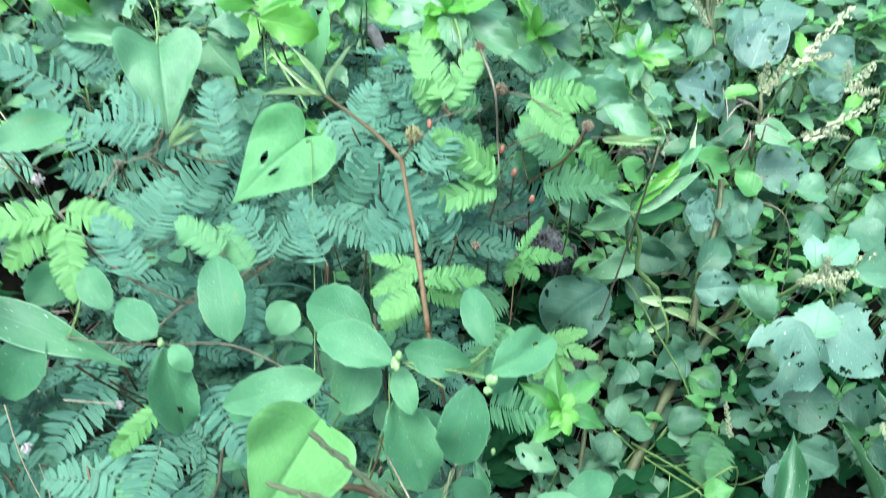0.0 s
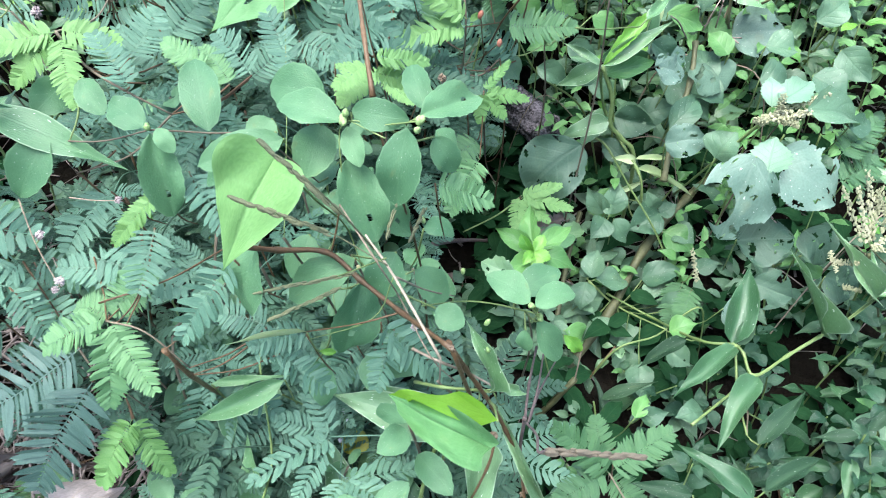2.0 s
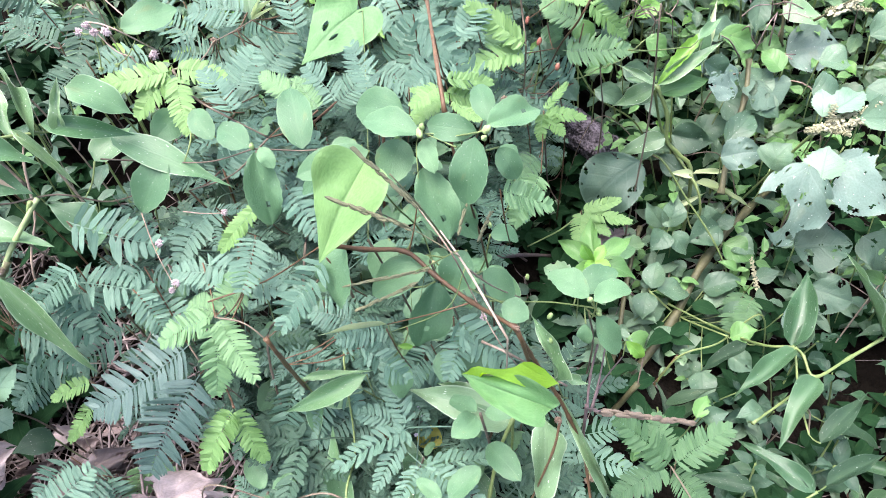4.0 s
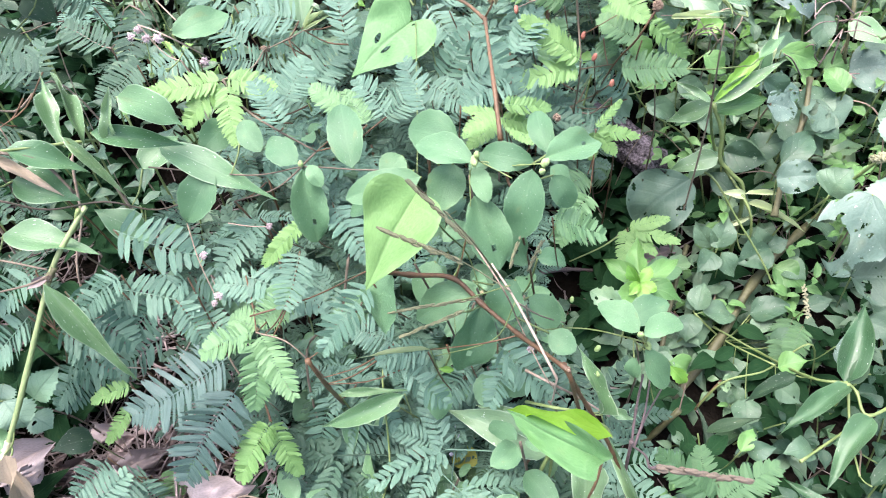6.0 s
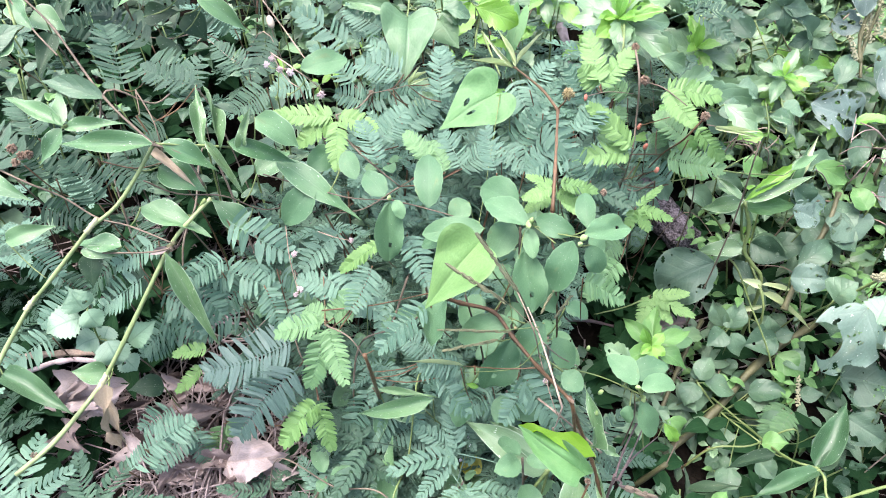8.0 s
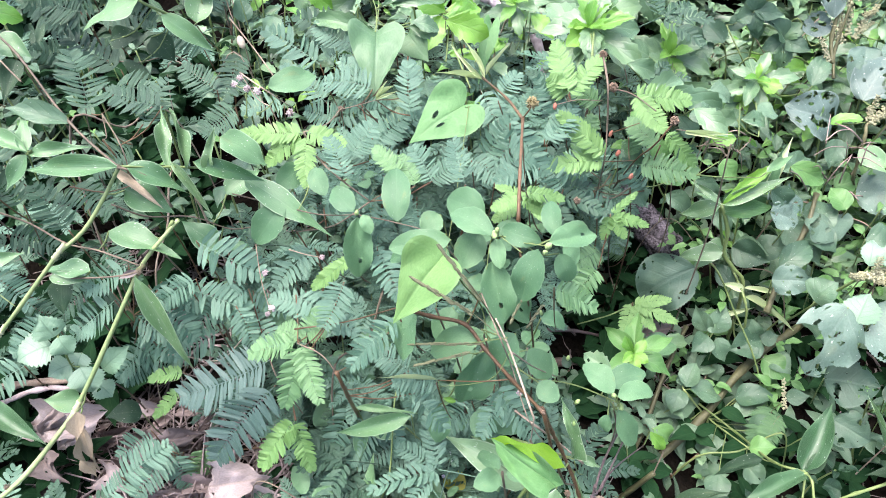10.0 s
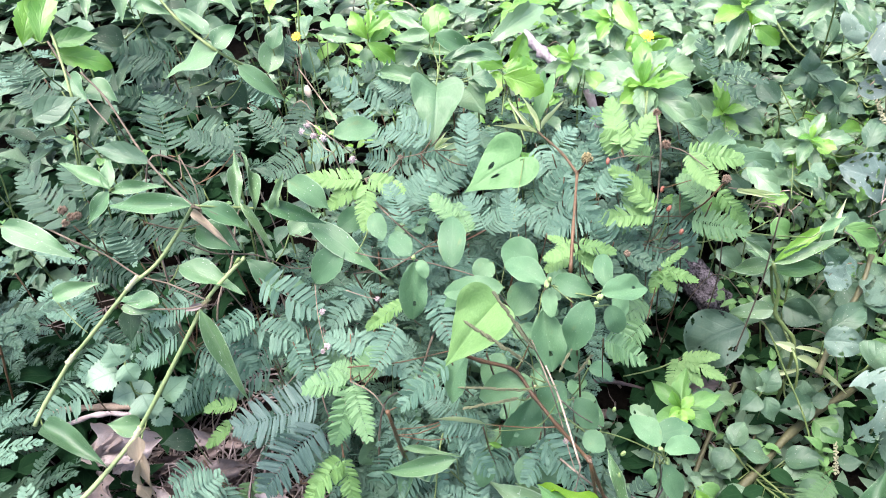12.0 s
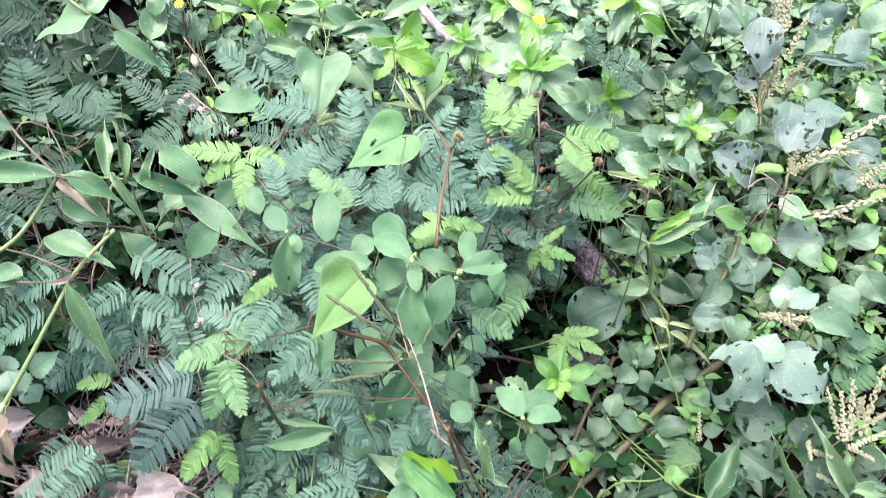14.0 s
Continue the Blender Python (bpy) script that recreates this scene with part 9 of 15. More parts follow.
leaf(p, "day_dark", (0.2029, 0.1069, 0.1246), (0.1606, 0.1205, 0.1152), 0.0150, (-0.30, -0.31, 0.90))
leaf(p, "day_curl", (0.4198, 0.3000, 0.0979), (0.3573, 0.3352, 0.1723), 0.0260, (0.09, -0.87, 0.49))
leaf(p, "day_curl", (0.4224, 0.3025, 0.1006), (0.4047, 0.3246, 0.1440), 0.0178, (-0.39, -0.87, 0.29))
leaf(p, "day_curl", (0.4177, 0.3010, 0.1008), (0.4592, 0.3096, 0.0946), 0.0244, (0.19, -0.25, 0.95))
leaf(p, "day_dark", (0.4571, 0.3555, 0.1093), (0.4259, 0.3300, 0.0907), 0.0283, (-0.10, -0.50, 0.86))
stem(p, [(0.2504, 0.2832, 0.0600), (0.2536, 0.2788, 0.0641), (0.2567, 0.2745, 0.0720)], 0.0008, "stem_green", "petiole", sides=4, per=3)
stem(p, [(0.2828, 0.1687, 0.0743), (0.2809, 0.1749, 0.0683), (0.2791, 0.1812, 0.0660)], 0.0008, "stem_green", "petiole", sides=4, per=3)
stem(p, [(0.2664, 0.1191, 0.0989), (0.2621, 0.1162, 0.0988), (0.2578, 0.1133, 0.1012)], 0.0008, "stem_green", "petiole", sides=4, per=3)
stem(p, [(0.3679, 0.2756, 0.0937), (0.3660, 0.2726, 0.0875), (0.3640, 0.2697, 0.0842)], 0.0008, "stem_green", "petiole", sides=4, per=3)
stem(p, [(0.3108, 0.2109, 0.0326), (0.2932, 0.2163, 0.0431), (0.2756, 0.2217, 0.0655)], 0.0008, "stem_green", "petiole", sides=4, per=3)
stem(p, [(0.2029, 0.1069, 0.1246), (0.2115, 0.0989, 0.1020), (0.2200, 0.0909, 0.0895)], 0.0008, "stem_green", "petiole", sides=4, per=3)
stem(p, [(0.4198, 0.3000, 0.0979), (0.3919, 0.2848, 0.0833), (0.3640, 0.2697, 0.0842)], 0.0008, "stem_green", "petiole", sides=4, per=3)
stem(p, [(0.4224, 0.3025, 0.1006), (0.3932, 0.2861, 0.0842), (0.3640, 0.2697, 0.0842)], 0.0008, "stem_green", "petiole", sides=4, per=3)
stem(p, [(0.4177, 0.3010, 0.1008), (0.3909, 0.2854, 0.0848), (0.3640, 0.2697, 0.0842)], 0.0008, "stem_green", "petiole", sides=4, per=3)
stem(p, [(0.4571, 0.3555, 0.1093), (0.4516, 0.3703, 0.0712), (0.4462, 0.3852, 0.0493)], 0.0008, "stem_green", "petiole", sides=4, per=3)

p = thing("wedelia_plant", grounded(-0.154, 0.660), "bright toothed-leaf creeper with broad fresh green leaves", "weed")
stem(p, [grounded(-0.154, 0.660, -0.01), (-0.1420, 0.6289, 0.2049), (-0.1491, 0.5820, 0.3725)], 0.0011, "stem_brown", "stem")
stem(p, [(-0.1541, 0.5754, 0.3855), (-0.1552, 0.5661, 0.3582), (-0.1442, 0.5136, 0.3583)], 0.0013, "stem_green")
stem(p, [(-0.1541, 0.5754, 0.3855), (-0.1516, 0.5787, 0.3690), (-0.1491, 0.5820, 0.3725)], 0.0010, "stem_green")
stem(p, [(-0.1426, 0.5367, 0.3671), (-0.0995, 0.4431, 0.3718)], 0.0013, "stem_green")
leaf(p, "wedelia", (-0.1594, 0.5699, 0.3854), (-0.1141, 0.5780, 0.3641), 0.0351, (0.45, -0.40, 0.80))
leaf(p, "wedelia", (-0.1640, 0.5815, 0.3817), (-0.1243, 0.6056, 0.3782), 0.0246, (0.44, -0.64, 0.63))
leaf(p, "wedelia", (-0.1603, 0.5779, 0.3858), (-0.1954, 0.5682, 0.4084), 0.0281, (0.45, -0.82, 0.35))
leaf(p, "wedelia", (-0.1600, 0.5918, 0.3808), (-0.1512, 0.6434, 0.4012), 0.0336, (0.90, -0.28, 0.33))
leaf(p, "wedelia", (-0.1667, 0.5836, 0.3769), (-0.1721, 0.5409, 0.3547), 0.0285, (0.29, -0.47, 0.83))
leaf(p, "wedelia_dull", (-0.1709, 0.4808, 0.4181), (-0.1450, 0.4959, 0.4041), 0.0211, (0.57, -0.26, 0.78))
leaf(p, "heart_dull", (-0.1783, 0.4916, 0.3993), (-0.1508, 0.4712, 0.3802), 0.0421, (-0.04, -0.71, 0.70))
leaf(p, "wedelia_dull", (-0.2024, 0.4631, 0.4137), (-0.2757, 0.4792, 0.4141), 0.0192, (-0.15, -0.72, 0.68))
leaf(p, "wedelia_dull", (-0.2076, 0.4985, 0.4249), (-0.1566, 0.5492, 0.4170), 0.0178, (0.28, -0.14, 0.95))
leaf(p, "wedelia", (-0.5716, 0.3001, 0.4956), (-0.5735, 0.3378, 0.5318), 0.0241, (0.68, -0.49, 0.55))
leaf(p, "wedelia", (-0.3204, 0.5496, 0.4247), (-0.2941, 0.5794, 0.4427), 0.0210, (0.24, -0.65, 0.72))
leaf(p, "wedelia", (-0.3193, 0.5455, 0.4194), (-0.3434, 0.5583, 0.4470), 0.0207, (-0.02, -0.91, 0.41))
leaf(p, "wedelia", (-0.3188, 0.5435, 0.4168), (-0.2900, 0.5555, 0.3889), 0.0217, (0.61, -0.73, 0.31))
leaf(p, "wedelia_dull", (-0.3802, 0.5338, 0.4259), (-0.3293, 0.5504, 0.4164), 0.0202, (0.35, -0.71, 0.61))
leaf(p, "weed", (-0.3544, 0.5296, 0.3868), (-0.3500, 0.4972, 0.3658), 0.0218, (0.49, -0.42, 0.76))
leaf(p, "weed", (-0.3796, 0.5039, 0.3889), (-0.3868, 0.5209, 0.4166), 0.0230, (0.73, -0.49, 0.49))
leaf(p, "wedelia_dull", (-0.2569, 0.5694, 0.4078), (-0.2988, 0.5557, 0.3767), 0.0260, (-0.07, -0.88, 0.48))
leaf(p, "day", (-0.2270, 0.5315, 0.4407), (-0.1783, 0.5440, 0.4093), 0.0237, (0.50, -0.71, 0.50))
leaf(p, "wedelia", (-0.2084, 0.6714, 0.4283), (-0.1890, 0.7094, 0.4376), 0.0418, (0.58, -0.46, 0.67))
leaf(p, "wedelia_dull", (-0.1894, 0.6050, 0.3987), (-0.1399, 0.6929, 0.4180), 0.0305, (0.59, -0.48, 0.65))
leaf(p, "wedelia", (-0.1936, 0.7283, 0.3927), (-0.1368, 0.7902, 0.3891), 0.0445, (0.21, -0.14, 0.97))
leaf(p, "day", (-0.2967, 0.5737, 0.3948), (-0.1871, 0.5730, 0.3987), 0.0209, (-0.03, -0.51, 0.86))
leaf(p, "day", (-0.2374, 0.5406, 0.4359), (-0.2873, 0.5400, 0.4248), 0.0162, (-0.12, -0.82, 0.57))
leaf(p, "day", (-0.2390, 0.5435, 0.4209), (-0.2972, 0.5643, 0.4127), 0.0121, (-0.32, -0.63, 0.70))
leaf(p, "day", (-0.2387, 0.5438, 0.4223), (-0.3024, 0.5678, 0.4474), 0.0190, (0.19, -0.42, 0.89))
leaf(p, "day", (-0.2308, 0.5384, 0.4286), (-0.1813, 0.5612, 0.4150), 0.0091, (0.46, -0.62, 0.64))
leaf(p, "wedelia_dull", (-0.2101, 0.5027, 0.4244), (-0.1495, 0.5373, 0.4157), 0.0219, (0.35, -0.39, 0.85))
leaf(p, "wedelia", (-0.2594, 0.5844, 0.4084), (-0.2414, 0.6174, 0.4366), 0.0336, (0.08, -0.67, 0.73))
leaf(p, "wedelia", (-0.3225, 0.5526, 0.4131), (-0.3279, 0.5789, 0.4424), 0.0169, (0.47, -0.61, 0.64))
leaf(p, "wedelia", (-0.3206, 0.5537, 0.4126), (-0.3056, 0.5839, 0.4246), 0.0188, (0.65, -0.54, 0.54))
leaf(p, "wedelia_dull", (-0.3223, 0.5491, 0.4096), (-0.3186, 0.5412, 0.3893), 0.0182, (0.10, -0.92, 0.38))
leaf(p, "heart", (-0.3773, 0.5658, 0.4274), (-0.3463, 0.5511, 0.4138), 0.0310, (0.21, -0.39, 0.90))
leaf(p, "wedelia_dull", (-0.2116, 0.4864, 0.4081), (-0.2947, 0.5041, 0.3971), 0.0161, (-0.24, -0.73, 0.64))
leaf(p, "wedelia_dull", (-0.1750, 0.4872, 0.4105), (-0.1468, 0.4972, 0.3996), 0.0181, (0.45, -0.77, 0.45))
stem(p, [(-0.2387, 0.5438, 0.4223), (-0.2144, 0.4993, 0.4212), (-0.2030, 0.4650, 0.4158)], 0.0007, "stem_green")
bud_cluster(p, (-0.2887, 0.5902, 0.3798), 0.0032, "bud_straw", "flower_head", 6, 262)
stem(p, [(-0.1594, 0.5699, 0.3854), (-0.1568, 0.5727, 0.3845), (-0.1541, 0.5754, 0.3855)], 0.0008, "stem_green", "petiole", sides=4, per=3)
stem(p, [(-0.1640, 0.5815, 0.3817), (-0.1591, 0.5785, 0.3821), (-0.1541, 0.5754, 0.3855)], 0.0008, "stem_green", "petiole", sides=4, per=3)
stem(p, [(-0.1603, 0.5779, 0.3858), (-0.1572, 0.5767, 0.3848), (-0.1541, 0.5754, 0.3855)], 0.0008, "stem_green", "petiole", sides=4, per=3)
stem(p, [(-0.1600, 0.5918, 0.3808), (-0.1546, 0.5869, 0.3746), (-0.1491, 0.5820, 0.3725)], 0.0008, "stem_green", "petiole", sides=4, per=3)
stem(p, [(-0.1667, 0.5836, 0.3769), (-0.1606, 0.5783, 0.3758), (-0.1544, 0.5730, 0.3787)], 0.0008, "stem_green", "petiole", sides=4, per=3)
stem(p, [(-0.1709, 0.4808, 0.4181), (-0.1884, 0.4772, 0.4133), (-0.2059, 0.4736, 0.4171)], 0.0008, "stem_green", "petiole", sides=4, per=3)
stem(p, [(-0.1783, 0.4916, 0.3993), (-0.1935, 0.4869, 0.4044), (-0.2087, 0.4822, 0.4185)], 0.0008, "stem_green", "petiole", sides=4, per=3)
stem(p, [(-0.2076, 0.4985, 0.4249), (-0.2110, 0.4989, 0.4221), (-0.2144, 0.4993, 0.4212)], 0.0008, "stem_green", "petiole", sides=4, per=3)
stem(p, [(-0.5716, 0.3001, 0.4956), (-0.5718, 0.3123, 0.4579), (-0.5719, 0.3244, 0.4356)], 0.0008, "stem_green", "petiole", sides=4, per=3)
stem(p, [(-0.3204, 0.5496, 0.4247), (-0.3244, 0.5630, 0.3867), (-0.3284, 0.5764, 0.3647)], 0.0008, "stem_green", "petiole", sides=4, per=3)
stem(p, [(-0.3193, 0.5455, 0.4194), (-0.3265, 0.5478, 0.3820), (-0.3336, 0.5500, 0.3594)], 0.0008, "stem_green", "petiole", sides=4, per=3)
stem(p, [(-0.3188, 0.5435, 0.4168), (-0.3168, 0.5515, 0.3793), (-0.3148, 0.5594, 0.3568)], 0.0008, "stem_green", "petiole", sides=4, per=3)
stem(p, [(-0.3802, 0.5338, 0.4259), (-0.3798, 0.5431, 0.3884), (-0.3794, 0.5525, 0.3659)], 0.0008, "stem_green", "petiole", sides=4, per=3)
stem(p, [(-0.3544, 0.5296, 0.3868), (-0.3567, 0.5396, 0.3492), (-0.3590, 0.5495, 0.3268)], 0.0008, "stem_green", "petiole", sides=4, per=3)
stem(p, [(-0.3796, 0.5039, 0.3889), (-0.3812, 0.5127, 0.3514), (-0.3827, 0.5215, 0.3289)], 0.0008, "stem_green", "petiole", sides=4, per=3)
stem(p, [(-0.2569, 0.5694, 0.4078), (-0.2478, 0.5566, 0.4109), (-0.2387, 0.5438, 0.4223)], 0.0008, "stem_green", "petiole", sides=4, per=3)
stem(p, [(-0.2270, 0.5315, 0.4407), (-0.2298, 0.5321, 0.4290), (-0.2327, 0.5327, 0.4220)], 0.0008, "stem_green", "petiole", sides=4, per=3)
stem(p, [(-0.2084, 0.6714, 0.4283), (-0.2052, 0.6761, 0.3910), (-0.2020, 0.6807, 0.3683)], 0.0008, "stem_green", "petiole", sides=4, per=3)
stem(p, [(-0.1894, 0.6050, 0.3987), (-0.1718, 0.5902, 0.3863), (-0.1541, 0.5754, 0.3855)], 0.0008, "stem_green", "petiole", sides=4, per=3)
stem(p, [(-0.1936, 0.7283, 0.3927), (-0.1897, 0.7406, 0.3548), (-0.1858, 0.7530, 0.3327)], 0.0008, "stem_green", "petiole", sides=4, per=3)
stem(p, [(-0.2967, 0.5737, 0.3948), (-0.2893, 0.5746, 0.3573), (-0.2820, 0.5756, 0.3348)], 0.0008, "stem_green", "petiole", sides=4, per=3)
stem(p, [(-0.2374, 0.5406, 0.4359), (-0.2381, 0.5422, 0.4274), (-0.2387, 0.5438, 0.4223)], 0.0008, "stem_green", "petiole", sides=4, per=3)
stem(p, [(-0.2308, 0.5384, 0.4286), (-0.2317, 0.5355, 0.4243), (-0.2327, 0.5327, 0.4220)], 0.0008, "stem_green", "petiole", sides=4, per=3)
stem(p, [(-0.2101, 0.5027, 0.4244), (-0.2122, 0.5010, 0.4220), (-0.2144, 0.4993, 0.4212)], 0.0008, "stem_green", "petiole", sides=4, per=3)
stem(p, [(-0.2594, 0.5844, 0.4084), (-0.2491, 0.5641, 0.4096), (-0.2387, 0.5438, 0.4223)], 0.0008, "stem_green", "petiole", sides=4, per=3)
stem(p, [(-0.3225, 0.5526, 0.4131), (-0.3236, 0.5551, 0.3759), (-0.3248, 0.5575, 0.3531)], 0.0008, "stem_green", "petiole", sides=4, per=3)
stem(p, [(-0.3206, 0.5537, 0.4126), (-0.3256, 0.5607, 0.3751), (-0.3306, 0.5678, 0.3526)], 0.0008, "stem_green", "petiole", sides=4, per=3)
stem(p, [(-0.3223, 0.5491, 0.4096), (-0.3182, 0.5510, 0.3723), (-0.3140, 0.5529, 0.3496)], 0.0008, "stem_green", "petiole", sides=4, per=3)
stem(p, [(-0.3773, 0.5658, 0.4274), (-0.3729, 0.5785, 0.3895), (-0.3685, 0.5911, 0.3674)], 0.0008, "stem_green", "petiole", sides=4, per=3)
stem(p, [(-0.2116, 0.4864, 0.4081), (-0.2102, 0.4843, 0.4119), (-0.2087, 0.4822, 0.4185)], 0.0008, "stem_green", "petiole", sides=4, per=3)
stem(p, [(-0.1750, 0.4872, 0.4105), (-0.1904, 0.4804, 0.4097), (-0.2059, 0.4736, 0.4171)], 0.0008, "stem_green", "petiole", sides=4, per=3)

p = thing("wedelia_plant", grounded(0.008, 0.728), "glossy toothed-leaf creeper with a leafy rosette", "weed")
stem(p, [grounded(0.008, 0.728, -0.01), (0.0186, 0.6964, 0.1928), (0.0092, 0.6488, 0.3506)], 0.0011, "stem_brown", "stem")
stem(p, [(0.0014, 0.6987, 0.3395), (0.0136, 0.5152, 0.3904), (0.0138, 0.5097, 0.3468)], 0.0013, "stem_green")
stem(p, [(0.0014, 0.6987, 0.3395), (0.0053, 0.6738, 0.3350), (0.0092, 0.6488, 0.3506)], 0.0010, "stem_green")
leaf(p, "wedelia_dull", (0.0030, 0.7026, 0.3393), (0.0584, 0.7325, 0.3374), 0.0303, (0.28, -0.47, 0.84))
leaf(p, "wedelia_dull", (0.0035, 0.6736, 0.3455), (0.0039, 0.6184, 0.3148), 0.0230, (0.18, -0.48, 0.86))
leaf(p, "wedelia_dull", (-0.0032, 0.7103, 0.3366), (-0.0635, 0.7119, 0.3420), 0.0315, (0.04, -0.77, 0.64))
leaf(p, "wedelia", (0.0021, 0.7112, 0.3391), (0.0212, 0.7340, 0.3720), 0.0291, (0.20, -0.86, 0.48))
leaf(p, "wedelia", (-0.0025, 0.7126, 0.3403), (-0.0241, 0.7258, 0.3751), 0.0267, (0.27, -0.83, 0.48))
leaf(p, "wedelia_dull", (0.0072, 0.6726, 0.3448), (0.0551, 0.6525, 0.3318), 0.0369, (0.12, -0.33, 0.94))
leaf(p, "wedelia", (-0.0035, 0.6773, 0.3430), (-0.0310, 0.6512, 0.3413), 0.0207, (0.43, -0.50, 0.76))
leaf(p, "wedelia_dull", (-0.0005, 0.5886, 0.3717), (-0.0034, 0.5458, 0.3484), 0.0182, (0.11, -0.48, 0.87))
leaf(p, "wedelia_dull", (0.0532, 0.7771, 0.3494), (0.0770, 0.7708, 0.2992), 0.0274, (0.22, -0.95, 0.22))
leaf(p, "wedelia", (-0.0209, 0.7489, 0.3676), (-0.0595, 0.7902, 0.3948), 0.0274, (-0.27, -0.69, 0.67))
leaf(p, "wedelia", (-0.0126, 0.7473, 0.3612), (-0.0342, 0.7216, 0.3546), 0.0239, (0.42, -0.54, 0.73))
leaf(p, "wedelia_dull", (0.0573, 0.7903, 0.3572), (0.0410, 0.7521, 0.3404), 0.0242, (0.17, -0.46, 0.87))
leaf(p, "wedelia", (0.1205, 0.8355, 0.3599), (0.0856, 0.8335, 0.3893), 0.0280, (0.10, -0.99, 0.05))
leaf(p, "wedelia", (0.1251, 0.8378, 0.3554), (0.1624, 0.8297, 0.3339), 0.0256, (-0.01, -0.94, 0.34))
leaf(p, "wedelia", (0.1213, 0.8347, 0.3563), (0.1370, 0.8599, 0.3832), 0.0279, (0.14, -0.76, 0.63))
leaf(p, "wedelia_dull", (0.1182, 0.8416, 0.3532), (0.0865, 0.8111, 0.3510), 0.0260, (0.47, -0.54, 0.70))
leaf(p, "wedelia", (-0.1229, 0.7777, 0.3294), (-0.0919, 0.7165, 0.2842), 0.0230, (-0.06, -0.61, 0.79))
leaf(p, "day", (-0.1004, 0.7073, 0.3219), (-0.0579, 0.6895, 0.3064), 0.0269, (0.00, -0.65, 0.76))
leaf(p, "day", (-0.0958, 0.7229, 0.3233), (-0.0897, 0.7610, 0.3563), 0.0237, (0.01, -0.65, 0.76))
flower(p, (-0.0083, 0.7269, 0.3749), 0.0095)
flower(p, (0.1957, 0.7330, 0.2159), 0.0061)
stem(p, [(0.0035, 0.6736, 0.3455), (0.0040, 0.6632, 0.3462), (0.0044, 0.6528, 0.3522)], 0.0008, "stem_green", "petiole", sides=4, per=3)
stem(p, [(-0.0032, 0.7103, 0.3366), (-0.0009, 0.7045, 0.3365), (0.0014, 0.6987, 0.3395)], 0.0008, "stem_green", "petiole", sides=4, per=3)
stem(p, [(0.0021, 0.7112, 0.3391), (0.0017, 0.7049, 0.3378), (0.0014, 0.6987, 0.3395)], 0.0008, "stem_green", "petiole", sides=4, per=3)
stem(p, [(-0.0025, 0.7126, 0.3403), (-0.0006, 0.7056, 0.3381), (0.0014, 0.6987, 0.3395)], 0.0008, "stem_green", "petiole", sides=4, per=3)
stem(p, [(0.0072, 0.6726, 0.3448), (0.0058, 0.6627, 0.3460), (0.0044, 0.6528, 0.3522)], 0.0008, "stem_green", "petiole", sides=4, per=3)
stem(p, [(-0.0035, 0.6773, 0.3430), (-0.0011, 0.6880, 0.3386), (0.0014, 0.6987, 0.3395)], 0.0008, "stem_green", "petiole", sides=4, per=3)
stem(p, [(-0.0005, 0.5886, 0.3717), (0.0035, 0.5978, 0.3658), (0.0075, 0.6069, 0.3649)], 0.0008, "stem_green", "petiole", sides=4, per=3)
stem(p, [(0.0532, 0.7771, 0.3494), (0.0488, 0.7806, 0.3120), (0.0445, 0.7840, 0.2894)], 0.0008, "stem_green", "petiole", sides=4, per=3)
stem(p, [(-0.0209, 0.7489, 0.3676), (-0.0098, 0.7238, 0.3461), (0.0014, 0.6987, 0.3395)], 0.0008, "stem_green", "petiole", sides=4, per=3)
stem(p, [(-0.0126, 0.7473, 0.3612), (-0.0056, 0.7230, 0.3437), (0.0014, 0.6987, 0.3395)], 0.0008, "stem_green", "petiole", sides=4, per=3)
stem(p, [(0.0573, 0.7903, 0.3572), (0.0509, 0.7955, 0.3197), (0.0446, 0.8007, 0.2972)], 0.0008, "stem_green", "petiole", sides=4, per=3)
stem(p, [(0.1205, 0.8355, 0.3599), (0.1254, 0.8392, 0.3225), (0.1303, 0.8428, 0.2999)], 0.0008, "stem_green", "petiole", sides=4, per=3)
stem(p, [(0.1251, 0.8378, 0.3554), (0.1216, 0.8398, 0.3181), (0.1181, 0.8418, 0.2954)], 0.0008, "stem_green", "petiole", sides=4, per=3)
stem(p, [(0.1213, 0.8347, 0.3563), (0.1229, 0.8458, 0.3186), (0.1245, 0.8569, 0.2963)], 0.0008, "stem_green", "petiole", sides=4, per=3)
stem(p, [(0.1182, 0.8416, 0.3532), (0.1135, 0.8539, 0.3153), (0.1088, 0.8662, 0.2932)], 0.0008, "stem_green", "petiole", sides=4, per=3)
stem(p, [(-0.1229, 0.7777, 0.3294), (-0.1302, 0.7794, 0.2920), (-0.1375, 0.7812, 0.2694)], 0.0008, "stem_green", "petiole", sides=4, per=3)
stem(p, [(-0.1004, 0.7073, 0.3219), (-0.1065, 0.7191, 0.2840), (-0.1126, 0.7309, 0.2619)], 0.0008, "stem_green", "petiole", sides=4, per=3)
stem(p, [(-0.0958, 0.7229, 0.3233), (-0.1020, 0.7338, 0.2855), (-0.1083, 0.7448, 0.2633)], 0.0008, "stem_green", "petiole", sides=4, per=3)
stem(p, [(-0.0083, 0.7269, 0.3749), (-0.0035, 0.7128, 0.3516), (0.0014, 0.6987, 0.3395)], 0.0007, "stem_green", "petiole", sides=4, per=3)
stem(p, [(0.1957, 0.7330, 0.2159), (0.1913, 0.7374, 0.1785), (0.1870, 0.7419, 0.1559)], 0.0007, "stem_green", "petiole", sides=4, per=3)

p = thing("wedelia_plant", grounded(0.114, 0.866), "glossy toothed-leaf creeper with bright young centre leaves", "weed")
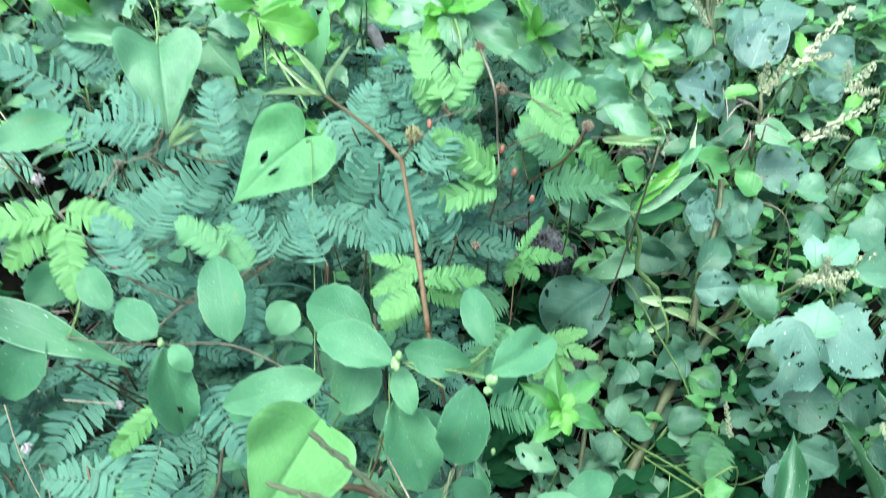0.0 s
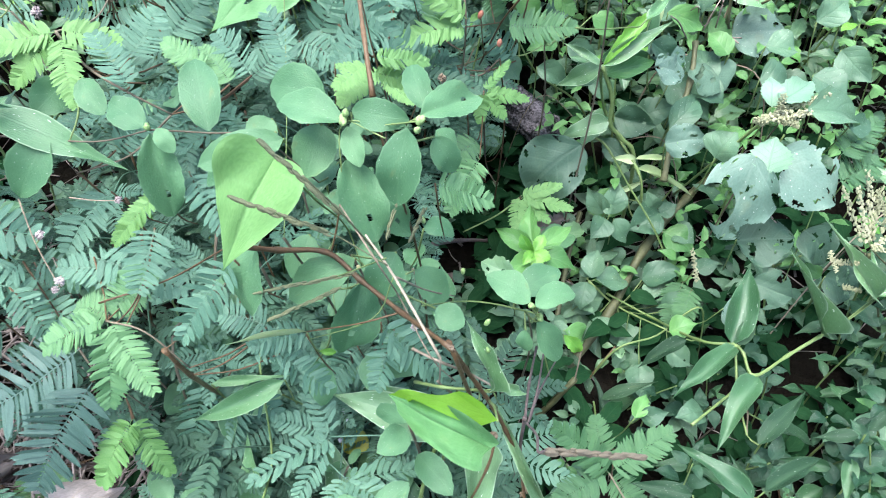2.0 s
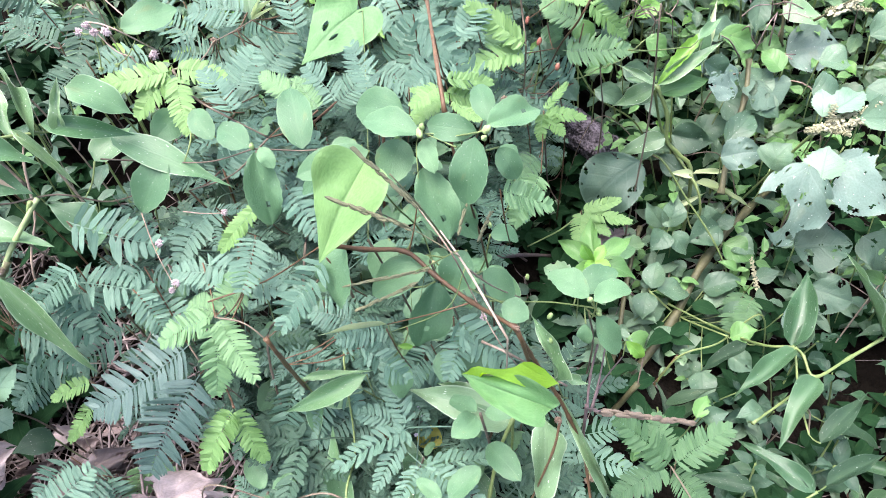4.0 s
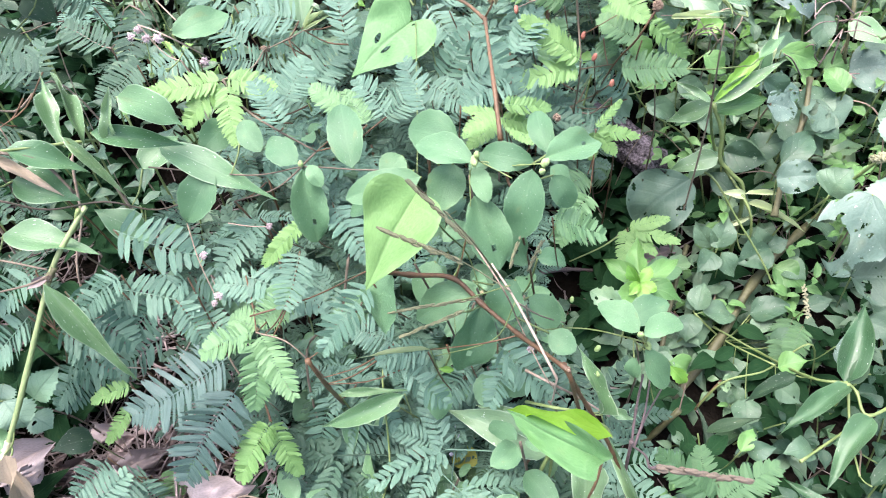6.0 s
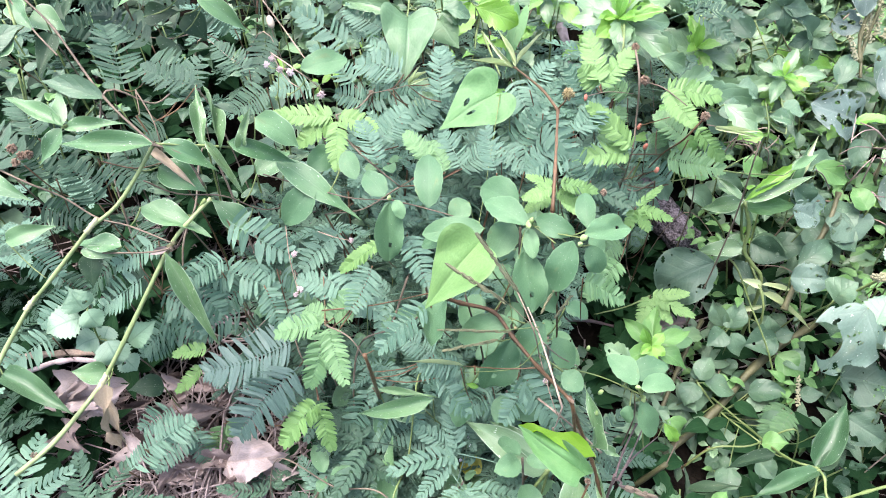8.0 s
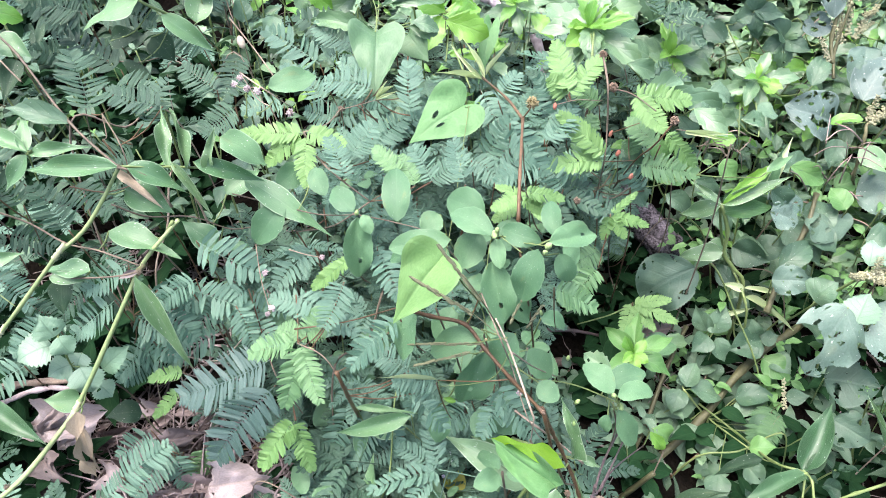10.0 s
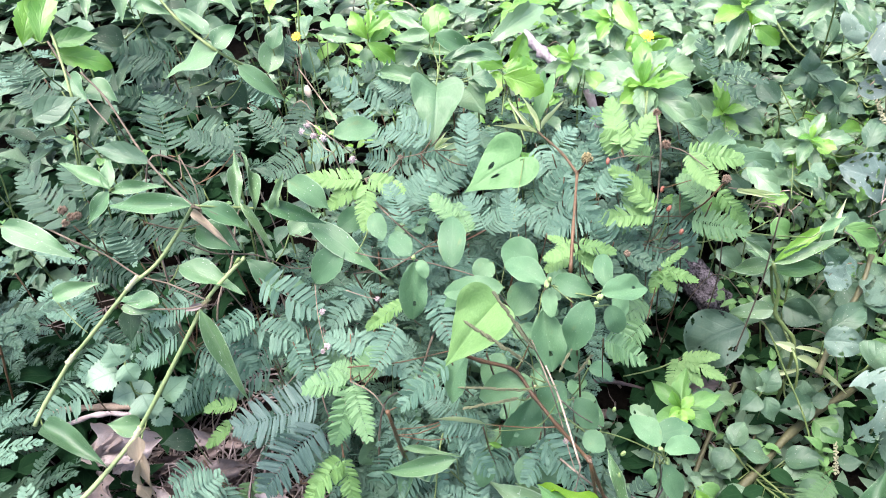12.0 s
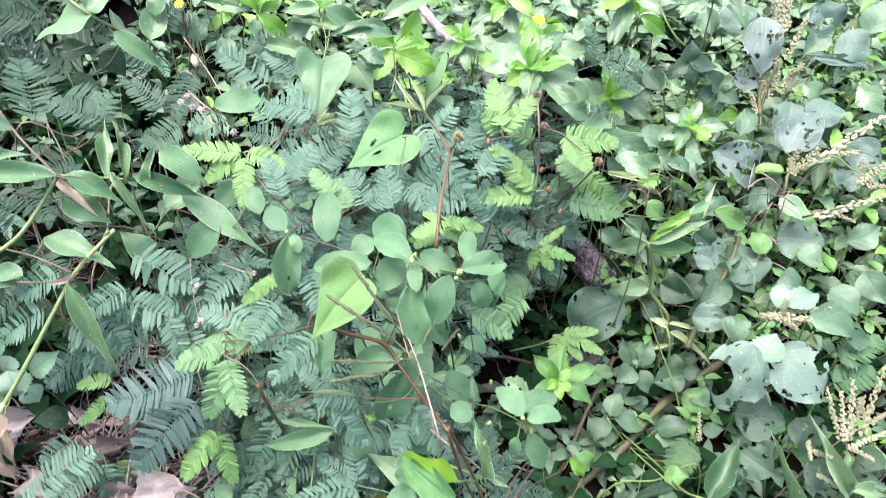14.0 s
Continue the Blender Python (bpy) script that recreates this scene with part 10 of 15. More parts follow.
stem(p, [grounded(0.114, 0.866, -0.01), (0.1233, 0.8341, 0.1246), (0.1126, 0.7867, 0.2266)], 0.0011, "stem_brown", "stem")
stem(p, [(0.1100, 0.8145, 0.2337), (0.1040, 0.5072, 0.3475)], 0.0011, "stem_green")
stem(p, [(0.1100, 0.8145, 0.2337), (0.1113, 0.8006, 0.2201), (0.1126, 0.7867, 0.2266)], 0.0008, "stem_green")
leaf(p, "wedelia_dull", (0.1111, 0.8159, 0.2358), (0.1203, 0.8691, 0.2584), 0.0301, (0.48, -0.41, 0.77))
leaf(p, "wedelia", (0.1087, 0.8189, 0.2312), (0.0684, 0.8038, 0.2494), 0.0237, (0.49, -0.75, 0.45))
leaf(p, "wedelia", (0.1142, 0.8133, 0.2322), (0.1440, 0.8142, 0.2381), 0.0234, (-0.07, -0.88, 0.47))
leaf(p, "wedelia", (0.1099, 0.8193, 0.2248), (0.0901, 0.7946, 0.2192), 0.0285, (0.02, -0.24, 0.97))
leaf(p, "weed", (0.1327, 0.7631, 0.2510), (0.1604, 0.7806, 0.2832), 0.0280, (0.08, -0.90, 0.42))
leaf(p, "weed", (0.1318, 0.7534, 0.2562), (0.1599, 0.7476, 0.2545), 0.0304, (-0.07, -0.59, 0.81))
leaf(p, "weed", (0.1318, 0.7578, 0.2555), (0.1401, 0.7430, 0.2459), 0.0200, (-0.16, -0.60, 0.78))
leaf(p, "weed", (0.1460, 0.7687, 0.2668), (0.1194, 0.8030, 0.2842), 0.0260, (-0.23, -0.58, 0.78))
leaf(p, "wedelia_dull", (0.0679, 0.4677, 0.3661), (0.1053, 0.5043, 0.3694), 0.0249, (0.36, -0.44, 0.82))
leaf(p, "wedelia_dull", (0.1127, 0.5900, 0.3175), (0.1660, 0.6086, 0.2815), 0.0238, (0.51, -0.79, 0.35))
leaf(p, "wedelia", (0.2348, 0.7824, 0.2052), (0.2422, 0.8081, 0.2493), 0.0283, (-0.08, -0.85, 0.51))
leaf(p, "wedelia_dull", (0.2276, 0.7597, 0.2150), (0.1819, 0.7560, 0.2527), 0.0277, (0.28, -0.93, 0.25))
leaf(p, "wedelia_dull", (0.2242, 0.7464, 0.2208), (0.1962, 0.7363, 0.2228), 0.0220, (0.32, -0.77, 0.55))
leaf(p, "wedelia", (0.2349, 0.7586, 0.2150), (0.2540, 0.7628, 0.2241), 0.0235, (-0.31, -0.44, 0.84))
leaf(p, "wedelia_dull", (0.0502, 0.5004, 0.3835), (0.0802, 0.5138, 0.3671), 0.0212, (0.56, -0.70, 0.45))
leaf(p, "wedelia_dull", (0.0756, 0.6665, 0.3041), (0.0397, 0.6543, 0.3215), 0.0265, (0.50, -0.63, 0.59))
leaf(p, "weed", (0.2016, 0.8027, 0.3056), (0.1950, 0.8125, 0.3320), 0.0217, (-0.04, -0.94, 0.34))
leaf(p, "weed", (0.2064, 0.8046, 0.3012), (0.2401, 0.8088, 0.3068), 0.0230, (-0.03, -0.69, 0.72))
leaf(p, "weed", (0.2041, 0.8057, 0.2964), (0.2181, 0.8029, 0.2704), 0.0204, (0.25, -0.94, 0.23))
leaf(p, "weed", (0.1941, 0.8156, 0.2946), (0.1753, 0.7960, 0.2814), 0.0222, (0.15, -0.64, 0.75))
leaf(p, "weed", (0.1285, 0.4487, 0.3548), (0.1284, 0.4726, 0.3656), 0.0214, (-0.57, -0.34, 0.75))
leaf(p, "weed", (0.2262, 0.6609, 0.2566), (0.2344, 0.6191, 0.2317), 0.0221, (-0.82, -0.40, 0.41))
leaf(p, "weed", (0.1786, 0.6283, 0.2616), (0.2003, 0.6125, 0.2510), 0.0198, (-0.34, -0.80, 0.49))
leaf(p, "weed", (0.2062, 0.6120, 0.2762), (0.2337, 0.6197, 0.2678), 0.0280, (0.33, -0.14, 0.93))
leaf(p, "weed", (0.2012, 0.7924, 0.3155), (0.1982, 0.8058, 0.3425), 0.0236, (0.18, -0.87, 0.45))
leaf(p, "weed", (0.2012, 0.7924, 0.3155), (0.2416, 0.8020, 0.3085), 0.0240, (0.28, -0.68, 0.68))
leaf(p, "weed", (0.2031, 0.7928, 0.3138), (0.2128, 0.7873, 0.2849), 0.0207, (-0.09, -0.98, 0.16))
leaf(p, "weed", (0.2008, 0.7930, 0.3108), (0.1818, 0.7925, 0.2993), 0.0239, (-0.33, -0.76, 0.57))
leaf(p, "wedelia", (0.2418, 0.8344, 0.1874), (0.2181, 0.8466, 0.2309), 0.0312, (0.35, -0.83, 0.43))
leaf(p, "wedelia_dull", (0.2397, 0.8119, 0.1955), (0.2715, 0.8199, 0.2165), 0.0252, (-0.24, -0.73, 0.64))
leaf(p, "wedelia_dull", (0.2411, 0.8211, 0.1902), (0.1876, 0.8117, 0.2206), 0.0310, (0.31, -0.91, 0.26))
leaf(p, "wedelia_dull", (0.1768, 0.5250, 0.3166), (0.2043, 0.5376, 0.3059), 0.0230, (0.46, -0.30, 0.84))
leaf(p, "wedelia_dull", (0.1673, 0.4949, 0.3347), (0.1419, 0.4857, 0.3429), 0.0194, (0.42, -0.85, 0.33))
leaf(p, "weed", (0.1413, 0.5574, 0.3274), (0.1671, 0.5655, 0.3117), 0.0307, (0.55, -0.21, 0.81))
leaf(p, "weed", (0.1428, 0.5901, 0.3117), (0.1545, 0.5636, 0.2944), 0.0223, (0.05, -0.53, 0.85))
leaf(p, "wedelia", (0.1277, 0.8231, 0.2425), (0.0881, 0.8368, 0.2668), 0.0381, (0.37, -0.42, 0.83))
leaf(p, "wedelia_dull", (0.1265, 0.8153, 0.2512), (0.1250, 0.8744, 0.2824), 0.0310, (-0.19, -0.46, 0.87))
leaf(p, "weed", (0.1715, 0.7686, 0.2789), (0.1432, 0.8000, 0.2938), 0.0291, (-0.32, -0.62, 0.72))
stem(p, [(0.1392, 0.8415, 0.3767), (0.1796, 0.8051, 0.3401), (0.2212, 0.8014, 0.3270), (0.2529, 0.7947, 0.3475), (0.2680, 0.8123, 0.3742)], 0.0016, "stem_green")
stem(p, [(0.1712, 0.7895, 0.2947), (0.2003, 0.7686, 0.2567), (0.2257, 0.8058, 0.2015)], 0.0012, "stem_green")
stem(p, [(0.2266, 0.7869, 0.2081), (0.1998, 0.5479, 0.2981), (0.1931, 0.4990, 0.3146)], 0.0011, "stem_green")
stem(p, [(0.1099, 0.8193, 0.2248), (0.1099, 0.8169, 0.2280), (0.1100, 0.8145, 0.2337)], 0.0008, "stem_green", "petiole", sides=4, per=3)
stem(p, [(0.1327, 0.7631, 0.2510), (0.1206, 0.7504, 0.2522), (0.1085, 0.7377, 0.2622)], 0.0008, "stem_green", "petiole", sides=4, per=3)
stem(p, [(0.1318, 0.7534, 0.2562), (0.1201, 0.7456, 0.2557), (0.1085, 0.7377, 0.2622)], 0.0008, "stem_green", "petiole", sides=4, per=3)
stem(p, [(0.1318, 0.7578, 0.2555), (0.1202, 0.7477, 0.2550), (0.1085, 0.7377, 0.2622)], 0.0008, "stem_green", "petiole", sides=4, per=3)
stem(p, [(0.1460, 0.7687, 0.2668), (0.1623, 0.7765, 0.2711), (0.1785, 0.7843, 0.2852)], 0.0008, "stem_green", "petiole", sides=4, per=3)
stem(p, [(0.0679, 0.4677, 0.3661), (0.0859, 0.4874, 0.3500), (0.1040, 0.5072, 0.3475)], 0.0008, "stem_green", "petiole", sides=4, per=3)
stem(p, [(0.1127, 0.5900, 0.3175), (0.1091, 0.5870, 0.3172), (0.1055, 0.5840, 0.3191)], 0.0008, "stem_green", "petiole", sides=4, per=3)
stem(p, [(0.2348, 0.7824, 0.2052), (0.2307, 0.7847, 0.2055), (0.2266, 0.7869, 0.2081)], 0.0008, "stem_green", "petiole", sides=4, per=3)
stem(p, [(0.2276, 0.7597, 0.2150), (0.2271, 0.7733, 0.2082), (0.2266, 0.7869, 0.2081)], 0.0008, "stem_green", "petiole", sides=4, per=3)
stem(p, [(0.2242, 0.7464, 0.2208), (0.2221, 0.7368, 0.2230), (0.2199, 0.7272, 0.2306)], 0.0008, "stem_green", "petiole", sides=4, per=3)
stem(p, [(0.2349, 0.7586, 0.2150), (0.2307, 0.7728, 0.2079), (0.2266, 0.7869, 0.2081)], 0.0008, "stem_green", "petiole", sides=4, per=3)
stem(p, [(0.0502, 0.5004, 0.3835), (0.0771, 0.5038, 0.3577), (0.1040, 0.5072, 0.3475)], 0.0008, "stem_green", "petiole", sides=4, per=3)
stem(p, [(0.0756, 0.6665, 0.3041), (0.0913, 0.6637, 0.2932), (0.1070, 0.6608, 0.2906)], 0.0008, "stem_green", "petiole", sides=4, per=3)
stem(p, [(0.2016, 0.8027, 0.3056), (0.2062, 0.8025, 0.3148), (0.2108, 0.8023, 0.3303)], 0.0008, "stem_green", "petiole", sides=4, per=3)
stem(p, [(0.2064, 0.8046, 0.3012), (0.2086, 0.8034, 0.3122), (0.2108, 0.8023, 0.3303)], 0.0008, "stem_green", "petiole", sides=4, per=3)
stem(p, [(0.2041, 0.8057, 0.2964), (0.2075, 0.8040, 0.3092), (0.2108, 0.8023, 0.3303)], 0.0008, "stem_green", "petiole", sides=4, per=3)
stem(p, [(0.1941, 0.8156, 0.2946), (0.1827, 0.8026, 0.2905), (0.1712, 0.7895, 0.2947)], 0.0008, "stem_green", "petiole", sides=4, per=3)
stem(p, [(0.1285, 0.4487, 0.3548), (0.1162, 0.4779, 0.3435), (0.1040, 0.5072, 0.3475)], 0.0008, "stem_green", "petiole", sides=4, per=3)
stem(p, [(0.2262, 0.6609, 0.2566), (0.2197, 0.6641, 0.2530), (0.2132, 0.6674, 0.2531)], 0.0008, "stem_green", "petiole", sides=4, per=3)
stem(p, [(0.1786, 0.6283, 0.2616), (0.1926, 0.6180, 0.2641), (0.2065, 0.6076, 0.2756)], 0.0008, "stem_green", "petiole", sides=4, per=3)
stem(p, [(0.2012, 0.7924, 0.3155), (0.2060, 0.7973, 0.3204), (0.2108, 0.8023, 0.3303)], 0.0008, "stem_green", "petiole", sides=4, per=3)
stem(p, [(0.2012, 0.7924, 0.3155), (0.2060, 0.7973, 0.3204), (0.2108, 0.8023, 0.3303)], 0.0008, "stem_green", "petiole", sides=4, per=3)
stem(p, [(0.2031, 0.7928, 0.3138), (0.2070, 0.7976, 0.3196), (0.2108, 0.8023, 0.3303)], 0.0008, "stem_green", "petiole", sides=4, per=3)
stem(p, [(0.2008, 0.7930, 0.3108), (0.2058, 0.7976, 0.3177), (0.2108, 0.8023, 0.3303)], 0.0008, "stem_green", "petiole", sides=4, per=3)
stem(p, [(0.2418, 0.8344, 0.1874), (0.2337, 0.8201, 0.1902), (0.2257, 0.8058, 0.2015)], 0.0008, "stem_green", "petiole", sides=4, per=3)
stem(p, [(0.2397, 0.8119, 0.1955), (0.2327, 0.8088, 0.1965), (0.2257, 0.8058, 0.2015)], 0.0008, "stem_green", "petiole", sides=4, per=3)
stem(p, [(0.2411, 0.8211, 0.1902), (0.2334, 0.8135, 0.1929), (0.2257, 0.8058, 0.2015)], 0.0008, "stem_green", "petiole", sides=4, per=3)
stem(p, [(0.1768, 0.5250, 0.3166), (0.1866, 0.5242, 0.3088), (0.1965, 0.5235, 0.3063)], 0.0008, "stem_green", "petiole", sides=4, per=3)
stem(p, [(0.1673, 0.4949, 0.3347), (0.1802, 0.4970, 0.3207), (0.1931, 0.4990, 0.3146)], 0.0008, "stem_green", "petiole", sides=4, per=3)
stem(p, [(0.1413, 0.5574, 0.3274), (0.1234, 0.5707, 0.3178), (0.1055, 0.5840, 0.3191)], 0.0008, "stem_green", "petiole", sides=4, per=3)
stem(p, [(0.1428, 0.5901, 0.3117), (0.1241, 0.5871, 0.3107), (0.1055, 0.5840, 0.3191)], 0.0008, "stem_green", "petiole", sides=4, per=3)
stem(p, [(0.1277, 0.8231, 0.2425), (0.1188, 0.8188, 0.2355), (0.1100, 0.8145, 0.2337)], 0.0008, "stem_green", "petiole", sides=4, per=3)
stem(p, [(0.1265, 0.8153, 0.2512), (0.1182, 0.8149, 0.2395), (0.1100, 0.8145, 0.2337)], 0.0008, "stem_green", "petiole", sides=4, per=3)
stem(p, [(0.1715, 0.7686, 0.2789), (0.1786, 0.7738, 0.2752), (0.1858, 0.7791, 0.2757)], 0.0008, "stem_green", "petiole", sides=4, per=3)

p = thing("wedelia_plant", grounded(0.119, 0.858), "glossy toothed creeper with yellow-green centre rosettes", "weed")
stem(p, [grounded(0.119, 0.858, -0.01), (0.1283, 0.8261, 0.1268), (0.1174, 0.7788, 0.2305)], 0.0011, "stem_brown", "stem")
stem(p, [(0.1133, 0.8051, 0.2289), (0.1090, 0.5933, 0.3121), (0.1022, 0.4840, 0.3432)], 0.0010, "stem_green")
stem(p, [(0.1133, 0.8051, 0.2289), (0.1153, 0.7919, 0.2197), (0.1174, 0.7788, 0.2305)], 0.0008, "stem_green")
leaf(p, "wedelia_dull", (0.1122, 0.7908, 0.2366), (0.1299, 0.8183, 0.2756), 0.0303, (0.08, -0.83, 0.55))
leaf(p, "wedelia_dull", (0.1122, 0.7908, 0.2366), (0.0759, 0.7867, 0.2700), 0.0329, (0.53, -0.68, 0.50))
leaf(p, "wedelia", (0.1122, 0.7908, 0.2366), (0.0701, 0.7571, 0.2423), 0.0418, (0.01, 0.15, 0.99))
leaf(p, "wedelia_dull", (0.1122, 0.7908, 0.2366), (0.1283, 0.7461, 0.2149), 0.0315, (0.06, -0.42, 0.91))
leaf(p, "wedelia_dull", (0.1122, 0.7908, 0.2366), (0.1569, 0.7808, 0.2420), 0.0362, (-0.20, -0.43, 0.88))
leaf(p, "wedelia", (0.1122, 0.7908, 0.2366), (0.0939, 0.7980, 0.2743), 0.0307, (0.25, -0.92, 0.30))
leaf(p, "wedelia", (0.1124, 0.7841, 0.2403), (0.1245, 0.7860, 0.2534), 0.0186, (-0.43, -0.75, 0.50))
leaf(p, "wedelia", (0.1124, 0.7841, 0.2403), (0.0976, 0.7806, 0.2556), 0.0208, (0.67, -0.53, 0.52))
leaf(p, "wedelia", (0.1124, 0.7841, 0.2403), (0.1112, 0.7613, 0.2327), 0.0178, (-0.17, -0.31, 0.94))
leaf(p, "wedelia_dull", (0.0860, 0.4709, 0.3744), (0.1538, 0.4968, 0.3398), 0.0297, (0.54, -0.57, 0.63))
leaf(p, "wedelia_dull", (0.1181, 0.4451, 0.3732), (0.1509, 0.4226, 0.3607), 0.0215, (-0.16, -0.65, 0.74))
stem(p, [(0.1122, 0.7908, 0.2366), (0.1148, 0.7848, 0.2318), (0.1174, 0.7788, 0.2305)], 0.0008, "stem_green", "petiole", sides=4, per=3)
stem(p, [(0.1122, 0.7908, 0.2366), (0.1148, 0.7848, 0.2318), (0.1174, 0.7788, 0.2305)], 0.0008, "stem_green", "petiole", sides=4, per=3)
stem(p, [(0.1122, 0.7908, 0.2366), (0.1148, 0.7848, 0.2318), (0.1174, 0.7788, 0.2305)], 0.0008, "stem_green", "petiole", sides=4, per=3)
stem(p, [(0.1122, 0.7908, 0.2366), (0.1148, 0.7848, 0.2318), (0.1174, 0.7788, 0.2305)], 0.0008, "stem_green", "petiole", sides=4, per=3)
stem(p, [(0.1122, 0.7908, 0.2366), (0.1148, 0.7848, 0.2318), (0.1174, 0.7788, 0.2305)], 0.0008, "stem_green", "petiole", sides=4, per=3)
stem(p, [(0.1122, 0.7908, 0.2366), (0.1148, 0.7848, 0.2318), (0.1174, 0.7788, 0.2305)], 0.0008, "stem_green", "petiole", sides=4, per=3)
stem(p, [(0.1124, 0.7841, 0.2403), (0.1149, 0.7814, 0.2339), (0.1174, 0.7788, 0.2305)], 0.0008, "stem_green", "petiole", sides=4, per=3)
stem(p, [(0.1124, 0.7841, 0.2403), (0.1149, 0.7814, 0.2339), (0.1174, 0.7788, 0.2305)], 0.0008, "stem_green", "petiole", sides=4, per=3)
stem(p, [(0.1124, 0.7841, 0.2403), (0.1149, 0.7814, 0.2339), (0.1174, 0.7788, 0.2305)], 0.0008, "stem_green", "petiole", sides=4, per=3)
stem(p, [(0.0860, 0.4709, 0.3744), (0.0941, 0.4774, 0.3543), (0.1022, 0.4840, 0.3432)], 0.0008, "stem_green", "petiole", sides=4, per=3)
stem(p, [(0.1181, 0.4451, 0.3732), (0.1101, 0.4645, 0.3520), (0.1022, 0.4840, 0.3432)], 0.0008, "stem_green", "petiole", sides=4, per=3)

p = thing("wedelia_plant", grounded(0.204, 0.752), "glossy toothed creeper with a yellow-green leafy centre", "weed")
stem(p, [grounded(0.204, 0.752, -0.01), (0.2126, 0.7202, 0.1331), (0.2005, 0.6730, 0.2420)], 0.0011, "stem_brown", "stem")
stem(p, [(0.2017, 0.7058, 0.2284), (0.1615, 0.4382, 0.3609), (0.1673, 0.4420, 0.3329)], 0.0009, "stem_green")
stem(p, [(0.2017, 0.7058, 0.2284), (0.2011, 0.6894, 0.2252), (0.2005, 0.6730, 0.2420)], 0.0007, "stem_green")
leaf(p, "wedelia_dull", (0.2000, 0.6989, 0.2342), (0.1560, 0.6889, 0.2647), 0.0272, (0.48, -0.75, 0.45))
leaf(p, "weed", (0.2000, 0.6989, 0.2342), (0.2110, 0.7538, 0.2579), 0.0300, (0.50, -0.43, 0.76))
leaf(p, "wedelia", (0.2000, 0.6989, 0.2342), (0.2338, 0.6951, 0.2446), 0.0282, (-0.30, -0.60, 0.74))
leaf(p, "wedelia_dull", (0.2000, 0.6989, 0.2342), (0.1843, 0.6569, 0.2208), 0.0264, (0.10, -0.34, 0.94))
leaf(p, "weed", (0.2000, 0.6989, 0.2342), (0.2228, 0.6660, 0.2195), 0.0264, (-0.42, -0.60, 0.68))
leaf(p, "wedelia", (0.1993, 0.6914, 0.2388), (0.2094, 0.7087, 0.2462), 0.0164, (0.08, -0.43, 0.90))
leaf(p, "wedelia", (0.1993, 0.6914, 0.2388), (0.1856, 0.6994, 0.2450), 0.0181, (0.03, -0.59, 0.81))
leaf(p, "wedelia", (0.1993, 0.6914, 0.2388), (0.2062, 0.6730, 0.2325), 0.0163, (-0.44, -0.43, 0.79))
leaf(p, "weed", (0.2514, 0.7950, 0.2768), (0.2182, 0.7918, 0.3078), 0.0306, (0.59, -0.56, 0.58))
leaf(p, "wedelia_dull", (0.2514, 0.7950, 0.2768), (0.2668, 0.8012, 0.2991), 0.0249, (-0.35, -0.81, 0.47))
leaf(p, "weed", (0.2514, 0.7950, 0.2768), (0.2825, 0.7767, 0.2728), 0.0253, (-0.31, -0.68, 0.67))
leaf(p, "wedelia_dull", (0.2514, 0.7950, 0.2768), (0.2525, 0.7805, 0.2428), 0.0251, (-0.09, -0.92, 0.39))
leaf(p, "weed", (0.2514, 0.7950, 0.2768), (0.2223, 0.7912, 0.2638), 0.0249, (-0.09, -0.88, 0.47))
stem(p, [(0.2000, 0.6989, 0.2342), (0.2009, 0.7024, 0.2302), (0.2017, 0.7058, 0.2284)], 0.0008, "stem_green", "petiole", sides=4, per=3)
stem(p, [(0.2000, 0.6989, 0.2342), (0.2009, 0.7024, 0.2302), (0.2017, 0.7058, 0.2284)], 0.0008, "stem_green", "petiole", sides=4, per=3)
stem(p, [(0.2000, 0.6989, 0.2342), (0.2009, 0.7024, 0.2302), (0.2017, 0.7058, 0.2284)], 0.0008, "stem_green", "petiole", sides=4, per=3)
stem(p, [(0.2000, 0.6989, 0.2342), (0.2009, 0.7024, 0.2302), (0.2017, 0.7058, 0.2284)], 0.0008, "stem_green", "petiole", sides=4, per=3)
stem(p, [(0.2000, 0.6989, 0.2342), (0.2009, 0.7024, 0.2302), (0.2017, 0.7058, 0.2284)], 0.0008, "stem_green", "petiole", sides=4, per=3)
stem(p, [(0.1993, 0.6914, 0.2388), (0.2005, 0.6986, 0.2314), (0.2017, 0.7058, 0.2284)], 0.0008, "stem_green", "petiole", sides=4, per=3)
stem(p, [(0.1993, 0.6914, 0.2388), (0.2005, 0.6986, 0.2314), (0.2017, 0.7058, 0.2284)], 0.0008, "stem_green", "petiole", sides=4, per=3)
stem(p, [(0.1993, 0.6914, 0.2388), (0.2005, 0.6986, 0.2314), (0.2017, 0.7058, 0.2284)], 0.0008, "stem_green", "petiole", sides=4, per=3)
stem(p, [(0.2514, 0.7950, 0.2768), (0.2519, 0.7998, 0.2395), (0.2524, 0.8045, 0.2168)], 0.0008, "stem_green", "petiole", sides=4, per=3)
stem(p, [(0.2514, 0.7950, 0.2768), (0.2566, 0.7978, 0.2395), (0.2618, 0.8007, 0.2168)], 0.0008, "stem_green", "petiole", sides=4, per=3)
stem(p, [(0.2514, 0.7950, 0.2768), (0.2468, 0.8036, 0.2392), (0.2422, 0.8123, 0.2168)], 0.0008, "stem_green", "petiole", sides=4, per=3)
stem(p, [(0.2514, 0.7950, 0.2768), (0.2511, 0.8064, 0.2391), (0.2508, 0.8178, 0.2168)], 0.0008, "stem_green", "petiole", sides=4, per=3)
stem(p, [(0.2514, 0.7950, 0.2768), (0.2442, 0.8090, 0.2387), (0.2369, 0.8230, 0.2168)], 0.0008, "stem_green", "petiole", sides=4, per=3)

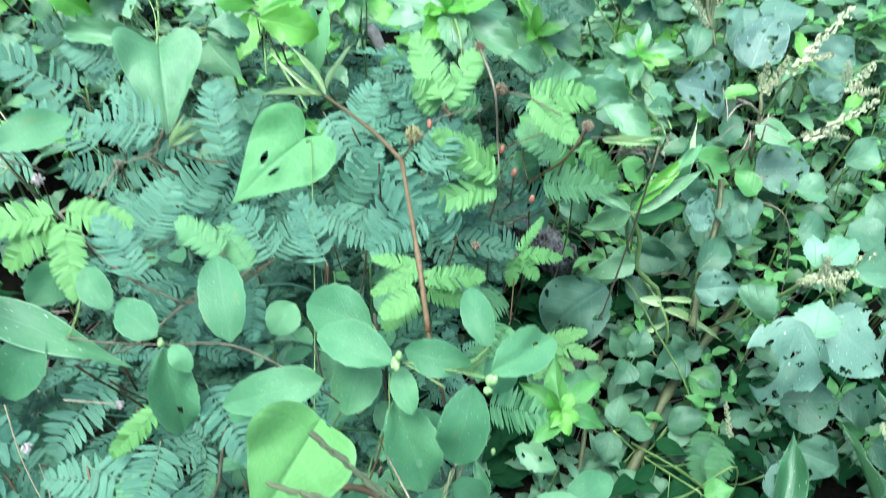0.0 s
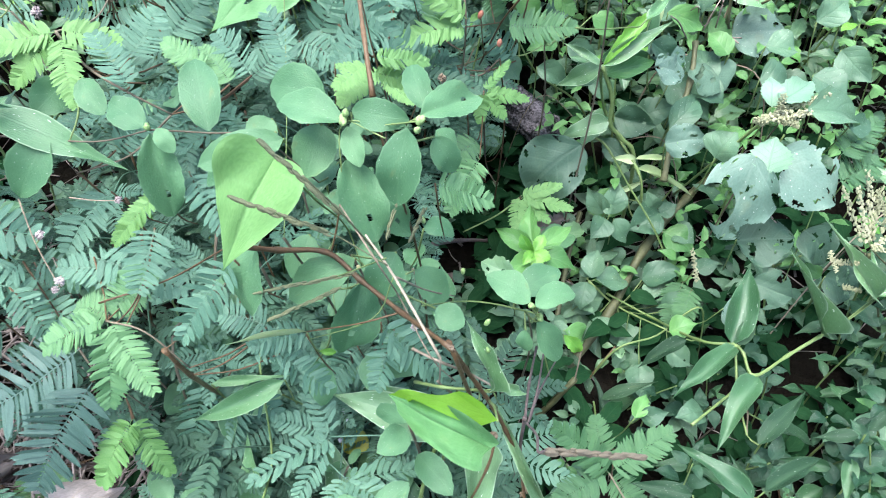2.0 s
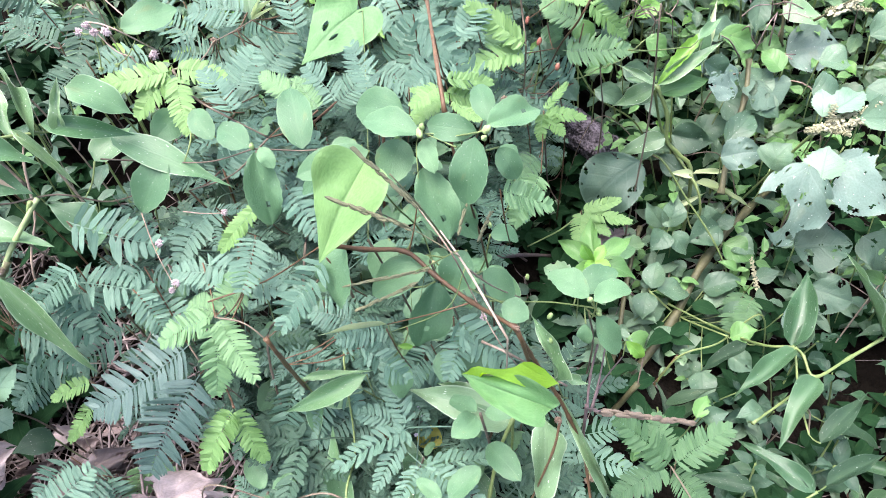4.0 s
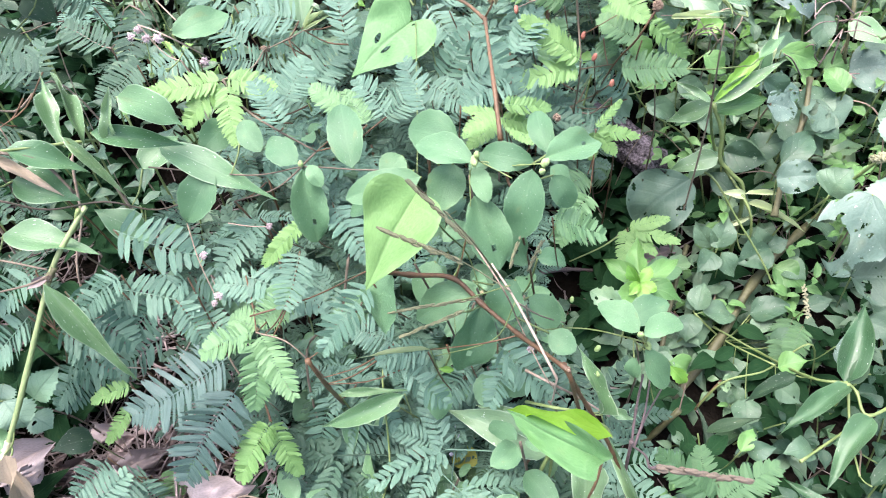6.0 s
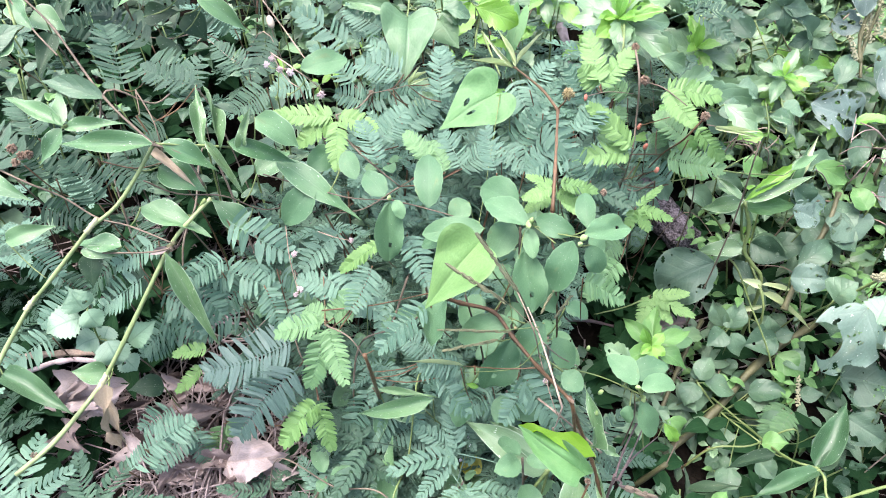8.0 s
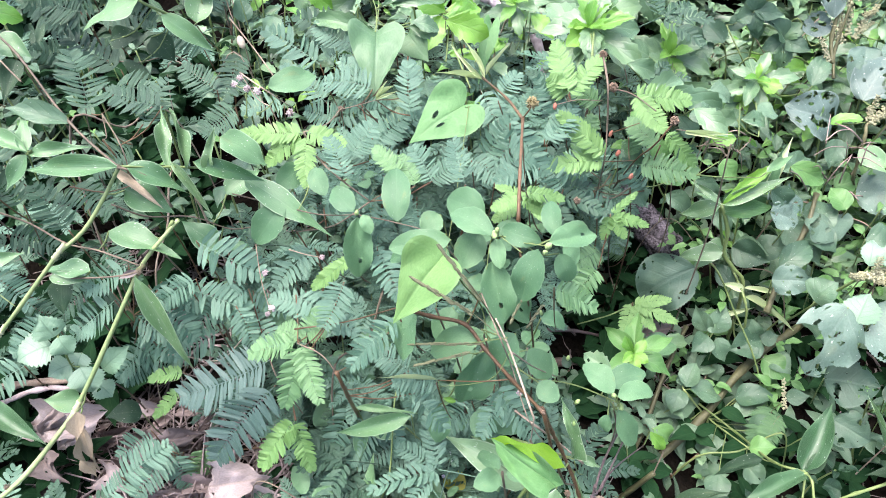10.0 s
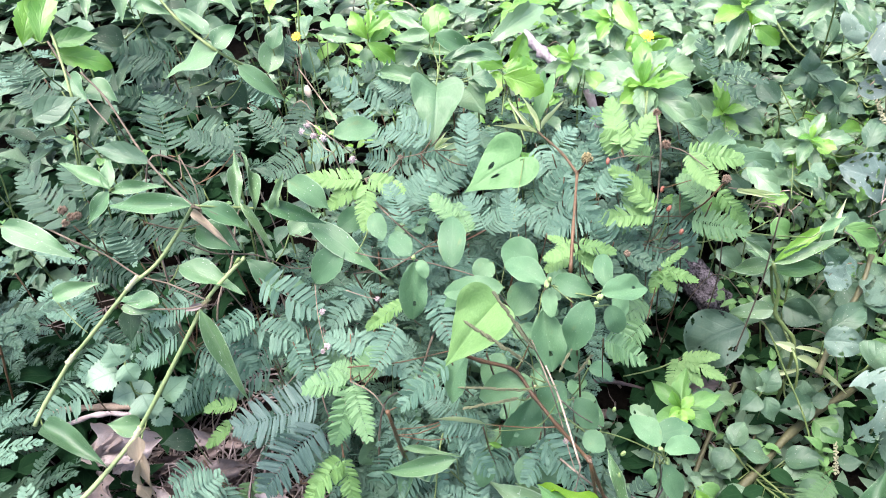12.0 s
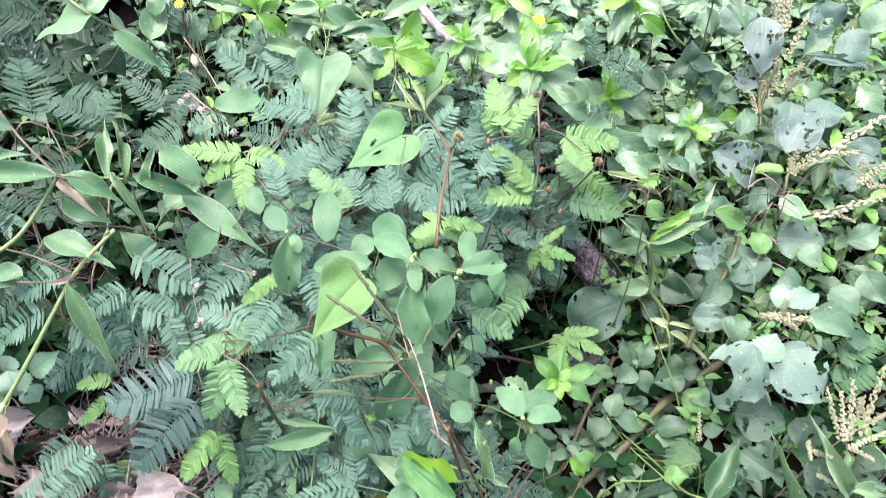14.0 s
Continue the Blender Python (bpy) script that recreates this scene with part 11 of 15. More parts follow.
p = thing("wedelia_plant", grounded(0.000, 0.706), "bright toothed creeper rosette with broad pointed leaves", "weed")
stem(p, [grounded(0.000, 0.706, -0.01), (0.0107, 0.6743, 0.1959), (0.0012, 0.6268, 0.3561)], 0.0011, "stem_brown", "stem")
stem(p, [(0.0044, 0.5872, 0.3747), (0.0155, 0.5124, 0.3831), (0.0186, 0.5021, 0.3630)], 0.0009, "stem_green")
stem(p, [(0.0044, 0.5872, 0.3747), (0.0028, 0.6070, 0.3554), (0.0012, 0.6268, 0.3561)], 0.0007, "stem_green")
leaf(p, "wedelia_dull", (0.0045, 0.5832, 0.3781), (-0.0310, 0.5944, 0.3818), 0.0318, (-0.04, -0.41, 0.91))
leaf(p, "wedelia", (0.0045, 0.5832, 0.3781), (0.0341, 0.6163, 0.3831), 0.0262, (0.48, -0.54, 0.69))
leaf(p, "wedelia_dull", (0.0045, 0.5832, 0.3781), (0.0094, 0.5409, 0.3589), 0.0257, (0.05, -0.41, 0.91))
leaf(p, "wedelia_dull", (0.0045, 0.5832, 0.3781), (0.0588, 0.6131, 0.3643), 0.0271, (0.49, -0.59, 0.64))
leaf(p, "wedelia", (0.0045, 0.5832, 0.3781), (-0.0169, 0.5476, 0.3711), 0.0257, (0.54, -0.46, 0.71))
leaf(p, "wedelia_dull", (0.0045, 0.5832, 0.3781), (0.0121, 0.6304, 0.3996), 0.0262, (0.12, -0.43, 0.90))
leaf(p, "wedelia", (-0.1545, 0.5555, 0.3856), (-0.1070, 0.5670, 0.3646), 0.0341, (0.39, -0.80, 0.45))
leaf(p, "wedelia", (-0.1527, 0.5614, 0.3862), (-0.1264, 0.5906, 0.3878), 0.0286, (0.47, -0.46, 0.75))
leaf(p, "wedelia", (-0.0760, 0.6759, 0.3442), (-0.0425, 0.6468, 0.3261), 0.0214, (-0.01, -0.54, 0.84))
leaf(p, "wedelia", (-0.0806, 0.6824, 0.3430), (-0.1003, 0.6530, 0.3347), 0.0203, (0.10, -0.33, 0.94))
stem(p, [(-0.1545, 0.5555, 0.3856), (-0.1576, 0.5653, 0.3479), (-0.1606, 0.5752, 0.3256)], 0.0008, "stem_green", "petiole", sides=4, per=3)
stem(p, [(-0.1527, 0.5614, 0.3862), (-0.1463, 0.5652, 0.3487), (-0.1399, 0.5690, 0.3262)], 0.0008, "stem_green", "petiole", sides=4, per=3)
stem(p, [(-0.0760, 0.6759, 0.3442), (-0.0791, 0.6844, 0.3067), (-0.0822, 0.6930, 0.2842)], 0.0008, "stem_green", "petiole", sides=4, per=3)
stem(p, [(-0.0806, 0.6824, 0.3430), (-0.0868, 0.6900, 0.3055), (-0.0930, 0.6976, 0.2830)], 0.0008, "stem_green", "petiole", sides=4, per=3)

p = thing("wedelia_plant", grounded(0.114, 0.471), "bright toothed-leaf sprig low among grey-green leaves", "weed")
stem(p, [grounded(0.114, 0.471, -0.01), (0.1237, 0.4415, 0.0222), (0.1128, 0.3975, 0.0404)], 0.0011, "stem_brown", "stem")
leaf(p, "weed_bright", (0.1056, 0.3581, 0.1087), (0.0697, 0.3802, 0.1159), 0.0198, (-0.17, -0.54, 0.83))
leaf(p, "weed_bright", (0.1069, 0.3596, 0.1073), (0.1054, 0.4040, 0.1248), 0.0205, (-0.34, -0.35, 0.87))
leaf(p, "weed_bright", (0.1094, 0.3590, 0.1038), (0.1490, 0.3938, 0.1022), 0.0191, (0.22, -0.21, 0.95))
leaf(p, "weed_bright", (0.1078, 0.3531, 0.1055), (0.1505, 0.3501, 0.0831), 0.0224, (0.44, -0.23, 0.87))
leaf(p, "weed_bright", (0.1050, 0.3489, 0.1099), (0.0742, 0.3163, 0.1103), 0.0203, (0.27, -0.25, 0.93))
leaf(p, "wedelia", (0.1054, 0.3484, 0.1156), (0.0926, 0.3554, 0.1355), 0.0131, (-0.23, -0.95, 0.19))
leaf(p, "wedelia", (0.1054, 0.3484, 0.1156), (0.1163, 0.3638, 0.1233), 0.0129, (-0.02, -0.43, 0.90))
leaf(p, "wedelia", (0.1054, 0.3484, 0.1156), (0.1216, 0.3421, 0.1120), 0.0129, (-0.04, -0.58, 0.81))
leaf(p, "wedelia", (0.1054, 0.3484, 0.1156), (0.0933, 0.3312, 0.1181), 0.0117, (0.35, -0.12, 0.93))
leaf(p, "wedelia", (0.1055, 0.3497, 0.1140), (0.1115, 0.3300, 0.1059), 0.0128, (-0.10, -0.41, 0.91))
leaf(p, "wedelia_dull", (0.1307, 0.4228, 0.0430), (0.1758, 0.4502, 0.0303), 0.0215, (0.35, -0.14, 0.93))
leaf(p, "wedelia_dull", (0.0799, 0.2454, 0.2056), (0.0513, 0.2609, 0.2103), 0.0202, (-0.10, -0.46, 0.88))
leaf(p, "wedelia_dull", (0.1139, 0.4038, 0.0414), (0.0840, 0.4170, 0.0718), 0.0233, (0.50, -0.49, 0.71))
leaf(p, "wedelia", (0.1126, 0.3975, 0.0493), (0.1289, 0.4247, 0.0555), 0.0211, (0.07, -0.26, 0.96))
stem(p, [(0.1056, 0.3581, 0.1087), (0.1051, 0.3639, 0.0713), (0.1047, 0.3696, 0.0487)], 0.0008, "stem_green", "petiole", sides=4, per=3)
stem(p, [(0.1069, 0.3596, 0.1073), (0.1012, 0.3629, 0.0700), (0.0955, 0.3662, 0.0473)], 0.0008, "stem_green", "petiole", sides=4, per=3)
stem(p, [(0.1094, 0.3590, 0.1038), (0.1111, 0.3650, 0.0664), (0.1128, 0.3710, 0.0438)], 0.0008, "stem_green", "petiole", sides=4, per=3)
stem(p, [(0.1078, 0.3531, 0.1055), (0.1030, 0.3654, 0.0677), (0.0983, 0.3776, 0.0455)], 0.0008, "stem_green", "petiole", sides=4, per=3)
stem(p, [(0.1050, 0.3489, 0.1099), (0.1057, 0.3540, 0.0726), (0.1064, 0.3592, 0.0499)], 0.0008, "stem_green", "petiole", sides=4, per=3)
stem(p, [(0.1054, 0.3484, 0.1156), (0.1125, 0.3565, 0.0780), (0.1195, 0.3645, 0.0556)], 0.0008, "stem_green", "petiole", sides=4, per=3)
stem(p, [(0.1054, 0.3484, 0.1156), (0.1002, 0.3556, 0.0781), (0.0950, 0.3628, 0.0556)], 0.0008, "stem_green", "petiole", sides=4, per=3)
stem(p, [(0.1054, 0.3484, 0.1156), (0.1019, 0.3611, 0.0778), (0.0983, 0.3738, 0.0556)], 0.0008, "stem_green", "petiole", sides=4, per=3)
stem(p, [(0.1054, 0.3484, 0.1156), (0.1096, 0.3495, 0.0784), (0.1138, 0.3506, 0.0556)], 0.0008, "stem_green", "petiole", sides=4, per=3)
stem(p, [(0.1055, 0.3497, 0.1140), (0.1001, 0.3598, 0.0763), (0.0946, 0.3699, 0.0540)], 0.0008, "stem_green", "petiole", sides=4, per=3)
stem(p, [(0.1307, 0.4228, 0.0430), (0.1218, 0.4102, 0.0380), (0.1128, 0.3975, 0.0404)], 0.0008, "stem_green", "petiole", sides=4, per=3)
stem(p, [(0.0799, 0.2454, 0.2056), (0.0799, 0.2501, 0.1683), (0.0800, 0.2547, 0.1456)], 0.0008, "stem_green", "petiole", sides=4, per=3)
stem(p, [(0.1139, 0.4038, 0.0414), (0.1134, 0.4007, 0.0401), (0.1128, 0.3975, 0.0404)], 0.0008, "stem_green", "petiole", sides=4, per=3)
stem(p, [(0.1126, 0.3975, 0.0493), (0.1127, 0.3975, 0.0438), (0.1128, 0.3975, 0.0404)], 0.0008, "stem_green", "petiole", sides=4, per=3)

p = thing("broadleaf_weed", grounded(0.202, 0.482), "low weed with paired grey-green ovate leaves", "weed")
stem(p, [grounded(0.202, 0.482, -0.01), (0.2108, 0.4526, -0.0139), (0.1988, 0.4087, -0.0252)], 0.0011, "stem_brown", "stem")
stem(p, [(0.1759, 0.3897, 0.0144), (0.2125, 0.3817, -0.0235), (0.2440, 0.3151, 0.0283)], 0.0013, "stem_green")
stem(p, [(0.1759, 0.3897, 0.0144), (0.1874, 0.3992, -0.0154), (0.1988, 0.4087, -0.0252)], 0.0011, "stem_green")
leaf(p, "weed", (0.1788, 0.3929, 0.0157), (0.1884, 0.4231, 0.0287), 0.0264, (-0.19, -0.34, 0.92))
leaf(p, "weed", (0.1846, 0.3929, 0.0132), (0.2266, 0.4043, -0.0103), 0.0287, (0.51, -0.10, 0.86))
leaf(p, "weed", (0.1726, 0.3886, 0.0145), (0.1654, 0.3620, -0.0028), 0.0283, (-0.16, -0.51, 0.85))
leaf(p, "weed", (0.1754, 0.3959, 0.0125), (0.1753, 0.4105, 0.0232), 0.0179, (-0.11, -0.59, 0.80))
leaf(p, "weed", (0.2003, 0.4565, 0.0508), (0.2139, 0.4839, 0.0775), 0.0288, (0.12, -0.72, 0.68))
leaf(p, "weed", (0.1982, 0.4600, 0.0481), (0.1767, 0.4729, 0.0785), 0.0255, (-0.21, -0.94, 0.25))
leaf(p, "weed", (0.1981, 0.4516, 0.0492), (0.1796, 0.4301, 0.0383), 0.0290, (0.12, -0.53, 0.84))
leaf(p, "weed", (0.2083, 0.4542, 0.0451), (0.2241, 0.4411, 0.0171), 0.0247, (0.39, -0.73, 0.56))
leaf(p, "weed", (0.2024, 0.4531, 0.0534), (0.1993, 0.4685, 0.0604), 0.0122, (-0.36, -0.45, 0.82))
leaf(p, "weed", (0.2648, 0.4693, 0.0367), (0.2256, 0.4520, 0.0279), 0.0399, (0.06, -0.56, 0.82))
leaf(p, "weed", (0.2583, 0.4710, 0.0414), (0.2461, 0.4780, 0.0641), 0.0217, (-0.05, -0.96, 0.27))
leaf(p, "weed", (0.2635, 0.4691, 0.0365), (0.2833, 0.4739, 0.0461), 0.0206, (-0.25, -0.56, 0.79))
leaf(p, "weed_bright", (0.2697, 0.4578, 0.0165), (0.3032, 0.4370, 0.0050), 0.0350, (0.05, -0.42, 0.91))
leaf(p, "weed", (0.2436, 0.4124, -0.0150), (0.2888, 0.4161, -0.0024), 0.0304, (-0.23, -0.31, 0.92))
leaf(p, "weed", (0.2895, 0.3907, 0.0307), (0.3138, 0.3939, 0.0392), 0.0194, (-0.24, -0.44, 0.86))
leaf(p, "weed", (0.2109, 0.3668, -0.0393), (0.2164, 0.3409, -0.0531), 0.0263, (-0.09, -0.48, 0.87))
leaf(p, "weed", (0.2176, 0.3530, -0.0597), (0.2195, 0.3232, -0.0748), 0.0292, (0.01, -0.45, 0.89))
leaf(p, "weed", (0.1803, 0.3667, -0.0333), (0.1873, 0.3474, -0.0513), 0.0279, (-0.24, -0.71, 0.67))
leaf(p, "weed", (0.2141, 0.4517, -0.0048), (0.2251, 0.4406, -0.0224), 0.0238, (0.32, -0.70, 0.64))
leaf(p, "weed", (0.1946, 0.4405, -0.0092), (0.2234, 0.4626, -0.0156), 0.0293, (0.20, 0.03, 0.98))
leaf(p, "weed", (0.2310, 0.5043, 0.0405), (0.2460, 0.5176, 0.0631), 0.0276, (-0.37, -0.67, 0.64))
leaf(p, "weed", (0.2481, 0.4631, -0.0317), (0.2392, 0.4219, -0.0532), 0.0316, (-0.20, -0.42, 0.89))
leaf(p, "weed", (0.1905, 0.3876, -0.0481), (0.1671, 0.3944, -0.0174), 0.0273, (0.43, -0.76, 0.49))
leaf(p, "weed_bright", (0.1428, 0.3266, 0.0122), (0.1647, 0.3277, -0.0104), 0.0259, (0.65, -0.45, 0.61))
leaf(p, "weed", (0.2535, 0.4105, -0.0561), (0.2673, 0.3828, -0.0724), 0.0370, (-0.19, -0.56, 0.80))
leaf(p, "weed", (0.2696, 0.3964, -0.0406), (0.3073, 0.3955, -0.0355), 0.0351, (-0.14, -0.32, 0.94))
leaf(p, "weed", (0.1591, 0.3805, -0.0253), (0.1473, 0.3634, -0.0298), 0.0246, (0.24, -0.40, 0.89))
leaf(p, "weed", (0.2149, 0.3687, -0.0363), (0.2269, 0.3324, -0.0529), 0.0264, (0.09, -0.39, 0.92))
leaf(p, "weed", (0.2223, 0.3628, -0.0509), (0.2490, 0.3485, -0.0542), 0.0255, (-0.12, -0.43, 0.89))
leaf(p, "weed", (0.2187, 0.3402, -0.0527), (0.2218, 0.3106, -0.0662), 0.0314, (-0.27, -0.42, 0.87))
leaf(p, "weed", (0.2275, 0.3142, -0.0369), (0.2265, 0.2801, -0.0521), 0.0304, (-0.12, -0.40, 0.91))
leaf(p, "weed", (0.1861, 0.3740, -0.0313), (0.1643, 0.3529, -0.0351), 0.0262, (0.15, -0.32, 0.94))
leaf(p, "weed", (0.1906, 0.1980, 0.0672), (0.2141, 0.1988, 0.0754), 0.0177, (-0.24, -0.60, 0.76))
leaf(p, "weed_bright", (0.1846, 0.1954, 0.0718), (0.1978, 0.2166, 0.0754), 0.0151, (0.04, -0.19, 0.98))
leaf(p, "weed_bright", (0.2445, 0.3094, 0.0334), (0.2708, 0.3114, 0.0445), 0.0251, (-0.37, -0.20, 0.91))
leaf(p, "weed", (0.2527, 0.3920, -0.0247), (0.2566, 0.4194, -0.0162), 0.0230, (-0.23, -0.26, 0.94))
leaf(p, "weed", (0.2605, 0.3715, -0.0199), (0.2956, 0.3792, 0.0003), 0.0333, (-0.30, -0.60, 0.74))
leaf(p, "weed", (0.2450, 0.2989, 0.0179), (0.2651, 0.2819, 0.0114), 0.0255, (-0.13, -0.48, 0.86))
leaf(p, "weed", (0.2464, 0.2039, 0.0662), (0.2186, 0.1946, 0.0728), 0.0222, (0.28, -0.18, 0.94))
leaf(p, "weed", (0.1585, 0.3713, -0.0158), (0.2025, 0.4061, -0.0189), 0.0287, (0.36, -0.39, 0.85))
leaf(p, "weed", (0.2809, 0.4637, 0.0170), (0.3041, 0.4435, 0.0120), 0.0287, (-0.23, -0.47, 0.85))
leaf(p, "weed", (0.2496, 0.4171, -0.0210), (0.2844, 0.4161, -0.0065), 0.0257, (-0.33, -0.57, 0.75))
stem(p, [(0.1846, 0.3929, 0.0132), (0.1803, 0.3913, 0.0127), (0.1759, 0.3897, 0.0144)], 0.0008, "stem_green", "petiole", sides=4, per=3)
stem(p, [(0.1754, 0.3959, 0.0125), (0.1757, 0.3928, 0.0127), (0.1759, 0.3897, 0.0144)], 0.0008, "stem_green", "petiole", sides=4, per=3)
stem(p, [(0.2003, 0.4565, 0.0508), (0.1982, 0.4698, 0.0129), (0.1961, 0.4830, -0.0092)], 0.0008, "stem_green", "petiole", sides=4, per=3)
stem(p, [(0.1982, 0.4600, 0.0481), (0.1916, 0.4728, 0.0101), (0.1850, 0.4856, -0.0119)], 0.0008, "stem_green", "petiole", sides=4, per=3)
stem(p, [(0.1981, 0.4516, 0.0492), (0.1923, 0.4648, 0.0112), (0.1865, 0.4780, -0.0108)], 0.0008, "stem_green", "petiole", sides=4, per=3)
stem(p, [(0.2083, 0.4542, 0.0451), (0.2088, 0.4561, 0.0079), (0.2093, 0.4579, -0.0149)], 0.0008, "stem_green", "petiole", sides=4, per=3)
stem(p, [(0.2024, 0.4531, 0.0534), (0.1991, 0.4590, 0.0160), (0.1957, 0.4649, -0.0066)], 0.0008, "stem_green", "petiole", sides=4, per=3)
stem(p, [(0.2648, 0.4693, 0.0367), (0.2663, 0.4811, -0.0010), (0.2678, 0.4929, -0.0233)], 0.0008, "stem_green", "petiole", sides=4, per=3)
stem(p, [(0.2583, 0.4710, 0.0414), (0.2635, 0.4743, 0.0041), (0.2686, 0.4776, -0.0186)], 0.0008, "stem_green", "petiole", sides=4, per=3)
stem(p, [(0.2635, 0.4691, 0.0365), (0.2647, 0.4807, -0.0012), (0.2659, 0.4923, -0.0235)], 0.0008, "stem_green", "petiole", sides=4, per=3)
stem(p, [(0.2697, 0.4578, 0.0165), (0.2651, 0.4699, -0.0214), (0.2605, 0.4820, -0.0435)], 0.0008, "stem_green", "petiole", sides=4, per=3)
stem(p, [(0.2436, 0.4124, -0.0150), (0.2281, 0.3970, -0.0246), (0.2125, 0.3817, -0.0235)], 0.0008, "stem_green", "petiole", sides=4, per=3)
stem(p, [(0.2895, 0.3907, 0.0307), (0.2856, 0.3996, -0.0068), (0.2817, 0.4085, -0.0293)], 0.0008, "stem_green", "petiole", sides=4, per=3)
stem(p, [(0.2109, 0.3668, -0.0393), (0.2117, 0.3742, -0.0340), (0.2125, 0.3817, -0.0235)], 0.0008, "stem_green", "petiole", sides=4, per=3)
stem(p, [(0.2176, 0.3530, -0.0597), (0.2151, 0.3674, -0.0472), (0.2125, 0.3817, -0.0235)], 0.0008, "stem_green", "petiole", sides=4, per=3)
stem(p, [(0.1803, 0.3667, -0.0333), (0.1918, 0.3752, -0.0278), (0.2034, 0.3837, -0.0140)], 0.0008, "stem_green", "petiole", sides=4, per=3)
stem(p, [(0.2141, 0.4517, -0.0048), (0.2065, 0.4302, -0.0210), (0.1988, 0.4087, -0.0252)], 0.0008, "stem_green", "petiole", sides=4, per=3)
stem(p, [(0.1946, 0.4405, -0.0092), (0.1967, 0.4246, -0.0215), (0.1988, 0.4087, -0.0252)], 0.0008, "stem_green", "petiole", sides=4, per=3)
stem(p, [(0.2310, 0.5043, 0.0405), (0.2310, 0.5124, 0.0031), (0.2310, 0.5204, -0.0195)], 0.0008, "stem_green", "petiole", sides=4, per=3)
stem(p, [(0.2481, 0.4631, -0.0317), (0.2534, 0.4651, -0.0690), (0.2587, 0.4672, -0.0917)], 0.0008, "stem_green", "petiole", sides=4, per=3)
stem(p, [(0.1905, 0.3876, -0.0481), (0.1946, 0.3982, -0.0405), (0.1988, 0.4087, -0.0252)], 0.0008, "stem_green", "petiole", sides=4, per=3)
stem(p, [(0.1428, 0.3266, 0.0122), (0.1392, 0.3411, -0.0258), (0.1356, 0.3555, -0.0478)], 0.0008, "stem_green", "petiole", sides=4, per=3)
stem(p, [(0.2535, 0.4105, -0.0561), (0.2330, 0.3961, -0.0470), (0.2125, 0.3817, -0.0235)], 0.0008, "stem_green", "petiole", sides=4, per=3)
stem(p, [(0.2696, 0.3964, -0.0406), (0.2410, 0.3890, -0.0394), (0.2125, 0.3817, -0.0235)], 0.0008, "stem_green", "petiole", sides=4, per=3)
stem(p, [(0.1591, 0.3805, -0.0253), (0.1721, 0.3841, -0.0150), (0.1851, 0.3877, 0.0049)], 0.0008, "stem_green", "petiole", sides=4, per=3)
stem(p, [(0.2149, 0.3687, -0.0363), (0.2137, 0.3752, -0.0321), (0.2125, 0.3817, -0.0235)], 0.0008, "stem_green", "petiole", sides=4, per=3)
stem(p, [(0.2223, 0.3628, -0.0509), (0.2174, 0.3722, -0.0414), (0.2125, 0.3817, -0.0235)], 0.0008, "stem_green", "petiole", sides=4, per=3)
stem(p, [(0.2187, 0.3402, -0.0527), (0.2195, 0.3526, -0.0375), (0.2204, 0.3650, -0.0106)], 0.0008, "stem_green", "petiole", sides=4, per=3)
stem(p, [(0.2275, 0.3142, -0.0369), (0.2279, 0.3313, -0.0235), (0.2283, 0.3484, 0.0024)], 0.0008, "stem_green", "petiole", sides=4, per=3)
stem(p, [(0.1861, 0.3740, -0.0313), (0.1947, 0.3788, -0.0258), (0.2034, 0.3837, -0.0140)], 0.0008, "stem_green", "petiole", sides=4, per=3)
stem(p, [(0.1906, 0.1980, 0.0672), (0.1926, 0.2115, 0.0293), (0.1945, 0.2250, 0.0072)], 0.0008, "stem_green", "petiole", sides=4, per=3)
stem(p, [(0.1846, 0.1954, 0.0718), (0.1805, 0.2002, 0.0344), (0.1764, 0.2050, 0.0118)], 0.0008, "stem_green", "petiole", sides=4, per=3)
stem(p, [(0.2445, 0.3094, 0.0334), (0.2443, 0.3122, 0.0299), (0.2440, 0.3151, 0.0283)], 0.0008, "stem_green", "petiole", sides=4, per=3)
stem(p, [(0.2527, 0.3920, -0.0247), (0.2326, 0.3868, -0.0291), (0.2125, 0.3817, -0.0235)], 0.0008, "stem_green", "petiole", sides=4, per=3)
stem(p, [(0.2605, 0.3715, -0.0199), (0.2405, 0.3683, -0.0202), (0.2204, 0.3650, -0.0106)], 0.0008, "stem_green", "petiole", sides=4, per=3)
stem(p, [(0.2450, 0.2989, 0.0179), (0.2445, 0.3070, 0.0208), (0.2440, 0.3151, 0.0283)], 0.0008, "stem_green", "petiole", sides=4, per=3)
stem(p, [(0.2464, 0.2039, 0.0662), (0.2476, 0.2156, 0.0285), (0.2488, 0.2272, 0.0062)], 0.0008, "stem_green", "petiole", sides=4, per=3)
stem(p, [(0.1585, 0.3713, -0.0158), (0.1718, 0.3795, -0.0100), (0.1851, 0.3877, 0.0049)], 0.0008, "stem_green", "petiole", sides=4, per=3)
stem(p, [(0.2809, 0.4637, 0.0170), (0.2810, 0.4648, -0.0202), (0.2812, 0.4659, -0.0430)], 0.0008, "stem_green", "petiole", sides=4, per=3)
stem(p, [(0.2496, 0.4171, -0.0210), (0.2310, 0.3994, -0.0284), (0.2125, 0.3817, -0.0235)], 0.0008, "stem_green", "petiole", sides=4, per=3)

p = thing("broadleaf_weed", grounded(0.120, 0.568), "weed with paired fresh green ovate leaves behind ferny fronds", "weed")
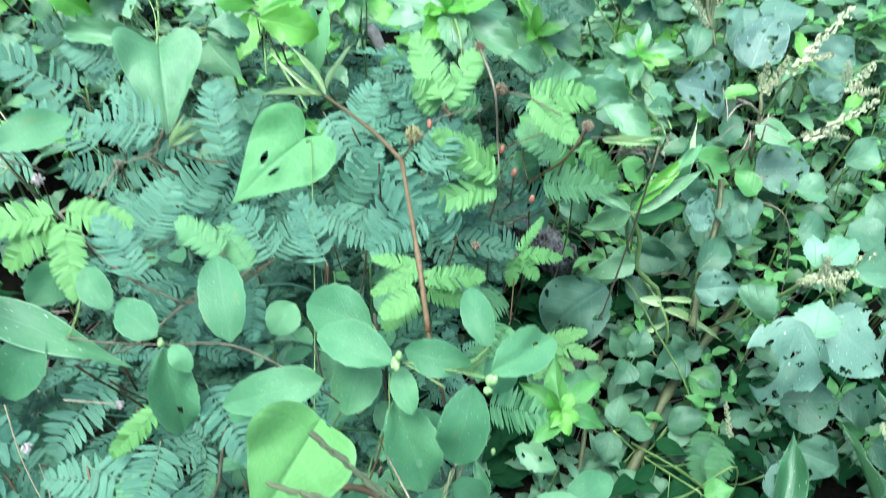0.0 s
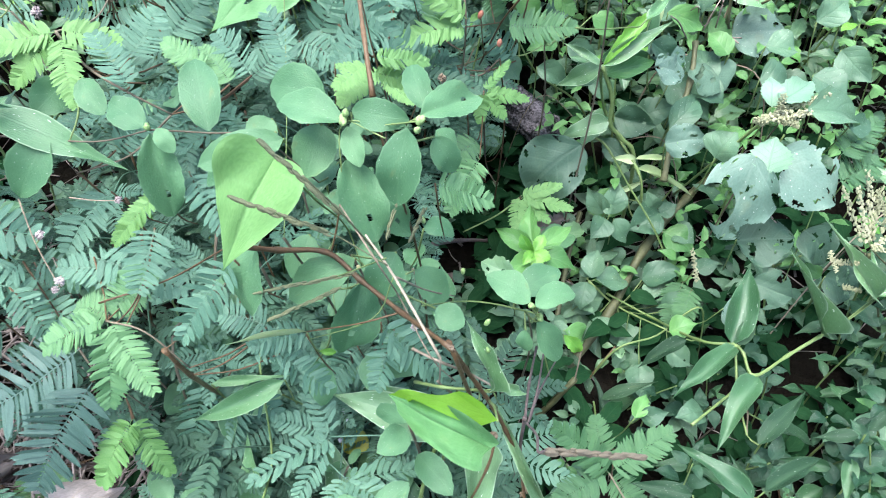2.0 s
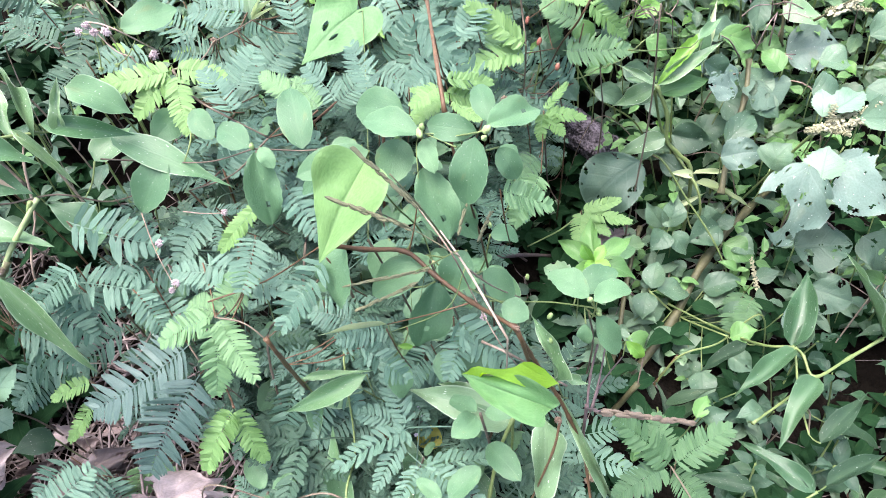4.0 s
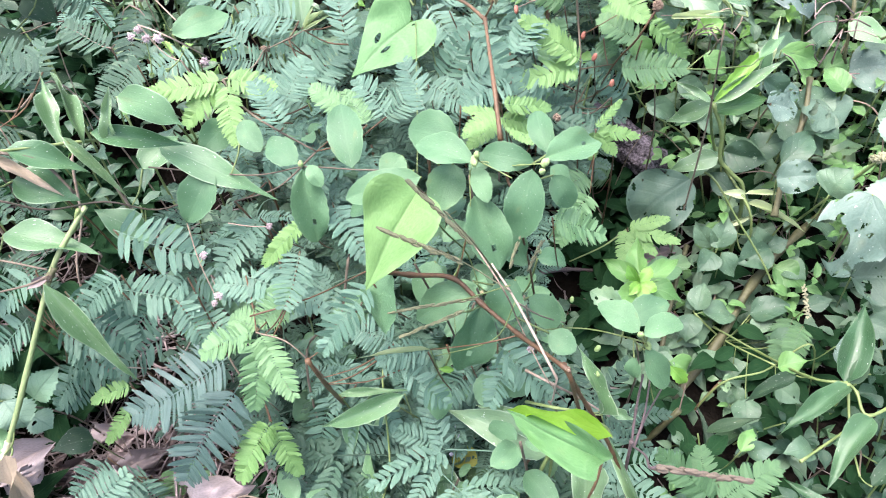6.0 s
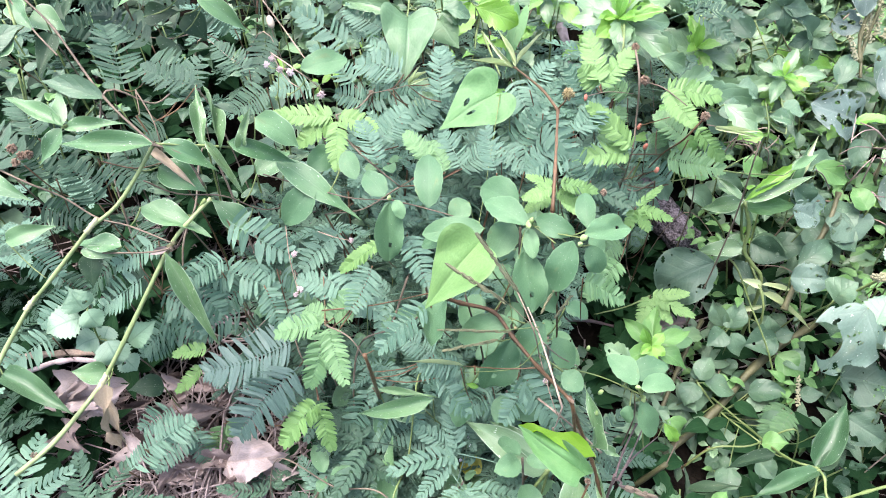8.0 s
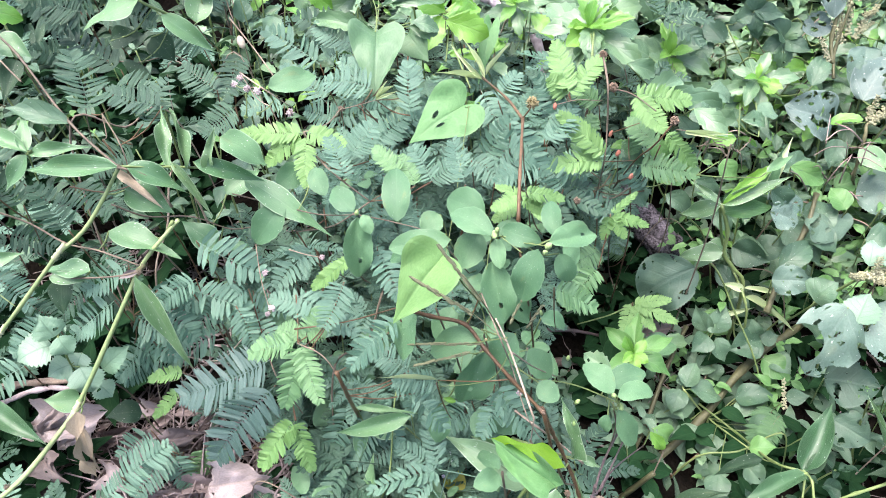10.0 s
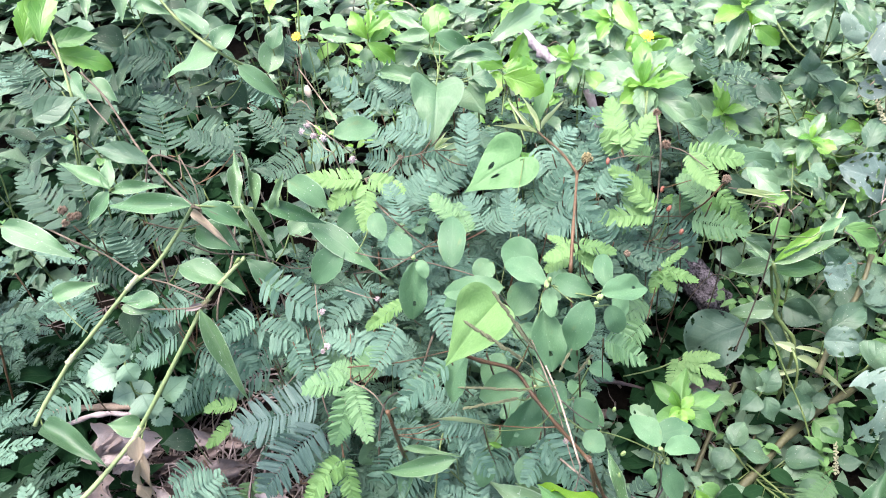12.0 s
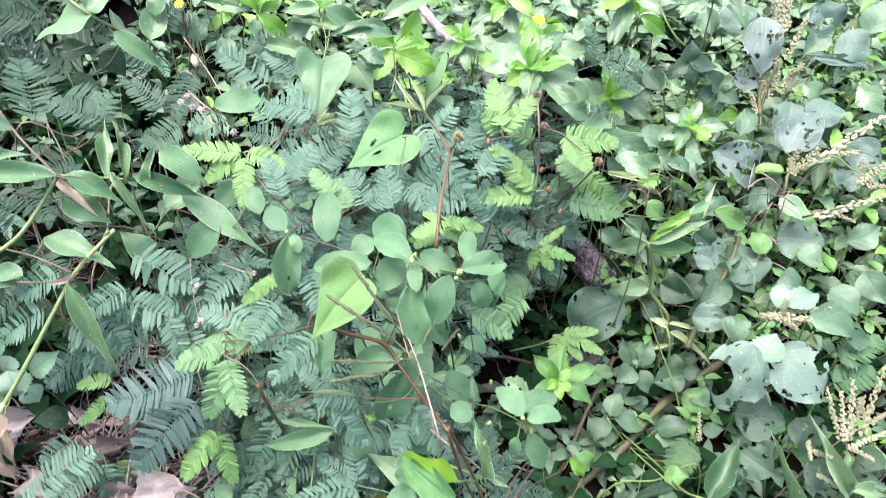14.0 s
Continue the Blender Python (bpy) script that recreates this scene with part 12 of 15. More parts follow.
stem(p, [grounded(0.120, 0.568, -0.01), (0.1287, 0.5372, 0.1382), (0.1174, 0.4906, 0.2514)], 0.0011, "stem_brown", "stem")
leaf(p, "weed", (0.0606, 0.4771, 0.3075), (0.0819, 0.4713, 0.2791), 0.0205, (0.15, -0.94, 0.31))
leaf(p, "weed_bright", (0.0857, 0.4607, 0.3207), (0.1069, 0.4576, 0.2977), 0.0202, (0.31, -0.86, 0.40))
leaf(p, "weed", (0.1145, 0.4805, 0.2894), (0.1421, 0.4914, 0.2930), 0.0210, (0.16, -0.64, 0.75))
leaf(p, "weed_bright", (0.1319, 0.5168, 0.2402), (0.1014, 0.4982, 0.2409), 0.0224, (0.35, -0.55, 0.76))
leaf(p, "weed", (0.1521, 0.5678, 0.1990), (0.1860, 0.5689, 0.1733), 0.0270, (0.44, -0.71, 0.55))
leaf(p, "weed", (0.0767, 0.4697, 0.2549), (0.0935, 0.4640, 0.2308), 0.0220, (0.33, -0.84, 0.43))
leaf(p, "weed_bright", (0.1658, 0.5254, 0.2588), (0.1907, 0.5245, 0.2377), 0.0234, (0.40, -0.77, 0.50))
leaf(p, "weed", (0.1218, 0.5663, 0.1719), (0.1559, 0.5671, 0.1452), 0.0275, (0.50, -0.60, 0.62))
leaf(p, "weed_bright", (0.0806, 0.4624, 0.3314), (0.0611, 0.4827, 0.3388), 0.0222, (-0.01, -0.34, 0.94))
leaf(p, "weed", (0.1297, 0.4880, 0.3135), (0.1084, 0.4941, 0.3346), 0.0205, (0.21, -0.86, 0.46))
leaf(p, "weed", (0.1833, 0.5764, 0.1447), (0.2122, 0.5749, 0.1191), 0.0243, (0.41, -0.75, 0.51))
leaf(p, "wedelia", (0.1469, 0.4941, 0.3030), (0.1724, 0.4954, 0.3119), 0.0201, (-0.24, -0.59, 0.77))
stem(p, [(0.0606, 0.4771, 0.3075), (0.0614, 0.4787, 0.2703), (0.0621, 0.4802, 0.2475)], 0.0008, "stem_green", "petiole", sides=4, per=3)
stem(p, [(0.0857, 0.4607, 0.3207), (0.0888, 0.4671, 0.2833), (0.0919, 0.4735, 0.2607)], 0.0008, "stem_green", "petiole", sides=4, per=3)
stem(p, [(0.1145, 0.4805, 0.2894), (0.1160, 0.4855, 0.2657), (0.1174, 0.4906, 0.2514)], 0.0008, "stem_green", "petiole", sides=4, per=3)
stem(p, [(0.1319, 0.5168, 0.2402), (0.1246, 0.5037, 0.2419), (0.1174, 0.4906, 0.2514)], 0.0008, "stem_green", "petiole", sides=4, per=3)
stem(p, [(0.1521, 0.5678, 0.1990), (0.1544, 0.5688, 0.1618), (0.1567, 0.5699, 0.1390)], 0.0008, "stem_green", "petiole", sides=4, per=3)
stem(p, [(0.0767, 0.4697, 0.2549), (0.0970, 0.4801, 0.2476), (0.1174, 0.4906, 0.2514)], 0.0008, "stem_green", "petiole", sides=4, per=3)
stem(p, [(0.1658, 0.5254, 0.2588), (0.1416, 0.5080, 0.2479), (0.1174, 0.4906, 0.2514)], 0.0008, "stem_green", "petiole", sides=4, per=3)
stem(p, [(0.1218, 0.5663, 0.1719), (0.1217, 0.5729, 0.1345), (0.1216, 0.5794, 0.1119)], 0.0008, "stem_green", "petiole", sides=4, per=3)
stem(p, [(0.0806, 0.4624, 0.3314), (0.0737, 0.4723, 0.2937), (0.0668, 0.4822, 0.2714)], 0.0008, "stem_green", "petiole", sides=4, per=3)
stem(p, [(0.1297, 0.4880, 0.3135), (0.1235, 0.4893, 0.2748), (0.1174, 0.4906, 0.2514)], 0.0008, "stem_green", "petiole", sides=4, per=3)
stem(p, [(0.1833, 0.5764, 0.1447), (0.1905, 0.5876, 0.1068), (0.1977, 0.5988, 0.0847)], 0.0008, "stem_green", "petiole", sides=4, per=3)
stem(p, [(0.1469, 0.4941, 0.3030), (0.1322, 0.4924, 0.2700), (0.1174, 0.4906, 0.2514)], 0.0008, "stem_green", "petiole", sides=4, per=3)

p = thing("broadleaf_weed", grounded(0.268, 0.662), "low weed with paired grey-green ovate leaves", "weed")
stem(p, [grounded(0.268, 0.662, -0.01), (0.2760, 0.6312, 0.0460), (0.2633, 0.5854, 0.0836)], 0.0011, "stem_brown", "stem")
leaf(p, "big_round", (0.1683, 0.4943, 0.1219), (0.1120, 0.4750, 0.0699), 0.0731, (-0.29, -0.76, 0.59))
leaf(p, "big", (0.2494, 0.4713, 0.1407), (0.2923, 0.4695, 0.1470), 0.0362, (-0.14, -0.65, 0.75))
leaf(p, "weed_bright", (0.2826, 0.4434, 0.1624), (0.3149, 0.4404, 0.1657), 0.0320, (-0.14, -0.60, 0.78))
leaf(p, "big", (0.2311, 0.5338, 0.2066), (0.2780, 0.5587, 0.1873), 0.0428, (0.51, -0.35, 0.79))
leaf(p, "big_round", (0.2995, 0.5815, 0.1640), (0.3306, 0.5523, 0.1461), 0.0759, (0.30, -0.25, 0.92))
leaf(p, "weed", (0.2182, 0.5713, 0.0960), (0.2671, 0.5578, 0.0905), 0.0381, (-0.17, -0.84, 0.51))
leaf(p, "weed", (0.2492, 0.5811, 0.0841), (0.2932, 0.5875, 0.0993), 0.0366, (-0.20, -0.53, 0.82))
leaf(p, "weed", (0.2192, 0.5052, 0.0895), (0.1967, 0.5296, 0.0997), 0.0269, (-0.25, -0.56, 0.79))
leaf(p, "weed", (0.2749, 0.5862, 0.1161), (0.3041, 0.5976, 0.1323), 0.0345, (-0.34, -0.36, 0.87))
leaf(p, "weed_bright", (0.2543, 0.5746, 0.2298), (0.3011, 0.5905, 0.2014), 0.0271, (0.52, -0.72, 0.45))
leaf(p, "weed", (0.2931, 0.5681, 0.1518), (0.3245, 0.5917, 0.1691), 0.0418, (-0.03, -0.57, 0.82))
leaf(p, "weed", (0.2934, 0.5644, 0.1502), (0.3276, 0.5399, 0.1369), 0.0392, (0.03, -0.45, 0.89))
leaf(p, "weed_bright", (0.3316, 0.5745, 0.1760), (0.3125, 0.6013, 0.1873), 0.0282, (-0.08, -0.44, 0.90))
leaf(p, "weed", (0.3603, 0.5583, 0.1974), (0.3946, 0.5533, 0.1919), 0.0367, (0.10, -0.33, 0.94))
leaf(p, "weed", (0.3224, 0.4706, 0.2205), (0.3519, 0.4752, 0.2155), 0.0395, (0.22, -0.56, 0.80))
leaf(p, "weed", (0.3927, 0.5060, 0.1975), (0.4248, 0.4812, 0.1845), 0.0393, (0.02, -0.44, 0.90))
leaf(p, "weed", (0.3454, 0.4126, 0.2314), (0.4057, 0.4285, 0.1972), 0.0402, (0.53, -0.25, 0.81))
leaf(p, "weed", (0.3995, 0.4263, 0.1976), (0.4265, 0.4387, 0.1926), 0.0234, (0.41, -0.62, 0.67))
leaf(p, "nettle", (0.3059, 0.3641, 0.2007), (0.3172, 0.3932, 0.2168), 0.0363, (-0.36, -0.34, 0.87))
leaf(p, "nettle", (0.3141, 0.4157, 0.2319), (0.3185, 0.4447, 0.2437), 0.0209, (-0.04, -0.37, 0.93))
leaf(p, "nettle", (0.3203, 0.4148, 0.2390), (0.3586, 0.4454, 0.2371), 0.0272, (0.19, -0.18, 0.97))
leaf(p, "weed", (0.2850, 0.4253, 0.1622), (0.3036, 0.4363, 0.1850), 0.0427, (-0.65, -0.33, 0.69))
leaf(p, "big", (0.3583, 0.6438, 0.1539), (0.4156, 0.6374, 0.1634), 0.0637, (-0.20, -0.56, 0.80))
leaf(p, "weed", (0.2333, 0.5402, 0.2176), (0.2598, 0.5432, 0.1941), 0.0288, (0.48, -0.76, 0.45))
leaf(p, "weed_bright", (0.3327, 0.6484, 0.1540), (0.3622, 0.6644, 0.1583), 0.0287, (0.11, -0.44, 0.89))
leaf(p, "weed", (0.4226, 0.5933, 0.2021), (0.4580, 0.6142, 0.2213), 0.0339, (0.08, -0.74, 0.67))
leaf(p, "weed", (0.4403, 0.5563, 0.1919), (0.4678, 0.5241, 0.1729), 0.0356, (-0.50, -0.72, 0.48))
leaf(p, "weed", (0.2756, 0.5780, 0.1383), (0.3168, 0.5383, 0.1146), 0.0423, (-0.19, -0.64, 0.74))
leaf(p, "weed", (0.2199, 0.5768, 0.0926), (0.2653, 0.5669, 0.0930), 0.0373, (-0.17, -0.73, 0.67))
leaf(p, "weed", (0.2616, 0.5028, 0.1338), (0.3010, 0.5442, 0.1456), 0.0308, (0.15, -0.40, 0.90))
leaf(p, "weed", (0.2473, 0.5790, 0.2175), (0.2824, 0.6113, 0.2193), 0.0267, (0.19, -0.26, 0.95))
eaten_leaf(p, "big", (0.2973, 0.3763, 0.2092), (0.2779, 0.3480, 0.1308), 0.0634, (-0.45, -0.80, 0.40), ((0.6, 0.2, 0.25, 0.3),), "blue-grey broad leaf with a large bite eaten from its edge")
leaf(p, "big", (0.3193, 0.3889, 0.1968), (0.3766, 0.3580, 0.1649), 0.0625, (0.08, -0.63, 0.77))
leaf(p, "big_dark", (0.3022, 0.3606, 0.1149), (0.3536, 0.3545, 0.1221), 0.0557, (-0.17, -0.34, 0.93))
leaf(p, "big_dark", (0.3128, 0.3248, 0.0941), (0.3488, 0.3094, 0.0890), 0.0408, (-0.18, -0.67, 0.72))
leaf(p, "big", (0.2880, 0.3094, 0.0731), (0.3131, 0.2978, 0.0684), 0.0381, (-0.05, -0.47, 0.88))
leaf(p, "big_dark", (0.3831, 0.3286, 0.0964), (0.4150, 0.3247, 0.0713), 0.0423, (0.45, -0.60, 0.66))
leaf(p, "big_dark", (0.3678, 0.3684, 0.1190), (0.3942, 0.3511, 0.0890), 0.0445, (0.29, -0.70, 0.66))
stem(p, [(0.1683, 0.4943, 0.1219), (0.1692, 0.5040, 0.0843), (0.1701, 0.5138, 0.0619)], 0.0008, "stem_green", "petiole", sides=4, per=3)
stem(p, [(0.2494, 0.4713, 0.1407), (0.2547, 0.4762, 0.1033), (0.2599, 0.4810, 0.0807)], 0.0008, "stem_green", "petiole", sides=4, per=3)
stem(p, [(0.2826, 0.4434, 0.1624), (0.2887, 0.4563, 0.1244), (0.2948, 0.4691, 0.1024)], 0.0008, "stem_green", "petiole", sides=4, per=3)
stem(p, [(0.2311, 0.5338, 0.2066), (0.2379, 0.5383, 0.1692), (0.2447, 0.5429, 0.1466)], 0.0008, "stem_green", "petiole", sides=4, per=3)
stem(p, [(0.2995, 0.5815, 0.1640), (0.2930, 0.5931, 0.1261), (0.2864, 0.6048, 0.1040)], 0.0008, "stem_green", "petiole", sides=4, per=3)
stem(p, [(0.2182, 0.5713, 0.0960), (0.2408, 0.5783, 0.0839), (0.2633, 0.5854, 0.0836)], 0.0008, "stem_green", "petiole", sides=4, per=3)
stem(p, [(0.2492, 0.5811, 0.0841), (0.2562, 0.5833, 0.0821), (0.2633, 0.5854, 0.0836)], 0.0008, "stem_green", "petiole", sides=4, per=3)
stem(p, [(0.2192, 0.5052, 0.0895), (0.2145, 0.5061, 0.0522), (0.2099, 0.5069, 0.0295)], 0.0008, "stem_green", "petiole", sides=4, per=3)
stem(p, [(0.2749, 0.5862, 0.1161), (0.2691, 0.5858, 0.0957), (0.2633, 0.5854, 0.0836)], 0.0008, "stem_green", "petiole", sides=4, per=3)
stem(p, [(0.2543, 0.5746, 0.2298), (0.2576, 0.5851, 0.1922), (0.2610, 0.5955, 0.1698)], 0.0008, "stem_green", "petiole", sides=4, per=3)
stem(p, [(0.2931, 0.5681, 0.1518), (0.2956, 0.5697, 0.1146), (0.2982, 0.5713, 0.0918)], 0.0008, "stem_green", "petiole", sides=4, per=3)
stem(p, [(0.2934, 0.5644, 0.1502), (0.2966, 0.5681, 0.1129), (0.2999, 0.5718, 0.0902)], 0.0008, "stem_green", "petiole", sides=4, per=3)
stem(p, [(0.3316, 0.5745, 0.1760), (0.3316, 0.5846, 0.1384), (0.3316, 0.5948, 0.1160)], 0.0008, "stem_green", "petiole", sides=4, per=3)
stem(p, [(0.3603, 0.5583, 0.1974), (0.3581, 0.5636, 0.1600), (0.3559, 0.5690, 0.1374)], 0.0008, "stem_green", "petiole", sides=4, per=3)
stem(p, [(0.3224, 0.4706, 0.2205), (0.3274, 0.4804, 0.1828), (0.3324, 0.4903, 0.1605)], 0.0008, "stem_green", "petiole", sides=4, per=3)
stem(p, [(0.3927, 0.5060, 0.1975), (0.3977, 0.5068, 0.1602), (0.4027, 0.5076, 0.1375)], 0.0008, "stem_green", "petiole", sides=4, per=3)
stem(p, [(0.3454, 0.4126, 0.2314), (0.3495, 0.4154, 0.1941), (0.3537, 0.4182, 0.1714)], 0.0008, "stem_green", "petiole", sides=4, per=3)
stem(p, [(0.3995, 0.4263, 0.1976), (0.3968, 0.4360, 0.1600), (0.3941, 0.4458, 0.1376)], 0.0008, "stem_green", "petiole", sides=4, per=3)
stem(p, [(0.3059, 0.3641, 0.2007), (0.3103, 0.3736, 0.1631), (0.3146, 0.3832, 0.1407)], 0.0008, "stem_green", "petiole", sides=4, per=3)
stem(p, [(0.3141, 0.4157, 0.2319), (0.3142, 0.4238, 0.1945), (0.3143, 0.4318, 0.1719)], 0.0008, "stem_green", "petiole", sides=4, per=3)
stem(p, [(0.3203, 0.4148, 0.2390), (0.3219, 0.4180, 0.2017), (0.3234, 0.4212, 0.1790)], 0.0008, "stem_green", "petiole", sides=4, per=3)
stem(p, [(0.2850, 0.4253, 0.1622), (0.2830, 0.4318, 0.1248), (0.2811, 0.4383, 0.1022)], 0.0008, "stem_green", "petiole", sides=4, per=3)
stem(p, [(0.3583, 0.6438, 0.1539), (0.3524, 0.6502, 0.1164), (0.3465, 0.6567, 0.0939)], 0.0008, "stem_green", "petiole", sides=4, per=3)
stem(p, [(0.2333, 0.5402, 0.2176), (0.2361, 0.5404, 0.1803), (0.2390, 0.5405, 0.1576)], 0.0008, "stem_green", "petiole", sides=4, per=3)
stem(p, [(0.3327, 0.6484, 0.1540), (0.3303, 0.6623, 0.1160), (0.3279, 0.6763, 0.0940)], 0.0008, "stem_green", "petiole", sides=4, per=3)
stem(p, [(0.4226, 0.5933, 0.2021), (0.4287, 0.5952, 0.1647), (0.4348, 0.5971, 0.1421)], 0.0008, "stem_green", "petiole", sides=4, per=3)
stem(p, [(0.4403, 0.5563, 0.1919), (0.4464, 0.5701, 0.1539), (0.4526, 0.5838, 0.1319)], 0.0008, "stem_green", "petiole", sides=4, per=3)
stem(p, [(0.2756, 0.5780, 0.1383), (0.2695, 0.5817, 0.1042), (0.2633, 0.5854, 0.0836)], 0.0008, "stem_green", "petiole", sides=4, per=3)
stem(p, [(0.2199, 0.5768, 0.0926), (0.2416, 0.5811, 0.0827), (0.2633, 0.5854, 0.0836)], 0.0008, "stem_green", "petiole", sides=4, per=3)
stem(p, [(0.2616, 0.5028, 0.1338), (0.2635, 0.5060, 0.0966), (0.2655, 0.5092, 0.0738)], 0.0008, "stem_green", "petiole", sides=4, per=3)
stem(p, [(0.2473, 0.5790, 0.2175), (0.2468, 0.5812, 0.1803), (0.2463, 0.5834, 0.1575)], 0.0008, "stem_green", "petiole", sides=4, per=3)
stem(p, [(0.2973, 0.3763, 0.2092), (0.2980, 0.3778, 0.1720), (0.2988, 0.3793, 0.1492)], 0.0009, "stem_green", "petiole", sides=4, per=3)
stem(p, [(0.3193, 0.3889, 0.1968), (0.3177, 0.3910, 0.1595), (0.3161, 0.3932, 0.1368)], 0.0008, "stem_green", "petiole", sides=4, per=3)
stem(p, [(0.3022, 0.3606, 0.1149), (0.3049, 0.3658, 0.0775), (0.3076, 0.3710, 0.0549)], 0.0008, "stem_green", "petiole", sides=4, per=3)
stem(p, [(0.3128, 0.3248, 0.0941), (0.3180, 0.3372, 0.0562), (0.3232, 0.3496, 0.0341)], 0.0008, "stem_green", "petiole", sides=4, per=3)
stem(p, [(0.2880, 0.3094, 0.0731), (0.2828, 0.3204, 0.0353), (0.2777, 0.3314, 0.0131)], 0.0008, "stem_green", "petiole", sides=4, per=3)
stem(p, [(0.3831, 0.3286, 0.0964), (0.3867, 0.3327, 0.0591), (0.3902, 0.3367, 0.0364)], 0.0008, "stem_green", "petiole", sides=4, per=3)
stem(p, [(0.3678, 0.3684, 0.1190), (0.3727, 0.3693, 0.0817), (0.3776, 0.3702, 0.0590)], 0.0008, "stem_green", "petiole", sides=4, per=3)

p = thing("climbing_weed", grounded(0.237, 0.577), "wiry weed with curled pale leaves and a bent green stem", "weed")
stem(p, [grounded(0.237, 0.577, -0.01), (0.2454, 0.5475, 0.0176), (0.2330, 0.5026, 0.0320)], 0.0011, "stem_brown", "stem")
stem(p, [(0.1785, 0.5169, 0.2067), (0.2020, 0.5410, 0.1201), (0.2309, 0.4849, 0.0937), (0.2402, 0.4743, 0.0612), (0.2428, 0.4779, 0.0189)], 0.0017, "stem_green", knots=0.35, taper=0.8)
stem(p, [(0.2428, 0.4779, 0.0189), (0.2379, 0.4903, 0.0155), (0.2330, 0.5026, 0.0320)], 0.0014, "stem_green")
leaf(p, "day", (0.1778, 0.5162, 0.2045), (0.1460, 0.5106, 0.1829), 0.0320, (-0.49, -0.33, 0.81))
leaf(p, "day", (0.1809, 0.5159, 0.2072), (0.2471, 0.5547, 0.1857), 0.0226, (0.53, -0.54, 0.66))
leaf(p, "day", (0.1810, 0.5165, 0.2118), (0.2185, 0.5330, 0.2421), 0.0159, (0.01, -0.88, 0.47))
leaf(p, "folded", (0.2232, 0.5309, 0.2242), (0.2448, 0.5742, 0.2724), 0.0118, (0.04, -0.75, 0.66))
leaf(p, "day", (0.2189, 0.5279, 0.2173), (0.2349, 0.5557, 0.2719), 0.0181, (0.18, -0.90, 0.41))
leaf(p, "day", (0.2153, 0.5118, 0.2616), (0.2454, 0.5476, 0.2641), 0.0113, (0.25, -0.27, 0.93))
leaf(p, "day_flat", (0.2030, 0.5453, 0.1243), (0.1645, 0.4994, 0.1109), 0.0271, (0.06, -0.32, 0.94))
leaf(p, "day", (0.1784, 0.5174, 0.2071), (0.1495, 0.5307, 0.2092), 0.0126, (-0.16, -0.48, 0.86))
leaf(p, "day", (0.1815, 0.5236, 0.1992), (0.2253, 0.5382, 0.1707), 0.0201, (0.58, -0.22, 0.78))
stem(p, [(0.1336, 0.4285, 0.3089), (0.1598, 0.4590, 0.2872), (0.1985, 0.4909, 0.2681)], 0.0009, "stem_green")
leaf(p, "folded", (0.2305, 0.4925, 0.0958), (0.2039, 0.4979, 0.0979), 0.0115, (-0.04, -0.53, 0.84))
leaf(p, "folded", (0.2144, 0.4888, 0.0529), (0.2510, 0.4955, 0.0672), 0.0072, (-0.09, -0.79, 0.61))
leaf(p, "folded", (0.2330, 0.4925, 0.0861), (0.2936, 0.4628, 0.0703), 0.0089, (0.03, -0.43, 0.90))
leaf(p, "folded", (0.2299, 0.4947, 0.0983), (0.2738, 0.4898, 0.1009), 0.0075, (-0.10, -0.37, 0.92))
stem(p, [(0.2232, 0.5309, 0.2242), (0.2009, 0.5239, 0.2094), (0.1785, 0.5169, 0.2067)], 0.0008, "stem_green", "petiole", sides=4, per=3)
stem(p, [(0.2189, 0.5279, 0.2173), (0.1987, 0.5224, 0.2068), (0.1785, 0.5169, 0.2067)], 0.0008, "stem_green", "petiole", sides=4, per=3)
stem(p, [(0.2153, 0.5118, 0.2616), (0.2069, 0.5013, 0.2615), (0.1985, 0.4909, 0.2681)], 0.0008, "stem_green", "petiole", sides=4, per=3)
stem(p, [(0.2030, 0.5453, 0.1243), (0.2025, 0.5432, 0.1215), (0.2020, 0.5410, 0.1201)], 0.0008, "stem_green", "petiole", sides=4, per=3)
stem(p, [(0.1815, 0.5236, 0.1992), (0.1800, 0.5202, 0.2017), (0.1785, 0.5169, 0.2067)], 0.0008, "stem_green", "petiole", sides=4, per=3)
stem(p, [(0.2305, 0.4925, 0.0958), (0.2307, 0.4887, 0.0938), (0.2309, 0.4849, 0.0937)], 0.0008, "stem_green", "petiole", sides=4, per=3)
stem(p, [(0.2144, 0.4888, 0.0529), (0.2276, 0.4820, 0.0482), (0.2408, 0.4752, 0.0506)], 0.0008, "stem_green", "petiole", sides=4, per=3)
stem(p, [(0.2330, 0.4925, 0.0861), (0.2331, 0.4874, 0.0846), (0.2332, 0.4822, 0.0856)], 0.0008, "stem_green", "petiole", sides=4, per=3)
stem(p, [(0.2299, 0.4947, 0.0983), (0.2268, 0.4968, 0.0984), (0.2237, 0.4989, 0.1003)], 0.0008, "stem_green", "petiole", sides=4, per=3)

p = thing("thick_stemmed_weed", grounded(0.148, 0.333), "weed with a thick tan woody stem leaning over the ground", "weed")
stem(p, [grounded(0.148, 0.333, -0.01), (0.1568, 0.3041, 0.0134), (0.1453, 0.2613, 0.0243)], 0.0011, "stem_brown", "stem")
stem(p, [(0.0850, 0.2502, -0.0800), (0.1531, 0.3182, -0.0450), (0.1992, 0.3687, -0.0220), (0.2504, 0.4489, 0.0000), (0.3107, 0.5166, 0.0120), (0.3639, 0.5765, 0.0000)], 0.0053, "stem_tan", knots=0.35, taper=0.8)
stem(p, [(0.0850, 0.2502, -0.0800), (0.1152, 0.2558, -0.0378), (0.1453, 0.2613, 0.0243)], 0.0043, "stem_tan")
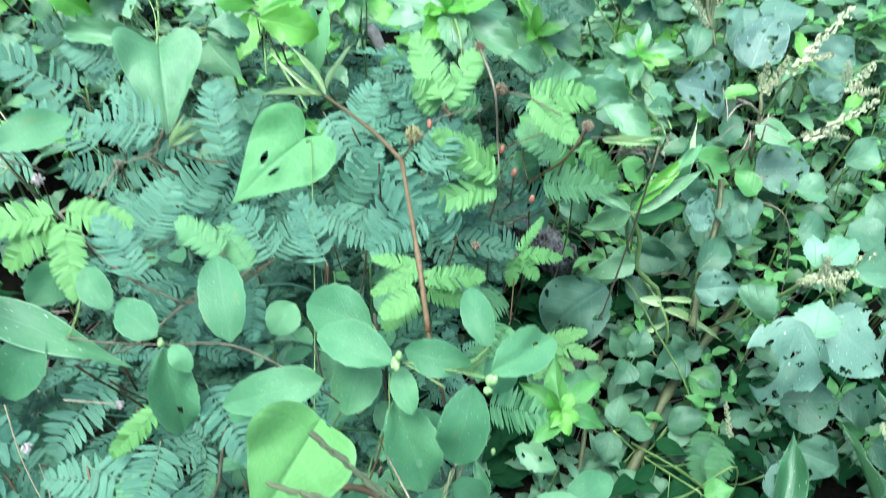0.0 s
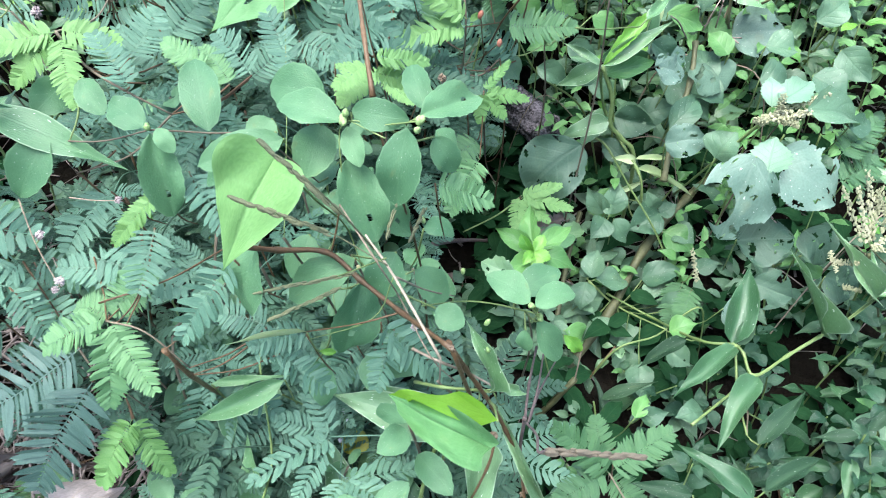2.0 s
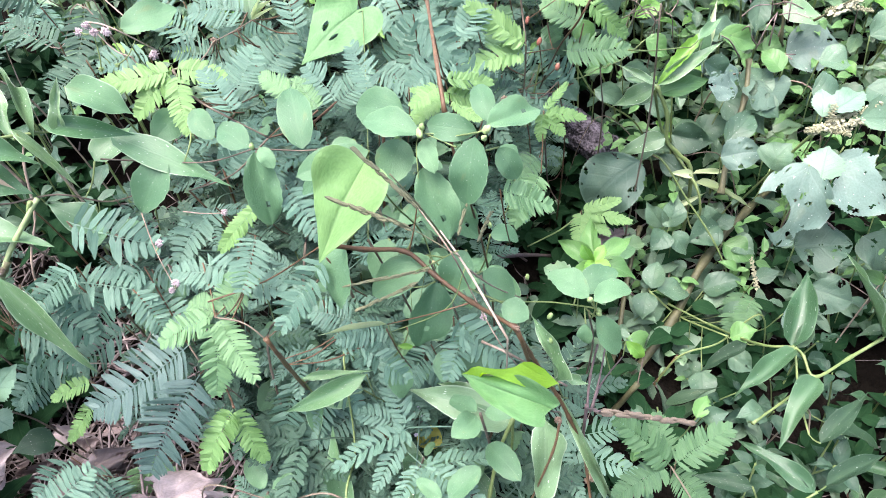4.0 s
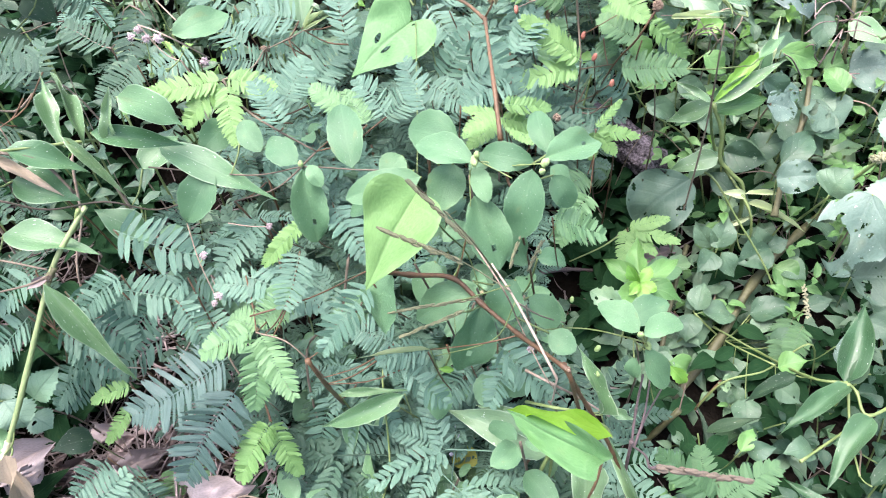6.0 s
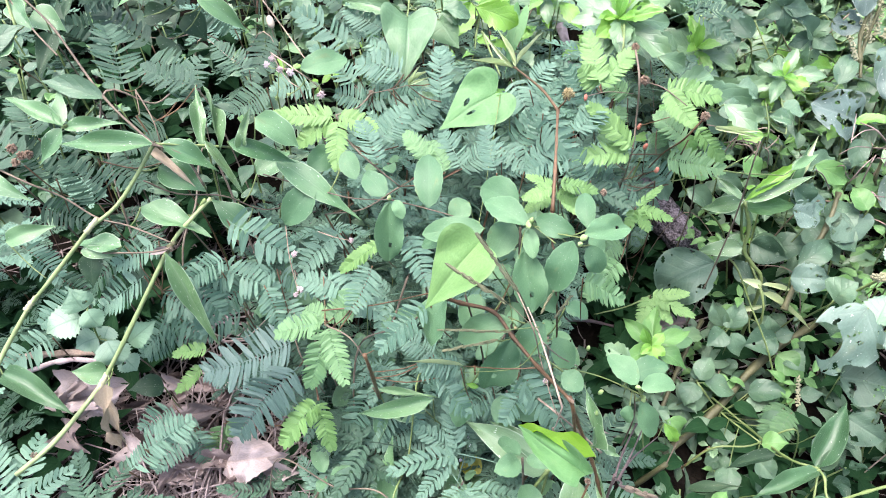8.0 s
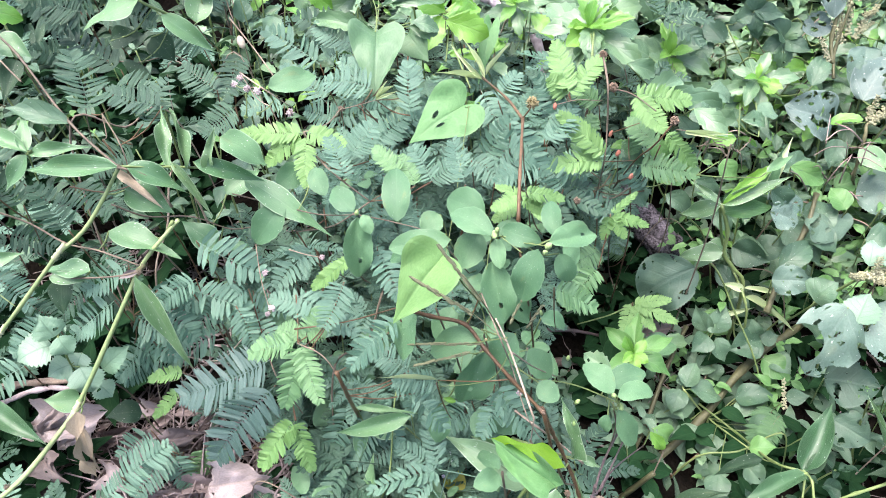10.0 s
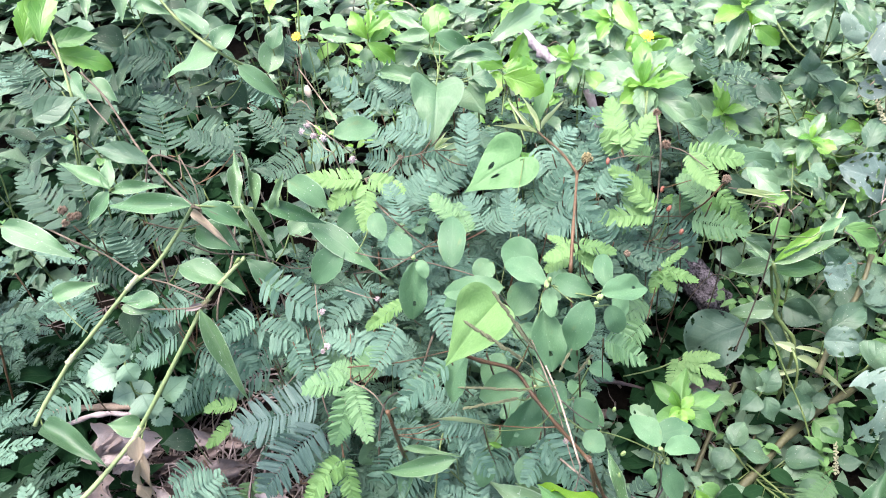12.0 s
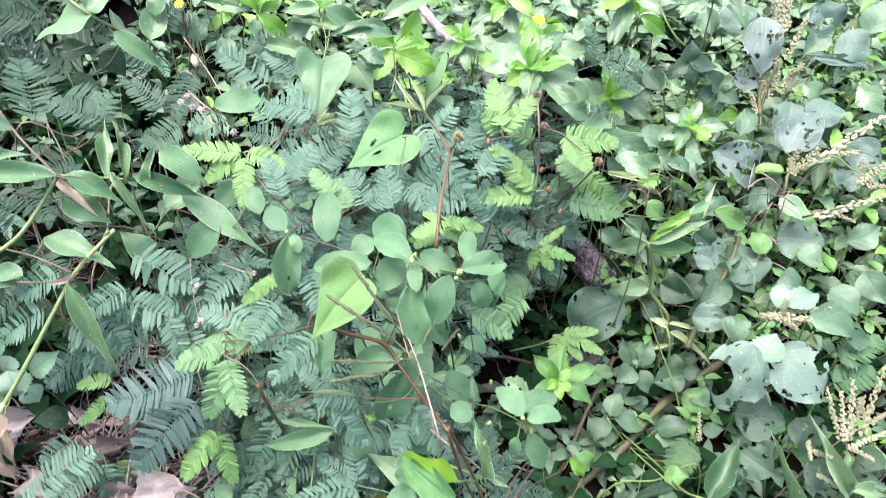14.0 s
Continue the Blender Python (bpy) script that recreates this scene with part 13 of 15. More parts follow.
stem(p, [(0.1119, 0.2844, -0.0600), (0.1343, 0.3370, -0.0200), (0.1541, 0.4147, 0.0100), (0.1749, 0.4787, 0.0300)], 0.0031, "stem_tan", knots=0.35, taper=0.8)
stem(p, [(0.2544, 0.4595, 0.0980), (0.2676, 0.5026, 0.1254), (0.2901, 0.5553, 0.1569), (0.2981, 0.5923, 0.1818)], 0.0037, "stem_tan", knots=0.35, taper=0.8)
stem(p, [(0.3076, 0.7559, 0.2696), (0.3003, 0.7752, 0.2973), (0.3027, 0.7984, 0.3533), (0.3092, 0.8570, 0.3932)], 0.0027, "stem_tan", knots=0.35, taper=0.8)

p = thing("amaranth_plant", grounded(0.342, 0.503), "amaranth with cream-green seed spikes and eaten blue-grey leaves", "weed")
stem(p, [grounded(0.342, 0.503, -0.01), (0.3494, 0.4722, 0.1176), (0.3356, 0.4267, 0.2138)], 0.0011, "stem_brown", "stem")
stem(p, [(0.3101, 0.4087, 0.2247), (0.2961, 0.4417, 0.1477), (0.2894, 0.5072, 0.0275)], 0.0017, "stem_green", knots=0.35, taper=0.8)
stem(p, [(0.3101, 0.4087, 0.2247), (0.3229, 0.4177, 0.2093), (0.3356, 0.4267, 0.2138)], 0.0014, "stem_green")
seed_spike(p, (0.3101, 0.4087, 0.2247), (0.3674, 0.4272, 0.2378), 0.0069)
seed_spike(p, (0.3216, 0.4124, 0.2273), (0.3403, 0.4091, 0.2207), 0.0043)
seed_spike(p, (0.3122, 0.4071, 0.2270), (0.3516, 0.4115, 0.2292), 0.0078)
seed_spike(p, (0.3201, 0.4080, 0.2274), (0.3303, 0.4040, 0.2222), 0.0049)
seed_spike(p, (0.3171, 0.4051, 0.2288), (0.3362, 0.3984, 0.2241), 0.0060)
seed_spike(p, (0.3209, 0.4038, 0.2279), (0.3245, 0.3994, 0.2242), 0.0038)
seed_spike(p, (0.3187, 0.4072, 0.2332), (0.3201, 0.4142, 0.2480), 0.0060)
seed_spike(p, (0.3190, 0.4086, 0.2362), (0.3219, 0.4100, 0.2381), 0.0037)
seed_spike(p, (0.3103, 0.4077, 0.2241), (0.2970, 0.4015, 0.2283), 0.0069)
seed_spike(p, (0.3076, 0.4065, 0.2249), (0.3045, 0.4023, 0.2232), 0.0043)
seed_spike(p, (0.2831, 0.3670, 0.0419), (0.2753, 0.3861, 0.0723), 0.0044)

p = thing("amaranth_plant", grounded(0.375, 0.743), "tall amaranth with knobbly cream seed spikes and grey leaves", "weed")
stem(p, [grounded(0.375, 0.743, -0.01), (0.3828, 0.7117, 0.0877), (0.3694, 0.6652, 0.1594)], 0.0011, "stem_brown", "stem")
stem(p, [(0.3504, 0.6486, 0.1681), (0.3466, 0.6589, 0.2263), (0.3509, 0.6749, 0.2390), (0.3894, 0.6949, 0.2559)], 0.0022, "stem_tan", knots=0.35, taper=0.8)
stem(p, [(0.3504, 0.6486, 0.1681), (0.3599, 0.6569, 0.1538), (0.3694, 0.6652, 0.1594)], 0.0018, "stem_tan")
stem(p, [(0.3516, 0.6722, 0.2363), (0.3662, 0.6896, 0.2503), (0.3784, 0.7004, 0.2590)], 0.0015, "stem_tan")
stem(p, [(0.3700, 0.6220, 0.2082), (0.4102, 0.6132, 0.2425)], 0.0014, "stem_tan")
seed_spike(p, (0.3769, 0.6876, 0.2493), (0.4524, 0.7461, 0.3015), 0.0096)
seed_spike(p, (0.3920, 0.6993, 0.2597), (0.4296, 0.7087, 0.2626), 0.0060)
seed_spike(p, (0.3516, 0.6722, 0.2363), (0.3791, 0.6996, 0.2667), 0.0085)
seed_spike(p, (0.3571, 0.6777, 0.2424), (0.3704, 0.6814, 0.2447), 0.0053)
seed_spike(p, (0.3474, 0.6740, 0.2388), (0.3689, 0.6831, 0.2506), 0.0080)
seed_spike(p, (0.3517, 0.6759, 0.2411), (0.3587, 0.6758, 0.2408), 0.0050)
seed_spike(p, (0.3490, 0.6774, 0.2414), (0.3544, 0.6938, 0.2655), 0.0075)
seed_spike(p, (0.3500, 0.6807, 0.2462), (0.3447, 0.6845, 0.2535), 0.0047)
seed_spike(p, (0.3811, 0.6090, 0.2209), (0.4593, 0.6449, 0.2476), 0.0082)
seed_spike(p, (0.3967, 0.6162, 0.2263), (0.4284, 0.6158, 0.2198), 0.0051)
seed_spike(p, (0.3787, 0.6150, 0.2202), (0.3901, 0.6165, 0.2264), 0.0072)
seed_spike(p, (0.3809, 0.6153, 0.2215), (0.3851, 0.6139, 0.2206), 0.0045)
seed_spike(p, (0.4189, 0.6477, 0.2675), (0.4185, 0.6577, 0.2862), 0.0071)
seed_spike(p, (0.4189, 0.6497, 0.2712), (0.4242, 0.6534, 0.2761), 0.0044)
seed_spike(p, (0.4202, 0.6390, 0.2608), (0.4473, 0.6587, 0.2829), 0.0081)
seed_spike(p, (0.4256, 0.6430, 0.2653), (0.4360, 0.6433, 0.2642), 0.0050)
seed_spike(p, (0.4298, 0.6365, 0.2604), (0.4513, 0.6380, 0.2640), 0.0065)
eaten_leaf(p, "big_pale", (0.3090, 0.6729, 0.2361), (0.2435, 0.6534, 0.2624), 0.0638, (0.45, -0.59, 0.67), ((0.5, 0.62, 0.06, 0.05), (0.35, 0.4, 0.03, 0.1), (0.6, 0.3, 0.05, 0.04),), "blue-grey broad leaf riddled with holes")
eaten_leaf(p, "big_pale", (0.3438, 0.7070, 0.2479), (0.3814, 0.7644, 0.2825), 0.0563, (-0.15, -0.44, 0.89), ((0.4, 0.3, 0.07, 0.05), (0.6, 0.55, 0.04, 0.04), (0.3, 0.7, 0.03, 0.05),), "blue-grey broad leaf riddled with holes")
eaten_leaf(p, "big_pale", (0.2779, 0.8217, 0.3795), (0.2969, 0.7780, 0.3209), 0.0504, (-0.07, -0.81, 0.58), ((0.7, 0.3, 0.05, 0.08),), "blue-grey broad leaf with small holes")
eaten_leaf(p, "big_pale", (0.2655, 0.7933, 0.3037), (0.3030, 0.7828, 0.3024), 0.0338, (-0.17, -0.70, 0.69), ((0.4, 0.3, 0.12, 0.1), (0.6, 0.6, 0.1, 0.1), (0.3, 0.7, 0.1, 0.08),), "torn blue-grey leaf tip")
leaf(p, "big", (0.3952, 0.7842, 0.2913), (0.3779, 0.7463, 0.2659), 0.0501, (-0.19, -0.49, 0.85))
leaf(p, "big", (0.3468, 0.7846, 0.2827), (0.3401, 0.7386, 0.2453), 0.0452, (-0.01, -0.63, 0.78))
leaf(p, "big", (0.3508, 0.8046, 0.3413), (0.4344, 0.8151, 0.3329), 0.0175, (0.16, -0.65, 0.75))
leaf(p, "day_flat", (0.3442, 0.6542, 0.2107), (0.3950, 0.6256, 0.1972), 0.0282, (-0.13, -0.60, 0.79))
leaf(p, "weed", (0.2854, 0.7265, 0.2514), (0.2964, 0.7710, 0.2725), 0.0281, (-0.10, -0.41, 0.91))
leaf(p, "big", (0.4228, 0.7328, 0.2560), (0.4647, 0.7148, 0.2492), 0.0455, (-0.16, -0.66, 0.73))
leaf(p, "big", (0.4111, 0.6762, 0.2281), (0.4376, 0.6870, 0.2533), 0.0364, (-0.33, -0.69, 0.65))
leaf(p, "weed", (0.3224, 0.6676, 0.2149), (0.3161, 0.6437, 0.1835), 0.0280, (0.03, -0.80, 0.60))
stem(p, [(0.3090, 0.6729, 0.2361), (0.3282, 0.6735, 0.2328), (0.3474, 0.6740, 0.2388)], 0.0009, "stem_green", "petiole", sides=4, per=3)
stem(p, [(0.3438, 0.7070, 0.2479), (0.3550, 0.6983, 0.2456), (0.3662, 0.6896, 0.2503)], 0.0009, "stem_green", "petiole", sides=4, per=3)
stem(p, [(0.2779, 0.8217, 0.3795), (0.2846, 0.8220, 0.3421), (0.2914, 0.8224, 0.3195)], 0.0009, "stem_green", "petiole", sides=4, per=3)
stem(p, [(0.2655, 0.7933, 0.3037), (0.2656, 0.8012, 0.2663), (0.2657, 0.8091, 0.2437)], 0.0009, "stem_green", "petiole", sides=4, per=3)
stem(p, [(0.3952, 0.7842, 0.2913), (0.3954, 0.7981, 0.2534), (0.3955, 0.8121, 0.2313)], 0.0008, "stem_green", "petiole", sides=4, per=3)
stem(p, [(0.3468, 0.7846, 0.2827), (0.3482, 0.7863, 0.2454), (0.3496, 0.7881, 0.2227)], 0.0008, "stem_green", "petiole", sides=4, per=3)
stem(p, [(0.3508, 0.8046, 0.3413), (0.3449, 0.8135, 0.3037), (0.3390, 0.8224, 0.2813)], 0.0008, "stem_green", "petiole", sides=4, per=3)
stem(p, [(0.2854, 0.7265, 0.2514), (0.2781, 0.7323, 0.2139), (0.2709, 0.7380, 0.1914)], 0.0008, "stem_green", "petiole", sides=4, per=3)
stem(p, [(0.4228, 0.7328, 0.2560), (0.4061, 0.7139, 0.2499), (0.3894, 0.6949, 0.2559)], 0.0008, "stem_green", "petiole", sides=4, per=3)
stem(p, [(0.4111, 0.6762, 0.2281), (0.4003, 0.6855, 0.2372), (0.3894, 0.6949, 0.2559)], 0.0008, "stem_green", "petiole", sides=4, per=3)
stem(p, [(0.3224, 0.6676, 0.2149), (0.3350, 0.6619, 0.2100), (0.3475, 0.6563, 0.2118)], 0.0008, "stem_green", "petiole", sides=4, per=3)

p = thing("amaranth_plant", grounded(0.325, 0.902), "tall amaranth with crowded upright seed spikes", "weed")
stem(p, [grounded(0.325, 0.902, -0.01), (0.3329, 0.8701, 0.1806), (0.3201, 0.8218, 0.3284)], 0.0011, "stem_brown", "stem")
stem(p, [(0.3103, 0.7391, 0.2575), (0.3076, 0.7686, 0.2846), (0.3111, 0.7868, 0.3355), (0.3141, 0.8515, 0.3882)], 0.0019, "stem_tan", knots=0.35, taper=0.8)
stem(p, [(0.3141, 0.8515, 0.3882), (0.3171, 0.8367, 0.3483), (0.3201, 0.8218, 0.3284)], 0.0015, "stem_tan")
leaf(p, "big", (0.3864, 0.8596, 0.3627), (0.3503, 0.8714, 0.3851), 0.0510, (-0.06, -0.92, 0.39))
leaf(p, "big", (0.3891, 0.8353, 0.3656), (0.4257, 0.8184, 0.3382), 0.0461, (0.11, -0.78, 0.62))
leaf(p, "weed", (0.3756, 0.8611, 0.3523), (0.3512, 0.8332, 0.3278), 0.0340, (0.01, -0.66, 0.75))
leaf(p, "wedelia_dull", (0.3823, 0.7969, 0.2909), (0.3558, 0.7973, 0.3036), 0.0294, (0.25, -0.81, 0.54))
leaf(p, "wedelia_dull", (0.4275, 0.8071, 0.3105), (0.4586, 0.7746, 0.2905), 0.0336, (-0.32, -0.70, 0.64))
leaf(p, "weed", (0.4329, 0.8662, 0.3584), (0.4427, 0.9005, 0.3940), 0.0449, (-0.17, -0.69, 0.71))
leaf(p, "weed", (0.4082, 0.7580, 0.2464), (0.3716, 0.8084, 0.2828), 0.0351, (-0.18, -0.66, 0.73))
leaf(p, "big", (0.2401, 0.8489, 0.3463), (0.2791, 0.8606, 0.3717), 0.0560, (-0.30, -0.60, 0.74))
leaf(p, "weed", (0.2271, 0.8473, 0.3367), (0.2122, 0.8754, 0.3648), 0.0331, (-0.41, -0.75, 0.52))
seed_spike(p, (0.3092, 0.8132, 0.3637), (0.2878, 0.8495, 0.4166), 0.0071)
seed_spike(p, (0.3137, 0.8170, 0.3643), (0.3036, 0.8527, 0.4136), 0.0077)
seed_spike(p, (0.3117, 0.8241, 0.3742), (0.2930, 0.8285, 0.3856), 0.0048)
seed_spike(p, (0.3054, 0.8142, 0.3667), (0.2833, 0.8373, 0.4052), 0.0066)
seed_spike(p, (0.3159, 0.8233, 0.3683), (0.3120, 0.8539, 0.4103), 0.0072)
seed_spike(p, (0.3103, 0.8202, 0.3688), (0.2998, 0.8385, 0.3992), 0.0071)
seed_spike(p, (0.3231, 0.7931, 0.3384), (0.3377, 0.8302, 0.3828), 0.0071)
seed_spike(p, (0.3108, 0.7860, 0.3341), (0.2945, 0.8051, 0.3667), 0.0060)
seed_spike(p, (0.3086, 0.7746, 0.2946), (0.3058, 0.7942, 0.3243), 0.0067)
seed_spike(p, (0.3185, 0.7775, 0.2991), (0.3156, 0.7996, 0.3316), 0.0072)
seed_spike(p, (0.3283, 0.7803, 0.3036), (0.3483, 0.8036, 0.3315), 0.0072)
seed_spike(p, (0.3149, 0.7729, 0.2905), (0.2957, 0.7829, 0.3140), 0.0067)
seed_spike(p, (0.3252, 0.7766, 0.2964), (0.3456, 0.7906, 0.3140), 0.0067)
seed_spike(p, (0.3033, 0.7581, 0.2720), (0.2859, 0.7703, 0.2974), 0.0062)
seed_spike(p, (0.3301, 0.7863, 0.3221), (0.3460, 0.7899, 0.3295), 0.0066)
stem(p, [(0.3864, 0.8596, 0.3627), (0.3914, 0.8696, 0.3250), (0.3964, 0.8795, 0.3027)], 0.0008, "stem_green", "petiole", sides=4, per=3)
stem(p, [(0.3891, 0.8353, 0.3656), (0.3817, 0.8354, 0.3282), (0.3743, 0.8355, 0.3056)], 0.0008, "stem_green", "petiole", sides=4, per=3)
stem(p, [(0.3756, 0.8611, 0.3523), (0.3743, 0.8734, 0.3145), (0.3729, 0.8857, 0.2923)], 0.0008, "stem_green", "petiole", sides=4, per=3)
stem(p, [(0.3823, 0.7969, 0.2909), (0.3553, 0.7886, 0.2903), (0.3283, 0.7803, 0.3036)], 0.0008, "stem_green", "petiole", sides=4, per=3)
stem(p, [(0.4275, 0.8071, 0.3105), (0.4206, 0.8203, 0.2725), (0.4137, 0.8336, 0.2505)], 0.0008, "stem_green", "petiole", sides=4, per=3)
stem(p, [(0.4329, 0.8662, 0.3584), (0.4284, 0.8728, 0.3209), (0.4239, 0.8795, 0.2984)], 0.0008, "stem_green", "petiole", sides=4, per=3)
stem(p, [(0.4082, 0.7580, 0.2464), (0.4107, 0.7704, 0.2086), (0.4132, 0.7829, 0.1864)], 0.0008, "stem_green", "petiole", sides=4, per=3)
stem(p, [(0.2401, 0.8489, 0.3463), (0.2471, 0.8635, 0.3081), (0.2541, 0.8780, 0.2863)], 0.0008, "stem_green", "petiole", sides=4, per=3)
stem(p, [(0.2271, 0.8473, 0.3367), (0.2210, 0.8499, 0.2993), (0.2148, 0.8524, 0.2767)], 0.0008, "stem_green", "petiole", sides=4, per=3)

p = thing("amaranth_plant", grounded(0.428, 0.416), "amaranth with branching cream seed spikes over dark shade", "weed")
stem(p, [grounded(0.428, 0.416, -0.01), (0.4343, 0.3866, 0.0622), (0.4192, 0.3423, 0.1131)], 0.0011, "stem_brown", "stem")
stem(p, [(0.4034, 0.3207, 0.1389), (0.4308, 0.3190, 0.0883), (0.4646, 0.3203, 0.0169)], 0.0015, "stem_tan", knots=0.35, taper=0.8)
stem(p, [(0.4034, 0.3207, 0.1389), (0.4113, 0.3315, 0.1160), (0.4192, 0.3423, 0.1131)], 0.0012, "stem_tan")
stem(p, [(0.4296, 0.3195, 0.1203), (0.4047, 0.3246, 0.1440), (0.3939, 0.3422, 0.1651)], 0.0009, "stem_tan")
seed_spike(p, (0.3943, 0.3274, 0.1510), (0.3709, 0.3529, 0.1925), 0.0050)
seed_spike(p, (0.4007, 0.3274, 0.1486), (0.3850, 0.3553, 0.1908), 0.0050)
seed_spike(p, (0.4057, 0.3335, 0.1521), (0.3956, 0.3669, 0.1988), 0.0055)
seed_spike(p, (0.4036, 0.3283, 0.1485), (0.4094, 0.3587, 0.1878), 0.0050)
seed_spike(p, (0.4174, 0.3370, 0.1517), (0.4244, 0.3837, 0.2086), 0.0059)
seed_spike(p, (0.4188, 0.3464, 0.1631), (0.4081, 0.3586, 0.1814), 0.0037)
seed_spike(p, (0.4105, 0.3264, 0.1439), (0.4392, 0.3409, 0.1600), 0.0050)
seed_spike(p, (0.4047, 0.3246, 0.1440), (0.4322, 0.3190, 0.1383), 0.0050)
seed_spike(p, (0.4113, 0.3476, 0.1646), (0.4053, 0.3569, 0.1839), 0.0050)
seed_spike(p, (0.4239, 0.3472, 0.1601), (0.4363, 0.3554, 0.1735), 0.0046)
seed_spike(p, (0.3711, 0.3104, 0.1407), (0.3898, 0.3085, 0.1413), 0.0050)
seed_spike(p, (0.3804, 0.2998, 0.1189), (0.3969, 0.2953, 0.1173), 0.0046)
seed_spike(p, (0.3632, 0.3162, 0.1494), (0.3685, 0.3008, 0.1387), 0.0042)

p = thing("nettle_herb", grounded(-0.437, 0.197), "small herb with pale toothed leaves in bright pairs", "weed")
stem(p, [grounded(-0.437, 0.197, -0.01), (-0.4213, 0.1695, 0.1222), (-0.4230, 0.1281, 0.2221)], 0.0011, "stem_brown", "stem")
stem(p, [(-0.4030, 0.1243, 0.2740), (-0.4069, 0.1225, 0.2343), (-0.4071, 0.1230, 0.1895)], 0.0011, "stem_green")
stem(p, [(-0.4071, 0.1230, 0.1895), (-0.4151, 0.1255, 0.1958), (-0.4230, 0.1281, 0.2221)], 0.0009, "stem_green")
leaf(p, "nettle", (-0.4052, 0.1234, 0.2743), (-0.4164, 0.1286, 0.2943), 0.0275, (0.40, -0.36, 0.76))
leaf(p, "nettle", (-0.4030, 0.1243, 0.2740), (-0.3943, 0.1216, 0.2544), 0.0237, (0.38, -0.53, 0.70))
leaf(p, "nettle", (-0.4130, 0.1220, 0.2617), (-0.4358, 0.1003, 0.2581), 0.0333, (0.18, -0.49, 0.95))
leaf(p, "nettle", (-0.3874, 0.1342, 0.2179), (-0.3602, 0.1506, 0.2411), 0.0248, (0.16, -0.74, 0.72))
leaf(p, "nettle", (-0.3967, 0.1216, 0.2345), (-0.3888, 0.1148, 0.2069), 0.0325, (0.43, -0.40, 0.66))
leaf(p, "nettle", (-0.4069, 0.1225, 0.2343), (-0.4201, 0.1061, 0.2331), 0.0269, (0.19, -0.43, 0.97))
leaf(p, "nettle", (-0.4006, 0.1308, 0.1954), (-0.3888, 0.1285, 0.1795), 0.0236, (0.37, -0.42, 0.80))
leaf(p, "nettle", (-0.4085, 0.1321, 0.2753), (-0.4028, 0.1373, 0.2829), 0.0178, (0.21, -0.74, 0.68))
leaf(p, "nettle", (-0.4023, 0.1351, 0.2376), (-0.4047, 0.1231, 0.2258), 0.0225, (0.35, -0.58, 0.71))
stem(p, [(-0.4130, 0.1220, 0.2617), (-0.4085, 0.1229, 0.2617), (-0.4040, 0.1238, 0.2641)], 0.0008, "stem_green", "petiole", sides=4, per=3)
stem(p, [(-0.3874, 0.1342, 0.2179), (-0.3972, 0.1284, 0.2177), (-0.4070, 0.1226, 0.2231)], 0.0008, "stem_green", "petiole", sides=4, per=3)
stem(p, [(-0.3967, 0.1216, 0.2345), (-0.4018, 0.1221, 0.2332), (-0.4069, 0.1225, 0.2343)], 0.0008, "stem_green", "petiole", sides=4, per=3)
stem(p, [(-0.4006, 0.1308, 0.1954), (-0.4038, 0.1268, 0.1966), (-0.4071, 0.1228, 0.2007)], 0.0008, "stem_green", "petiole", sides=4, per=3)
stem(p, [(-0.4085, 0.1321, 0.2753), (-0.4057, 0.1282, 0.2735), (-0.4030, 0.1243, 0.2740)], 0.0008, "stem_green", "petiole", sides=4, per=3)
stem(p, [(-0.4023, 0.1351, 0.2376), (-0.4046, 0.1288, 0.2343), (-0.4069, 0.1225, 0.2343)], 0.0008, "stem_green", "petiole", sides=4, per=3)

p = thing("red_stemmed_herb", grounded(0.052, 0.204), "bare hairy red-brown mimosa stem arching through the weeds", "weed")
stem(p, [grounded(0.052, 0.204, -0.01), (0.0620, 0.1758, 0.1063), (0.0520, 0.1335, 0.1933)], 0.0011, "stem_brown", "stem")
stem(p, [(-0.0815, 0.1417, 0.3736), (-0.0631, 0.1559, 0.3525), (-0.0390, 0.1636, 0.3409), (-0.0206, 0.1517, 0.3308), (0.0039, 0.1275, 0.3329), (0.0315, 0.0885, 0.3580)], 0.0016, "stem_red", knots=0.35, taper=0.8)
stem(p, [(0.0315, 0.0885, 0.3580), (0.0417, 0.1110, 0.2656), (0.0520, 0.1335, 0.1933)], 0.0013, "stem_red")
stem(p, [(0.0293, 0.1020, 0.3421), (0.0376, 0.1127, 0.2990), (0.0451, 0.1172, 0.2714), (0.0556, 0.1190, 0.2373), (0.0636, 0.1170, 0.2120), (0.0739, 0.1079, 0.1775), (0.0794, 0.0822, 0.1388)], 0.0015, "stem_red", knots=0.35, taper=0.8)
stem(p, [(0.0036, 0.1290, 0.3308), (-0.0207, 0.1266, 0.3238), (-0.0569, 0.1438, 0.2908)], 0.0006, "stem_red")
stem(p, [(-0.0379, 0.1680, 0.3350), (-0.0321, 0.1704, 0.3547), (-0.0270, 0.1748, 0.3760)], 0.0006, "stem_red")
stem(p, [(0.0562, 0.1059, 0.2260), (0.0508, 0.0968, 0.1992), (0.0334, 0.0913, 0.1271)], 0.0010, "stem_red", knots=0.35, taper=0.8)
stem(p, [(-0.1889, 0.1652, 0.2933), (-0.1436, 0.1725, 0.3061), (-0.0826, 0.1442, 0.3706)], 0.0007, "stem_red")
leaf(p, "folded", (-0.0569, 0.1438, 0.2908), (-0.1054, 0.1334, 0.2928), 0.0020, (0.08, -0.19, 0.98))
bud_cluster(p, (0.0316, 0.0878, 0.3590), 0.0015, "bud_brown", "flower_head", 4, 985)
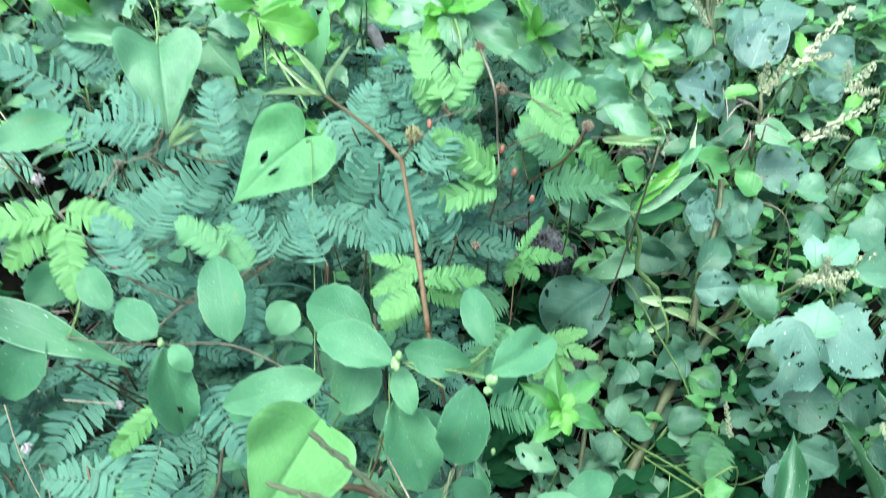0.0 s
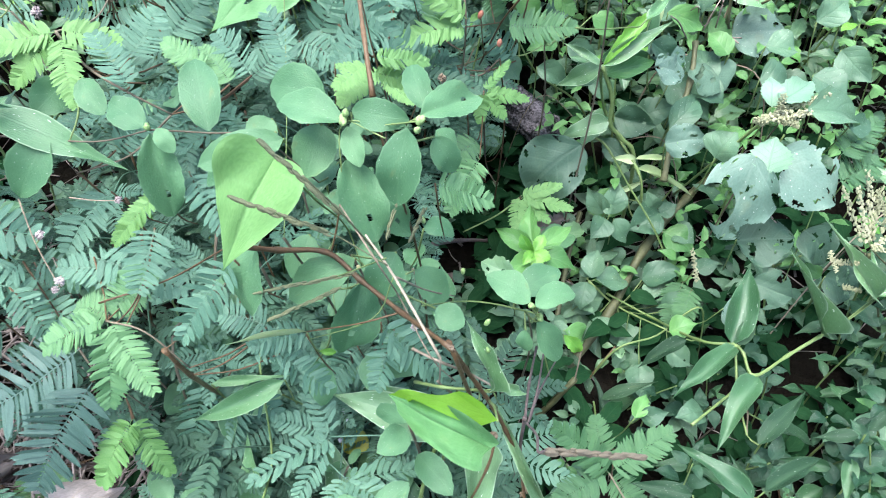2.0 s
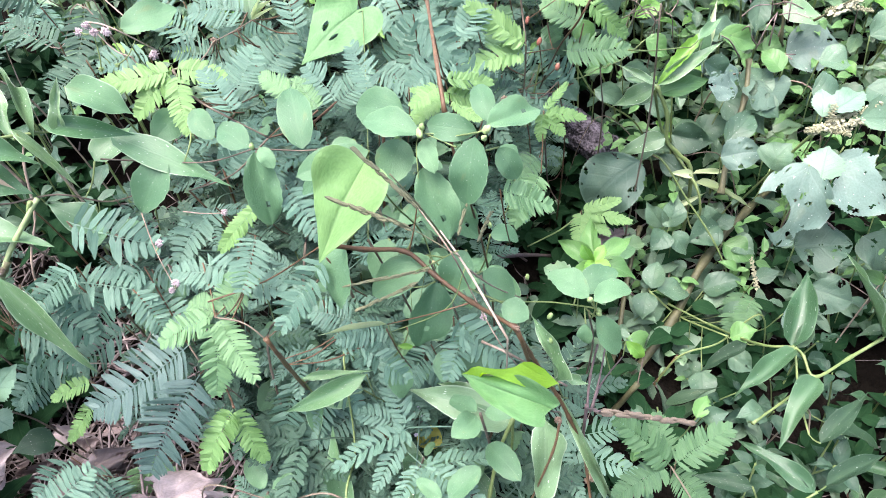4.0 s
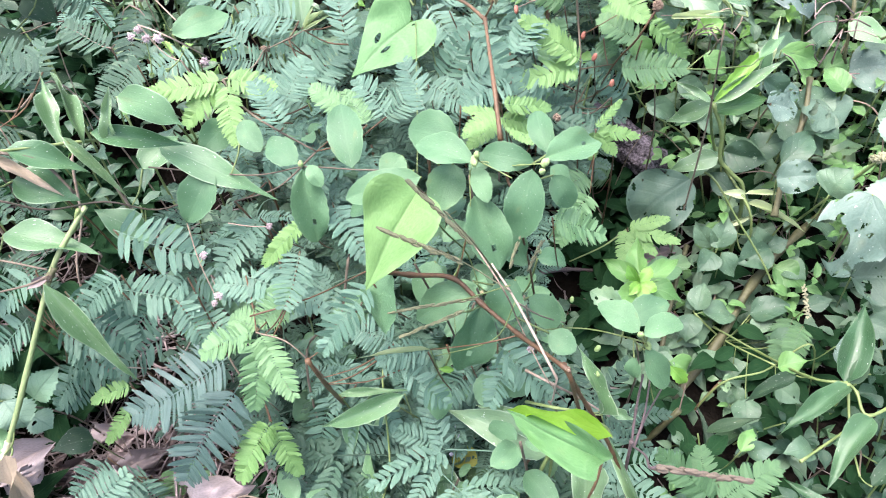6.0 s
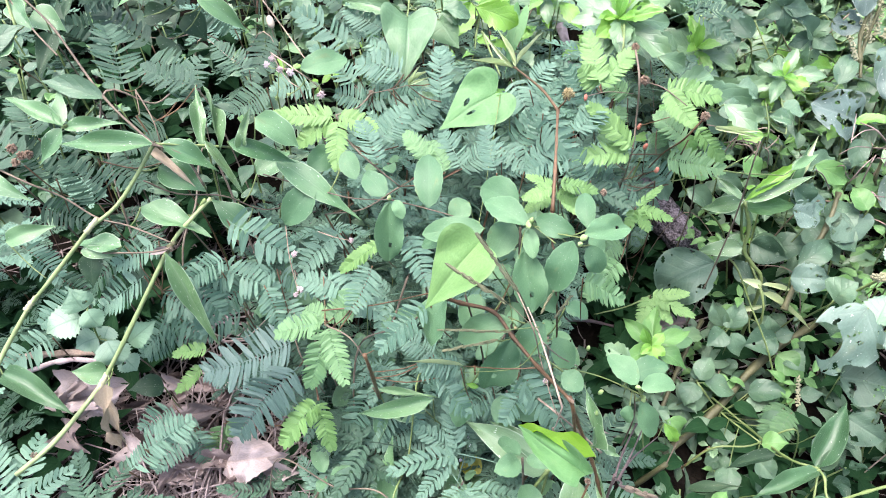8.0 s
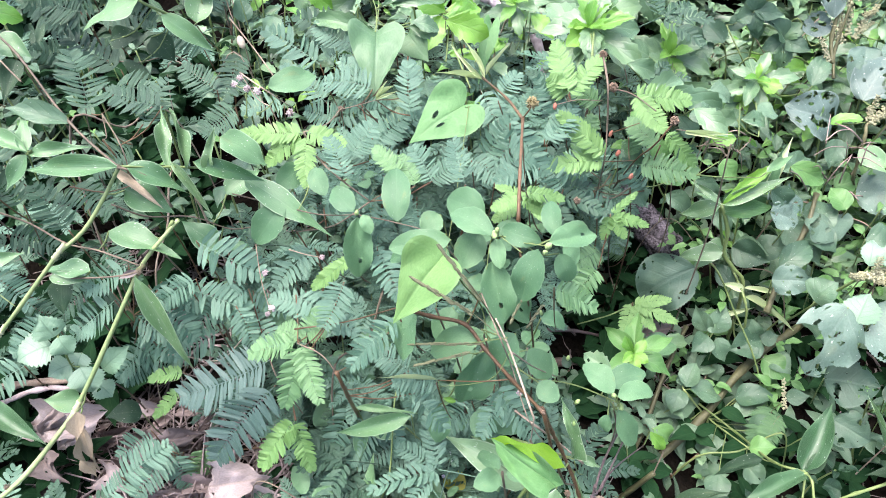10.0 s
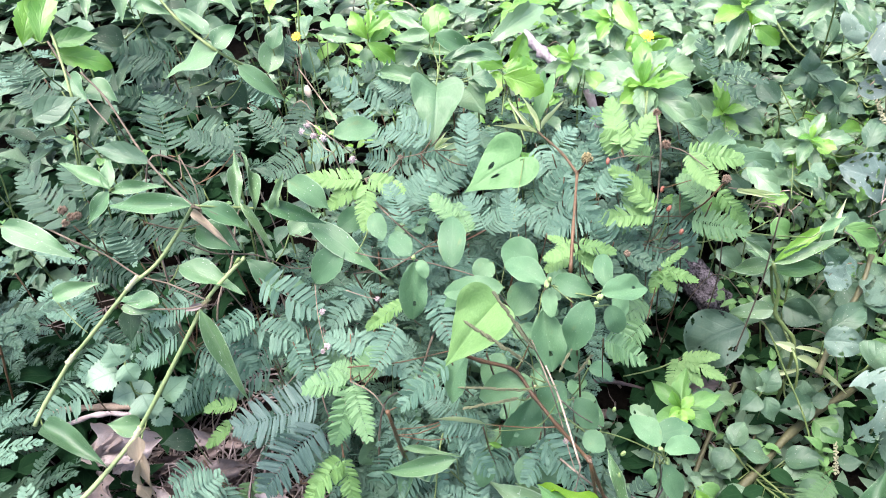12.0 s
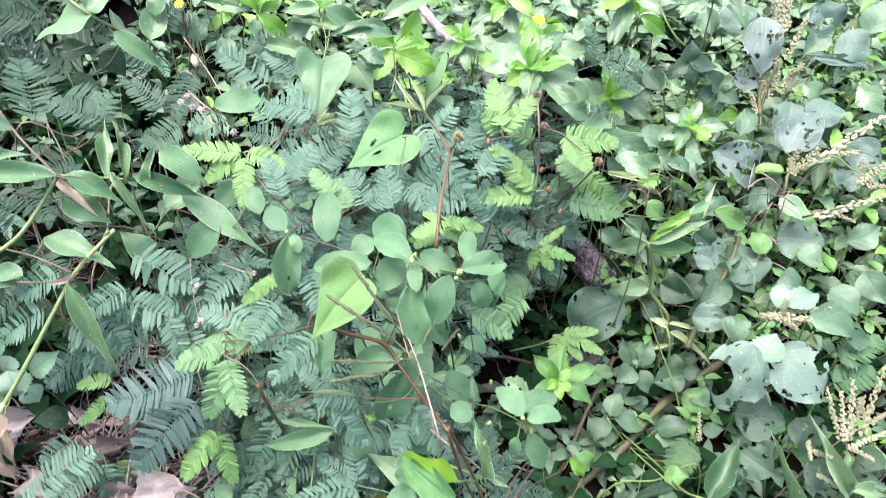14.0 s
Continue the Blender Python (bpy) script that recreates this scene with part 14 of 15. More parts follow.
bud_cluster(p, (0.0759, 0.0972, 0.1540), 0.0022, "bud_brown", "flower_head", 5, 1035)
stem(p, [(0.0757, 0.1195, 0.2198), (0.0800, 0.1446, 0.2218), (0.0913, 0.1956, 0.1880)], 0.0010, "dry_purple", knots=0.35, taper=0.8)
stem(p, [(0.0817, 0.1351, 0.1909), (0.0910, 0.1589, 0.1894), (0.1282, 0.2677, 0.0646)], 0.0009, "dry_purple")
stem(p, [(0.0757, 0.1195, 0.2198), (0.0735, 0.0700, 0.3050), (0.0668, 0.0316, 0.3700), (0.0700, 0.0323, 0.3690)], 0.0008, "dry_purple")
seed_spike(p, (0.0668, 0.0316, 0.3707), (0.1175, 0.0424, 0.3388), 0.0035, "purple")
stem(p, [(0.0794, 0.1275, 0.2015), (0.0879, 0.1523, 0.2059), (0.1019, 0.2183, 0.1575)], 0.0009, "dry_purple")
stem(p, [(0.0758, 0.1214, 0.2219), (0.0746, 0.1174, 0.1766), (0.0803, 0.1117, 0.1253)], 0.0013, "dry_purple", knots=0.35, taper=0.8)
stem(p, [(0.0043, 0.1516, 0.2580), (0.0220, 0.1419, 0.2577), (0.0412, 0.1619, 0.2078), (0.0649, 0.1632, 0.1799)], 0.0010, "straw", knots=0.35, taper=0.8)
stem(p, [(-0.0242, 0.1553, 0.3877), (-0.0016, 0.1113, 0.3954), (0.0030, 0.1359, 0.3337), (0.0195, 0.1081, 0.3189), (0.0314, 0.1278, 0.2578)], 0.0005, "straw")
bud_cluster(p, (0.0550, 0.1054, 0.2301), 0.0026, "bud_brown", "flower_head", 8, 985)
bud_cluster(p, (0.0816, 0.1077, 0.1366), 0.0033, "bud_brown", "flower_head", 9, 1045)
bud_cluster(p, (0.0095, 0.1314, 0.3122), 0.0024, "tuft", "flower_head", 6, 853)
leaf(p, "wedelia", (-0.0595, 0.1604, 0.2423), (-0.0488, 0.1635, 0.2361), 0.0051, (0.54, -0.43, 0.72))
leaf(p, "wedelia", (0.1354, 0.2967, 0.0497), (0.1539, 0.2913, 0.0264), 0.0152, (0.39, -0.78, 0.49))
stem(p, [(-0.0709, 0.1294, 0.0710), (-0.0312, 0.1175, 0.0865), (0.0196, 0.0981, 0.1070)], 0.0021, "dry_purple", knots=0.35, taper=0.8)
stem(p, [(0.0816, 0.1077, 0.1366), (0.0803, 0.1104, 0.1366), (0.0789, 0.1131, 0.1381)], 0.0006, "stem_green", "petiole", sides=4, per=3)
stem(p, [(0.0095, 0.1314, 0.3122), (0.0104, 0.1267, 0.3172), (0.0112, 0.1220, 0.3263)], 0.0006, "stem_green", "petiole", sides=4, per=3)
stem(p, [(-0.0595, 0.1604, 0.2423), (-0.0582, 0.1521, 0.2604), (-0.0569, 0.1438, 0.2908)], 0.0008, "stem_green", "petiole", sides=4, per=3)
stem(p, [(0.1354, 0.2967, 0.0497), (0.1318, 0.2822, 0.0531), (0.1282, 0.2677, 0.0646)], 0.0008, "stem_green", "petiole", sides=4, per=3)

p = thing("grass_tuft", grounded(0.019, 0.202), "slender grass with dark finger-like seed spikes", "grass")
stem(p, [grounded(0.019, 0.202, -0.01), (0.0295, 0.1739, 0.1388), (0.0202, 0.1313, 0.2523)], 0.0011, "stem_brown", "stem")
stem(p, [(0.0258, 0.0890, 0.3484), (0.0041, 0.1177, 0.3770), (-0.0094, 0.1332, 0.3899)], 0.0008, "straw")
stem(p, [(0.0258, 0.0890, 0.3484), (0.0230, 0.1102, 0.2903), (0.0202, 0.1313, 0.2523)], 0.0006, "straw")
stem(p, [(0.0078, 0.3804, 0.0933), (0.0356, 0.4492, 0.0179), (0.0695, 0.4763, -0.0149)], 0.0026, "dry_purple", knots=0.35, taper=0.8)
stem(p, [(-0.0059, 0.1304, 0.3825), (-0.0129, 0.1123, 0.4266), (-0.0225, 0.1011, 0.4608)], 0.0005, "grass_seed")
stem(p, [(0.0016, 0.1194, 0.3830), (-0.0210, 0.1242, 0.3997), (-0.0343, 0.1053, 0.4341)], 0.0004, "grass_seed")
stem(p, [(0.0009, 0.1220, 0.3855), (-0.0401, 0.1510, 0.3320), (-0.0735, 0.1437, 0.3332)], 0.0004, "stem_green")
stem(p, [(0.0031, 0.1240, 0.3690), (-0.0125, 0.1270, 0.3276), (-0.0593, 0.1503, 0.2723)], 0.0004, "stem_green")
stem(p, [(0.0031, 0.1240, 0.3690), (0.0145, 0.1701, 0.2956), (0.0306, 0.2161, 0.2262)], 0.0007, "straw")
seed_spike(p, (-0.0128, 0.1122, 0.4253), (-0.0439, 0.1253, 0.4572), 0.0028, "grass")
seed_spike(p, (-0.0230, 0.1199, 0.4061), (-0.0623, 0.1215, 0.4290), 0.0029, "grass")
seed_spike(p, (-0.0224, 0.1498, 0.3392), (-0.0726, 0.1320, 0.3459), 0.0025, "grass")
seed_spike(p, (-0.0003, 0.1370, 0.3826), (0.0137, 0.1647, 0.4136), 0.0019, "grass")
seed_spike(p, (-0.0304, 0.1473, 0.3295), (-0.0683, 0.1265, 0.3288), 0.0025, "grass")
seed_spike(p, (0.0163, 0.1865, 0.3514), (0.0075, 0.1684, 0.3433), 0.0025, "grass")

p = thing("dried_flower_stalk", grounded(-0.309, 0.463), "thin pale stalk with withered pinkish flower tufts", "dried flower")
stem(p, [grounded(-0.309, 0.463, -0.01), (-0.2948, 0.4329, 0.1982), (-0.2991, 0.3878, 0.3604)], 0.0011, "stem_brown", "stem")
stem(p, [(-0.3286, 0.3951, 0.3921), (-0.2703, 0.3335, 0.4186), (-0.2575, 0.3625, 0.3785)], 0.0008, "straw")
stem(p, [(-0.3286, 0.3951, 0.3921), (-0.3139, 0.3914, 0.3663), (-0.2991, 0.3878, 0.3604)], 0.0007, "straw")
stem(p, [(-0.3799, 0.4799, 0.4062), (-0.3451, 0.4615, 0.3784), (-0.2987, 0.4091, 0.3817)], 0.0009, "straw")
stem(p, [(-0.2905, 0.3415, 0.4113), (-0.2690, 0.3353, 0.4148), (-0.2823, 0.3851, 0.3746)], 0.0005, "straw")
bud_cluster(p, (-0.3132, 0.3696, 0.4018), 0.0036, "tuft", "flower_head", 6, 470)
bud_cluster(p, (-0.2850, 0.3342, 0.4144), 0.0034, "tuft", "flower_head", 6, 482)
bud_cluster(p, (-0.2681, 0.3240, 0.4202), 0.0039, "tuft", "flower_head", 6, 500)
bud_cluster(p, (-0.3067, 0.3482, 0.4084), 0.0035, "tuft", "flower_head", 5, 460)
bud_cluster(p, (-0.2531, 0.3459, 0.3849), 0.0041, "tuft", "flower_head", 6, 555)
bud_cluster(p, (-0.2962, 0.3595, 0.3700), 0.0023, "bud", "flower_head", 7, 500)
bud_cluster(p, (-0.2927, 0.3316, 0.3839), 0.0022, "bud", "flower_head", 7, 478)
bud_cluster(p, (-0.3479, 0.4972, 0.3810), 0.0030, "bud", "flower_head", 6, 520)
bud_cluster(p, (-0.3833, 0.4959, 0.3684), 0.0079, "shell", "bud", 1, 474)
stem(p, [(-0.3132, 0.3696, 0.4018), (-0.3136, 0.3746, 0.3990), (-0.3140, 0.3797, 0.3987)], 0.0006, "stem_green", "petiole", sides=4, per=3)
stem(p, [(-0.2850, 0.3342, 0.4144), (-0.2850, 0.3371, 0.4126), (-0.2851, 0.3399, 0.4122)], 0.0006, "stem_green", "petiole", sides=4, per=3)
stem(p, [(-0.2681, 0.3240, 0.4202), (-0.2692, 0.3288, 0.4182), (-0.2703, 0.3335, 0.4186)], 0.0006, "stem_green", "petiole", sides=4, per=3)
stem(p, [(-0.3067, 0.3482, 0.4084), (-0.2986, 0.3448, 0.4077), (-0.2905, 0.3415, 0.4113)], 0.0006, "stem_green", "petiole", sides=4, per=3)
stem(p, [(-0.2531, 0.3459, 0.3849), (-0.2569, 0.3506, 0.3852), (-0.2607, 0.3553, 0.3886)], 0.0006, "stem_green", "petiole", sides=4, per=3)
stem(p, [(-0.2962, 0.3595, 0.3700), (-0.2876, 0.3661, 0.3742), (-0.2790, 0.3726, 0.3846)], 0.0006, "stem_green", "petiole", sides=4, per=3)
stem(p, [(-0.2927, 0.3316, 0.3839), (-0.2916, 0.3365, 0.3941), (-0.2905, 0.3415, 0.4113)], 0.0006, "stem_green", "petiole", sides=4, per=3)
stem(p, [(-0.3479, 0.4972, 0.3810), (-0.3508, 0.4817, 0.3793), (-0.3538, 0.4661, 0.3853)], 0.0006, "stem_green", "petiole", sides=4, per=3)

p = thing("dried_flower_stalk", grounded(-0.240, 0.274), "thin pale stalk with withered pinkish flower tufts", "dried flower")
stem(p, [grounded(-0.240, 0.274, -0.01), (-0.2262, 0.2449, 0.1616), (-0.2309, 0.2018, 0.2938)], 0.0011, "stem_brown", "stem")
stem(p, [(-0.2374, 0.2140, 0.3370), (-0.2256, 0.1911, 0.3202), (-0.2112, 0.1708, 0.3024)], 0.0005, "straw")
stem(p, [(-0.2112, 0.1708, 0.3024), (-0.2211, 0.1863, 0.2881), (-0.2309, 0.2018, 0.2938)], 0.0004, "straw")
bud_cluster(p, (-0.2223, 0.1948, 0.3243), 0.0031, "tuft", "flower_head", 6, 503)
bud_cluster(p, (-0.2092, 0.1713, 0.3081), 0.0031, "tuft", "flower_head", 6, 512)
bud_cluster(p, (-0.2117, 0.1674, 0.3045), 0.0026, "tuft", "flower_head", 5, 505)
bud_cluster(p, (-0.1783, 0.2180, 0.3299), 0.0026, "tuft", "flower_head", 5, 603)
stem(p, [(-0.2114, 0.2218, 0.3293), (-0.1966, 0.2235, 0.3245), (-0.1798, 0.2206, 0.3271)], 0.0005, "straw")
stem(p, [(-0.2223, 0.1948, 0.3243), (-0.2240, 0.1929, 0.3215), (-0.2256, 0.1911, 0.3202)], 0.0006, "stem_green", "petiole", sides=4, per=3)
stem(p, [(-0.2092, 0.1713, 0.3081), (-0.2102, 0.1711, 0.3045), (-0.2112, 0.1708, 0.3024)], 0.0006, "stem_green", "petiole", sides=4, per=3)

p = thing("dried_flower_stalk", grounded(-0.500, 0.256), "brown dried seed cluster on a thin stalk", "dried flower")
stem(p, [grounded(-0.500, 0.256, -0.01), (-0.4832, 0.2271, 0.1988), (-0.4833, 0.1843, 0.3615)], 0.0011, "stem_brown", "stem")
bud_cluster(p, (-0.4641, 0.1812, 0.4002), 0.0044, "bud_brown", "flower_head", 12, 12)
bud_cluster(p, (-0.4556, 0.1796, 0.3957), 0.0039, "bud_brown", "flower_head", 10, 28)
bud_cluster(p, (-0.4601, 0.1749, 0.3910), 0.0039, "bud_brown", "flower_head", 10, 18)
bud_cluster(p, (-0.4497, 0.1815, 0.3966), 0.0039, "bud_brown", "flower_head", 9, 40)

p = thing("dry_grass_tuft", grounded(0.345, 0.747), "tangled pinkish dry grass blades between leafy weeds", "dry grass")
stem(p, [grounded(0.345, 0.747, -0.01), (0.3530, 0.7158, 0.0876), (0.3400, 0.6694, 0.1592)], 0.0011, "stem_brown", "stem")
stem(p, [(0.2956, 0.5980, 0.2104), (0.2784, 0.5605, 0.2443), (0.2802, 0.5862, 0.2232)], 0.0008, "straw_pink")
stem(p, [(0.2956, 0.5980, 0.2104), (0.3178, 0.6337, 0.1748), (0.3400, 0.6694, 0.1592)], 0.0007, "straw_pink")
stem(p, [(0.2813, 0.5769, 0.1966), (0.2616, 0.5553, 0.2303), (0.2463, 0.5389, 0.2483)], 0.0010, "straw_pink")
stem(p, [(0.3473, 0.6347, 0.2006), (0.3446, 0.6331, 0.2254), (0.3497, 0.6447, 0.2299)], 0.0009, "straw_pink")
stem(p, [(0.3294, 0.6267, 0.1767), (0.3241, 0.6138, 0.2131), (0.3338, 0.6383, 0.2127)], 0.0010, "straw_pink")
stem(p, [(0.2905, 0.6109, 0.2457), (0.3062, 0.6315, 0.2478), (0.3244, 0.6478, 0.2421)], 0.0009, "straw_pink")
stem(p, [(0.3471, 0.6218, 0.1673), (0.3403, 0.6156, 0.1737), (0.3368, 0.6110, 0.1678)], 0.0008, "straw_pink")
stem(p, [(0.3416, 0.6428, 0.2286), (0.3171, 0.6287, 0.2538), (0.3068, 0.6551, 0.2441)], 0.0011, "straw_pink")
stem(p, [(0.3267, 0.6346, 0.2119), (0.3170, 0.6154, 0.2403), (0.3208, 0.6337, 0.2324)], 0.0007, "straw_pink")
stem(p, [(0.3366, 0.6200, 0.1682), (0.3424, 0.6142, 0.1734), (0.3487, 0.5987, 0.1741)], 0.0010, "straw_pink")
stem(p, [(0.3263, 0.6352, 0.2243), (0.3379, 0.6238, 0.2326), (0.3576, 0.6291, 0.2203)], 0.0010, "straw_pink")
stem(p, [(0.3317, 0.6376, 0.2192), (0.3350, 0.6160, 0.2456), (0.3569, 0.6444, 0.2289)], 0.0007, "straw_pink")
stem(p, [(0.3538, 0.6066, 0.1756), (0.3324, 0.5901, 0.1860), (0.3165, 0.5828, 0.1795)], 0.0008, "straw_pink")
stem(p, [(0.3064, 0.6023, 0.1888), (0.3117, 0.5980, 0.2206), (0.3334, 0.6381, 0.2118)], 0.0009, "straw_pink")
stem(p, [(0.3340, 0.6321, 0.2127), (0.3465, 0.6238, 0.2190), (0.3625, 0.6146, 0.2159)], 0.0008, "straw_pink")
stem(p, [(0.2919, 0.6098, 0.2432), (0.2936, 0.6312, 0.2551), (0.3029, 0.6707, 0.2463)], 0.0007, "straw_pink")
stem(p, [(0.3213, 0.6321, 0.2264), (0.2955, 0.6047, 0.2416), (0.2753, 0.5806, 0.2442)], 0.0007, "straw_pink")

p = thing("dry_grass_tuft", grounded(0.155, 0.486), "tangled straw-coloured dry grass in a shaded gap", "dry grass")
stem(p, [grounded(0.155, 0.486, -0.01), (0.1640, 0.4549, 0.1994), (0.1529, 0.4086, 0.3626)], 0.0011, "stem_brown", "stem")
stem(p, [(0.1826, 0.4785, 0.3223), (0.1781, 0.4601, 0.3379), (0.1772, 0.4571, 0.3348)], 0.0007, "straw")
stem(p, [(0.1772, 0.4571, 0.3348), (0.1650, 0.4328, 0.3387), (0.1529, 0.4086, 0.3626)], 0.0005, "straw")
stem(p, [(0.1644, 0.4373, 0.3381), (0.1697, 0.4358, 0.3324), (0.1862, 0.4937, 0.2741)], 0.0006, "straw")
stem(p, [(0.1584, 0.4420, 0.3253), (0.1461, 0.4216, 0.3476), (0.1385, 0.4380, 0.3356)], 0.0008, "straw")
stem(p, [(0.1602, 0.4352, 0.3394), (0.1422, 0.4267, 0.3488), (0.1278, 0.4413, 0.3331)], 0.0006, "straw")
stem(p, [(0.1372, 0.4477, 0.3217), (0.1372, 0.4343, 0.3487), (0.1410, 0.4477, 0.3487)], 0.0006, "straw")
stem(p, [(0.1593, 0.4393, 0.3297), (0.1535, 0.4232, 0.3388), (0.1531, 0.4453, 0.3112)], 0.0007, "straw")
stem(p, [(0.1326, 0.4598, 0.3409), (0.1385, 0.4349, 0.3507), (0.1476, 0.4303, 0.3381)], 0.0005, "straw")
stem(p, [(0.1578, 0.4346, 0.3372), (0.1487, 0.4191, 0.3542), (0.1442, 0.4334, 0.3430)], 0.0005, "straw")
stem(p, [(0.1535, 0.4348, 0.3361), (0.1444, 0.4237, 0.3499), (0.1392, 0.4380, 0.3379)], 0.0007, "straw")
stem(p, [(0.1372, 0.4474, 0.3249), (0.1415, 0.4280, 0.3491), (0.1489, 0.4296, 0.3509)], 0.0005, "straw")
stem(p, [(0.1752, 0.4694, 0.3345), (0.1594, 0.4347, 0.3608), (0.1498, 0.4359, 0.3559)], 0.0007, "straw")
stem(p, [(0.1389, 0.4499, 0.3359), (0.1330, 0.4327, 0.3418), (0.1309, 0.4423, 0.3198)], 0.0006, "straw")



def daisy(at, size, label):
    """A small yellow daisy on a thin stalk of its own."""
    p = thing("daisy", grounded(at[0] + 0.02, at[1] + 0.01), label, "flower", "yellow daisies in the creepers")
    stem(p, [grounded(at[0] + 0.02, at[1] + 0.01, -0.01), (at[0] + 0.012, at[1] + 0.006, at[2] - 0.04), at], 0.0007, "stem_green")
    flower(p, at, size)


def rosette(at, size, seed, label):
    """A creeper's upturned leafy tip: paired toothed leaves in tiers, the inner ones small and bright."""
    rng = random.Random(seed)
    at = Vector(at)
    p = thing("wedelia_plant", grounded(at.x + 0.01, at.y + 0.03), label, "weed", "leafy creeper tips")
    stem(p, [grounded(at.x + 0.01, at.y + 0.03, -0.01), at + Vector((0.008, 0.02, -0.06)), at], 0.0016, "stem_green")
    axis = Vector((rng.uniform(-0.15, 0.15), -0.5, 0.85)).normalized()
    side = axis.cross(Vector((1, 0, 0))).normalized()
    over = axis.cross(side)
    turn = rng.uniform(0, 3)
    for tier, (count, long, lift) in enumerate(((4, 1.0, -0.05), (4, 0.85, 0.3), (3, 0.5, 0.8))):
        for k in range(count):
            a = turn + 0.8 * tier + 6.283 * k / count + rng.uniform(-0.25, 0.25)
            out = side * math.cos(a) + over * math.sin(a)
            reach = size * long * rng.uniform(0.85, 1.15)
            base = at + axis * (0.006 * tier)
            tip = base + (out + axis * (lift + rng.uniform(-0.15, 0.15))).normalized() * reach
            kind = "wedelia" if tier == 2 or (tier == 1 and rng.random() < 0.35) else "wedelia_dull"
            leaf(p, kind, base, tip, reach * rng.uniform(0.38, 0.46), axis - out * 0.3)


rosette((0.0045, 0.588, 0.368), 0.068, 1, "large rosette of glossy toothed leaves round a pale green tip")
rosette((0.101, 0.735, 0.266), 0.064, 2, "bright green leafy creeper tip among grey-green leaves")
rosette((0.106, 0.775, 0.398), 0.062, 3, "pale glossy creeper tip on the bank behind")
rosette((0.213, 0.7, 0.262), 0.046, 4, "low creeper tip with fresh green inner leaves")
rosette((-0.062, 0.79, 0.36), 0.054, 5, "yellow-green creeper tip in the toothed leaves behind")
rosette((0.204, 0.78, 0.422), 0.06, 6, "pale glossy creeper tip beside the amaranth")
rosette((-0.094, 0.675, 0.35), 0.045, 7, "narrow creeper tip beside the grey branch")

p = thing("dayflower_plant", grounded(0.24, 0.52), "upright dayflower tip with a thick green stem and spreading lance leaves", "weed")
stem(p, [grounded(0.24, 0.52, -0.01), (0.232, 0.504, 0.084), (0.212, 0.503, 0.122), (0.197, 0.502, 0.143), (0.193, 0.501, 0.18), (0.178, 0.5, 0.219)], 0.0026, "stem_green", knots=0.25, taper=0.85, label="thick yellow-green stem")
leaf(p, "day_pale", (0.178, 0.5, 0.219), (0.136, 0.514, 0.186), 0.021, (0.3, -0.6, 0.75))
leaf(p, "weed_bright", (0.18, 0.5, 0.208), (0.24, 0.53, 0.203), 0.02, (0.1, -0.7, 0.7))
leaf(p, "wedelia", (0.178, 0.5, 0.219), (0.228, 0.53, 0.262), 0.014, (-0.3, -0.7, 0.6))
leaf(p, "day_pale", (0.178, 0.5, 0.219), (0.246, 0.525, 0.252), 0.017, (-0.2, -0.75, 0.6))
leaf(p, "day_pale", (0.176, 0.5, 0.221), (0.138, 0.517, 0.236), 0.009, (0.1, -0.75, 0.6))
leaf(p, "day_pale", (0.195, 0.501, 0.148), (0.145, 0.505, 0.122), 0.024, (-0.5, -0.55, 0.65))
leaf(p, "big", (0.232, 0.51, 0.21), (0.268, 0.52, 0.19), 0.034, (0.1, -0.6, 0.8))

daisy((0.376, 0.8, 0.292), 0.0062, "tiny yellow daisy on a thin green stalk")
daisy((-0.369, 0.470, 0.451), 0.0062, "small yellow daisy hanging over the shaded fronds")

tie_leaves()

# ---- loose things on the ground ----
def bark_log(points, thick):
    """A short rotten log with cracked, furrowed bark."""
    line = curve_points(points, 16)
    verts, faces, n = [], [], 40
    ahead = (line[-1] - line[0]).normalized()
    side = ahead.cross(Vector((0, 0, 1))).normalized()
    up = side.cross(ahead)
    for i, p in enumerate(line):
        u = i / (len(line) - 1)
        end = min(1.0, 0.55 + 7 * min(u, 1 - u))
        for k in range(n):
            t = 2 * math.pi * k / n
            crack = abs(noise.noise(Vector((3.5 * math.cos(t), 3.5 * math.sin(t), u * 2.5))))
            chip = noise.fractal(Vector((2 * math.cos(t), 2 * math.sin(t), u * 7)), 0.8, 2.0, 4)
            r = thick * end * (0.84 + 0.55 * min(crack, 0.35) + 0.16 * chip)
            verts.append(tuple(p + side * (r * math.cos(t)) + up * (r * math.sin(t))))
        if i:
            faces += [((i - 1) * n + k, (i - 1) * n + (k + 1) % n, i * n + (k + 1) % n, i * n + k) for k in range(n)]
    faces += [tuple(range(n))[::-1], tuple(len(verts) - n + k for k in range(n))]
    return tagged(new("rotten_log", mesh_of("rotten_log", verts, faces, "bark")), "short rotten log with cracked purplish grey bark", "log")


def stick(name, points, thick, material, label, category, knots=0.3):
    verts, faces = tube(points, thick, 0.75, 9, knots, 8, seed=7)
    rough = [tuple(Vector(v) + Vector((noise.noise(Vector(v) * 90), noise.noise(Vector(v) * 90 + Vector((5, 0, 0))), noise.noise(Vector(v) * 90 + Vector((0, 9, 0))))) * thick * 0.5) for v in verts]
    return tagged(new(name, mesh_of(name, rough, faces, material)), label, category)


def lying_leaf(base, tip, width, normal, label, seed, curl=0.6, material="dead"):
    """A dead leaf, crumpled and curled, that lies on the litter."""
    me = blade("ovate", material, seed, curl, 0.3, 0.3, 0.06, 22, 8, (), 0.03)
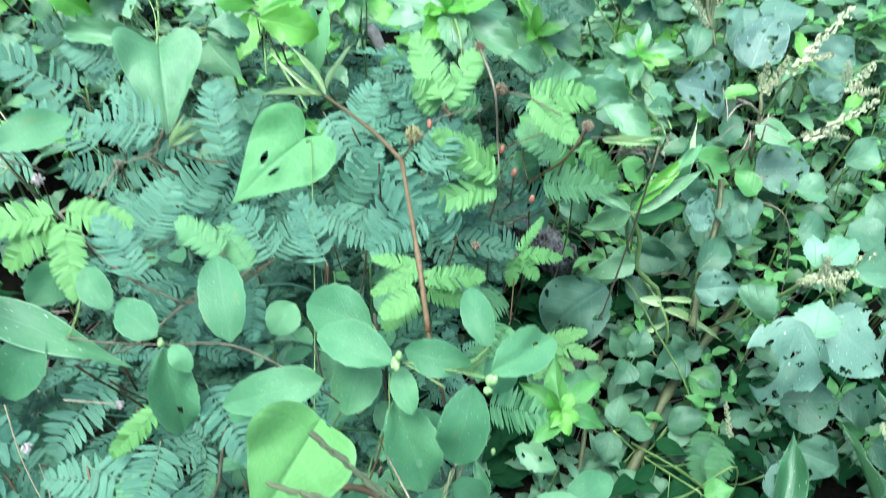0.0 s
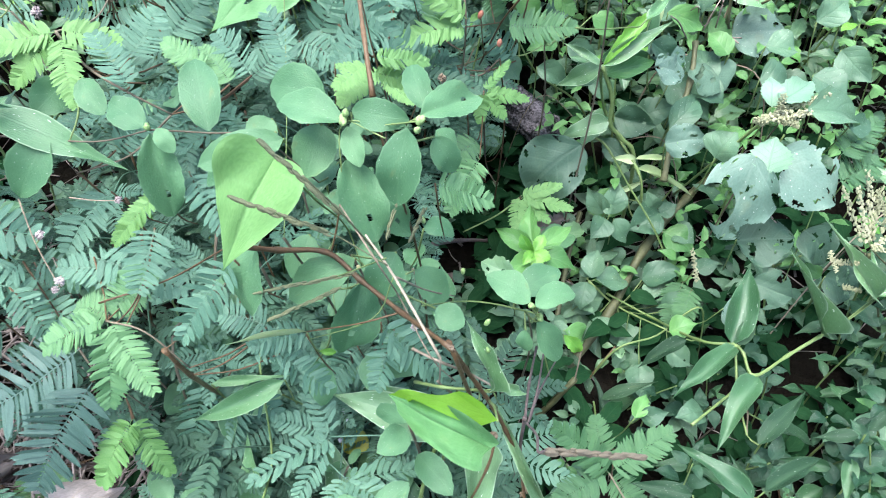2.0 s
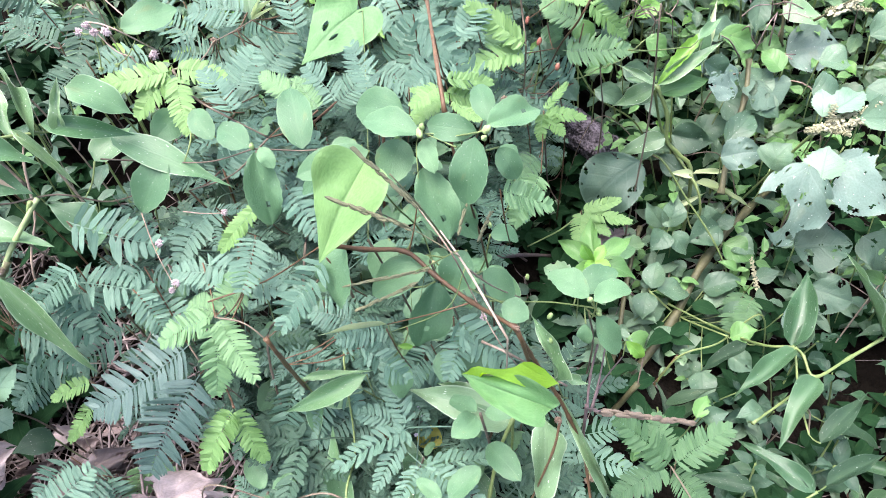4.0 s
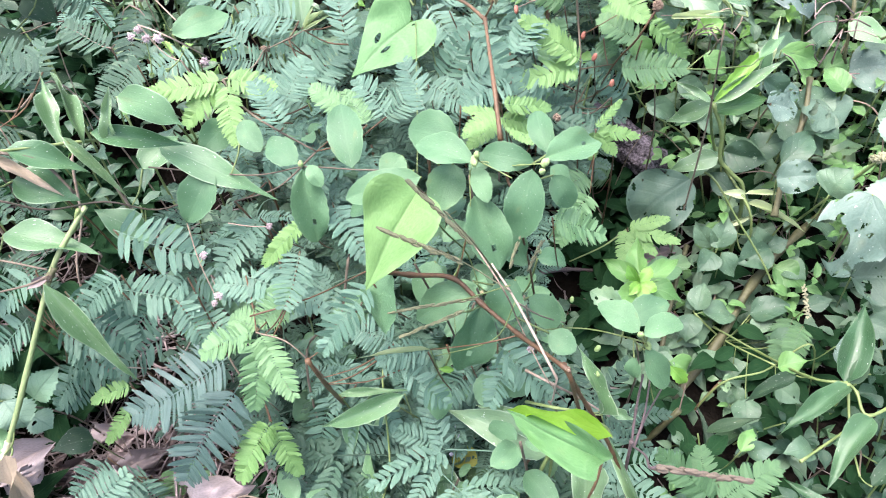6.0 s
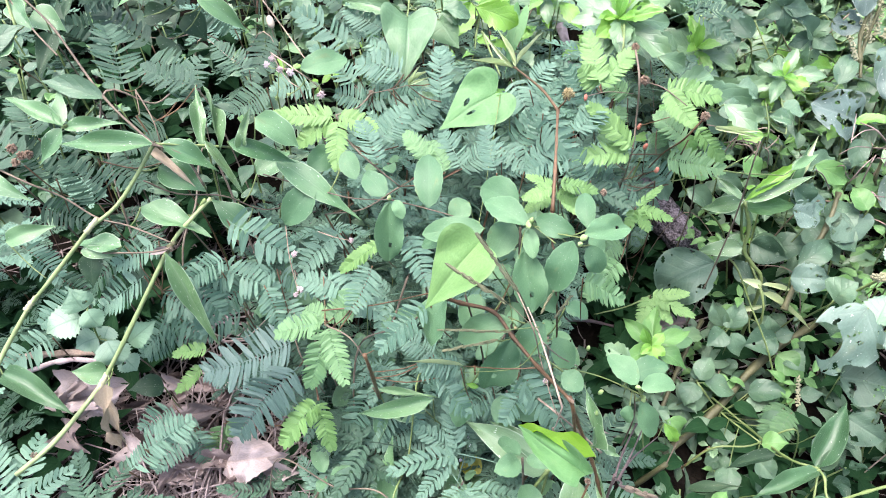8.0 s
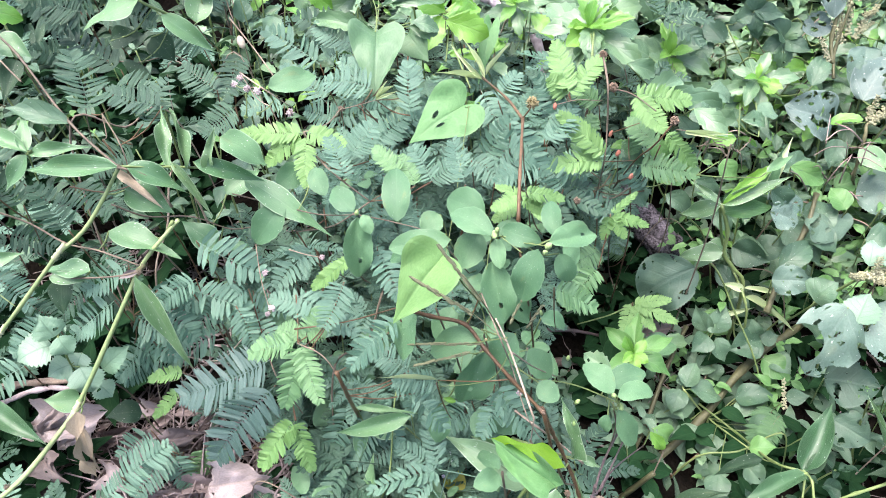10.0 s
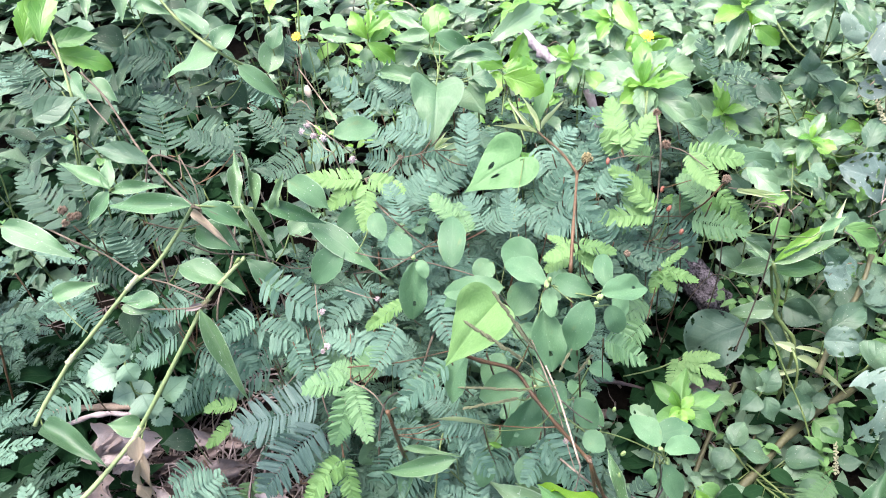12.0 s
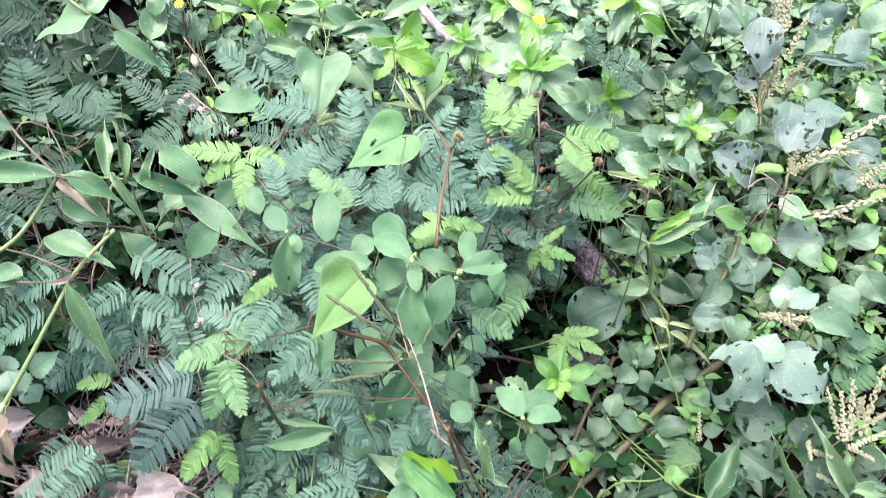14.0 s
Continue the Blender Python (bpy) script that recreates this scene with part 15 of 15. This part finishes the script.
    for v in me.vertices:
        v.co.z += 0.09 * noise.noise(v.co * 5 + Vector((seed, 0, 0)))
    ob = new("dead_leaf", me)
    ob.matrix_basis = posed(base, tip, normal, width)
    return tagged(ob, label, "dead leaf", "dead leaves on the soil")


bark_log([(0.028, 0.722, 0.058), (0.068, 0.682, 0.06), (0.108, 0.642, 0.055), (0.153, 0.592, 0.048)], 0.025)
stick("fallen_branch", [(-0.2162, 0.8887, 0.3000), (-0.1692, 0.8432, 0.2850), (-0.1275, 0.8129, 0.2700), (-0.0856, 0.8042, 0.2400), (-0.0256, 0.7442, 0.0800)], 0.0082, "wood", "weathered lilac-grey fallen branch leaning under the weeds", "branch")
stick("dry_stick", [(-0.7096, 0.1683, 0.0200), (-0.6018, 0.1549, 0.0900), (-0.5519, 0.1706, 0.0950), (-0.5121, 0.1850, 0.0940)], 0.0048, "straw", "dry grey-brown stick lying on the litter", "stick")
stick("dry_stick", [(-0.575, 0.128, 0.1), (-0.52, 0.148, 0.122), (-0.47, 0.166, 0.118)], 0.0032, "litter", "split grey-lilac dry stalk lying over the litter", "stick")
lying_leaf((-0.444, 0.154, 0.1), (-0.512, 0.115, 0.09), 0.036, (0.1, -0.6, 0.8), "large pale brown dead leaf curled under a stalk", 15)
lying_leaf((-0.484, 0.148, 0.11), (-0.505, 0.112, 0.09), 0.016, (0.3, -0.5, 0.8), "large pale brown dead leaf curled under a stalk", 16)
stick("dry_stick", [grounded(-0.02, 0.41, 0.012), grounded(0.05, 0.43, 0.012), grounded(0.11, 0.43, 0.01)], 0.006, "straw_pink", "pinkish dry stick lying on the soil", "stick")
lying_leaf((-0.3177, 0.1188, 0.0500), (-0.2525, 0.1418, 0.0600), 0.0496, (0.1, -0.5, 0.85), "pale pinkish dead leaf curled on the litter", 3)
lying_leaf((-0.2914, 0.1188, 0.0450), (-0.2348, 0.1288, 0.0500), 0.0329, (0.1, -0.5, 0.85), "pale pinkish dead leaf curled on the litter", 4)
lying_leaf((-0.4912, 0.1536, 0.0700), (-0.5492, 0.1364, 0.0600), 0.0467, (0.1, -0.5, 0.85), "brown papery dead leaf on the litter", 5)
lying_leaf((-0.4848, 0.1493, 0.0500), (-0.5088, 0.1193, 0.0500), 0.0300, (0.1, -0.5, 0.85), "brown papery dead leaf on the litter", 6)
lying_leaf((-0.4443, 0.1860, 0.0600), (-0.3987, 0.1864, 0.0600), 0.0218, (0.1, -0.5, 0.85), "brown papery dead leaf on the litter", 11)
lying_leaf((-0.4011, 0.1495, 0.0500), (-0.3493, 0.1760, 0.0550), 0.0254, (0.1, -0.5, 0.85), "brown papery dead leaf on the litter", 12)
lying_leaf((-0.4371, 0.1097, 0.0500), (-0.3903, 0.0919, 0.0550), 0.0281, (0.1, -0.5, 0.85), "pale pinkish dead leaf curled on the litter", 13)
lying_leaf((-0.5166, 0.1095, 0.0500), (-0.4683, 0.0866, 0.0500), 0.0295, (0.1, -0.5, 0.85), "brown papery dead leaf on the litter", 14)
def dry_scraps():
    """Torn strips of papery leaves over the hump of litter."""
    rng = random.Random(64)
    for k in range(70):
        x, y = rng.uniform(-0.57, -0.29), rng.gauss(0.135, 0.035)
        a, long = rng.gauss(0.3, 0.7), rng.uniform(0.018, 0.06)
        base = grounded(x, y, rng.uniform(0.012, 0.03))
        tip = grounded(x + math.cos(a) * long, y + math.sin(a) * long * 0.8, rng.uniform(0.014, 0.04))
        lying_leaf(base, tip, long * rng.uniform(0.2, 0.5), (rng.uniform(-0.4, 0.4), rng.uniform(-0.9, 0), 0.85), "torn strip of papery brown dead leaf on litter", 20 + k % 9, rng.uniform(0.4, 1.3), "dry_leaf")


dry_scraps()
lying_leaf((0.12, 0.47, 0.0), (0.17, 0.5, 0.0), 0.025, (0, -0.4, 0.9), "orange-brown dead leaf on the soil", 8)
lying_leaf((0.25, 0.1, -0.02), (0.19, 0.12, -0.015), 0.03, (0, -0.3, 0.9), "pale dead leaf on the soil", 9)

# ---- the undergrowth between ----
FRONDS = []


def frond_meshes():
    """Four feathers on one stalk, joined, in several shapes: the far fronds of the undergrowth."""
    for k in range(8):
        rng = random.Random(300 + k)
        reach = rng.uniform(0.045, 0.065)
        pieces = []
        for j in range(4):
            a = radians(-65 + 43 * j + rng.uniform(-10, 10))
            size = rng.uniform(0.042, 0.06)
            base = Vector((reach, 0, 0.012))
            tip = base + Vector((math.cos(a) * size, math.sin(a) * size, rng.uniform(-0.012, 0.006)))
            # The first four fronds take the darker leaflets, shade put in as colour.
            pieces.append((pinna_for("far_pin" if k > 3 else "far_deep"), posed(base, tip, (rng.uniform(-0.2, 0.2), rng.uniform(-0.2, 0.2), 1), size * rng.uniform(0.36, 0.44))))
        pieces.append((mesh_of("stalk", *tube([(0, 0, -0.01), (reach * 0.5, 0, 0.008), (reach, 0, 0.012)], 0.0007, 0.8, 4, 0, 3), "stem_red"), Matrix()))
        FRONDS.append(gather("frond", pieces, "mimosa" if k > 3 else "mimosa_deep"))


frond_meshes()


def under_mimosa(tall, seed):
    rng = random.Random(seed)
    p = thing("mimosa_plant", (0, 0, 0), "sensitive-plant herb with feathery fronds, half coloured dark for shade", "weed", "undergrowth ferny weeds")
    lean = (rng.uniform(-0.03, 0.03), rng.uniform(-0.03, 0.03))
    stem(p, [(0, 0, -0.012), (lean[0] * 0.4, lean[1] * 0.4, tall * 0.5), (lean[0], lean[1], tall)], 0.0016, "stem_red", sides=5)
    for k in range(9):
        h = tall * (0.35 + 0.65 * k / 8)
        a = 2.4 * k + rng.uniform(-0.4, 0.4)
        q = h / tall
        part("frond", FRONDS[rng.randrange(8)], p, pose(lean[0] * q, lean[1] * q, h, rng.uniform(-14, 14), rng.uniform(-14, 14), math.degrees(a)))
    return p


def under_leafy(kind, second, tall, seed, name, label, group, size, slim, nodes, material):
    """An upright sprig with crossed pairs of leaves."""
    rng = random.Random(seed)
    p = thing(name, (0, 0, 0), label, "weed", group)
    lean = Vector((rng.uniform(-0.04, 0.04), rng.uniform(-0.04, 0.04), tall))
    stem(p, [(0, 0, -0.012), tuple(lean * 0.5 + Vector((0.006, 0, 0))), tuple(lean)], 0.0014, material, sides=5)
    for k in range(nodes):
        q = 0.3 + 0.7 * k / (nodes - 1)
        at = lean * q
        turn = 1.57 * k + rng.uniform(-0.5, 0.5) + seed
        for j in range(2 if k < nodes - 1 else 3):
            a = turn + (math.pi * j if k < nodes - 1 else 2.1 * j) + rng.uniform(-0.3, 0.3)
            long = size * rng.uniform(0.65, 1.25) * (1 if k < nodes - 1 else 0.75)
            tip = at + Vector((math.cos(a) * long, math.sin(a) * long, rng.uniform(-0.45, 0.5) * long))
            root = at + (tip - at) * 0.12
            use = second if k == nodes - 1 and rng.random() < 0.5 else kind
            width, facing = long * slim * rng.uniform(0.8, 1.2), (rng.uniform(-0.35, 0.35), rng.uniform(-0.55, 0.2), 1)
            leaf(p, use, root, tip, width, facing)
    return p


TOPS = (
    (0.23, 0.23, 0.19, 0.14, 0.17, 0.11, 0.10, 0.09, 0.09),
    (0.36, 0.22, 0.19, 0.17, 0.23, 0.11, 0.08, 0.08, 0.09),
    (0.36, 0.36, 0.36, 0.36, 0.26, 0.03, 0.03, 0.09, 0.10),
    (0.36, 0.36, 0.36, 0.36, 0.27, 0.05, 0.03, 0.19, 0.18),
    (0.36, 0.36, 0.36, 0.36, 0.34, 0.12, 0.16, 0.18, 0.18),
    (0.36, 0.36, 0.36, 0.31, 0.32, 0.23, 0.22, 0.28, 0.28),
    (0.36, 0.36, 0.30, 0.30, 0.25, 0.23, 0.21, 0.34, 0.30),
)


def fill_top(x, y):
    """Height of the undergrowth's top over the plan, between the knots of a coarse grid."""
    gx, gy = max(0.0, min(7.99, (x + 0.6) / 0.15)), max(0.0, min(5.99, y / 0.15))
    i, j = int(gx), int(gy)
    fx, fy = gx - i, gy - j
    low = TOPS[j][i] * (1 - fx) + TOPS[j][i + 1] * fx
    return low * (1 - fy) + (TOPS[j + 1][i] * (1 - fx) + TOPS[j + 1][i + 1] * fx) * fy


CLEAR = ((0.13, 0.63, 0.09), (0.06, 0.58, 0.06), (0.1, 0.43, 0.16), (0.14, 0.38, 0.08), (0.2, 0.4, 0.05))
BARE = ((-0.44, 0.15, 0.13), (-0.34, 0.13, 0.1))
SHADY = ((0.3, 0.16, 0.16), (0.42, 0.22, 0.12), (0.37, 0.33, 0.09))


def scatter(stock, count, inside, seed, drop, gap, shade=False):
    """Copies of the sprigs over a stretch of the plan, each as tall as suits its place, no two closer than gap."""
    rng = random.Random(seed)
    taken, placed, tries = [], 0, 0
    talls = sorted(stock)
    used = set()
    while placed < count and tries < count * 40:
        tries += 1
        x, y = rng.uniform(-1.0, 1.15), rng.uniform(-0.25, 1.9)
        if rng.random() > inside(x, y):
            continue
        if any((x - a) ** 2 + (y - b) ** 2 < r * r for a, b, r in CLEAR + BARE):
            continue
        if any((x - a) ** 2 + (y - b) ** 2 < r * r for a, b, r in SHADY) and not shade and rng.random() < 0.92:
            continue
        if any((x - a) ** 2 + (y - b) ** 2 < gap * gap for a, b in taken):
            continue
        g = ground_height(x, y)
        want = fill_top(x, y) - drop - rng.uniform(0, 0.07) - g
        if want < talls[0] - 0.02:
            continue
        tall = min(talls, key=lambda h: abs(h + 0.01 - want))
        pick = stock[tall][rng.randrange(len(stock[tall]))]
        k = rng.uniform(0.75, 1.2)
        m = pose(x, y, g, rng.uniform(-8, 8), rng.uniform(-8, 8), rng.uniform(0, 360)) @ Matrix.Diagonal((k, k, k, 1))
        if pick not in used:
            used.add(pick)
            pick.matrix_basis = m
        else:
            copy_thing(pick, m)
        taken.append((x, y))
        placed += 1
    for group in stock.values():
        for ob in group:
            if ob not in used:
                for o in (*ob.children_recursive, ob):
                    bpy.data.objects.remove(o)


def band(v, lo, hi, soft=0.06):
    return max(0.0, min(1.0, (v - lo) / soft)) * max(0.0, min(1.0, (hi - v) / soft))


def sprigs(kind, second, seed, name, label, group, size, slim, material="stem_green"):
    return {h: [under_leafy(kind, second, h, seed + 10 * i + k, name, label, group, size, slim, 3 + i // 2, material) for k in range(3)] for i, h in enumerate(TALLS)}


TALLS = (0.045, 0.1, 0.16, 0.21, 0.27)
scatter({h: [under_mimosa(h, 10 * i + k) for k in range(3)] for i, h in enumerate(TALLS)}, 88,
        lambda x, y: band(x, -0.95, 0.03) * band(y, -0.2, 0.8) * (0.05 if -0.52 < x < -0.17 and y < 0.23 else 0.0 if -0.62 < x < -0.36 and 0.2 < y < 0.6 else 0.03 if x < -0.3 and y > 0.25 else 0.2 if x < -0.55 and y < 0.35 else 0.12 if x < -0.34 else 1.0) + 0.1 * band(x, 0.1, 0.45) * band(y, -0.1, 0.3), 1, 0.06, 0.04)
scatter(sprigs("weed", "weed_bright", 40, "broadleaf_weed", "low weed with paired grey-green ovate leaves", "undergrowth leafy weeds", 0.031, 0.47), 140,
        lambda x, y: band(x, 0.06, 0.62) * band(y, 0.0, 0.9) + 0.15 * band(x, -0.8, 0.1) * band(y, 0.3, 0.9), 2, 0.045, 0.042)
scatter(sprigs("wedelia_dull", "wedelia", 90, "wedelia_plant", "creeper with glossy toothed green leaves", "undergrowth toothed creepers", 0.046, 0.4), 200,
        lambda x, y: band(y, 0.55, 1.45, 0.12) * band(x, -0.6, 0.85) + 0.1 * band(x, 0.0, 0.6) * band(y, 0.2, 0.7), 3, 0.02, 0.038)
scatter(sprigs("day_dark", "day_dark", 140, "dayflower_plant", "sprawling dayflower with satin lance leaves coloured dark for shade", "undergrowth dayflowers", 0.07, 0.22), 50,
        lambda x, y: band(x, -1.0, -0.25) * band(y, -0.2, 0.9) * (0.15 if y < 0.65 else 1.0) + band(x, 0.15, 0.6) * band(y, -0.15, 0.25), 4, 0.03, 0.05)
scatter(sprigs("sida", "sida", 190, "sida_plant", "low herb with matt oval green leaves", "undergrowth oval-leaved herbs", 0.034, 0.55, "stem_brown"), 45,
        lambda x, y: band(x, -0.3, 0.15) * band(y, 0.05, 0.45), 5, 0.03, 0.04)
scatter(sprigs("weed_deep", "weed_deep", 240, "broadleaf_weed", "low weed with ovate leaves, green darkened to stand for shade", "shaded leafy weeds", 0.034, 0.5), 40,
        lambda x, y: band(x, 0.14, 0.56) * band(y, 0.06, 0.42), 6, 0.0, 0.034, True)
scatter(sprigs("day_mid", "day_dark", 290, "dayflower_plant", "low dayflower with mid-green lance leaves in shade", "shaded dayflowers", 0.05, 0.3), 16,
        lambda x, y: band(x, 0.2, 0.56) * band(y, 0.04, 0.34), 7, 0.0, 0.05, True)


def far_foliage(kind, count, inside, seed, size, slim, drop, label, low=0.0, wide=False):
    """The crowd of leaves behind and beside, past counting."""
    rng = random.Random(seed)
    form, material, fold, arch, ripple, teeth = KINDS[kind]
    plain = [blade(form, material, 600 + k, fold, arch, ripple, teeth, 3 if wide else 9 if form == "wedge" else 6, 1) for k in range(5)]
    pieces = []
    made = 0
    while made < count:
        x, y = (rng.gauss(0, 1.6), rng.gauss(0.8, 1.6)) if wide else (rng.uniform(-1.5, 1.4), rng.uniform(-0.3, 2.3))
        if rng.random() > inside(x, y):
            continue
        made += 1
        g = ground_height(x, y)
        top = fill_top(x, y) - drop - rng.uniform(0, 0.06)
        lean = Vector((rng.uniform(-0.03, 0.03), rng.uniform(-0.05, 0.02), max(0.05, top - g)))
        if low:
            lean = Vector((lean.x * 0.5, lean.y * 0.5, low * rng.uniform(0.4, 1.2)))
        turn = rng.uniform(0, 6.28)
        for k in range(4):
            at = Vector((x, y, g)) + lean * (0.4 + 0.2 * k)
            for j in range(2):
                a = turn + 1.57 * k + math.pi * j + rng.uniform(-0.4, 0.4)
                long = size * rng.uniform(0.65, 1.25)
                tip = at + Vector((math.cos(a) * long, math.sin(a) * long, rng.uniform(-0.4, 0.5) * long))
                pieces.append((plain[rng.randrange(5)], posed(at, tip, (rng.uniform(-0.4, 0.4), rng.uniform(-0.6, 0.2), 1), long * slim)))
    ob = new("foliage", gather("foliage", pieces, material))
    return tagged(ob, label, "weeds", kind="stuff")


far_foliage("wedelia_dull", 800, lambda x, y: band(y, 0.8, 9, 0.12) * band(y, -9, 2.5, 0.7) * band(x, -1.0, 1.6, 0.45), 6, 0.06, 0.38, 0.02, "dense glossy toothed leaves of distant creepers")
far_foliage("weed", 520, lambda x, y: band(x, 0.05, 1.4, 0.3) * band(y, 0.72, 1.8, 0.3) + band(x, 0.55, 1.3, 0.3) * band(y, -0.4, 0.8, 0.3), 7, 0.034, 0.48, 0.05, "dense grey-green ovate leaves of distant weeds")
far_foliage("wedelia", 210, lambda x, y: band(y, 0.9, 9) * band(y, -9, 2.3, 0.7) * band(x, -1.1, 1.6, 0.5), 8, 0.06, 0.42, 0.0, "fresh bright toothed leaves of distant creepers")

far_foliage("wedelia_dull", 150, lambda x, y: band(x, -1.5, -0.5) * band(y, 1.1, 2.3), 19, 0.05, 0.4, 0.03, "toothed leaves of creepers on the bank behind")
far_foliage("day_dark", 320, lambda x, y: band(x, -1.6, -0.5, 0.3) * band(y, 0.4, 2.4, 0.4), 9, 0.065, 0.3, 0.06, "lance leaves of distant dayflowers, coloured dark for shade")

far_foliage("shade_leaf", 170, lambda x, y: band(x, 0.0, 0.6) * band(y, 0.0, 0.8) + 0.3 * band(x, -0.3, 0.1) * band(y, 0.1, 0.7), 10, 0.036, 0.5, 0.0, "low seedling leaves close to the soil, coloured near-black for shade", 0.055)
far_foliage("shade_leaf", 170, lambda x, y: band(x, -1.1, -0.46) * band(y, 0.02, 0.75), 12, 0.045, 0.45, 0.0, "low leaves by the bank, shade put into their dark colour", 0.11)
far_foliage("weed", 50, lambda x, y: band(x, 0.02, 0.55) * band(y, 0.25, 0.8), 11, 0.026, 0.5, 0.0, "low green leaves of seedlings close to the soil", 0.06)

far_foliage("weed", 3000, lambda x, y: 0.0 if -0.8 < x < 0.8 and -0.3 < y < 1.7 or y < -0.2 and abs(x) < 0.4 else 1.0, 14, 0.055, 0.55, 0.05, "scattered low weeds on the ground around", 0.12, True)

far_foliage("wedelia_dull", 190, lambda x, y: band(x, -0.21, 0.45) * band(y, 0.86, 1.25), 16, 0.04, 0.42, 0.02, "glossy toothed leaves low under a fallen branch", 0.1)


def ground_cover():
    """Small seedlings that hide the soil in the low, open spots."""
    rng = random.Random(23)
    stock = [under_leafy(kind, kind, 0.035, 500 + k, "seedling", "small dark seedling low on the shaded soil", "seedlings on the shaded soil", 0.024, slim, 2, "stem_red") for k, (kind, slim) in enumerate((("weed", 0.66), ("wedelia_dull", 0.5), ("day_dark", 0.4), ("weed", 0.6), ("sida", 0.55), ("wedelia_dull", 0.6)))]
    for k in range(40):
        a, b, r = CLEAR[rng.randrange(len(CLEAR))] if k < 32 else SHADY[rng.randrange(2)]
        q, w = rng.uniform(0, 6.28), r * math.sqrt(rng.random())
        m = pose(*grounded(a + w * math.cos(q), b + w * math.sin(q)), rng.uniform(-15, 15), rng.uniform(-15, 15), rng.uniform(0, 360))
        if k < 6:
            stock[k].matrix_basis = m
        else:
            copy_thing(stock[k % 6], m)


ground_cover()


def runners(count, seed, wide=(-0.6, 0.5), deep=(-0.02, 0.95), choices=("stem_brown", "stem_brown", "straw", "stem_green"), above=0.005):
    """Thin wiry stems that arch from the soil through the leaves and down again."""
    rng = random.Random(seed)
    for k in range(count):
        x, y = rng.uniform(*wide), rng.uniform(*deep)
        a, reach = rng.uniform(0, 6.28), rng.uniform(0.12, 0.3)
        u, v = x + math.cos(a) * reach, y + math.sin(a) * reach * 0.7
        p = thing("wiry_creeper", grounded(x, y), "thin wiry creeper stem arching through the weeds", "creeper", "wiry creepers in the undergrowth")
        mids = [(x + (u - x) * q, y + (v - y) * q, fill_top(x + (u - x) * q, y + (v - y) * q) - rng.uniform(-above, 0.05)) for q in (0.2, 0.5, 0.8)]
        stem(p, [grounded(x, y, -0.008), *mids, grounded(u, v, -0.008)], rng.uniform(0.0007, 0.0014), rng.choice(choices), per=7, sides=5)


far_foliage("weed_bright", 150, lambda x, y: band(x, 0.12, 0.65) * band(y, 0.42, 1.1), 18, 0.02, 0.5, 0.0, "small fresh leaves threaded through the taller weeds")

runners(17, 15)
runners(26, 17, (-0.3, 0.75), (0.9, 1.5), ("straw", "stem_green", "stem_green", "stem_brown"), 0.05)
runners(26, 13, (0.05, 0.6), (0.5, 1.15), ("stem_green", "stem_green", "straw"), 0.03)


# ---- litter: too many pieces to count ----
def litter():
    rng = random.Random(77)
    verts, faces = [], []
    for k in range(2900):
        x, y = rng.uniform(-0.9, 0.9), rng.uniform(-0.25, 1.2)
        if k < 1200:
            x, y = rng.gauss(-0.33, 0.1), rng.gauss(0.1, 0.07)
        elif k > 2300:
            x, y = rng.gauss(-0.56, 0.09), rng.gauss(0.36, 0.09)
        elif k < 1370:
            x, y = rng.gauss(0.36, 0.07), rng.gauss(0.66, 0.08)
        a, long = rng.uniform(0, 6.28), rng.uniform(0.02, 0.09)
        rise = rng.uniform(-0.004, 0.03) if k < 1370 else rng.uniform(-0.002, 0.01)
        z = ground_height(x, y) + rng.uniform(0.0, 0.03 if k < 1200 else 0.014)
        d = Vector((math.cos(a) * long, math.sin(a) * long, rise))
        bend = Vector((rng.uniform(-0.004, 0.004), rng.uniform(-0.004, 0.004), rng.uniform(0, 0.005)))
        v, f = tube([(x, y, z), tuple(Vector((x, y, z)) + d * 0.5 + bend), tuple(Vector((x, y, z)) + d)], rng.uniform(0.0005, 0.0021), 0.5, 4, 0, 2, k)
        b = len(verts)
        verts += v
        faces += [tuple(b + i for i in q) for q in f]
    return tagged(new("litter", mesh_of("litter", verts, faces, "litter")), "dry pinkish straw and stalks strewn on the soil", "litter", kind="stuff")


litter()
